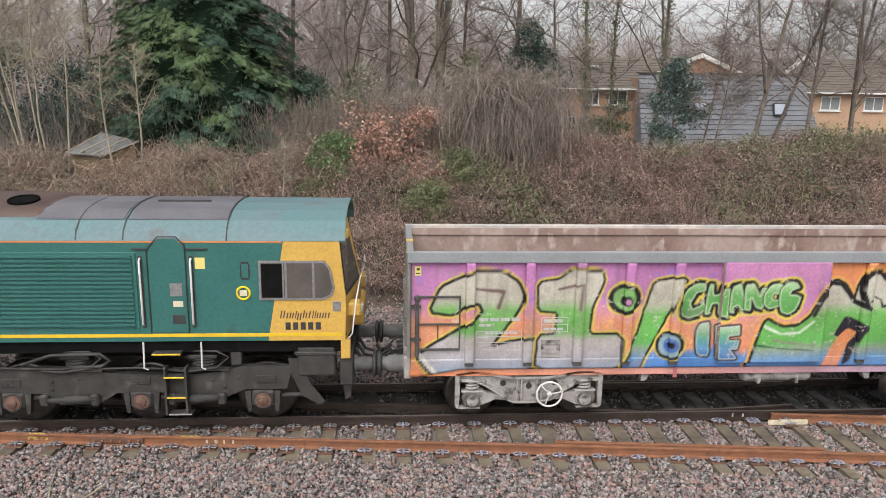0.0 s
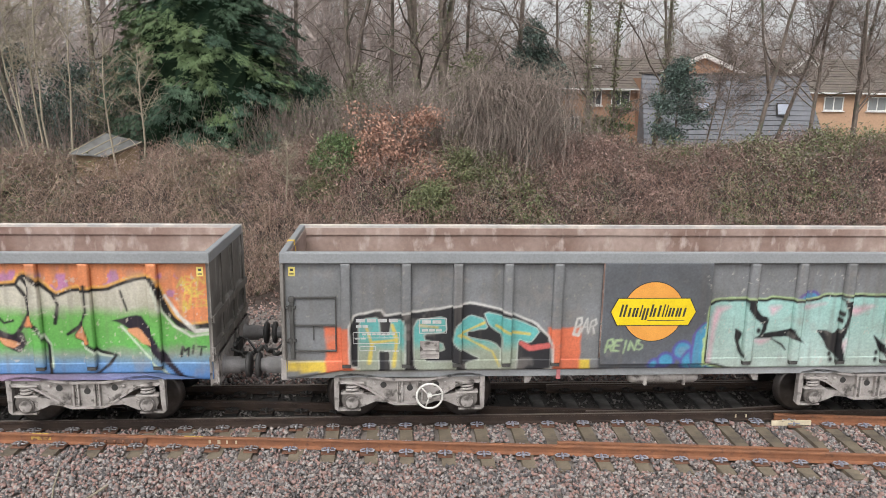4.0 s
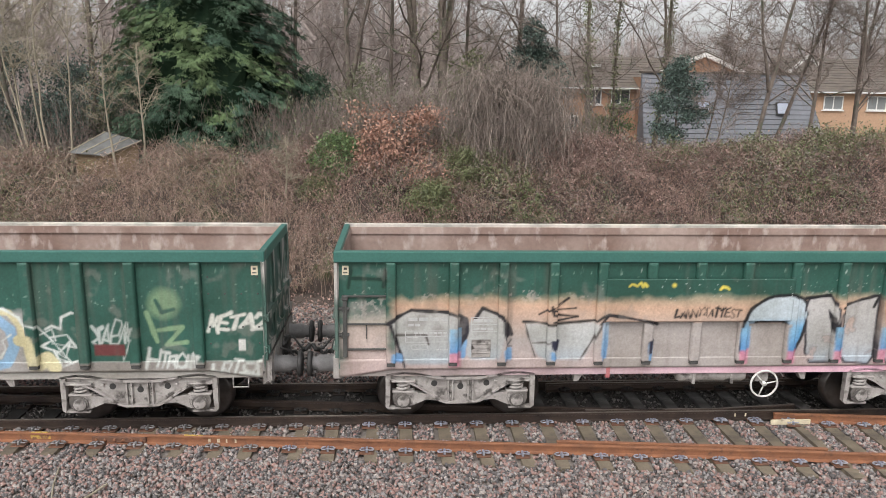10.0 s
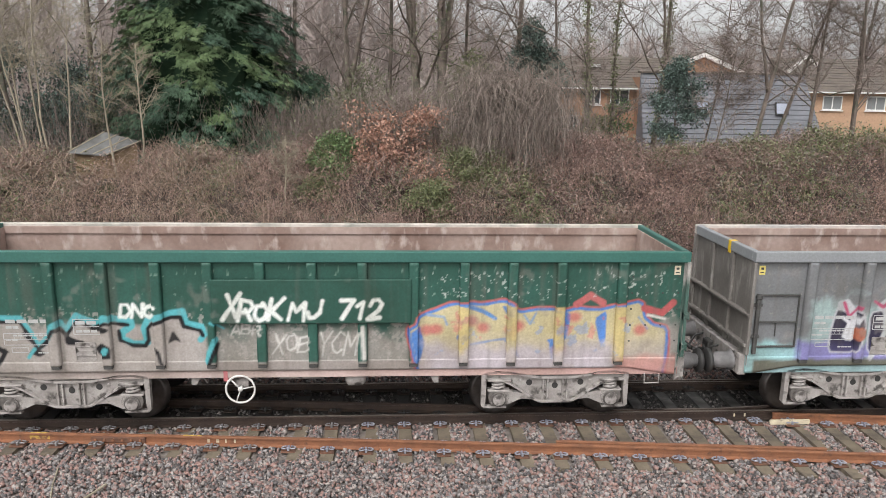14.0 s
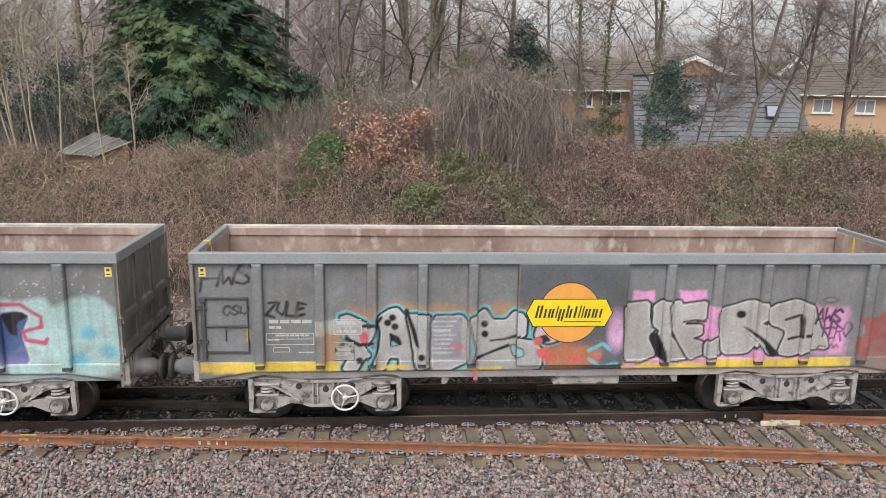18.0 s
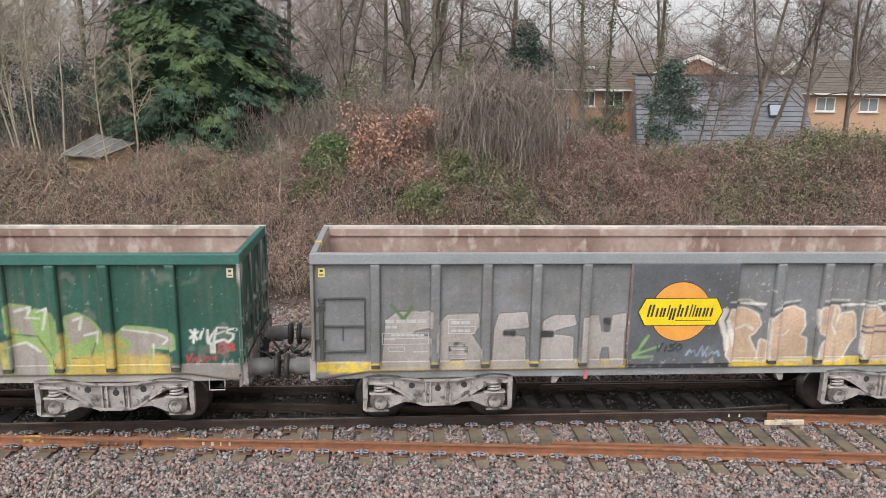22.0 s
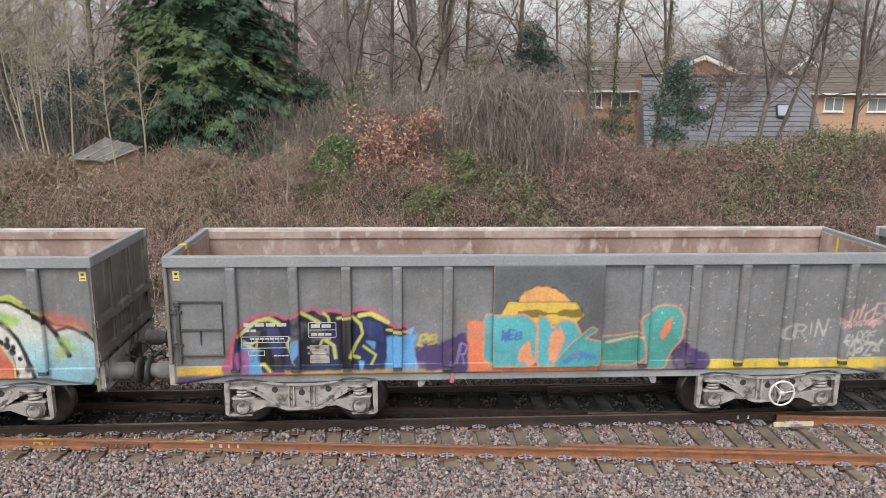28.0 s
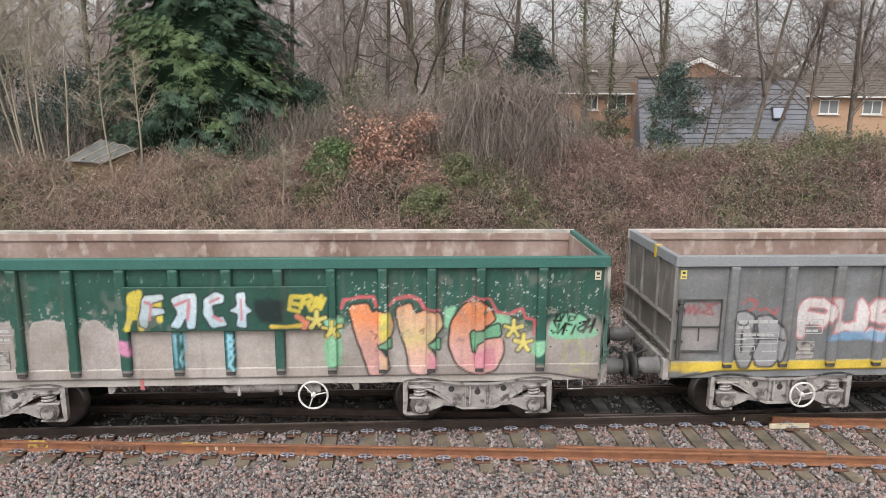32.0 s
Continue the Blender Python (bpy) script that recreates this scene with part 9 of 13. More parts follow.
    p.line("4.91,1.67 4.84,1.57 4.86,1.41 4.96,1.36", "2a2026", 0.03).line("4.93,1.59 5.17,1.71 5.35,1.71", "2a2026", 0.016).line("4.71,2.07 4.99,2.15 5.10,2.01", "d8ccc8", 0.03)
    p.line("3.08,2.18 3.17,2.28 3.31,2.28 3.35,2.11", "e0c4c4", 0.03).line("3.44,2.11 3.58,2.13 3.60,1.98", "e0c4c4", 0.025).line("3.96,2.13 4.05,2.01 4.19,1.97 4.22,2.07", "e2cfd2", 0.02).line("2.56,2.02 2.65,2.09 2.72,1.99", "e2cfd2", 0.016).line("1.13,2.04 1.37,2.09 1.66,2.15 1.73,2.00", "e0c0c0", 0.02)
    p.flood("a08e98", 1.55, 2.45, 1.45, 1.85, 0.12, 0.15, 0.6).flood("6e6068", 2.1, 2.5, 1.25, 1.9, 0.1, 0.15, 0.6)
    # the stereo
    p.shape("5.34,1.15 5.35,2.13 5.66,2.09 6.04,1.95 6.47,1.90 6.86,1.84 6.83,1.49 6.76,1.13", [(0.02, INK), (0, [(1.1, "a09890"), (2.0, "948c84")])], curve=False)
    for q, c in (("5.40,1.93 5.94,1.85 5.92,1.65 5.38,1.71", "c8c2b6"), ("6.08,1.82 6.75,1.77 6.71,1.57 6.09,1.62", "ccc6ba")):
        p.shape(q, ol(c, 0.026), curve=False)
    for q in ("5.44,1.43", "5.59,1.35", "5.72,1.33", "5.83,1.35"):
        p.spot(q, INK, 0.085, 0.15, 0.02).spot(q, "b8b0a6", 0.055, 0.115, 0.02)
    for q in ("6.13,1.45", "6.59,1.44"):
        p.spot(q, INK, 0.105).spot(q, "dc8a54", 0.088)
    for q in ("6.25,1.48 6.47,1.49", "6.25,1.37 6.47,1.38", "6.31,1.55 6.30,1.31", "6.39,1.56 6.39,1.32", "6.04,1.95 6.01,1.19", "5.37,2.11 6.04,1.97 6.86,1.86", "5.41,1.59 5.82,1.55", "5.46,1.49 5.75,1.48"):
        p.line(q, INK, 0.016)
    p.shape("5.92,1.24 6.13,1.29 6.33,1.24 6.23,1.19 6.03,1.17", ol("c8c2b6", 0.02)).shape("6.42,1.24 6.71,1.28 6.86,1.23 6.72,1.13 6.52,1.18", ol("c8c2b6", 0.02)).line("6.18,1.24 6.47,1.24", INK, 0.03)
    # the face with the cap
    p.shape("6.71,2.10 6.80,2.22 7.00,2.28 7.19,2.26 7.29,2.11 7.27,1.84 6.71,1.95", ol("e0ac74", 0.022)).line("6.73,2.13 7.27,2.04", INK, 0.014).line("6.73,2.07 7.27,1.95", "e8d0b0", 0.02)
    p.shape("6.79,1.90 7.27,1.84 7.25,1.64 7.12,1.48 7.00,1.54 7.06,1.28 6.81,1.23 6.86,1.54", ol("b48a6c", 0.02)).line("6.95,1.77 7.00,1.64 7.15,1.64 7.18,1.77", INK, 0.016).shape("6.86,1.20 7.01,1.30 7.22,1.28 7.19,1.12 6.89,1.11", ol("ccc6ba", 0.02)).shape("7.06,1.51 7.25,1.56 7.25,1.36 7.10,1.33", [(0, "54585e")])
    # second word
    p.flood("b8307e", 7.35, 9.0, 0.95, 1.32, 0.06, 0.06).flood("dcb48c", 9.0, 10.2, 0.95, 1.5, 0.1, 0.1).flood("a8ccd4", 10.1, 11.2, 0.95, 1.5, 0.1, 0.1)
    ice = "a4ccd4"
    pastel = [(1.1, "d8a8b8"), (1.6, "e0a8b0"), (1.9, "a8ccd0"), (2.2, "b0ccc8")]
    second = (("7.30,1.12 7.28,1.58 7.44,1.66 7.57,1.56 7.59,1.43 7.47,1.68 7.34,2.09 7.50,2.17 7.75,2.19 7.85,1.93 7.88,1.58 7.84,1.27 7.75,1.11", mag), ("7.90,1.98 8.12,1.96 8.32,1.78 8.43,1.52 8.44,1.10 7.94,1.11", mag), ("8.28,2.06 8.46,2.06 8.56,1.88 8.62,1.67 8.60,2.03 8.73,2.08 8.76,1.26 8.64,1.10 8.44,1.10 8.42,1.57 8.35,1.67", mag), ("8.75,1.97 8.91,1.97 8.96,1.25 8.84,1.10 8.77,1.10", mag), ("8.97,1.92 8.99,2.11 9.24,2.12 9.43,1.92 9.48,1.66 9.41,1.61 9.54,1.09 9.01,1.04", "dcb088"), ("9.49,1.97 9.69,2.02 9.79,1.91 10.05,1.86 10.26,1.65 10.38,1.39 10.35,1.02 9.59,1.03 9.59,1.56", pastel), ("10.02,1.96 10.08,2.08 10.58,2.11 10.62,1.90 10.46,1.70 10.67,1.59 10.79,1.33 10.70,1.07 10.40,1.07 10.32,1.55", ice), ("10.59,1.96 10.73,2.11 11.25,2.10 11.30,1.84 11.19,1.62 11.09,1.54 11.16,1.06 10.72,1.07 10.76,1.44 10.64,1.65", pastel), ("11.28,2.05 11.48,2.10 11.53,1.84 11.41,1.74", "dcac74"), ("11.13,1.43 11.36,1.69 11.47,1.58 11.74,1.51 11.91,1.32 11.88,1.05 11.21,1.06", mag))
    for q, c in second:
        p.shape(q, [(0.065, "e2cfd2"), (0.035, "241c22")])
    for q, c in second:
        p.shape(q, [(0.0, c)])
    for q, c in (("7.50,1.99 7.70,2.01 7.78,1.68 7.88,1.68 7.87,1.27 7.79,1.27 7.64,1.58", ice), ("8.07,1.88 8.22,1.88 8.37,1.67 8.36,1.45 8.18,1.52", ice), ("8.36,1.93 8.44,1.96 8.47,1.77 8.39,1.80", ice), ("8.43,1.42 8.67,1.67 8.72,1.62 8.66,1.36 8.48,1.34", ice), ("8.81,1.87 8.90,1.87 8.91,1.62 8.82,1.62", "e0b0a0"), ("10.83,2.06 10.88,2.05 10.91,1.80 10.81,1.83", "2a2630"), ("9.10,1.25 9.18,1.35 9.29,1.09 9.07,1.04", "8a8690"), ("9.71,1.61 9.86,1.60 9.89,1.40 9.73,1.43", "2e2c34"), ("9.57,1.40 9.69,1.55 9.67,1.19 9.56,1.19", "e2cfb8"), ("10.52,1.44 10.67,1.52 10.73,1.42 10.56,1.36", "2e2c34"), ("10.93,1.49 11.02,1.54 11.10,1.43 10.98,1.38", "2e2c34"), ("11.33,1.74 11.44,1.76 11.47,1.58 11.37,1.62", "2e2c34"), ("11.16,1.41 11.34,1.43 11.34,1.34 11.19,1.33", "2e2c34"), ("7.45,1.17 7.58,1.17 7.56,1.04 7.46,1.05", "dcb43a"), ("8.39,1.10 8.57,1.12 8.54,1.03 8.37,1.03", "dcb43a"), ("10.95,1.17 11.15,1.17 11.16,1.04 10.99,1.04", "dcb43a"), ("11.71,1.21 11.86,1.30 11.84,1.08 11.70,1.06", "dcac74"), ("7.35,1.87 7.48,1.94 7.49,1.70 7.35,1.71", "98c8a0")):
        p.shape(q, [(0, c)], soft=0.02)
    p.line("9.13,1.85 9.08,1.77 9.10,1.69", "2e2c34", 0.025).line("9.01,1.67 9.46,1.61", "8a8690", 0.02).line("9.81,1.70 10.34,1.67", "c4bcb8", 0.03).flood("b4a8a4", 9.05, 9.5, 1.45, 1.75, 0.06, 0.08, 0.6).flood("a89ca8", 8.1, 8.5, 1.35, 1.6, 0.05, 0.05, 0.6)
    for q in ("7.34,2.13 7.48,2.24 7.75,2.29 7.87,2.19", "8.07,2.08 8.14,2.16 8.31,2.13", "8.41,2.08 8.45,2.18 8.73,2.20", "8.80,2.13 8.93,2.07", "8.99,2.17 9.23,2.22 9.44,2.12", "9.79,2.01 9.93,2.22 10.22,2.26 10.38,2.16", "10.65,2.08 10.82,2.18 10.98,2.09", "11.11,2.09 11.38,2.15", "11.73,2.13 12.03,2.20 12.43,2.24 12.56,2.14 12.61,1.91"):
        p.line(q, "dcb8bc", 0.032)
    for q in ("7.37,2.09 7.53,2.20 7.82,2.23", "9.69,2.07 9.88,2.17", "10.00,2.22 10.05,2.13", "10.14,2.23 10.19,2.14", "10.27,2.23 10.35,2.14", "11.93,2.15 12.33,2.20"):
        p.line(q, "2a2026", 0.014)
    # the orange ticket
    p.shape("11.59,2.03 11.94,2.08 12.38,2.16 12.54,2.08 12.63,1.62 12.64,1.20 12.58,0.90 11.89,0.91 11.94,1.21 11.74,1.51 11.59,1.63", ol([(0.9, "c4b49c"), (1.22, "c8b89c"), (1.27, "d07c3c"), (1.44, "d4823e"), (1.50, "ccb494"), (1.84, "d0b898"), (1.90, "d88438"), (2.3, "dc8a3c")], 0.03), curve=False)
    p.scrawl("11.74,1.84 12.44,2.08", "@#@~&", "3a2a22", 0.026).scrawl("11.77,1.72 12.32,1.83", "#~@#", "3a322c", 0.014).scrawl("11.91,1.44 12.49,1.60", "@~##", "3a322c", 0.014).scrawl("11.98,1.10 12.63,1.43", "~@&#@", "3a2a22", 0.024).line("11.59,1.65 11.92,1.75 12.56,1.91", "2a2422", 0.014).line("11.78,1.55 12.56,1.71", "2a2422", 0.010).line("11.70,1.58 12.43,1.75", "2a2422", 0.008).line("11.94,0.95 12.23,1.15 12.64,1.33", "2a2422", 0.014)
    p.flood("dcb43a", 1.2, 4.9, 1.03, 1.09, 0.02, 0.03, 0.9).flood("dcb43a", 5.3, 6.0, 1.03, 1.15, 0.03, 0.05, 0.9).flood("cfae4a", 6.0, 7.2, 1.03, 1.10, 0.03, 0.03, 0.8)
    p.speck("b8b0ac", 0.2, LEN, 1.1, 2.9, 0.26, 8)
    return p


def paint_14():
    p = green_coat(2.15, amount=0.97)
    p.flood("aea49f", 1.1, 4.5, 0.9, 1.9, 0.1, 0.14, 0.95, posts=False).flood("b5aaa4", 4.65, 7.9, 0.9, 1.9, 0.03, 0.04, 0.95, posts=False)
    p.flood("d487b0", 2.15, 2.4, 1.7, 2.1, 0.05, 0.1).flood("d487b0", 4.4, 4.65, 1.5, 1.8, 0.06, 0.08).flood("d487b0", 0.95, 1.1, 1.4, 1.65, 0.05, 0.05)
    p.line("1.2,1.3 1.25,1.9 1.9,2.0 2.05,1.9 2.3,1.25", "4a4642", 0.025).line("3.3,2.0 3.4,1.9", INK, 0.03)
    p.tag("RTN", 0.3, 0.8, 1.8, 2.05, "b8c83c", 0.018)
    p.tag("A~", 4.68, 5.2, 2.0, 2.6, "d8c42c", 0.05, wild=0.4).tag("ER#", 7.3, 7.85, 2.3, 2.52, "d8c42c", 0.035).line("6.98,2.00 7.22,1.99 7.51,2.02", "d8b82c", 0.035).line("7.41,2.17 7.55,2.07 7.51,1.97", "d87858", 0.05).flood("1c1f24", 6.75, 7.2, 2.05, 2.45, 0.08, 0.1, 0.8)
    p.shape("4.67,2.58 4.82,2.65 4.73,2.14 4.64,2.09", [(0, "d8c42c")])
    for q in ("4.91,2.53 5.24,2.58 5.26,2.48 5.05,2.43 5.02,2.34 5.24,2.33 5.26,2.24 5.00,2.19 4.95,1.99 4.82,2.04", "5.36,2.48 5.57,2.58 5.78,2.58 5.74,1.98 5.61,1.98 5.59,2.18 5.47,1.99 5.33,2.02 5.47,2.25", "5.87,2.23 5.90,2.48 6.09,2.60 6.23,2.54 6.21,2.42 6.02,2.38 6.04,2.13 6.19,2.18 6.25,2.03 6.00,1.98", "6.42,2.57 6.56,2.60 6.57,2.37 6.66,2.27 6.57,2.22 6.57,1.97 6.41,2.01 6.43,2.22 6.31,2.28 6.42,2.37"):
        p.shape(q, [(0.025, "24262a"), (0, [(1.9, "a4c0d0"), (2.5, "c8d8e0")])])
    for q in ("4.95,2.44 5.05,2.39 5.00,2.14", "5.42,2.38 5.66,2.48 5.61,2.13", "5.99,2.43 6.14,2.50", "6.04,2.18 6.16,2.11", "6.49,2.47 6.49,2.12"):
        p.line(q, "c8808c", 0.022)
    for q in ("1.08,1.24 1.14,1.89 1.28,2.03 1.83,2.07 2.03,2.02 2.00,1.23", "2.19,1.28 2.24,1.92 2.38,2.05 2.80,2.08 2.78,1.27", "2.99,1.26 3.04,2.06 3.31,2.11 3.63,2.05 3.62,1.25", "3.84,1.25 3.85,2.05 4.10,2.10 4.38,1.85 4.41,1.24"):
        p.shape(q, [(0.012, "c4bcb4"), (0, "a99f9a")], worn=0.1)
    p.lines([(5.38, 1.85, 5.38, 1.3), (6.25, 1.85, 6.25, 1.3)], [(0.05, "2a5a66"), (0.02, "74c0d4")])
    p.flood("8ccca4", 7.85, 8.15, 1.25, 2.1, 0.05, 0.08).shape("9.87,2.25 10.07,2.30 10.01,2.10 9.94,1.89 9.86,1.95", [(0, "8ccca4")], soft=0.03).shape("10.57,2.09 10.96,2.19 11.02,1.98 10.73,1.83 10.58,1.89", [(0, "8ccca4")], soft=0.03).shape("11.44,1.67 11.64,1.69 11.65,1.51 11.51,1.38 11.37,1.44", [(0, "8ccca4")], soft=0.02)
    grad = [(1.1, "d8a4a0"), (1.6, "dca49c"), (1.85, "e09c7c"), (2.1, "e2803c"), (2.35, "e08a50")]
    soft_yellow = [(1.1, "d4a8a0"), (1.45, "dcae98"), (1.7, "d8c080"), (2.0, "deb48c"), (2.3, "e0a074")]
    for q in ("8.13,2.27 8.17,2.41 8.41,2.46 8.67,2.47 8.71,2.31", "8.93,2.31 9.04,2.43 9.28,2.48 9.45,2.40 9.53,2.25 9.78,2.22", "10.21,2.35 10.40,2.45 10.65,2.41 10.76,2.19 10.96,2.14 11.20,2.24 11.26,2.08 11.42,2.03 11.41,1.78"):
        p.line(q, "c8545a", 0.028)
    first = (("8.25,2.31 8.56,2.35 8.64,2.19 8.76,2.23 8.93,2.19 9.00,1.96 8.94,1.75 8.72,1.60 8.87,1.45 8.92,1.19 8.78,1.07 8.60,1.07 8.50,1.40 8.36,1.81", grad), ("9.05,2.26 9.29,2.35 9.36,2.15 9.53,2.22 9.78,2.18 9.85,1.98 9.74,1.80 9.57,1.64 9.71,1.44 9.69,1.18 9.52,1.05 9.29,1.13 9.21,1.60 9.10,1.90", soft_yellow), ("10.23,2.35 10.46,2.40 10.66,2.24 10.74,2.04 10.53,1.91 10.39,1.79 10.36,1.63 10.54,1.68 10.86,1.73 10.90,1.47 10.77,1.16 10.52,1.04 10.27,1.12 10.08,1.28 9.95,1.59 9.98,2.00", grad))
    for q, c in first:
        p.shape(q, [(0.035, "3a302c"), (0.0, c)], worn=0.15)
    p.shape("8.76,2.19 8.95,2.19 8.96,1.80 8.77,1.65", [(0, "dccc50")], soft=0.02).shape("8.77,1.48 8.90,1.40 8.89,1.19 8.78,1.19", [(0, "e0b48c")], soft=0.02).shape("9.58,1.51 9.74,1.40 9.74,1.18 9.59,1.18", [(0, "d88a9c")], soft=0.02).shape("10.37,1.48 10.75,1.56 10.77,1.16 10.41,1.17", [(0, "dc8a9c")], soft=0.02)
    for q in ("8.72,1.60 8.96,1.75 8.96,1.55", "9.57,1.62 9.79,1.74 9.80,1.51", "10.31,1.84 10.58,1.87 10.82,1.99 10.85,1.76 10.54,1.70 10.42,1.63 10.37,1.46"):
        p.shape(q, [(0.03, "2c2a28"), (0, "70b48c")])
    for q in ("8.62,1.86 8.67,1.81 8.72,1.79 8.69,1.73", "9.45,1.85 9.52,1.90 9.50,1.80"):
        p.line(q, "8a6a54", 0.018)
    for x, z in ((7.72, 2.10), (7.97, 1.92), (11.06, 1.88), (11.24, 1.62)):
        for a in range(5):
            q = a * 1.2566 + 0.3
            p.lines([(x, z, x + 0.16 * math.cos(q), z + 0.16 * math.sin(q))], [(0.05, "3a3428")])
        for a in range(5):
            q = a * 1.2566 + 0.3
            p.lines([(x, z, x + 0.15 * math.cos(q), z + 0.15 * math.sin(q))], [(0.032, "dccb62")])
    p.shape("11.65,1.77 11.72,2.03 11.93,2.15 12.21,2.13 12.42,1.97 12.56,1.76 12.39,1.70 11.84,1.67", [(0, "84cca4")]).scrawl("11.81,2.06 12.18,2.20", "MVB", INK, 0.018).scrawl("11.74,1.75 12.44,1.99", "2NLISH", INK, 0.022)
    for q in ("11.99,1.25 11.95,1.51 12.02,1.67 12.20,1.66 12.28,1.51 12.28,1.24 12.08,1.19", "12.26,1.45 12.42,1.40 12.38,1.19", "12.09,1.09 12.39,1.14"):
        p.line(q, "b0ae78", 0.018)
    p.line("5.49,1.84 5.52,1.64 5.45,1.44 5.51,1.29", "8cccdc", 0.022).line("6.26,1.84 6.34,1.73 6.24,1.62 6.33,1.48 6.25,1.33 6.32,1.23", "8cccdc", 0.026).line("6.31,1.84 6.24,1.74 6.33,1.61 6.25,1.48", "8cccdc", 0.02)
    return p.speck("dfe3df", 8, LEN, 1.9, 2.95, 0.31, 12)


def paint_15():
    p = grey_coat((0.1, LEN - 0.1))
    p.flood("a39a98", 0.2, 0.9, 1.4, 2.3, 0.2, 0.2, 0.6).tag("#&", 0.25, 0.8, 2.1, 2.3, "9a5a5e", 0.02)
    for q in ("1.15,2.00 1.21,2.12 1.38,2.15 1.51,2.04 1.50,1.83 1.61,1.62 1.56,1.36 1.47,1.12 1.33,1.12 1.22,1.42 1.20,1.73", "1.56,2.04 1.79,2.06 2.00,1.88 2.11,1.62 2.05,1.30 1.91,1.14 1.64,1.14 1.56,1.36 1.66,1.62"):
        p.shape(q, [(0.04, "3c3c40"), (0, [(1.2, "9a9a9e"), (2.1, "a4a4a8")])])
    for q in ("1.23,1.94 1.34,1.86 1.41,1.94", "1.65,1.64 2.05,1.64", "1.48,1.84 1.59,1.57 1.51,1.36", "1.32,1.78 1.33,1.42"):
        p.line(q, "4a4a4e", 0.02)
    for q in ("1.29,2.30 1.38,2.38 1.52,2.33 1.51,2.20 1.41,2.17", "1.59,2.17 1.72,2.20 1.89,2.09 1.92,2.20"):
        p.line(q, "b4585c", 0.022)
    p.word("PUST", 2.45, 4.6, 1.72, 2.22, outlined("d6cfcf", 0.10, 0.03, None, 0, "c87a80"), wild=0.4, gap=0.25, seed=3).flood("6fa8d4", 2.9, 4.4, 1.62, 1.75, 0.05, 0.06, 0.8)
    return p


TRAIN = []
SPECS = [
    (True, paint_1(), "grey steel box wagon sprayed all over in pink, orange and green", "left", "tank", False, ""),
    (True, paint_2(), "grey box wagon with turquoise lettering and an orange badge", "left", "tank", True, ""),
    (False, paint_3(), "dusty green box wagon with a yellow name and blue graffiti", "mid", "rod", False, "bars"),
    (False, paint_4(), "green box wagon with faded peach and grey graffiti", "far", "tank", False, ""),
    (False, paint_5(), "green box wagon with white tags and turquoise and yellow graffiti", "mid", "rod", False, ""),
    (True, paint_6(), "grey box wagon with a purple, brown and pale blue mural", "right", "", False, ""),
    (True, paint_7(), "grey box wagon with silver lettering and a yellow sill", "left", "box", True, ""),
    (False, paint_8(), "green box wagon with lime green and grey graffiti", "mid", "rod", False, ""),
    (True, paint_9(), "grey box wagon with tan lettering and an orange badge", "right", "", True, ""),
    (True, paint_10(), "grey box wagon with teal and cream graffiti", "right", "", True, ""),
    (True, paint_11(), "grey box wagon with dotted cream and green lettering", "left", "tank", True, ""),
    (True, paint_12_plate(paint_12()), "grey box wagon with navy, teal and orange graffiti", "right", "", False, ""),
    (True, paint_13(), "grey box wagon with a magenta lettered mural and painted hills", "right", "", False, ""),
    (False, paint_14(), "dusty green box wagon with orange and pink lettering", "far", "tank", False, ""),
    (True, paint_15(), "grey box wagon with pale lettering and a yellow sill", "left", "", False, ""),
]
for k, (grey_one, coat, label, wheel_at, gear, badge, marks) in enumerate(SPECS):
    TRAIN.append((wagon(grey_one, coat, label, wheel_at, gear, badge, marks, 6.0 if k == 14 else LEN), k * PITCH))


# ---- the locomotive ----
MAT["locogreen"] = surface("loco_green", (0.036, 0.132, 0.118), (0.043, 0.148, 0.132), 1.5, 0.35, bump=0.03, stain=(0.05, 0.10, 0.085), stain_at=0.62)
# sky light on the roof is put into this paler teal; stains are weathering
MAT["locoroof"] = surface("weathered_sky_paled_roof", (0.105, 0.19, 0.20), (0.125, 0.19, 0.205), 1.2, 0.5, bump=0.06, stain=(0.125, 0.135, 0.14), stain_at=0.57, stain_scale=1.3)
MAT["roofgrey"] = surface("sooty_roof_panel", (0.15, 0.145, 0.16), (0.105, 0.098, 0.112), 1.4, 0.5, bump=0.06, stain=(0.19, 0.185, 0.19), stain_at=0.6)
MAT["exhaust"] = surface("burnt_exhaust", (0.12, 0.075, 0.065), (0.085, 0.06, 0.055), 2, 0.6, 0.3, bump=0.1)
MAT["locoyellow"] = surface("loco_yellow", (0.62, 0.38, 0.085), (0.56, 0.335, 0.075), 2, 0.45, bump=0.03, stain=(0.46, 0.30, 0.10), stain_at=0.64)
MAT["orange"] = surface("orange_stripe", (0.60, 0.22, 0.08), (0.52, 0.19, 0.07), 6, 0.5, bump=0)
MAT["grime"] = surface("grimy_bogie", (0.033, 0.030, 0.028), (0.056, 0.051, 0.047), 4, 0.65, bump=0.4, stain=(0.105, 0.088, 0.075), stain_at=0.58, stain_scale=3)
MAT["rusthub"] = surface("rusty_hub", (0.16, 0.085, 0.06), (0.11, 0.065, 0.05), 9, 0.7, bump=0.2)
MAT["cabglass"] = surface("dull_cab_glass", (0.085, 0.074, 0.066), (0.13, 0.11, 0.098), 2.5, 0.16, bump=0, spec=0.25)
# near-black standing for unlit openings and the shaded gap under the body
MAT["soot"] = surface("matt_soot_and_shade", (0.008, 0.008, 0.008), (0.013, 0.012, 0.012), 5, 1.0, bump=0, spec=0.0)
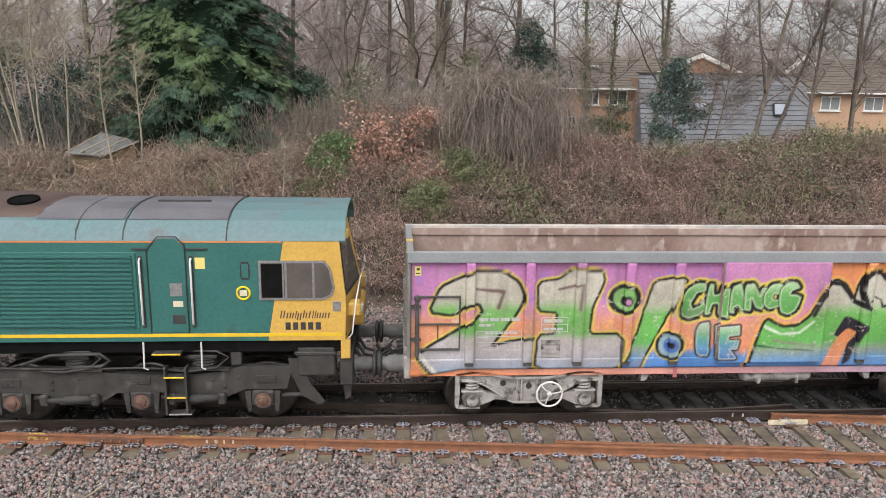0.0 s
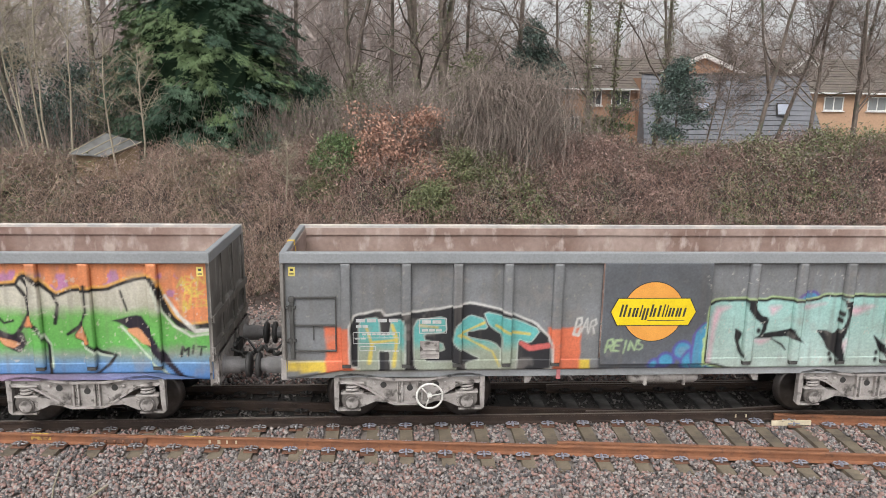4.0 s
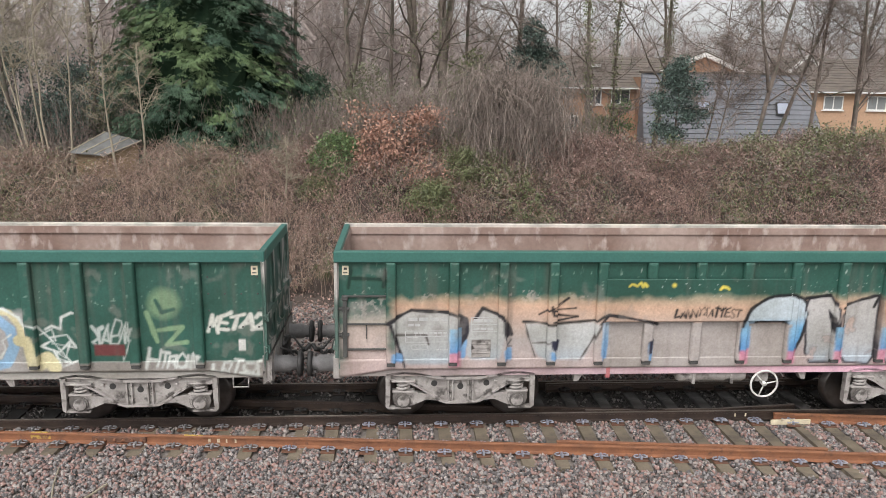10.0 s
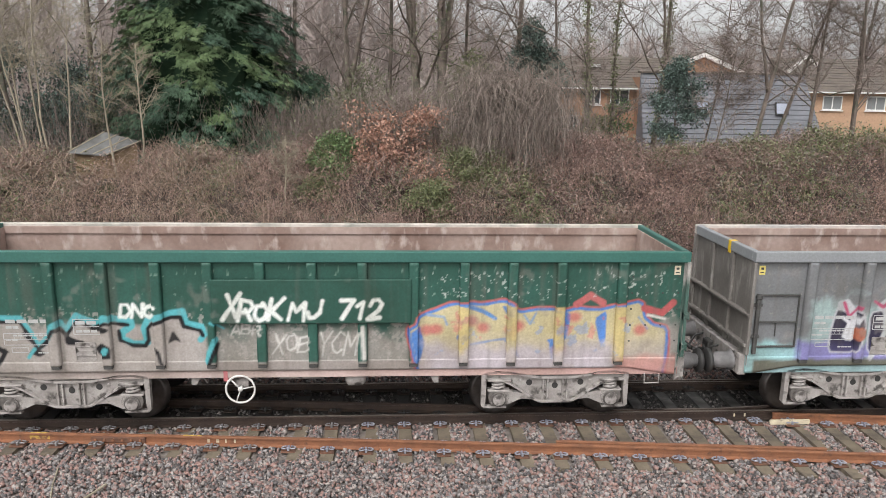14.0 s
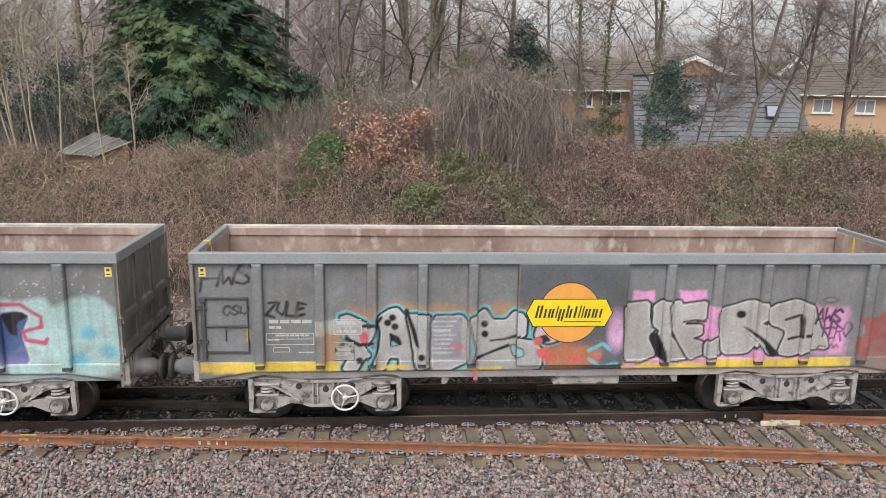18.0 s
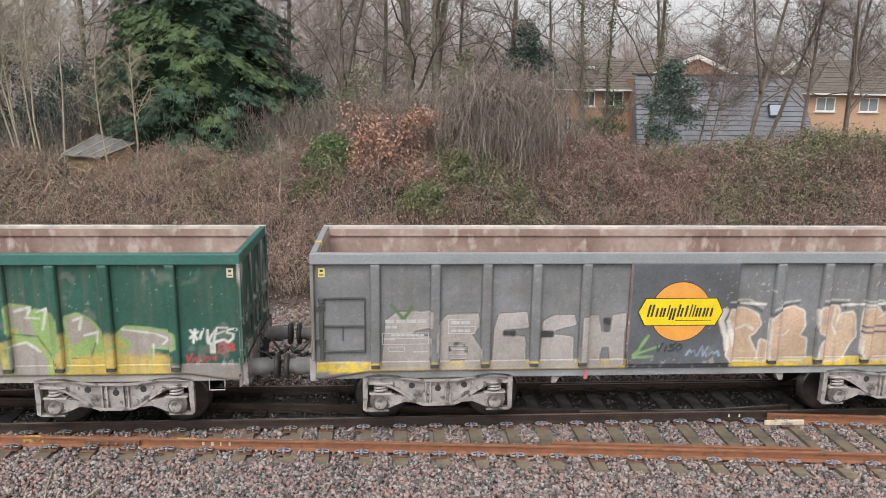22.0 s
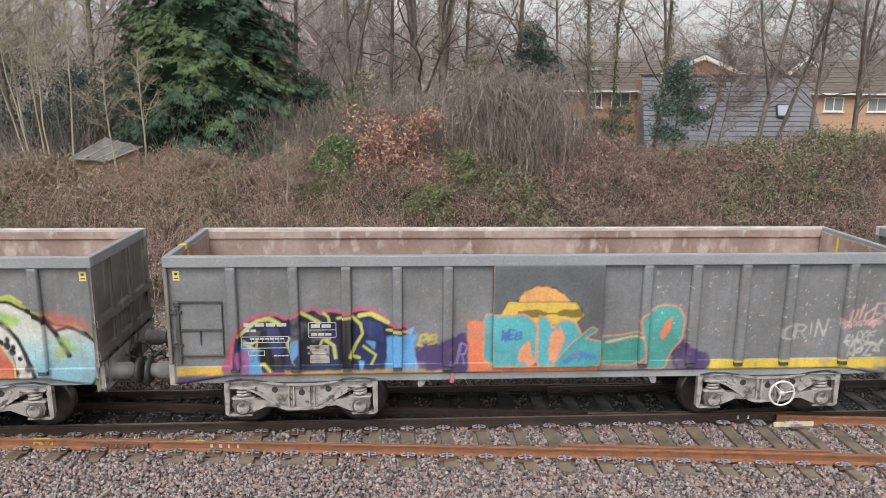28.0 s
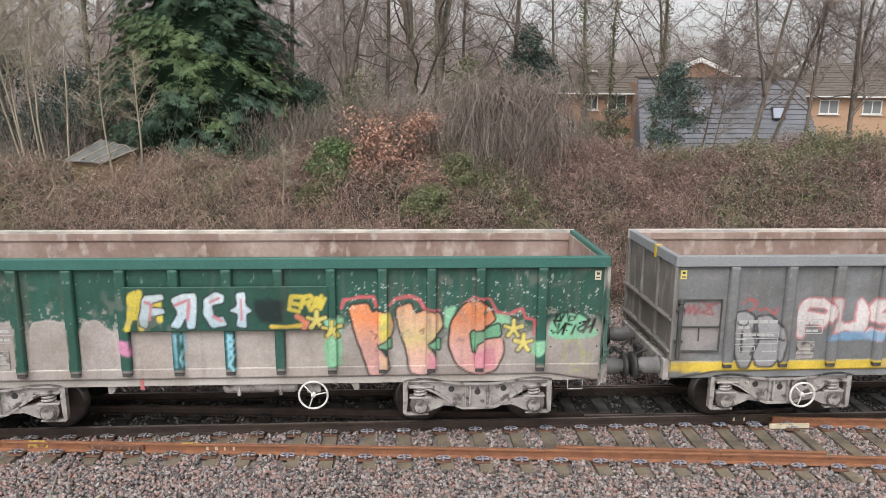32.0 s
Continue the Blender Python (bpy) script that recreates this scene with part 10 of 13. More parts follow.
MAT["cabdark"] = surface("dark_cab_inside", (0.05, 0.05, 0.05), (0.08, 0.075, 0.07), 3, 0.8, bump=0)


def loco():
    t = new("locomotive")
    t.empty_display_size = 0.4
    HW = 1.32
    back, nose = -21.4, -1.02
    # body side with green and yellow parts meeting along a slanted line
    part("body_side", Geo().prism([(back, 1.64), (-2.32, 1.64), (-2.03, 3.34), (back, 3.34)], -HW, -HW + 0.05), "locogreen", t, "dark green loco body side")
    part("cab_side", Geo().prism([(-2.318, 1.64), (nose - 0.02, 1.64), (nose - 0.0, 2.3), (nose - 0.10, 3.34), (-2.028, 3.34)], -HW, -HW + 0.05), "locoyellow", t, "yellow cab side")
    part("body_side", Geo().prism([(back, 1.64), (nose - 0.02, 1.64), (nose - 0.10, 3.34), (back, 3.34)], HW - 0.05, HW), "locogreen", t)
    # roof in an arched section
    arc = [(-HW, 3.345), (-1.25, 3.50), (-1.08, 3.645), (-0.74, 3.765), (-0.3, 3.82), (0.3, 3.82), (0.74, 3.765), (1.08, 3.645), (1.25, 3.50), (HW, 3.345)]

    def roof(x0, x1, lift=0.0, lo=0, hi=len(arc) - 1):
        pts = arc[lo:hi + 1]
        n = len(pts)
        g = Geo().add([(x, y, z + lift) for x in (x0, x1) for y, z in pts] + [(x, y * 0.97, z - 0.04) for x in (x0, x1) for y, z in pts],
                      [(i, i + n, i + n + 1, i + 1) for i in range(n - 1)] + [(2 * n + i + 1, 3 * n + i + 1, 3 * n + i, 2 * n + i) for i in range(n - 1)] + [(i, i + 1, 2 * n + i + 1, 2 * n + i) for i in range(n - 1)] + [(n + i + 1, n + i, 3 * n + i, 3 * n + i + 1) for i in range(n - 1)])
        return g
    part("roof", roof(back, -2.95), "locoroof", t, "weathered teal roof, paled in colour for the sky light")
    part("roof", roof(-2.93, nose + 0.0), "locoroof", t, "weathered teal cab roof, paled in colour for the sky light")
    part("roof_panel", roof(-6.0, -4.62, 0.012, 2, 7), "roofgrey", t, "sooty grey roof panel")
    part("roof_panel", roof(-4.54, -2.96, 0.012, 2, 7), "roofgrey", t, "sooty grey roof panel")
    part("roof_hatch", Geo().box(-4.3, -3.4, -0.30, -0.24, 3.83, 3.86), "black", t)
    for x in (-5.32, -4.58, -2.94):
        part("roof_seam", roof(x - 0.010, x + 0.010, 0.016), "grime", t)
    sil = [(-1.02, 3.60), (-1.0, 3.68), (-0.86, 3.80), (-0.55, 3.88), (0.55, 3.88), (0.84, 3.80), (0.96, 3.68), (0.98, 3.60)]
    ends = [(-9.5, 1.0), (-6.36, 1.0), (-6.06, 0.93), (-5.98, 0.72)]
    part("silencer", Geo().add([(x, a * (0.9 + 0.1 * k), 3.60 + (b - 3.60) * k) for x, k in ends for a, b in sil], [(r * 8 + c, (r + 1) * 8 + c, (r + 1) * 8 + c + 1, r * 8 + c + 1) for r in range(3) for c in range(7)] + [tuple(range(24, 32))]), "exhaust", t, "burnt brown exhaust silencer", True)
    # flat black cap stands for the unlit, sooty inside of the port
    g = Geo().lathe((-6.44, -0.52, 3.885), (0, -0.16, 1), [(-0.05, 0.25), (0.02, 0.25), (0.02, 0.225), (-0.0, 0.22)], 28)
    part("exhaust_port", g, "soot", t, "round black exhaust opening")
    # stripes
    part("orange_stripe", Geo().box(back, -2.05, -HW - 0.006, -HW - 0.002, 3.315, 3.345, 0.001), "orange", t)
    part("yellow_stripe", Geo().box(back, nose - 0.05, -HW - 0.006, -HW - 0.002, 1.715, 1.775, 0.001), "yellow", t)
    # blackened to stand for the shaded gap below the body
    part("sole_bar", Geo().box(back, nose - 0.04, -HW + 0.06, HW - 0.06, 1.42, 1.63, 0.01), "soot", t)
    # louvred grille
    gr = part("grille", Geo().box(-13, -4.40, -HW - 0.016, -HW - 0.002, 1.88, 3.16, 0.004), "locogreen", t, "green louvred body grille")
    slat = Geo().prism([(-12.95, 0.0), (-4.46, 0.0), (-4.46, 0.035), (-12.95, 0.035)], -HW - 0.05, -HW - 0.017).mesh("slat", "locogreen")
    for i in range(17):
        part("slat", slat, None, gr).location = (0, 0, 1.92 + i * 0.072)
    # cab door with raised frame and handrails
    d = part("door", Geo().prism([(-4.20, 1.80), (-3.62, 1.80), (-3.62, 3.25), (-3.75, 3.38), (-4.02, 3.38), (-4.20, 3.22)], -HW - 0.012, -HW - 0.002), "locogreen", t, "dark green cab door")
    part("door_frame", Geo().tube([(-4.22, -HW - 0.02, 1.80), (-4.22, -HW - 0.02, 3.20), (-4.03, -HW - 0.02, 3.42), (-3.74, -HW - 0.02, 3.42), (-3.61, -HW - 0.02, 3.28), (-3.61, -HW - 0.02, 1.80)], 0.010, 6), "black", d)
    part("drip_rail", Geo().box(-4.45, -4.20, -HW - 0.03, -HW - 0.002, 3.20, 3.225, 0.004), "black", t)
    part("drip_rail", Geo().box(-3.60, -3.25, -HW - 0.03, -HW - 0.002, 3.20, 3.225, 0.004), "black", t)
    for x in (-4.33, -3.52):
        part("handrail_recess", Geo().box(x - 0.032, x + 0.032, -HW - 0.008, -HW - 0.002, 1.88, 3.10, 0.002), "black", t)
        part("handrail", Geo().tube([(x, -HW - 0.01, 1.92), (x, -HW - 0.06, 1.96), (x, -HW - 0.06, 3.02), (x, -HW - 0.01, 3.06)], 0.018, 8), "white", t, "white handrail", True)
    part("door_plate", Geo().box(-3.88, -3.68, -HW - 0.02, -HW - 0.013, 2.42, 2.64, 0.003), "clip", d)
    part("door_plate", Geo().box(-3.84, -3.68, -HW - 0.02, -HW - 0.013, 2.24, 2.34, 0.003), "palelabel", d)
    part("door_lock", Geo().box(-3.86, -3.66, -HW - 0.02, -HW - 0.013, 1.95, 2.10, 0.003), "black", d)
    part("warning_label", Geo().box(-3.46, -3.30, -HW - 0.006, -HW - 0.002, 2.88, 3.07, 0.001), "label", t, "small yellow warning label")
    # cab side window
    w = part("window", Geo().prism([(-2.44, 2.35), (-1.40, 2.35), (-1.25, 2.42), (-1.20, 2.55), (-1.27, 2.90), (-1.36, 3.02), (-2.44, 3.02)], -HW - 0.02, -HW - 0.004), "clip", t, "three-light cab side window in an aluminium frame")
    for q in ([(-2.40, 2.39), (-2.02, 2.39), (-2.02, 2.98), (-2.40, 2.98)], [(-1.98, 2.39), (-1.57, 2.39), (-1.57, 2.98), (-1.98, 2.98)], [(-1.53, 2.39), (-1.41, 2.39), (-1.28, 2.45), (-1.24, 2.56), (-1.30, 2.88), (-1.38, 2.98), (-1.53, 2.98)]):
        part("pane", Geo().prism(q, -HW - 0.027, -HW - 0.021), "cabglass", w)
    # flat plate in black for the unlit cab behind the open light
    part("unlit_gap_plate", Geo().box(-2.40, -2.06, -HW - 0.033, -HW - 0.0275, 2.40, 2.97, 0.001), "soot", w, "black plate for the unlit gap of the half-open window")
    part("window_bar", Geo().box(-2.055, -2.03, -HW - 0.034, -HW - 0.028, 2.37, 3.0, 0.004), "clip", w)
    part("slit_window", Geo().prism([(-2.72, 2.70), (-2.60, 2.70), (-2.58, 2.76), (-2.58, 2.94), (-2.61, 3.0), (-2.71, 3.0), (-2.74, 2.94), (-2.74, 2.76)], -HW - 0.01, -HW - 0.003), "black", t)
    part("slit_cover", Geo().box(-2.715, -2.605, -HW - 0.014, -HW - 0.0105, 2.735, 2.965, 0.001), "locogreen", t)
    # emblem ring, name and number as bars
    part("emblem_ring", Geo().ring((-2.70, -HW - 0.006, 2.47), (0, 1, 0), 0.105, 0.018, 24, 6), "badgeyellow", t, "yellow ring emblem")
    part("emblem_bar", Geo().box(-2.76, -2.64, -HW - 0.012, -HW - 0.003, 2.42, 2.52, 0.002), "palelabel", t)
    part("name_lettering", slant_bars(Geo(), -2.12, 0.84, 2.03, 0.135, -HW - 0.001), "exhaust", t, "brown slanted bars of the haulier's name")
    for k in range(5):
        part("number_bar", Geo().box(-2.03 + 0.125 * k, -1.945 + 0.125 * k, -HW - 0.004, -HW - 0.001, 1.83, 1.96, 0.0005), "black", t, "black bar of the running number")
    part("vent_plate", Geo().box(-1.24, -1.10, -HW - 0.01, -HW - 0.002, 2.15, 2.32, 0.003), "clip", t)
    # cab front: raked windscreens in a yellow face
    f = part("cab_front", Geo().add([(nose - 0.02, -HW, 1.64), (nose + 0.16, 0, 1.64), (nose - 0.02, HW, 1.64), (nose, -HW, 2.32), (nose + 0.2, 0, 2.32), (nose, HW, 2.32), (nose - 0.14, -HW + 0.02, 3.34), (nose - 0.05, 0, 3.52), (nose - 0.14, HW - 0.02, 3.34), (nose - 0.2, 0, 3.80), (nose - 0.2, -0.8, 3.70), (nose - 0.2, 0.8, 3.70)],
                                     [(0, 1, 4, 3), (1, 2, 5, 4), (3, 4, 7, 6), (4, 5, 8, 7), (6, 7, 9, 10), (7, 8, 11, 9)]), "locoyellow", t, "yellow cab front")

    def on_front(y, z, out):
        s = 1 - abs(y) / HW
        u = (z - 2.32) / 1.1
        return (nose + 0.2 * s - u * (0.14 + 0.11 * s) + out, y, z)
    for s in (-1, 1):
        q = [on_front(s * 0.16, 2.48, 0.012), on_front(s * 1.16, 2.46, 0.012), on_front(s * 1.08, 3.24, 0.012), on_front(s * 0.16, 3.34, 0.012)]
        fr = [on_front(s * 0.10, 2.42, 0.006), on_front(s * 1.22, 2.40, 0.006), on_front(s * 1.14, 3.30, 0.006), on_front(s * 0.10, 3.40, 0.006)]
        k = (0, 1, 2, 3) if s > 0 else (3, 2, 1, 0)
        ws = part("windscreen_frame", Geo().add(fr + [(p[0] - 0.03, p[1], p[2]) for p in fr], [k, (0, 4, 5, 1), (1, 5, 6, 2), (2, 6, 7, 3), (3, 7, 4, 0)]), "black", f)
        part("windscreen", Geo().add(q + [(p[0] - 0.01, p[1], p[2]) for p in q], [k, (0, 4, 5, 1), (1, 5, 6, 2), (2, 6, 7, 3), (3, 7, 4, 0)]), "cabglass", ws)
        part("lamp_cluster", Geo().box(nose - 0.02, nose + 0.24, s * 0.95 - 0.16, s * 0.95 + 0.16, 1.98, 2.22, 0.03), "locoyellow", t)
        part("headlight", Geo().lathe((nose + 0.24, s * 0.95, 2.1), (1, 0, 0), [(0, 0.10), (0.02, 0.10), (0.03, 0.07)], 16), "skylit", t)
        part("front_handrail", Geo().tube([(nose + 0.0, s * 1.28, 1.62), (nose + 0.10, s * 1.30, 1.75), (nose + 0.16, s * 1.28, 2.30), (nose + 0.22, s * 0.9, 2.62), (nose + 0.26, s * 0.15, 2.66)], 0.013, 8), "white", t, "white front handrail", True)
        part("corner_post", Geo().box(nose - 0.10, nose + 0.06, s * 1.2 - 0.1, s * 1.2 + 0.1, 1.30, 1.64, 0.01), "locoyellow", t)
        b = part("buffer", Geo().lathe((nose + 0.10, s * 0.875, 1.05), (1, 0, 0), [(0, 0.16), (0.04, 0.16), (0.05, 0.12), (0.30, 0.12), (0.31, 0.095), (0.42, 0.095)], 20), "buffer", t, "grey steel buffer", True)
        part("buffer_head", Geo().lathe((nose + 0.42, s * 0.875, 1.05), (1, 0, 0), [(0, 0.10), (0.012, 0.22), (0.045, 0.235), (0.07, 0.20)], 24), "black", b, "", True)
    part("marker_light", Geo().box(nose - 0.12, nose + 0.04, -1.20, -1.02, 3.36, 3.52, 0.02), "locoyellow", t)
    part("gangway", Geo().box(nose, nose + 0.26, -0.55, 0.55, 1.64, 2.02, 0.04), "locoyellow", t)
    part("buffer_beam", Geo().box(nose - 0.12, nose + 0.10, -1.25, 1.25, 0.80, 1.40, 0.02), "grime", t)
    part("snow_plough", Geo().prism([(nose - 0.10, 0.80), (nose + 0.06, 0.80), (nose + 0.04, 0.46), (nose - 0.06, 0.40)], -0.95, 0.95), "grime", t)
    part("sand_box", Geo().box(-1.86, -1.22, -1.28, -0.95, 0.98, 1.50, 0.03), "grime", t)
    part("sand_box", Geo().box(-1.90, -1.2, -1.30, -0.94, 1.36, 1.42, 0.01), "black", t)
    part("guard_plate", Geo().prism([(-2.02, 1.30), (-1.78, 1.28), (-1.66, 0.85), (-1.40, 0.50), (-1.50, 0.44), (-1.80, 0.62), (-1.96, 0.98)], -1.25, -1.22), "grime", t, "grimy guard plate ahead of the wheel")
    g = Geo()
    for q in range(3):
        g.tube([(nose + 0.1, -0.5 + q * 0.35, 1.2), (nose + 0.25, -0.5 + q * 0.35, 0.95), (nose + 0.5, -0.4 + q * 0.25, 0.90), (nose + 0.75, -0.3 + q * 0.2, 1.05)], 0.03, 7)
    part("coupling", g, "black", t, "", True)
    # bogies, each a long frame with three axles
    for end in (0, 1):
        def X(x):
            return x if end == 0 else -22.4 - x
        fr = [(-1.95, 1.15), (-2.05, 0.74), (-2.75, 0.74), (-2.95, 0.66), (-3.30, 0.50), (-3.75, 0.50), (-4.05, 0.70), (-4.90, 0.70), (-5.2, 0.50), (-5.85, 0.50), (-6.15, 0.70), (-7.0, 0.72), (-7.2, 1.08), (-6.0, 1.16), (-4.9, 1.05), (-4.0, 1.0), (-3.2, 1.05), (-2.8, 1.16)]
        outline = [(X(a), b) for a, b in fr]
        b = part("bogie", Geo().prism(outline, -1.24, -1.12).prism(outline, 1.12, 1.24).box(min(X(-7), X(-2.1)), max(X(-7), X(-2.1)), -0.3, 0.3, 0.7, 1.0), "grime", t, "grimy grey three-axle bogie frame")
        for ax in (-2.46, -4.49, -6.60):
            xb = X(ax)
            part("axlebox", Geo().box(xb - 0.20, xb + 0.20, -1.27, -1.08, 0.42, 0.72, 0.04), "grime", b)
            part("axle_end", Geo().lathe((xb, -1.27, 0.56), (0, -1, 0), [(0, 0.13), (0.03, 0.13), (0.035, 0.09), (0.06, 0.075), (0.075, 0.03), (0.08, 0.02)], 18), "rusthub", b, "rusty round axle end")
            part("axle_ring", Geo().ring((xb, -1.275, 0.56), (0, 1, 0), 0.145, 0.022, 20, 6), "grime", b)
            for q in (-1, 1):
                part("hanger", Geo().prism([(xb + q * 0.20, 0.72), (xb + q * 0.30, 0.70), (xb + q * 0.26, 0.34), (xb + q * 0.20, 0.34)], -1.26, -1.14), "grime", b)
            ws = part("wheelset", shared("locowheels", lambda: wheelset(0.54)), None, b, "brown steel loco wheelset", True)
            WHEELS.append((ws, xb, 0.54))
        for x0, x1 in ((-3.95, -3.12), (-6.05, -5.22)):
            a, c = sorted((X(x0), X(x1)))
            part("damper", Geo().tube([(a, -1.30, 0.60), (a + 0.28, -1.30, 0.60), (a + 0.3, -1.30, 0.60), (c, -1.30, 0.63)], [0.05, 0.05, 0.085, 0.06], 10), "grime", b, "", True)
            for xl in (a - 0.02, c - 0.02):
                part("damper_lug", Geo().box(xl - 0.07, xl + 0.07, -1.36, -1.23, 0.50, 0.71, 0.03), "grime", b)
        for xp, zp in ((-6.62, 0.90), (-4.50, 0.92), (-2.40, 0.93)):
            pl = part("name_casting", Geo().box(X(xp) - 0.17, X(xp) + 0.17, -1.262, -1.24, zp - 0.07, zp + 0.07, 0.008), "grime", b)
            for kx in (-0.12, -0.04, 0.04, 0.12):
                part("bolt", Geo().lathe((X(xp) + kx, -1.262, zp + 0.02 * (1 if kx > 0 else -1)), (0, -1, 0), [(0, 0.02), (0.014, 0.018)], 8), "grime", pl)
        for xp, zp in ((-5.95, 0.92), (-5.95, 0.78), (-5.5, 0.96), (-3.3, 0.92), (-3.1, 0.80), (-2.85, 0.96), (-3.75, 0.62), (-5.85, 0.62)):
            part("bolt", Geo().lathe((X(xp), -1.24, zp), (0, -1, 0), [(0, 0.035), (0.02, 0.032), (0.03, 0.015)], 10), "grime", b)
        for xp in (-5.6, -3.5):
            part("ledge", Geo().box(X(xp) - 0.5, X(xp) + 0.5, -1.30, -1.16, 1.10, 1.125, 0.004), "grime", b)
            lg = Geo().tube([(X(xp) - 0.45, -1.29, 1.12), (X(xp) - 0.15, -1.31, 1.10), (X(xp) + 0.3, -1.30, 1.16), (X(xp) + 0.5, -1.28, 1.34), (X(xp) + 0.3, -1.26, 1.44), (X(xp) - 0.1, -1.24, 1.44)], 0.022, 7)
            part("air_hose", lg, "grime", b, "", True)
        for ax in (-2.46, -4.49, -6.60):
            part("link_arm", Geo().tube([(X(ax) + 0.30, -1.18, 0.60), (X(ax) + 0.85, -1.18, 0.62)], 0.045, 8), "grime", b, "", True)
        for xs in (-3.45, -5.55):
            g = Geo()
            for z in (1.12, 1.17, 1.22, 1.27):
                g.ring((X(xs), -1.02, z), (0, 0, 1), 0.20, 0.026, 20, 6)
            g.box(X(xs) - 0.24, X(xs) + 0.24, -1.24, -0.8, 1.30, 1.36)
            part("suspension_spring", g, "grime", b)
    part("fuel_tank", Geo().box(-14.2, -8.2, -1.22, 1.22, 0.42, 1.38, 0.08), "grime", t)
    # steps below the cab door, brake pipes
    for z, x0, x1 in ((1.43, -4.22, -3.75), (1.02, -4.05, -3.72), (0.66, -4.02, -3.70), (0.36, -4.0, -3.62)):
        s = part("step", Geo().box(x0, x1, -1.42, -1.24, z, z + 0.03, 0.006), "grime", t)
        part("step_edge", Geo().box(x0, x1, -1.436, -1.422, z + 0.002, z + 0.028, 0.004), "yellow" if z > 0.5 else "clip", s)
    part("step_hanger", Geo().box(-4.06, -4.02, -1.42, -1.25, 0.36, 1.2, 0.004), "grime", t)
    part("step_hanger", Geo().box(-3.72, -3.68, -1.42, -1.25, 0.36, 1.2, 0.004), "grime", t)
    for x in (-4.36, -3.42):
        part("grab_rail", Geo().tube([(x, -1.36, 1.64), (x, -1.40, 1.2), (x + 0.06, -1.38, 1.16)], 0.016, 6), "white", t)
    part("brake_pipe", Geo().tube([(-6.4, -1.26, 1.22), (-5.9, -1.30, 1.40), (-5.1, -1.30, 1.42), (-4.95, -1.30, 1.30), (-5.1, -1.30, 1.20), (-5.7, -1.28, 1.16)], 0.03, 8), "grime", t, "", True)
    part("brake_pipe", Geo().tube([(-7.0, -1.28, 1.18), (-5.6, -1.28, 1.14), (-4.5, -1.28, 1.16), (-4.1, -1.28, 1.14)], 0.02, 8), "grime", t, "", True)
    part("frame_post", Geo().box(-2.98, -2.80, -1.24, -1.05, 1.18, 1.62, 0.01), "grime", t)
    part("cab_floor", Geo().box(-3.4, nose, -1.25, 1.25, 1.7, 1.75), "cabdark", t)
    part("cab_wall", Geo().box(-3.45, -3.4, -1.25, 1.25, 1.7, 3.3), "cabdark", t)
    return tagged(t, "green and yellow diesel freight locomotive with grimy bogies", "locomotive")


TRAIN.append((loco(), 0.0))


# ---- sleepers, rail fastenings, ballast stones ----
def sleepers():
    rng = np.random.default_rng(4)
    deck = tagged(new("bearers"), "concrete turnout bearers under both tracks", "sleepers", kind="structure")
    dark = tagged(new("oily_shaded_bearers"), "stretch of sleepers between the running rails, dark with oil and painted shade", "sleepers", kind="structure")

    def bar(y0, y1, mat, wide=0.26):
        g = Geo()
        t = 0.02
        g.add([(-wide / 2, y0, -0.36), (wide / 2, y0, -0.36), (wide / 2, y1, -0.36), (-wide / 2, y1, -0.36),
               (-wide / 2 + t, y0 + t, -0.155), (wide / 2 - t, y0 + t, -0.155), (wide / 2 - t, y1 - t, -0.155), (-wide / 2 + t, y1 - t, -0.155)],
              [(3, 2, 1, 0), (4, 5, 6, 7), (0, 1, 5, 4), (1, 2, 6, 5), (2, 3, 7, 6), (3, 0, 4, 7)])
        return g.mesh("bearer", mat)
    for i in range(-30, 34):
        x = 0.14 + i * 0.648
        end = front_rail(x) - 0.50 - 0.012 * max(0, x)
        a = part("bearer", bar(end, RAIL_A - 0.09, "sleeper"), None, deck)
        a.location = (x, 0, rng.uniform(-0.004, 0.012))
        a.rotation_euler = (0, 0, rng.normal(0, 0.006))
        b = part("bearer", bar(RAIL_A - 0.085, RAIL_B + 0.12, "wornsleeper" if x > 2.6 else "oilsleeper"), None, dark)
        b.location = (x, 0, rng.uniform(-0.008, 0.0))
    # near track: only its sleeper ends come into view
    near = tagged(new("near_sleeper"), "pale concrete sleeper end of the nearest track", "sleepers", kind="structure")
    m = bar(7.2, 9.90, "palesleeper")
    part("sleeper", m, None, near).location = (-1.86, 0, -0.02)


MAT["palesleeper"] = surface("pale_concrete", (0.42, 0.39, 0.34), (0.34, 0.31, 0.27), 3, 0.9, bump=0.2)
sleepers()


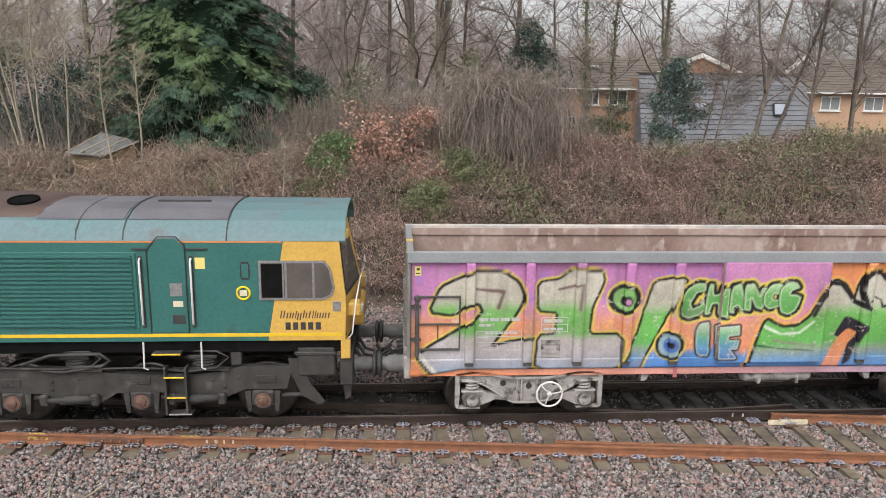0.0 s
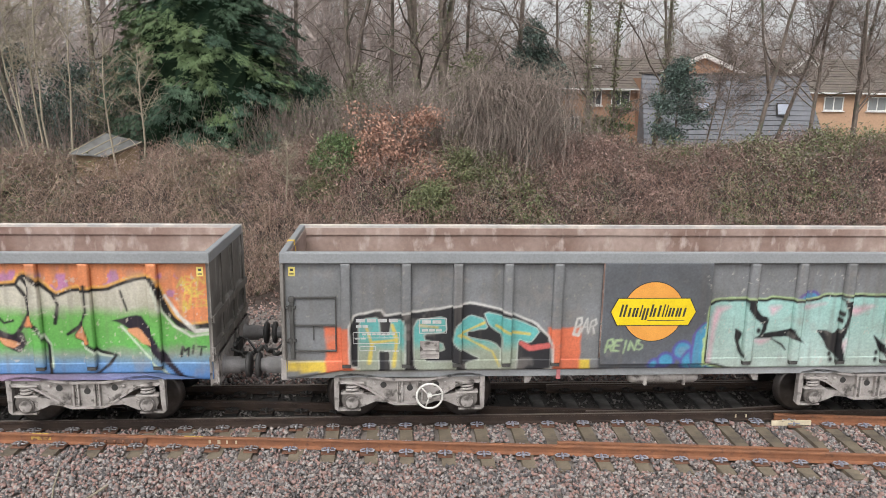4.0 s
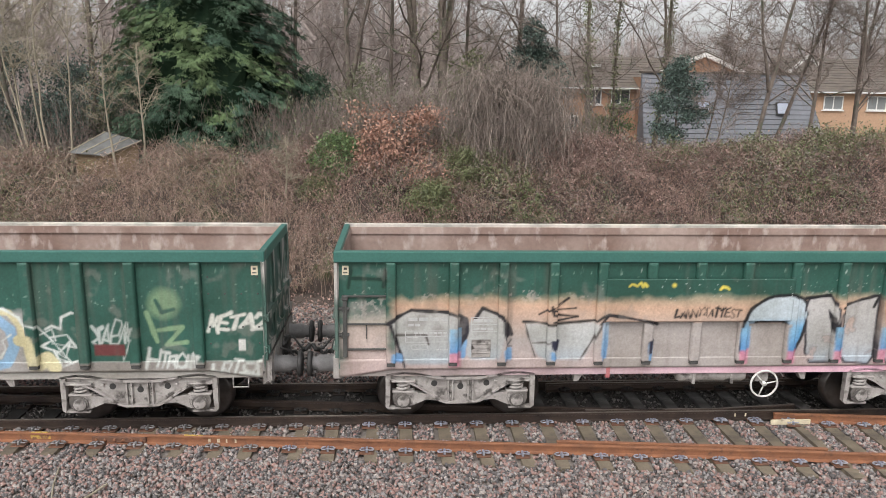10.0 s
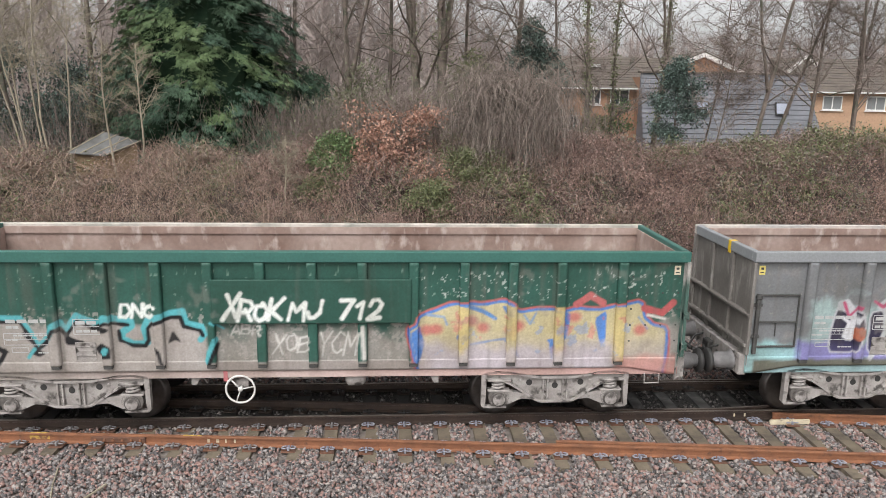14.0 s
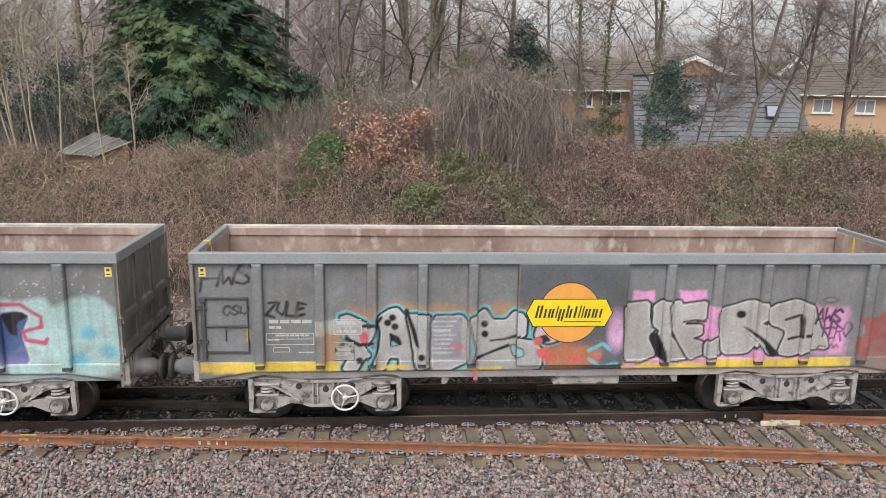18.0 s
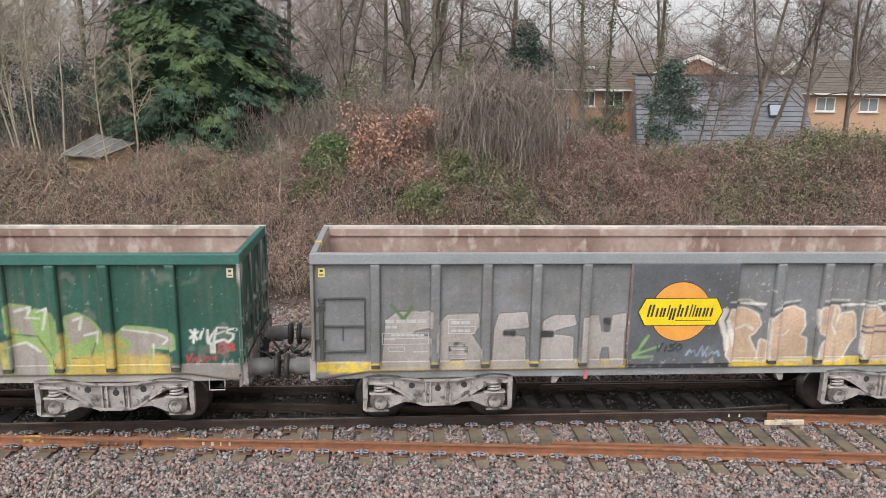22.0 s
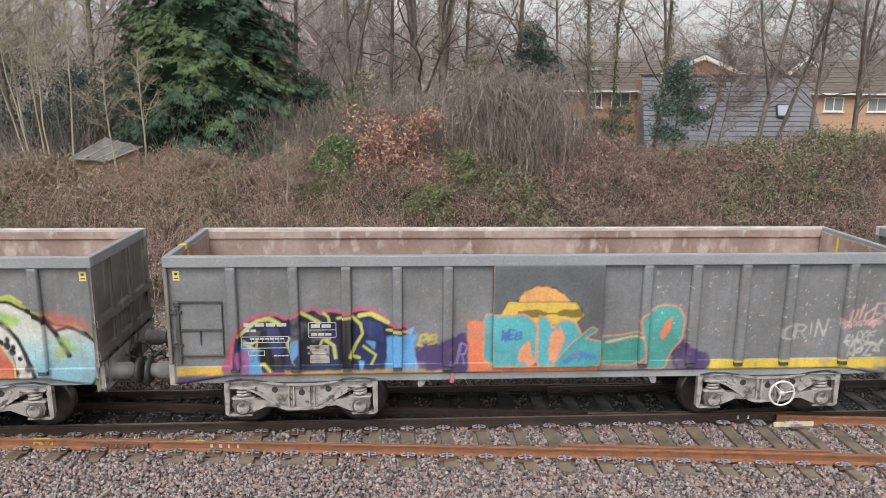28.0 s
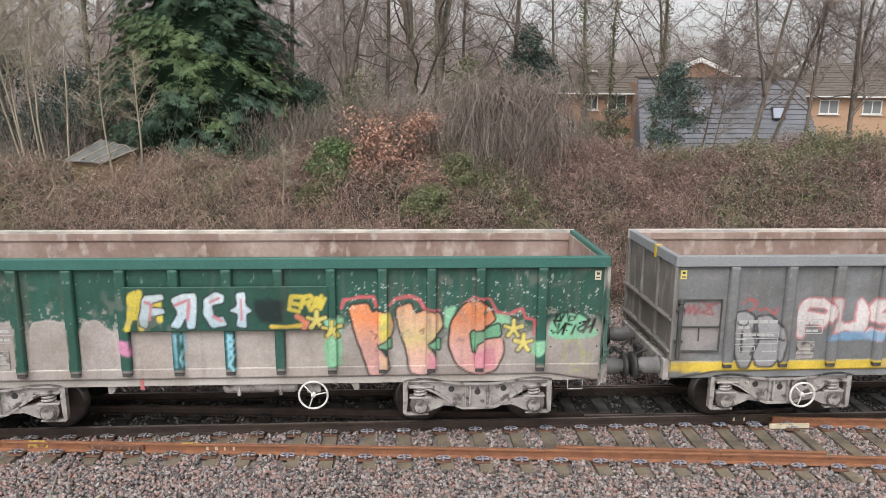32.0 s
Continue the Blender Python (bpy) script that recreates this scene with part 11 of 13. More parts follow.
def fastenings():
    """Baseplates with their bent spring clips, beside each rail at each bearer."""
    def clip_mesh(mat):
        g = Geo()
        for s in (-1, 1):
            pts = [(s * 0.02, 0.00, 0.03), (s * 0.05, -0.05, 0.045), (s * 0.10, -0.04, 0.04), (s * 0.115, 0.02, 0.03), (s * 0.08, 0.05, 0.035), (s * 0.04, 0.03, 0.05)]
            g.tube(pts, 0.013, 6)
        g.box(-0.02, 0.02, -0.06, 0.05, 0.0, 0.065, 0.008)
        return g.mesh("spring_clip", mat)
    plate = Geo().box(-0.12, 0.12, -0.10, 0.10, -0.008, 0.012, 0.004).mesh("baseplate", "rustplate")
    dark_plate = Geo().box(-0.12, 0.12, -0.10, 0.10, -0.008, 0.012, 0.004).mesh("baseplate", "usedrail")
    grey_clip, blue_clip, dark_clip = clip_mesh("clip"), clip_mesh("blueclip"), clip_mesh("black")
    root = tagged(new("rail_fastenings"), "steel spring clips on rusty baseplates along the rails", "rail clips", kind="structure")
    for i in range(-13, 16):
        x = 0.14 + i * 0.648
        for y, m in ((front_rail(x) - 0.155, blue_clip if x > -1.9 else grey_clip), (front_rail(x) + 0.155, blue_clip if x > -1.9 else grey_clip), (RAIL_A - 0.155, blue_clip if x > -0.9 else grey_clip), (RAIL_B - 0.155, dark_clip), (front_rail(x) + 1.49 - 0.155, dark_clip if x < 5 else blue_clip)):
            if abs(y - RAIL_A) < 0.12 or (m is dark_clip and abs(y - RAIL_A) < 0.2):
                continue
            p = part("baseplate", dark_plate if m is dark_clip else plate, None, root)
            p.location = (x, y, -0.146)
            c = part("spring_clip", m, None, p)
            c.location = (0, 0, 0.008)


fastenings()


def rail_details():
    # bolted joint
    j = tagged(new("fishplate_joint"), "rusty bolted fishplate joint on the rail", "rail joint", kind="structure")
    a = math.atan(-0.075)
    g = Geo()
    y = front_rail(-4.7) - 0.042
    turn = Matrix.Translation((-4.7, y, -0.08)) @ Euler((0, 0, a)).to_matrix().to_4x4()
    part("fishplate", Geo().box(-0.46, 0.46, -0.02, 0.02, -0.05, 0.05, 0.008, turn), "rustplate", j)
    for k in range(6):
        part("bolt", Geo().lathe(turn @ Vector((-0.38 + k * 0.152, -0.02, 0)), turn.to_3x3() @ Vector((0, -1, 0)), [(0, 0.024), (0.02, 0.024), (0.028, 0.012)], 8), "rail", j)
    # paint marks on the rail web and head
    for x, w, mat, z0, z1 in ((-6.05, 0.34, "markyellow", -0.11, -0.05), (-3.45, 0.32, "markyellow", 0.0, 0.0), (-6.05, 0.3, "markyellow", 0.0, 0.0)):
        y = front_rail(x)
        turn = Matrix.Translation((x, y, 0)) @ Euler((0, 0, a)).to_matrix().to_4x4()
        g = Geo()
        if z1 == 0:
            g.box(-w / 2, w / 2, -0.024, 0.022, 0.001, 0.003, 0.0005, turn)
        else:
            g.box(-w / 2, w / 2, -0.016, -0.0135, z0, z1, 0.0005, turn)
        tagged(part("paint_mark", g, mat), "yellow paint mark on the rusty rail", "paint mark", kind="structure")
    for x, w in ((-3.2, 0.04), (-3.05, 0.05), (-2.9, 0.025), (-2.75, 0.03), (6.3, 0.03), (6.5, 0.03)):
        y = front_rail(x) - 0.0145 if x < 0 else RAIL_A - 0.0145
        tagged(part("paint_mark", Geo().box(x, x + w, y - 0.002, y + 0.002, -0.115, -0.05, 0.0005), "markpaint"), "pale paint mark on the rail web", "paint mark", kind="structure")
    tagged(part("paint_mark", Geo().box(6.85, 7.6, RAIL_A - 0.33, RAIL_A - 0.29, -0.14, -0.05, 0.004), "markpaint"), "cream painted flank of the crossing nose", "paint mark", kind="structure")
    # check rail beside the front rail, wing rails of the crossing
    rail("check_rail", [(x, front_rail(x) + 0.11) for x in np.arange(2.7, 7.3, 0.5)], ["rail", "rail"], "rusty check rail beside the siding rail", 0.01)
    rail("wing_rail", [(3.5, RAIL_A + 0.11), (6.0, RAIL_A + 0.10), (7.6, RAIL_A + 0.26)], ["usedrail", "railhead"], "dark wing rail of the crossing")
    rail("check_rail", [(3.0, RAIL_B - 0.13), (3.4, RAIL_B - 0.10), (7.6, RAIL_B - 0.10), (8.0, RAIL_B - 0.13)], ["usedrail", "railhead"], "dark check rail inside the far rail")
    for pts, r in (([(-5.33, 10.89, -0.13), (-5.2, 10.4, -0.14), (-5.05, 10.0, -0.13)], 0.012), ([(-4.39, 10.35, -0.12), (-4.5, 10.1, -0.13), (-4.6, 9.9, -0.13)], 0.02)):
        tagged(part("stick", Geo().tube(pts, r, 6), "palebark"), "dry pale stick lying on the ballast", "stick")


MAT["markpaint"] = surface("cream_mark_paint", (0.62, 0.55, 0.40), (0.50, 0.42, 0.30), 10, 0.7, bump=0.1, stain=(0.12, 0.08, 0.06), stain_at=0.6, stain_scale=8)
MAT["markyellow"] = surface("worn_yellow_mark", (0.55, 0.36, 0.08), (0.42, 0.26, 0.07), 10, 0.7, bump=0.1, stain=(0.17, 0.08, 0.05), stain_at=0.50, stain_scale=9)
rail_details()


def ballast():
    """Loose broken stones, heaped between sleepers and on the shoulders."""
    rng = np.random.default_rng(9)
    base_v = np.array([(a, b, c) for c in (-0.72, 0.72) for b in (-0.72, 0.72) for a in (-0.72, 0.72)])
    base_f = np.array([(0, 2, 3, 1), (4, 5, 7, 6), (0, 1, 5, 4), (2, 6, 7, 3), (0, 4, 6, 2), (1, 3, 7, 5)])

    def scatter(n, x0, x1, y0, y1, z, size, ok=None):
        x, y = rng.uniform(x0, x1, n), rng.uniform(y0, y1, n)
        if ok is not None:
            k = ok(x, y)
            x, y = x[k], y[k]
        n = len(x)
        s = rng.uniform(*size, n)
        q = rng.normal(size=(n, 3, 3))
        u = q[:, 0] / np.linalg.norm(q[:, 0], axis=1, keepdims=True)
        v = q[:, 1] - u * (u * q[:, 1]).sum(1, keepdims=True)
        v /= np.linalg.norm(v, axis=1, keepdims=True)
        R = np.stack([u, v, np.cross(u, v)], 2)
        sc = s[:, None] * rng.uniform(0.55, 1.15, (n, 3))
        jit = 1 + rng.normal(0, 0.24, (n, len(base_v), 1))
        pts = np.einsum("nij,nkj->nki", R, base_v[None] * jit * sc[:, None, :])
        zz = z(x, y) if callable(z) else z
        c = np.stack([x, y, zz + rng.uniform(-0.015, 0.02, n)], -1)
        vs = (pts + c[:, None, :]).reshape(-1, 3)
        fs = (np.arange(n)[:, None, None] * len(base_v) + base_f[None]).reshape(-1, 4)
        return vs, fs

    def clear(x, y):
        """Free of rails, plates and sleeper tops."""
        k = np.abs(((x - 0.14) / 0.648 + 0.5) % 1 - 0.5) * 0.648 > 0.158
        end = front_rail(x) - 0.50 - 0.012 * np.maximum(0, x)
        k |= y < end + 0.02
        near = np.abs(x + 1.86) < 0.14
        k &= ~((y < 9.86) & near)
        for r in (front_rail(x), RAIL_A, RAIL_B, front_rail(x) + 1.49):
            k &= np.abs(y - r) > 0.07
        return k
    vs, fs = scatter(46000, -9, 10.5, 9.2, 12.33, -0.175, (0.018, 0.040), clear)
    stuff("ballast_stones", soup("ballast_stones", vs, fs, "ballast"), "loose grey and pink granite ballast stones", "ballast")
    vs, fs = scatter(9000, -9.5, 11, 12.42, 14.0, -0.19, (0.020, 0.036), clear)
    stuff("oily_shaded_stones", soup("oily_shaded_stones", vs, fs, "oilshade_stone"), "oil-soaked ballast between the running rails, blackened for the train's shade", "ballast")
    vs, fs = scatter(15000, -10, 13, 14.0, 20.9, lambda x, y: np.interp(y, [14.9, 16.5, 20.4], [-0.18, -0.22, -0.28]), (0.022, 0.046))
    stuff("ballast_stones", soup("ballast_stones", vs, fs, "ballast"), "loose ballast stones on the far shoulder", "ballast")
    vs, fs = scatter(10000, -10, 12, 14.0, 15.4, -0.13, (0.022, 0.042))
    stuff("ballast_stones", soup("ballast_stones", vs, fs, "ballast"), "loose ballast stones heaped beside the far rail", "ballast")


def stuff(name, mesh, label, category):
    return tagged(part(name, mesh, None), label, category, kind="stuff")


ballast()


# ---- plants ----
def leaves(c, size, slim=0.5, rng=RNG, up=0.0):
    """One small four-cornered leaf at each place, turned at random."""
    n = len(c)
    u = rng.normal(size=(n, 3))
    u /= np.linalg.norm(u, axis=1, keepdims=True)
    w = rng.normal(size=(n, 3)) + np.array([0, 0, up])
    v = np.cross(u, w)
    v /= np.linalg.norm(v, axis=1, keepdims=True) + 1e-9
    s = (np.asarray(size) * np.ones(n))[:, None]
    q = np.stack([c + u * s, c + v * s * slim, c - u * s, c - v * s * slim], 1).reshape(-1, 3)
    return q, np.arange(4 * n).reshape(-1, 4)


def ribbons(p, width, rng=RNG):
    """Thin stems: p holds n runs of k points; each tapers to its tip."""
    n, k, _ = p.shape
    t = np.gradient(p, axis=1)
    side = np.cross(t, rng.normal(size=(n, 1, 3)))
    side /= np.linalg.norm(side, axis=2, keepdims=True) + 1e-9
    w = (np.asarray(width) * np.ones(n))[:, None, None] * np.linspace(1, 0.45, k)[None, :, None] / 2
    v = np.stack([p - side * w, p + side * w], 2).reshape(-1, 3)
    i = (np.arange(n)[:, None] * (2 * k) + np.arange(k - 1) * 2).ravel()
    return v, np.stack([i, i + 1, i + 3, i + 2], -1)


def joined(pieces):
    vs, fs, k = [], [], 0
    for v, f in pieces:
        vs.append(v)
        fs.append(f + k)
        k += len(v)
    return np.concatenate(vs), np.concatenate(fs)


def on_bank(n, x0, x1, y0, y1, rng=RNG):
    x, y = rng.uniform(x0, x1, n), rng.uniform(y0, y1, n)
    return np.stack([x, y, bank_height(x, y)], -1)


def bank_cover():
    """Brambles, dead stems, straw and leaves that cover the slope."""
    rng = np.random.default_rng(3)

    def patch(p, s, seed):
        return cloud(p[:, 0], p[:, 1], s, seed)
    def shed_gap(p):
        return (np.abs(p[:, 0] + 10.0) < 1.5) & (p[:, 1] > 24.95) & (p[:, 1] < 27.8)
    # arching dry stems
    p = on_bank(52000, -22, 24, 20.4, 27.5, rng)
    p = p[~shed_gap(p)]
    p[:, 2] += 0.6 * np.clip(patch(p, 1.1, 44) - 0.40, 0, 1) * 2 + 0.35 * fuzz(p[:, 0], p[:, 1], 2.2, 6)
    n = len(p)
    a = rng.uniform(0, 2 * np.pi, n)
    ln = rng.uniform(0.25, 0.9, n) * (0.6 + 0.9 * patch(p, 0.5, 2))
    d = np.stack([np.cos(a), np.sin(a) - 0.25, 0 * a], -1) * ln[:, None]
    k = np.linspace(0, 1, 5)[None, :, None]
    rise = np.array([0, 0, 1.0])[None, None, :] * (np.sin(k * np.pi * 0.85) * ln[:, None, None] * rng.uniform(0.35, 0.9, n)[:, None, None])
    runs = p[:, None, :] + d[:, None, :] * k + rise + rng.normal(0, 0.03, (n, 5, 3))
    pale = patch(p, 0.35, 9) + 0.35 * np.exp(-((p[:, 0] + 7) / 5) ** 2) - 0.2 * (p[:, 0] > 7) + rng.normal(0, 0.12, n) > 0.69
    w = rng.uniform(0.007, 0.019, n)
    stuff("bramble_stems", soup("bramble_stems", *ribbons(runs[~pale], w[~pale], rng), "stem"), "tangle of dry brown bramble stems on the bank", "brambles")
    stuff("dead_grass", soup("dead_grass", *ribbons(runs[pale], w[pale], rng), "straw"), "pale dead grass and straw-coloured stalks on the bank", "dead grass")
    # upright dead stalks low on the slope
    p = on_bank(3500, -16, 17, 20.6, 23.2, rng)
    keep = patch(p, 0.4, 20) > 0.47
    p = p[keep]
    n = len(p)
    k = np.linspace(0, 1, 4)[None, :, None]
    top = np.stack([rng.normal(0, 0.15, n), rng.normal(-0.05, 0.15, n), rng.uniform(0.5, 1.3, n)], -1)
    stuff("dead_stalks", soup("dead_stalks", *ribbons(p[:, None, :] + top[:, None, :] * k, rng.uniform(0.010, 0.018, n), rng), "straw"), "upright straw-coloured dead stalks at the foot of the bank", "dead stalks")
    # leaves
    p = np.concatenate([on_bank(230000, -23, 26, 20.4, 28.0, rng), on_bank(150000, 1.5, 22, 20.4, 27.0, rng)])
    p = p[~shed_gap(p)]
    p = p[(p[:, 0] < 4) | (rng.uniform(0, 1, len(p)) < 0.55)]
    p[:, 2] += 0.65 * np.clip(patch(p, 1.1, 44) - 0.40, 0, 1) * 2 + 0.15
    n = len(p)
    p[:, 2] += np.abs(rng.normal(0.12, 0.22, n)) * (0.5 + patch(p, 0.6, 7))
    g = patch(p, 0.6, 30) + 0.16 * (p[:, 0] > 8) * (p[:, 1] > 24.8) - 0.06 * (p[:, 0] > 5) * (p[:, 1] < 24.3) + 0.07 * (p[:, 0] < -10.5) - 0.10 * ((p[:, 0] > -10) & (p[:, 0] < 0)) + rng.normal(0, 0.12, n)
    green, mid = g > 0.64, (g > 0.45) & (g <= 0.64)
    p[:, 2] += 0.55 * fuzz(p[:, 0], p[:, 1], 2.2, 6) + 0.25 * fuzz(p[:, 0], p[:, 1], 5.0, 8) - 0.25
    size = rng.uniform(0.020, 0.052, n) * np.where(p[:, 0] > 3, 1.1, 1.0)
    stuff("ivy_leaves", soup("ivy_leaves", *leaves(p[green], size[green], 0.7, rng, 2.0), "ivy"), "green ivy and bramble leaves on the bank", "ivy")
    stuff("bramble_leaves", soup("bramble_leaves", *leaves(p[mid], size[mid], 0.6, rng, 2.0), "bramble"), "dull green and purple-brown bramble leaves", "brambles")
    dead = ~(green | mid)
    stuff("leaf_litter", soup("leaf_litter", *leaves(p[dead], size[dead] * 0.9, 0.6, rng, 1.4), "litter"), "brown and reddish fallen leaves caught in the stems", "leaf litter")
    p = on_bank(9000, -16, 17, 19.0, 20.9, rng)
    p[:, 2] += 0.03
    stuff("leaf_litter", soup("leaf_litter", *leaves(p, rng.uniform(0.03, 0.06, len(p)), 0.6, rng, 3.0), "litter"), "brown leaves blown over the stones by the track", "leaf litter")


MAT["litter"] = surface("fallen_leaf", (0.34, 0.225, 0.185), (0.21, 0.15, 0.13), 2, 0.85, bump=0, island=1.1)


def curve_between(a, b, bend, n, rng):
    a, b = np.array(a, float), np.array(b, float)
    k = np.linspace(0, 1, n)[:, None]
    off = rng.normal(0, bend, 3)
    wander = np.cumsum(rng.normal(0, bend * 0.22, (n, 3)), axis=0)
    return a + (b - a) * k + off * (np.sin(k * np.pi)) + (wander - wander[:1]) * np.sqrt(np.clip(1 - k, 0.15, 1))


def bare_tree(x, y, h, r, seed, lean=(0, 0), limbs=14, first=0.3, bark="bark", wide=0.34, twigs=9, label="", name="bare_tree", fork=None, twig_w=0.014, droop=0.0, ivy=0.0, bend=0.018):
    """A leafless tree: trunk, limbs that fork twice, and fine twigs."""
    rng = np.random.default_rng(seed)
    z0 = float(bank_height(np.array(x), np.array(y))) - 0.15
    t = new(name)
    t.location = (x, y, z0)
    trunk = curve_between((0, 0, 0), (lean[0], lean[1], h), bend * h, 9, rng)
    trunk[0] = (0, 0, 0)
    rad = np.linspace(1, 0.16, 9) ** 0.9 * r
    rad[0] *= 1.25
    part("trunk", Geo().tube(trunk, list(rad), 9), bark, t, "", True)
    stems = [(trunk, rad)]
    if fork:
        k = int(fork[0] * 8)
        f = curve_between(trunk[k], trunk[k] + np.array([fork[1], fork[2], h * (1 - fork[0])]), 0.02 * h, 8, rng)
        fr = np.linspace(rad[k] * 0.85, 0.02, 8)
        part("trunk", Geo().tube(f, list(fr), 8), bark, t, "", True)
        stems.append((f, fr))
    tips, subs = [], []
    for s in range(limbs):
        g = Geo()
        pts, rr = stems[s % len(stems)]
        u = first + (0.97 - first) * (s + rng.uniform(0, 1)) / limbs if s % len(stems) == 0 else rng.uniform(0.15, 0.95)
        i = u * (len(pts) - 1)
        a = pts[int(i)] * (1 - i % 1) + pts[min(int(i) + 1, len(pts) - 1)] * (i % 1)
        ra = max(np.interp(i, range(len(rr)), rr) * rng.uniform(0.2, 0.45), 0.012)
        ang, ln = rng.uniform(0, 2 * np.pi), h * wide * (1.15 - 0.75 * u) * rng.uniform(0.6, 1.2)
        b = a + np.array([math.cos(ang) * ln, math.sin(ang) * ln, ln * rng.uniform(0.35, 1.3) - droop * ln])
        limb = curve_between(a, b, ln * 0.13, 7, rng)
        g.tube(limb, list(np.linspace(ra, 0.008, 7)), 6, False)
        tips.append(limb)
        for q in range(rng.integers(4, 8)):
            v = rng.uniform(0.2, 0.95) * 6
            c = limb[int(v)] * (1 - v % 1) + limb[min(int(v) + 1, 6)] * (v % 1)
            an, l2 = ang + rng.normal(0, 1.0), ln * rng.uniform(0.25, 0.6)
            e = c + np.array([math.cos(an) * l2, math.sin(an) * l2, l2 * rng.uniform(-0.2, 1.0) - droop * l2])
            sub = curve_between(c, e, l2 * 0.14, 5, rng)
            g.tube(sub, list(np.linspace(max(ra * 0.4, 0.009), 0.005, 5)), 4, False)
            subs.append(sub)
        lm = part("limb", g, bark, t, "", True)
        if h < 10:
            tagged(lm, kind="stuff")
    runs = []
    for sub in tips + tips + subs:
        for q in range(twigs):
            v = rng.uniform(0.1, 0.999) * (len(sub) - 1)
            c = sub[int(v)] * (1 - v % 1) + sub[int(v) + 1] * (v % 1)
            d = rng.normal(0, 1, 3) + np.array([0, 0, 0.5 - droop * 2])
            d = d / np.linalg.norm(d) * rng.uniform(0.25, 1.0) * min(h * 0.11, 1.2)
            runs.append([c, c + d * 0.4 + rng.normal(0, 0.05, 3), c + d * 0.75 + rng.normal(0, 0.08, 3), c + d + rng.normal(0, 0.08, 3)])
    tagged(part("twig_spray", soup("twig_spray", *ribbons(np.array(runs), rng.uniform(0.5, 1.2, len(runs)) * twig_w, rng), "palebark" if bark == "palebark" else "twig"), None, t), kind="stuff")
    if ivy:
        n = int(ivy * 900)
        u = rng.uniform(0.02, 0.9, n) ** 0.8
        c = np.stack([np.interp(u * 8, range(9), trunk[:, q]) for q in range(3)], -1)
        an, rd = rng.uniform(0, 2 * np.pi, n), np.interp(u * 8, range(9), rad) + np.abs(rng.normal(0, 0.16, n)) * (0.4 + 1.2 * fuzz(u * h, u * 0, 1.3, seed))
        c += np.stack([np.cos(an) * rd, np.sin(an) * rd, rng.normal(0, 0.1, n)], -1)
        tagged(part("ivy", soup("ivy", *leaves(c, rng.uniform(0.03, 0.065, n), 0.7, rng, 0.4), "ivy"), None, t, "ivy climbing the trunk"), kind="stuff")
    return tagged(t, label or ("ivy-clad leafless tree behind the bank" if ivy else "leafless grey-brown tree with fine twigs behind the bank"), "tree", group="bare trees on the bank")


def evergreen(x, y, h, w, seed, leaf, mat, count, name, label, slim=0.5, base=0.0, lumps=6, cone=False):
    """A leafy bush or tree: stem, limbs, and leaves gathered in uneven clumps."""
    rng = np.random.default_rng(seed)
    z0 = float(bank_height(np.array(x), np.array(y))) - 0.1
    t = new(name)
    t.location = (x, y, z0)
    g = Geo().tube(curve_between((0, 0, 0), (0, 0, h * 0.8), 0.05, 6, rng), list(np.linspace(0.035 * h ** 0.5, 0.012, 6)), 7)
    part("trunk", g, "bark", t, "", True)
    cl = []
    for i in range(lumps * 5):
        u = rng.uniform(base, 1)
        prof = (np.sin(np.pi * min(1, (u + 0.12) / 1.12) ** 0.8)) ** 0.7
        if cone:
            prof = (1 - u) ** 0.75
        a, q = rng.uniform(0, 2 * np.pi), rng.uniform(0.3, 1.0) * w / 2 * prof
        cl.append((math.cos(a) * q, math.sin(a) * q, u * h, rng.uniform(0.13, 0.26) * w * (1.15 - 0.75 * u if cone else 1.0)))
    g = Geo()
    for c in cl[::2]:
        g.tube(curve_between((0, 0, max(0.1, c[2] - 0.4)), c[:3], 0.05, 4, rng), [0.02, 0.015, 0.01, 0.006], 4, False)
    tagged(part("branchwork", g, "bark", t), kind="stuff")
    pts = []
    for c in cl:
        n = int(count * 1.7) // len(cl)
        d = rng.normal(size=(n, 3))
        d /= np.linalg.norm(d, axis=1, keepdims=True)
        pts.append(np.array(c[:3]) + d * (c[3] * rng.uniform(0.35, 1.15, (n, 1))) * np.array([1, 1, 0.8]))
    pts = np.concatenate(pts)
    pts = pts[pts[:, 2] > 0.05]
    part("crown", soup("crown", *leaves(pts, rng.uniform(0.6, 1.3, len(pts)) * leaf, slim, rng, 0.6), mat), None, t)
    return tagged(t, label, "bush" if h < 2.5 else "tree")


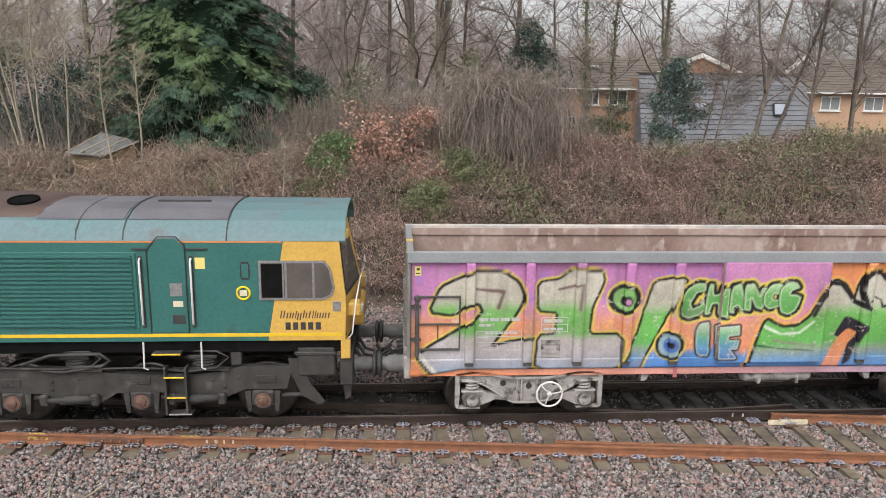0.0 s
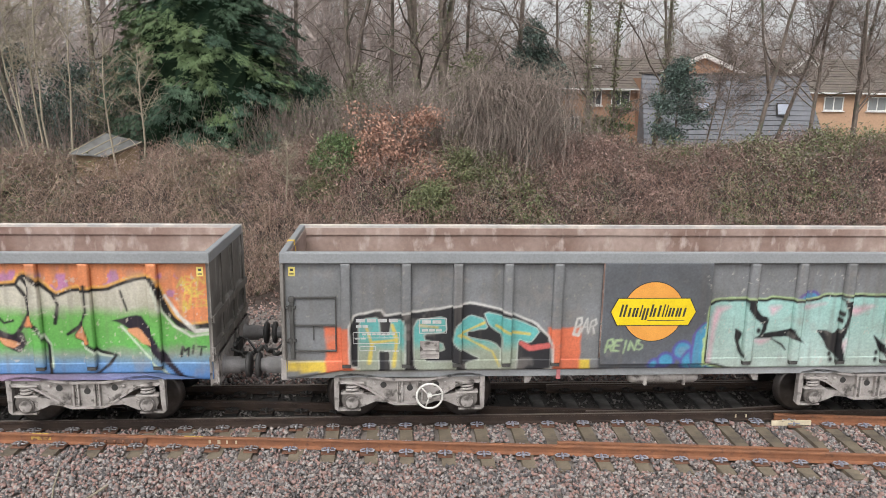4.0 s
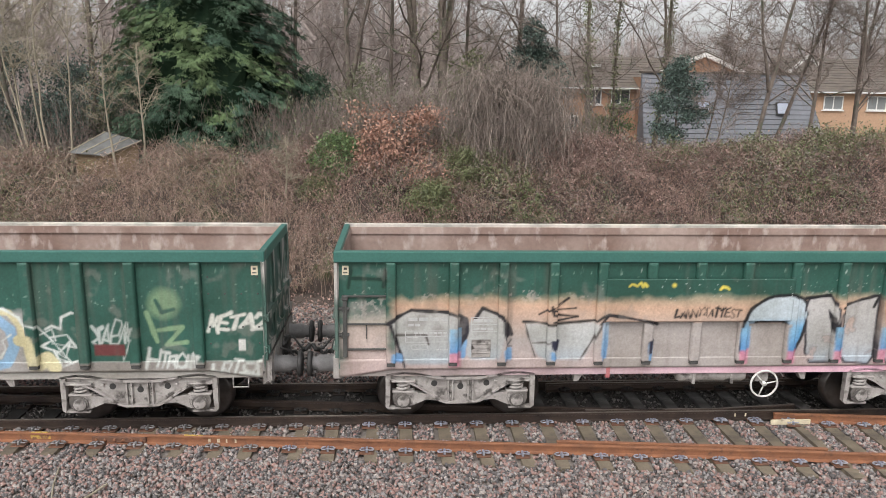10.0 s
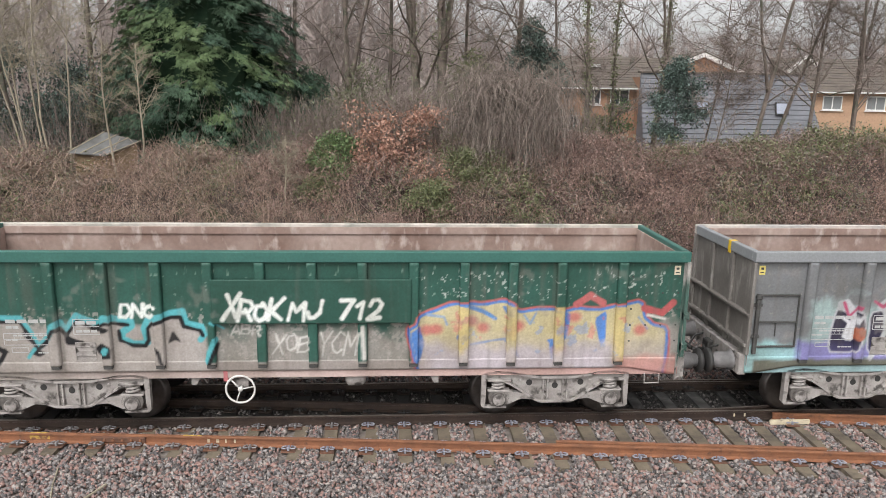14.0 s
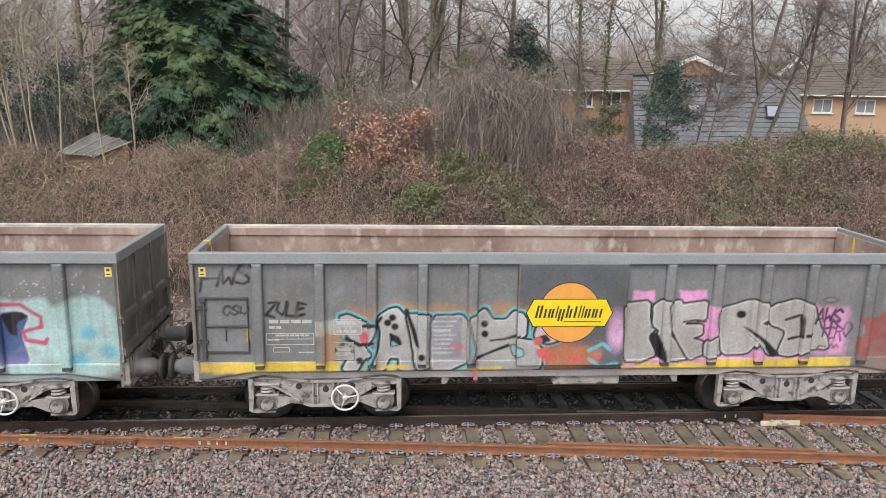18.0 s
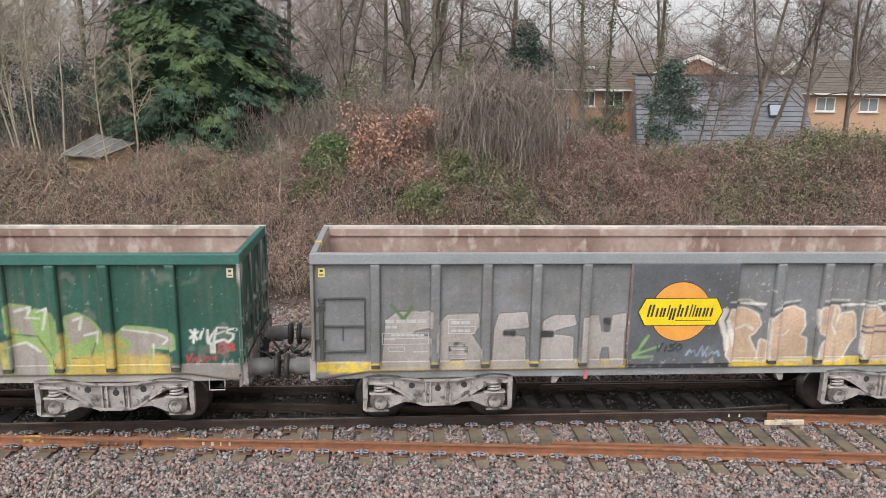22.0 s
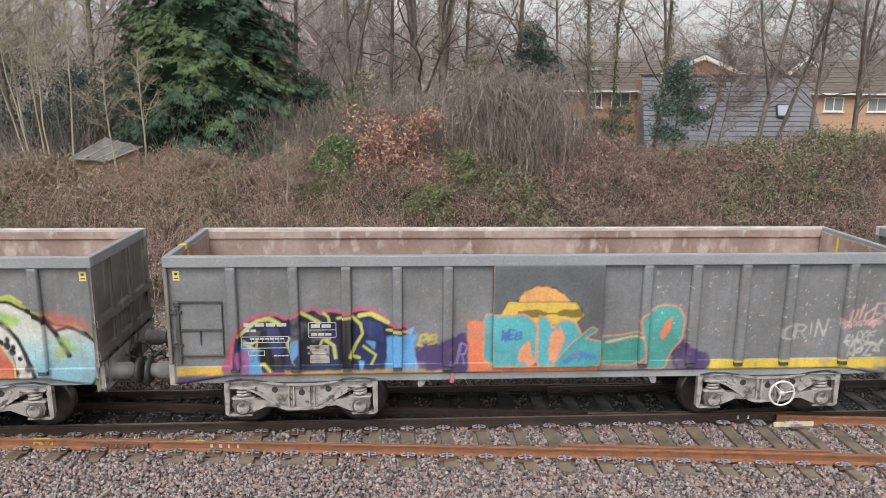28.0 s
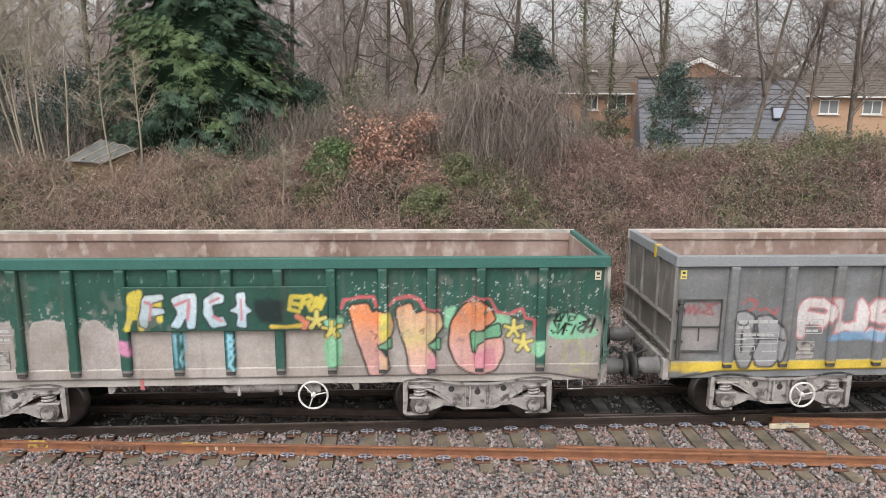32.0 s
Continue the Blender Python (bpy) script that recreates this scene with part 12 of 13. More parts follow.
def conifer(x, y, h, w, seed):
    """A broad garden conifer: tiers of limbs with flat, drooping, feathery sprays round a trunk."""
    rng = np.random.default_rng(seed)
    z0 = float(bank_height(np.array(x), np.array(y))) - 0.2
    t = new("conifer")
    t.location = (x, y, z0)
    part("trunk", Geo().tube([(0, 0, 0), (0.05, 0, h * 0.5), (0, 0, h)], [0.24, 0.15, 0.03], 9), "bark", t, "", True)
    sprays, heads = [], []
    n = 620
    for i in range(n):
        u = (i + rng.uniform(0, 1)) / n * 0.97
        z = 0.25 + u * (h - 0.5)
        a = i * 2.399 + rng.normal(0, 0.3)
        lobe = 0.84 + 0.34 * float(cloud(np.array(a * 1.3), np.array(z), 0.8, 3))
        reach = w / 2 * (1 - u) ** 0.5 * rng.uniform(0.84, 1.06) * lobe
        out, side = np.array([math.cos(a), math.sin(a), 0]), np.array([-math.sin(a), math.cos(a), 0])
        root, length = out * reach * 0.45 + np.array([0, 0, z + 0.10]), reach * 0.55
        bend = rng.uniform(0.25, 0.6)
        limb = [root + out * length * k - np.array([0, 0, bend * k * k]) for k in (0, 0.3, 0.6, 0.9)]
        if i % 2 == 0:
            part("limb", Geo().tube([(0, 0, z - 0.1)] + limb, [0.05, 0.04, 0.03, 0.018, 0.006], 4, False), "bark", t)
        m = 60
        k, q = rng.uniform(0.12, 1, m) ** 0.7, rng.normal(0, 0.42, m)
        fan = (0.35 + 0.75 * np.sin(np.pi * k ** 0.8)) * rng.uniform(0.5, 0.8)
        c = root + out * (length * k)[:, None] + side * (q * fan)[:, None]
        c[:, 2] += -bend * k * k - 0.30 * q * q + rng.normal(0, 0.05, m)
        sprays.append(c)
        heads.append(out * 0.9 + side * (q * 1.1)[:, None] + np.stack([0 * k, 0 * k, -0.15 - 0.55 * k], -1) + rng.normal(0, 0.2, (m, 3)))
    # closed dark body; its near-black colour stands for the shade between boughs
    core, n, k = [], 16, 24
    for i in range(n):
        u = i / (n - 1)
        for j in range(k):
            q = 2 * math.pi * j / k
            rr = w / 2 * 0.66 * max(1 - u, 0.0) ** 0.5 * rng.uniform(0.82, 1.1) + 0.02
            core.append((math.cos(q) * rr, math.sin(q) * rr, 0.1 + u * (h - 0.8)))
    part("shade_core", Geo().add(core, [(i * k + j, i * k + (j + 1) % k, (i + 1) * k + (j + 1) % k, (i + 1) * k + j) for i in range(n - 1) for j in range(k)]), "firdark", t)
    c, d = np.concatenate(sprays), np.concatenate(heads)
    d /= np.linalg.norm(d, axis=1, keepdims=True)
    side = np.cross(d, np.array([0, 0, 1.0]) + rng.normal(0, 0.25, d.shape))
    side /= np.linalg.norm(side, axis=1, keepdims=True) + 1e-9
    size = rng.uniform(0.14, 0.27, (len(c), 1))
    # noise picks yellow-green sprays, favouring a patch about a third up
    pale_pick = cloud(c[:, 0] + c[:, 1] * 0.5, c[:, 2], 0.7, 14) + 0.16 * np.exp(-((c[:, 0] + 0.4) / 1.5) ** 2 - ((c[:, 2] - 4.6) / 1.4) ** 2) + rng.normal(0, 0.06, len(c)) > 0.66
    for mat, pick, kind in (("fir", ~pale_pick, "deep_spray"), ("firtip", pale_pick, "pale_spray")):
        pieces = []
        cc, dd, ss, zz = c[pick], d[pick], side[pick], size[pick]
        for j in range(6):
            f = 0.05 + 0.85 * j / 6
            ax = dd + (-1) ** j * ss * (0.85 - 0.5 * f) + np.array([0, 0, -0.10 * f])
            ax = ax / np.linalg.norm(ax, axis=1, keepdims=True)
            flat = np.cross(ax, np.cross(dd, ss))
            flat /= np.linalg.norm(flat, axis=1, keepdims=True) + 1e-9
            p = cc + dd * zz * f + rng.normal(0, 0.012, cc.shape)
            ln = zz * (0.70 - 0.35 * f) * rng.uniform(0.8, 1.2, (len(cc), 1))
            q = np.stack([p, p + ax * ln * 0.5 + flat * ln * 0.13, p + ax * ln + np.array([0, 0, -0.03]), p + ax * ln * 0.5 - flat * ln * 0.13], 1).reshape(-1, 3)
            pieces.append((q, np.arange(len(q)).reshape(-1, 4)))
        tagged(part(kind, soup(kind, *joined(pieces), mat), None, t), kind="stuff")
    return tagged(t, "tall dense dark green conifer behind the bank", "tree")


# shade inside the tree, put into a near-black green
MAT["firdark"] = surface("painted_conifer_shade", (0.018, 0.034, 0.022), (0.03, 0.05, 0.03), 3, 1.0, bump=0.8, fine=8, spec=0.0)
MAT["firtip"] = surface("pale_conifer_spray", (0.085, 0.135, 0.06), (0.115, 0.165, 0.07), 0.8, 0.7, bump=0, island=0.7)


def arching_shrub(x, y, seed, count=300, high=2.45):
    rng = np.random.default_rng(seed)
    z0 = float(bank_height(np.array(x), np.array(y)))
    t = new("arching_shrub")
    t.location = (x, y, z0)
    n = count
    a, reach, top = rng.uniform(0, 2 * np.pi, n), rng.uniform(0.4, 2.1, n), high * (1 - 0.5 * rng.uniform(0, 1, n) ** 1.6)
    k = np.linspace(0, 1, 10)[None, :]
    out = reach[:, None] * k ** 1.3
    zz = top[:, None] * np.sin(k * np.pi * rng.uniform(0.70, 1.0, n)[:, None]) ** 0.85 - 0.5 * k ** 3
    wander = np.cumsum(rng.normal(0, 0.20, (n, 10, 3)), axis=1) * np.array([1.2, 1.0, 0.6])
    p = np.stack([np.cos(a)[:, None] * out, np.sin(a)[:, None] * out * 0.7, zz], -1) + rng.normal(0, 0.4, (n, 1, 3)) * np.array([1, 0.7, 0.05]) + wander
    # side shoots that hang from the canes
    m = n * 7
    i, f = rng.integers(0, n, m), rng.integers(4, 10, m)
    s = p[i, f]
    d = np.stack([rng.normal(0, 0.5, m), rng.normal(0, 0.4, m), rng.uniform(-1.3, 0.35, m)], -1) * rng.uniform(0.2, 0.6, (m, 1))
    kk = np.linspace(0, 1, 4)[None, :, None]
    shoots = s[:, None, :] + d[:, None, :] * kk - np.array([0, 0, 0.12]) * kk * kk + rng.normal(0, 0.02, (m, 4, 3))
    tagged(part("cane_tangle", soup("cane_tangle", *joined([ribbons(p, rng.uniform(0.012, 0.026, n), rng), ribbons(shoots, rng.uniform(0.009, 0.018, m), rng)]), "archstem"), None, t), kind="stuff")
    for i in range(9):
        q = p[i * (n // 9)]
        part("cane", Geo().tube(q[:7], [0.022, 0.02, 0.018, 0.016, 0.014, 0.012, 0.01], 5, False), "twig", t)
    return tagged(t, "leafless shrub with grey-brown arching stems", "shrub")


MAT["archstem"] = surface("arching_cane", (0.31, 0.255, 0.22), (0.15, 0.122, 0.105), 1, 0.9, bump=0, island=1.3)


def undergrowth():
    """Twiggy brush and ivied scrub that fills the space between the trunks."""
    rng = np.random.default_rng(11)
    p = np.concatenate([on_bank(21000, -26, 27, 26.5, 37, rng), on_bank(13000, -5, 4.5, 26.5, 33, rng)])
    p = p[~((np.abs(p[:, 0] + 10.1) < 1.5) & (p[:, 1] < 27.6))]
    p = p[~((p[:, 0] > 9) & (p[:, 1] > 29.0) & (rng.uniform(0, 1, len(p)) < 0.93))]
    n = len(p)
    tall = rng.uniform(0.8, 3.4, n) * (0.45 + 0.8 * cloud(p[:, 0], p[:, 1], 0.35, 4)) * np.where(p[:, 0] > 8, 0.42, 1.0)
    k = np.linspace(0, 1, 5)[None, :, None]
    d = np.stack([rng.normal(0, 0.35, n), rng.normal(0, 0.35, n), np.ones(n)], -1) * tall[:, None]
    runs = p[:, None, :] + d[:, None, :] * k + rng.normal(0, 0.06, (n, 5, 3))
    stuff("brushwood", soup("brushwood", *ribbons(runs, rng.uniform(0.009, 0.022, n), rng), "twig"), "dense leafless grey-brown brushwood behind the bank", "brushwood")
    m = 52000
    i = rng.integers(0, n, m)
    c = runs[i, rng.integers(1, 5, m)] + rng.normal(0, 0.12, (m, 3))
    g = cloud(c[:, 0], c[:, 2] + c[:, 1], 0.5, 8) > 0.47
    g &= c[:, 0] < 9
    stuff("scrub_leaves", soup("scrub_leaves", *leaves(c[g], rng.uniform(0.03, 0.065, g.sum()), 0.6, rng, 0.5), "scrub"), "sparse dull green leaves in the scrub", "scrub")


MAT["scrub"] = surface("dull_scrub_leaf", (0.13, 0.145, 0.085), (0.18, 0.175, 0.11), 1, 0.75, bump=0, island=0.7)


def far_wood():
    """The leafless wood on the rising ground far behind."""
    rng = np.random.default_rng(21)
    runs, wd = [], []
    for i in range(760):
        y = rng.uniform(52, 150) if i > 200 else rng.uniform(44, 60)
        x = rng.uniform(-0.62, 0.72) * y
        if y < 62 and x > 8:
            y += 22
        z = float(bank_height(np.array(x), np.array(y))) - 0.2
        h = rng.uniform(8, 13.5) if x < 0.12 * y else rng.uniform(0.7, 1.2) * (0.074 * y + 3.0)
        top = np.array([x + rng.normal(0, 0.6), y, z + h])
        a = np.array([x, y, z])
        runs.append([a, a + (top - a) * 0.33 + rng.normal(0, 0.15, 3), a + (top - a) * 0.66 + rng.normal(0, 0.15, 3), top])
        wd.append(rng.uniform(0.15, 0.4))
        for q in range(70):
            u = rng.uniform(0.2, 1)
            c = a + (top - a) * u
            an, ln = rng.uniform(0, 2 * np.pi), h * 0.30 * (1.2 - u) * rng.uniform(0.5, 1.2)
            b = c + np.array([math.cos(an) * ln, math.sin(an) * ln, ln * rng.uniform(0.3, 1.3)])
            m = (b - c) * 0.5
            runs.append([c, c + m * 0.7 + rng.normal(0, 0.1, 3), c + m * 1.4 + rng.normal(0, 0.15, 3), b + rng.normal(0, 0.1, 3)])
            wd.append(rng.uniform(0.03, 0.09))
    # no mist is built; the haze sits in the wood's colour
    stuff("far_wood", soup("far_wood", *ribbons(np.array(runs), np.array(wd), rng), "haze"), "leafless woodland on the far slope, haze mixed into its pale colour", "woodland")


bank_cover()
undergrowth()
far_wood()
conifer(-7.25, 29.6, 13.0, 8.5, 5)
evergreen(-3.6, 30.5, 3.6, 3.0, 6, 0.10, "fir", 5000, "evergreen_bush", "dark evergreen bush beside the conifer", 0.3)
evergreen(-15.6, 30.6, 4.6, 4.6, 47, 0.06, "holly", 8000, "evergreen_bush", "dark holly thicket behind the pale saplings")
evergreen(-10.6, 31.0, 4.4, 3.6, 48, 0.06, "scrub", 7000, "scrub_bush", "dull green half-bare bush")
evergreen(-12.6, 31.0, 4.2, 5.0, 7, 0.06, "holly", 9000, "evergreen_bush", "dark holly thicket behind the pale saplings")
evergreen(5.7, 31.0, 6.0, 4.3, 8, 0.058, "holly", 17000, "holly_tree", "blue-green holly tree among bare trunks", lumps=10, base=0.15, cone=True)
evergreen(5.2, 29.4, 3.6, 3.0, 108, 0.055, "holly", 9000, "holly_tree", "blue-green holly tree among bare trunks", cone=True)
evergreen(2.9, 30.6, 4.3, 2.6, 18, 0.07, "ivy", 3800, "ivied_bush", "ivy-covered bush beside the big trunks")
evergreen(10.75, 28.0, 4.1, 2.2, 9, 0.05, "holly", 7000, "holly_tree", "small dark holly in front of the slate-hung house", lumps=8, cone=False)
evergreen(-2.5, 23.9, 0.8, 1.5, 110, 0.04, "ivy", 2600, "ivy_clump", "dark glossy ivy clump on the slope")
evergreen(-2.1, 25.2, 1.25, 2.3, 10, 0.05, "laurel", 8000, "laurel_bush", "bright green laurel bush on the bank")
evergreen(1.1, 23.0, 1.4, 2.1, 12, 0.042, "ivy", 6000, "ivy_clump", "dark glossy ivy clump on the slope")
evergreen(2.3, 24.2, 1.2, 1.8, 13, 0.042, "ivy", 3200, "ivy_clump", "dark glossy ivy clump on the slope")
evergreen(-13.2, 24.6, 0.6, 1.2, 15, 0.05, "laurel", 900, "ivy_clump", "yellow-green leafy clump at the top of the bank")
evergreen(-1.3, 30.0, 3.6, 3.4, 16, 0.06, "scrub", 3600, "scrub_bush", "dull green half-bare bush")
evergreen(9.0, 33.0, 2.6, 2.0, 17, 0.06, "ivy", 2600, "scrub_bush", "leafy green garden shrub near the houses")
beech = bare_tree(0.0, 25.0, 2.9, 0.03, 31, limbs=11, first=0.12, wide=0.36, twigs=5, name="young_beech", label="young beech holding its copper dead leaves", twig_w=0.012)
rb = np.random.default_rng(5)
cb = np.concatenate([rb.normal((rb.uniform(-1.5, 1.3), rb.uniform(-0.5, 0.5), rb.uniform(0.2, 2.4)), (0.22, 0.2, 0.14), (48, 3)) for _ in range(86)])
part("dead_leaves", soup("dead_leaves", *leaves(cb, rb.uniform(0.045, 0.075, len(cb)), 0.55, rb), "copper"), None, beech)
beech2 = bare_tree(1.0, 23.6, 1.6, 0.02, 33, limbs=8, first=0.12, wide=0.36, twigs=5, name="young_beech", label="young beech holding its copper dead leaves", twig_w=0.012)
cb = np.concatenate([rb.normal((rb.uniform(-0.6, 0.5), rb.uniform(-0.4, 0.4), rb.uniform(0.3, 1.6)), (0.18, 0.2, 0.12), (55, 3)) for _ in range(18)])
part("dead_leaves", soup("dead_leaves", *leaves(cb, rb.uniform(0.03, 0.06, len(cb)), 0.55, rb), "copper"), None, beech2)
arching_shrub(3.3, 25.1, 41, 420, 3.5)
arching_shrub(4.5, 25.3, 42, 380, 3.2)
arching_shrub(4.0, 26.6, 43, 260, 3.7)
evergreen(4.0, 27.3, 2.5, 4.4, 44, 0.05, "holly", 9000, "holly_bush", "dark holly bush behind the arching stems")
# pale saplings at the edge of the bank
for x, y, h, lean, seed in ((-11.86, 26.0, 8.5, (0.0, 0.2), 51), (-12.36, 26.0, 7.5, (-1.2, 0.1), 52), (-11.27, 26.0, 6.5, (0.3, 0.2), 53), (-12.2, 26.3, 8.0, (-0.1, 0.1), 58), (-12.7, 26.4, 7.5, (-0.9, 0.1), 59), (-9.4, 25.3, 4.7, (-0.15, 0), 54), (-8.55, 25.3, 4.3, (0.05, 0), 55), (-12.9, 26.6, 8.0, (-1.6, 0), 56), (-3.6, 23.4, 2.6, (0.1, 0), 57)):
    bare_tree(x, y, h, 0.042, seed, lean, 14, 0.4, "palebark", 0.22, 3, "slender pale-barked sapling on top of the bank", "sapling", None, 0.012, bend=0.032)
# large trees behind
for x, y, h, r, lean, fork, seed in ((-12.25, 31, 13, 0.22, (0.2, 0), None, 61), (-14.6, 30, 12, 0.16, (-0.8, 0), (0.4, 0.8, 0.4), 62), (-2.2, 30, 13, 0.24, (-0.3, 0.4), (0.28, 1.6, 0.6), 63),
                                     (1.05, 30, 14, 0.32, (-0.5, 0.4), (0.45, -1.4, 0.8), 64), (1.85, 29.5, 14, 0.34, (0.4, 0.4), (0.30, 2.2, 0.8), 65), (4.75, 32, 13, 0.26, (0.6, 0.4), None, 66),
                                     (7.85, 30, 12, 0.18, (-0.3, 0.2), None, 67), (11.6, 33, 13, 0.2, (0.1, 0.4), (0.4, -0.8, 0.3), 68), (13.2, 27, 10, 0.15, (2.0, 0.3), (0.3, -0.9, 0.5), 69),
                                     (14.4, 28, 10, 0.13, (3.6, 0.3), None, 70), (15.65, 27.5, 10, 0.13, (1.0, 0.3), None, 71), (18.5, 29, 11, 0.18, (0.4, 0.3), (0.35, 1.2, 0.2), 72),
                                     (9.4, 32, 11, 0.12, (0.5, 0.2), None, 73), (6.9, 31.5, 12, 0.13, (-0.6, 0.2), None, 74), (-17.0, 30, 12, 0.18, (0.5, 0), None, 75), (20.5, 28, 10, 0.13, (0.6, 0), None, 76),
                                     (-0.4, 33, 13, 0.18, (0.3, 0.2), None, 77), (3.2, 34, 13, 0.16, (0.2, 0.1), None, 78), (-4.8, 34, 13, 0.2, (0.4, 0), None, 79), (12.6, 30, 9, 0.07, (0.9, 0.1), None, 80), (11.9, 27.2, 5, 0.06, (0.7, 0), None, 81), (17.0, 26.6, 9, 0.11, (-0.5, 0), None, 82)):
    bare_tree(x, y, h, r * 0.64, seed, lean, 26, 0.2, "bark", 0.30, 11, "", "bare_tree", fork, 0.014, 0.0, {61: 1.0, 65: 1.2, 68: 2.5, 67: 1.5, 73: 2.0, 64: 0.7}.get(seed, 0.0))


# ---- houses and shed beyond the bank ----
def roof_courses(w, x0, x1, eave, ridge, n, mat, label="", flare=0.0):
    """A tiled slope from eave (y, z) to ridge (y, z) in overlapping courses; flare widens it towards the eave."""
    r = part("roof", Geo().add([(x0, eave[0], eave[1] - 0.05), (x1 + flare, eave[0], eave[1] - 0.05), (x1, ridge[0], ridge[1] - 0.05), (x0, ridge[0], ridge[1] - 0.05), (x0, ridge[0] + 0.1, eave[1] - 0.05), (x1, ridge[0] + 0.1, eave[1] - 0.05)],
                               [(0, 1, 2, 3), (4, 5, 1, 0), (3, 2, 5, 4), (0, 3, 4), (1, 5, 2)]), mat, w, label)
    dy, dz = (ridge[0] - eave[0]) / n, (ridge[1] - eave[1]) / n
    for i in range(n):
        a, b = (eave[0] + dy * i, eave[1] + dz * i), (eave[0] + dy * (i + 1.06), eave[1] + dz * (i + 1.06))
        o = 0.055
        g = Geo().add([(x0, a[0] - o, a[1]), (x1 + flare * (1 - i / n), a[0] - o, a[1]), (x1 + flare * (1 - i / n), b[0], b[1]), (x0, b[0], b[1]), (x0, a[0] - o * 0.2, a[1] - 0.05), (x1 + flare * (1 - i / n), a[0] - o * 0.2, a[1] - 0.05)], [(0, 1, 2, 3), (4, 5, 1, 0), (0, 3, 4), (1, 5, 2)])
        part("tile_course", g, mat, r)
    return r


def window(w, x0, x1, z0, z1, y, mat="glass"):
    f = part("window", Geo().box(x0, x1, y - 0.06, y - 0.01, z0, z0 + 0.07).box(x0, x1, y - 0.06, y - 0.01, z1 - 0.07, z1).box(x0, x0 + 0.07, y - 0.06, y - 0.01, z0 + 0.07, z1 - 0.07).box(x1 - 0.07, x1, y - 0.06, y - 0.01, z0 + 0.07, z1 - 0.07).box((x0 + x1) / 2 - 0.03, (x0 + x1) / 2 + 0.03, y - 0.06, y - 0.01, z0 + 0.07, z1 - 0.07), "board", w, "white-framed window")
    part("pane", Geo().box(x0 + 0.06, x1 - 0.06, y - 0.03, y - 0.02, z0 + 0.06, z1 - 0.06, 0.001), mat, f)
    part("sill", Geo().box(x0 - 0.08, x1 + 0.08, y - 0.13, y - 0.005, z0 - 0.07, z0 - 0.005), "board", f)


def houses():
    # the slate-hung house
    h = new("house")
    h.location = (0, 44, 0)
    part("wall", Geo().box(14.9, 25.1, 1.3, 8, -0.5, 6.7), "brick", h)
    roof_courses(h, 14.9, 25.2, (-0.3, 2.2), (1.25, 6.95), 16, "slate", "steep slope of grey slate tiles", 1.2)
    part("coping", Geo().box(14.8, 25.3, 1.1, 1.5, 6.95, 7.06), "tile", h)
    for x in (18.6, 23.6):
        z, y = 4.9, 0.45
        tilt = Matrix.Translation((x, y, z)) @ Euler((-0.315, 0, 0)).to_matrix().to_4x4()
        f = part("skylight", Geo().box(-0.42, 0.42, -0.10, -0.03, -0.40, 0.40, 0.01, tilt), "black", h)
        part("pane", Geo().box(-0.34, 0.34, -0.125, -0.104, -0.32, 0.32, 0.002, tilt), "skylit", f)
    tagged(h, "house with a steep grey slate slope and two skylights", "house", group="houses behind the bank")
    # brick house with the gable
    h = new("house")
    h.location = (0, 48, 0)
    part("wall", Geo().prism([(16.9, -0.5), (22.8, -0.5), (22.8, 6.95), (19.85, 8.15), (16.9, 6.95)], 0, 6), "brick", h)
    for s in (-1, 1):
        b = Geo().add([(19.85, -0.3, 8.35), (19.85 + s * 3.3, -0.3, 7.0), (19.85 + s * 3.3, -0.3, 6.75), (19.85, -0.3, 8.08), (19.85, 0.0, 8.35), (19.85 + s * 3.3, 0.0, 7.0), (19.85 + s * 3.3, 0.0, 6.75), (19.85, 0.0, 8.08)],
                      [(0, 1, 2, 3), (7, 6, 5, 4), (0, 4, 5, 1), (3, 2, 6, 7), (1, 5, 6, 2)])
        part("bargeboard", b, "board", h, "white bargeboard")
        part("roof", Geo().add([(19.85, -0.3, 8.38), (19.85 + s * 3.4, -0.3, 6.98), (19.85 + s * 3.4, 6.2, 6.98), (19.85, 6.2, 8.38), (19.85, -0.3, 8.44), (19.85 + s * 3.4, -0.3, 7.04), (19.85 + s * 3.4, 6.2, 7.04), (19.85, 6.2, 8.44)],
                               [(0, 1, 2, 3), (4, 7, 6, 5), (0, 4, 5, 1), (1, 5, 6, 2), (3, 2, 6, 7)]), "tile", h)
    tagged(h, "orange brick house gable with white bargeboards", "house", group="houses behind the bank")
    # long low house with brown roof and windows
    h = new("house")
    h.location = (0, 46, 0)
    part("wall", Geo().box(10.2, 16.7, 0, 6, -0.5, 6.05), "brick", h)
    roof_courses(h, 9.9, 17.4, (-0.4, 6.05), (3.6, 8.05), 12, "tile", "brown tiled roof")
    part("gutter", Geo().box(9.9, 17.4, -0.5, -0.42, 5.95, 6.04), "board", h)
    window(h, 13.3, 14.5, 5.0, 5.95, 0)
    window(h, 10.75, 11.35, 2.6, 4.3, 0)
    window(h, 11.9, 12.7, 5.0, 5.95, 0)
    part("skylight", Geo().box(12.2, 13.1, 1.9, 2.3, 7.35, 7.5), "board", h)
    tagged(h, "low brick house with a brown tiled roof", "house", group="houses behind the bank")
    # house with sandy walls
    h = new("house")
    h.location = (0, 46.2, 0)
    part("wall", Geo().box(26.3, 36, 0, 7, -0.5, 6.0), "render", h)
    roof_courses(h, 25.6, 37, (-0.4, 6.0), (4.2, 8.25), 13, "tile", "brown tiled roof")
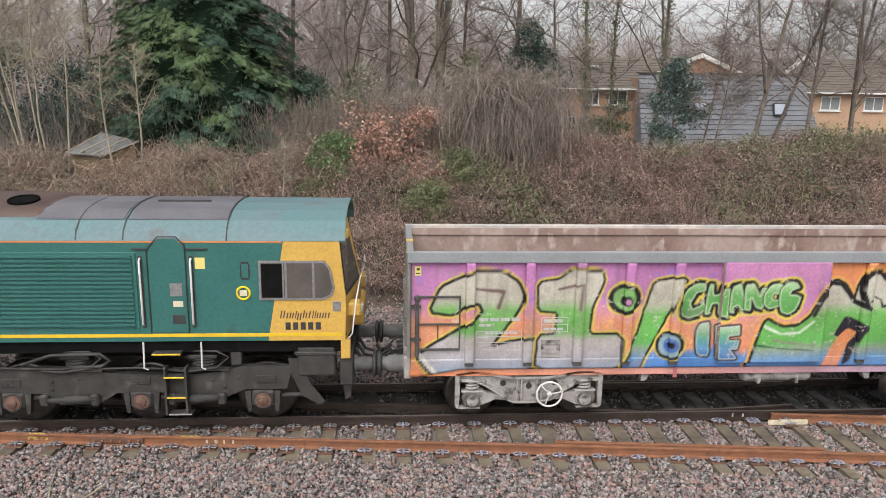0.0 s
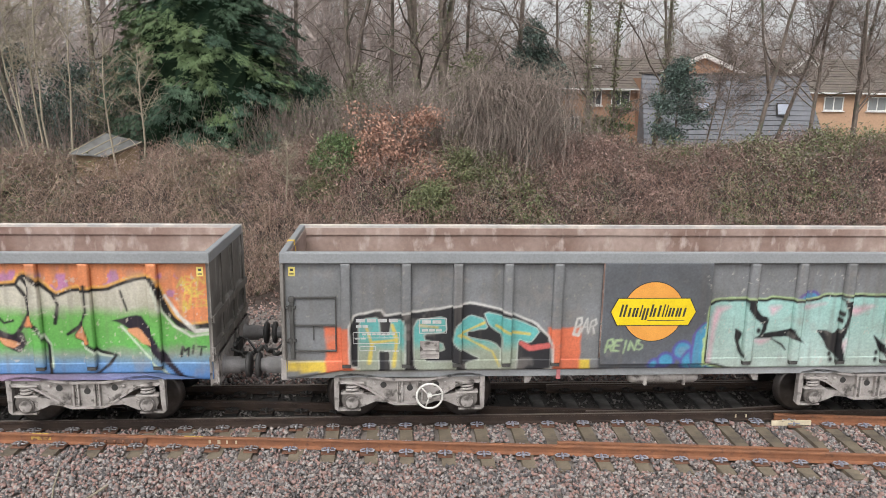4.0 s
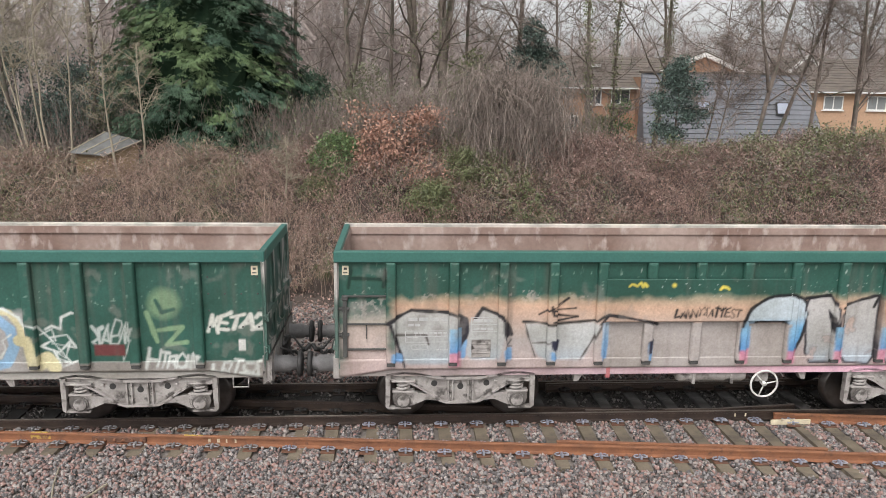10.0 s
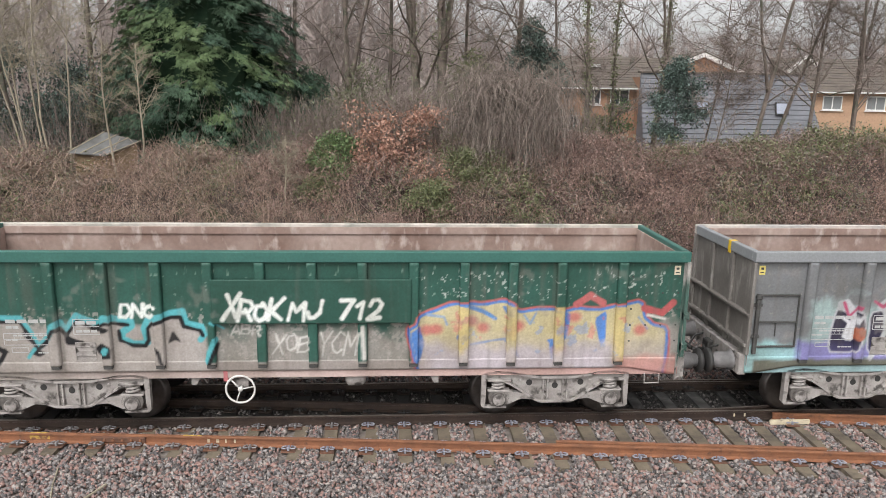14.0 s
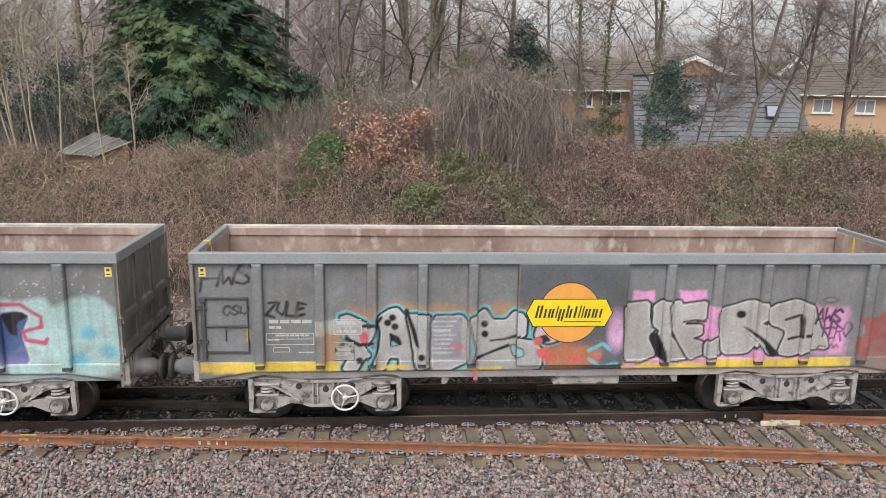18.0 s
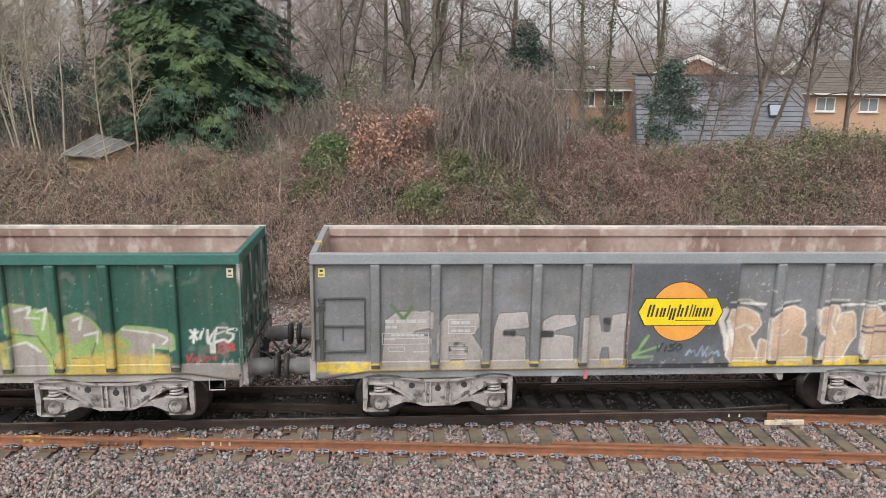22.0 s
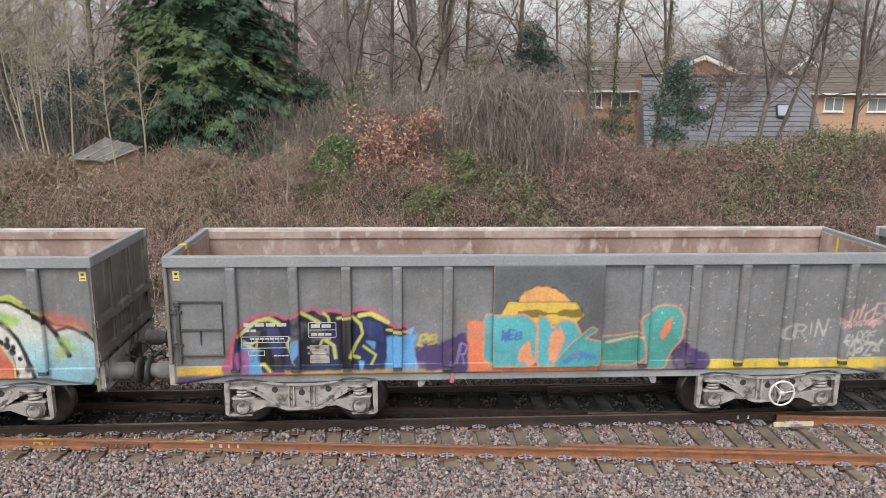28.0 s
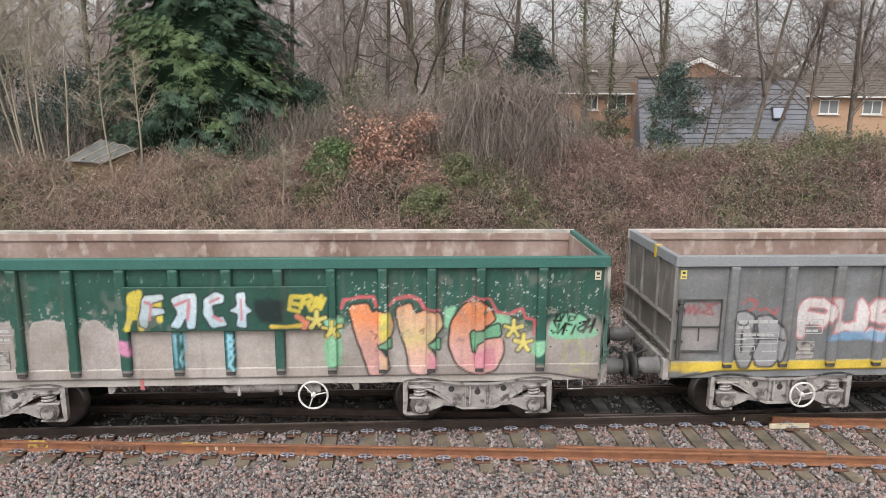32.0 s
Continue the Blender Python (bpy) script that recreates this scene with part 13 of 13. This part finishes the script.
    part("gutter", Geo().box(25.6, 37, -0.5, -0.42, 5.9, 5.99), "board", h)
    window(h, 27.2, 28.5, 4.85, 5.75, 0, "housepane")
    window(h, 30.1, 31.4, 4.85, 5.75, 0, "housepane")
    window(h, 26.9, 27.6, 2.5, 3.4, 0)
    part("bargeboard", Geo().prism([(25.2, 7.3), (26.4, 8.3), (27.4, 7.6), (27.3, 7.45), (26.4, 8.1), (25.3, 7.15)], 0.9, 1.1), "board", h, "white bargeboard")
    tagged(h, "house with sandy brick walls and white windows", "house", group="houses behind the bank")


evergreen(10.0, 33.0, 3.6, 1.8, 19, 0.06, "firtip", 1500, "garden_shrub", "thin yellow-green shrub against the brick house")
houses()


def shed():
    """A small sagging shed: wall, gable, and a lean roof of three battened panels."""
    s = new("garden_shed")
    s.location = (-10.1, 26.2, 0)
    tl, tr, br, bl = (np.array(q) for q in ((-0.15, 0.45, 4.12), (1.2, 0.05, 3.84), (0.25, -0.65, 3.40), (-1.1, -0.40, 3.47)))
    part("wall", Geo().add([(-0.95, -0.25, 2.3), (0.22, -0.5, 2.3), (1.08, 0.02, 2.3), (-0.1, 0.42, 2.3), (-0.95, -0.25, 3.44), (0.22, -0.5, 3.40), (1.08, 0.02, 3.74), (-0.1, 0.42, 4.04)],
                           [(3, 2, 1, 0), (0, 1, 5, 4), (1, 2, 6, 5), (2, 3, 7, 6), (3, 0, 4, 7), (4, 5, 6, 7)]), "shedwood", s)
    d = np.array([0, 0, 0.035])
    for k in range(3):
        u, v = k / 3, (k + 0.97) / 3
        q = [bl + (br - bl) * u, bl + (br - bl) * v, tl + (tr - tl) * v, tl + (tr - tl) * u]
        part("roof_panel", Geo().add([tuple(p) for p in q] + [tuple(p + d) for p in q], [(3, 2, 1, 0), (4, 5, 6, 7), (0, 1, 5, 4), (1, 2, 6, 5), (2, 3, 7, 6), (3, 0, 4, 7)]), "felt", s)
    for k in range(4):
        u = k / 3
        a, b = bl + (br - bl) * u + d * 1.3, tl + (tr - tl) * u + d * 1.3
        part("batten", Geo().tube([tuple(a), tuple(b)], 0.022, 6), "palebark", s)
    tagged(s, "old wooden shed with a weathered grey roof", "shed")


shed()


def bag():
    rng = np.random.default_rng(2)
    g = Geo()
    n, k = 9, 14
    vs = []
    for i in range(n):
        a = math.pi * i / (n - 1)
        for j in range(k):
            b = 2 * math.pi * j / k
            r = 0.17 * (1 + rng.normal(0, 0.16))
            vs.append((r * math.sin(a) * math.cos(b) * 1.1, r * math.sin(a) * math.sin(b), 0.16 + r * math.cos(a) * 1.15))
    g.add(vs, [(i * k + j, (i + 1) * k + j, (i + 1) * k + (j + 1) % k, i * k + (j + 1) % k) for i in range(n - 1) for j in range(k)])
    b = part("plastic_bag", g, "bluetarp")
    b.location = (5.0, 21.9, float(bank_height(np.array(5.0), np.array(21.9))) + 0.3)
    tagged(b, "crumpled blue plastic bag lying on the bank", "plastic bag")


bag()


def run_at(t):
    """x of the train at t, on a smooth curve through RUN."""
    i = min(int(t), len(RUN) - 2)
    p = [RUN[min(max(j, 0), len(RUN) - 1)][1] for j in (i - 1, i, i + 1, i + 2)]
    u = t - i
    if i == 0:
        p[0] = 2 * p[1] - p[2]
    if i == len(RUN) - 2:
        p[3] = 2 * p[2] - p[1]
    return p[1] + 0.5 * u * (p[2] - p[0] + u * (2 * p[0] - 5 * p[1] + 4 * p[2] - p[3] + u * (3 * (p[1] - p[2]) + p[3] - p[0])))


def motions():
    """The whole train rolls along the track and its wheels turn."""
    steps_at = [i * 0.5 for i in range(65)]
    for thing, ahead in TRAIN:
        walk(thing, [(t, pose(run_at(t) + ahead, MID, 0)) for t in steps_at])
    rows = {}
    for r in {w[2] for w in WHEELS}:
        times, last = [0.0], run_at(0)
        for i in range(1, 961):
            if abs(run_at(i / 30) - last) / r > radians(84) or i == 960:
                at = i / 30 if i == 960 else max((i - 1) / 30, times[-1] + 1 / 30)
                times.append(at)
                last = run_at(at)
        rows[r] = [(t, math.degrees(run_at(t) / r)) for t in times]
    for ob, x, r in WHEELS:
        walk(ob, [(t, pose(x, 0, r, 0, a, 0)) for t, a in rows[r]])


motions()
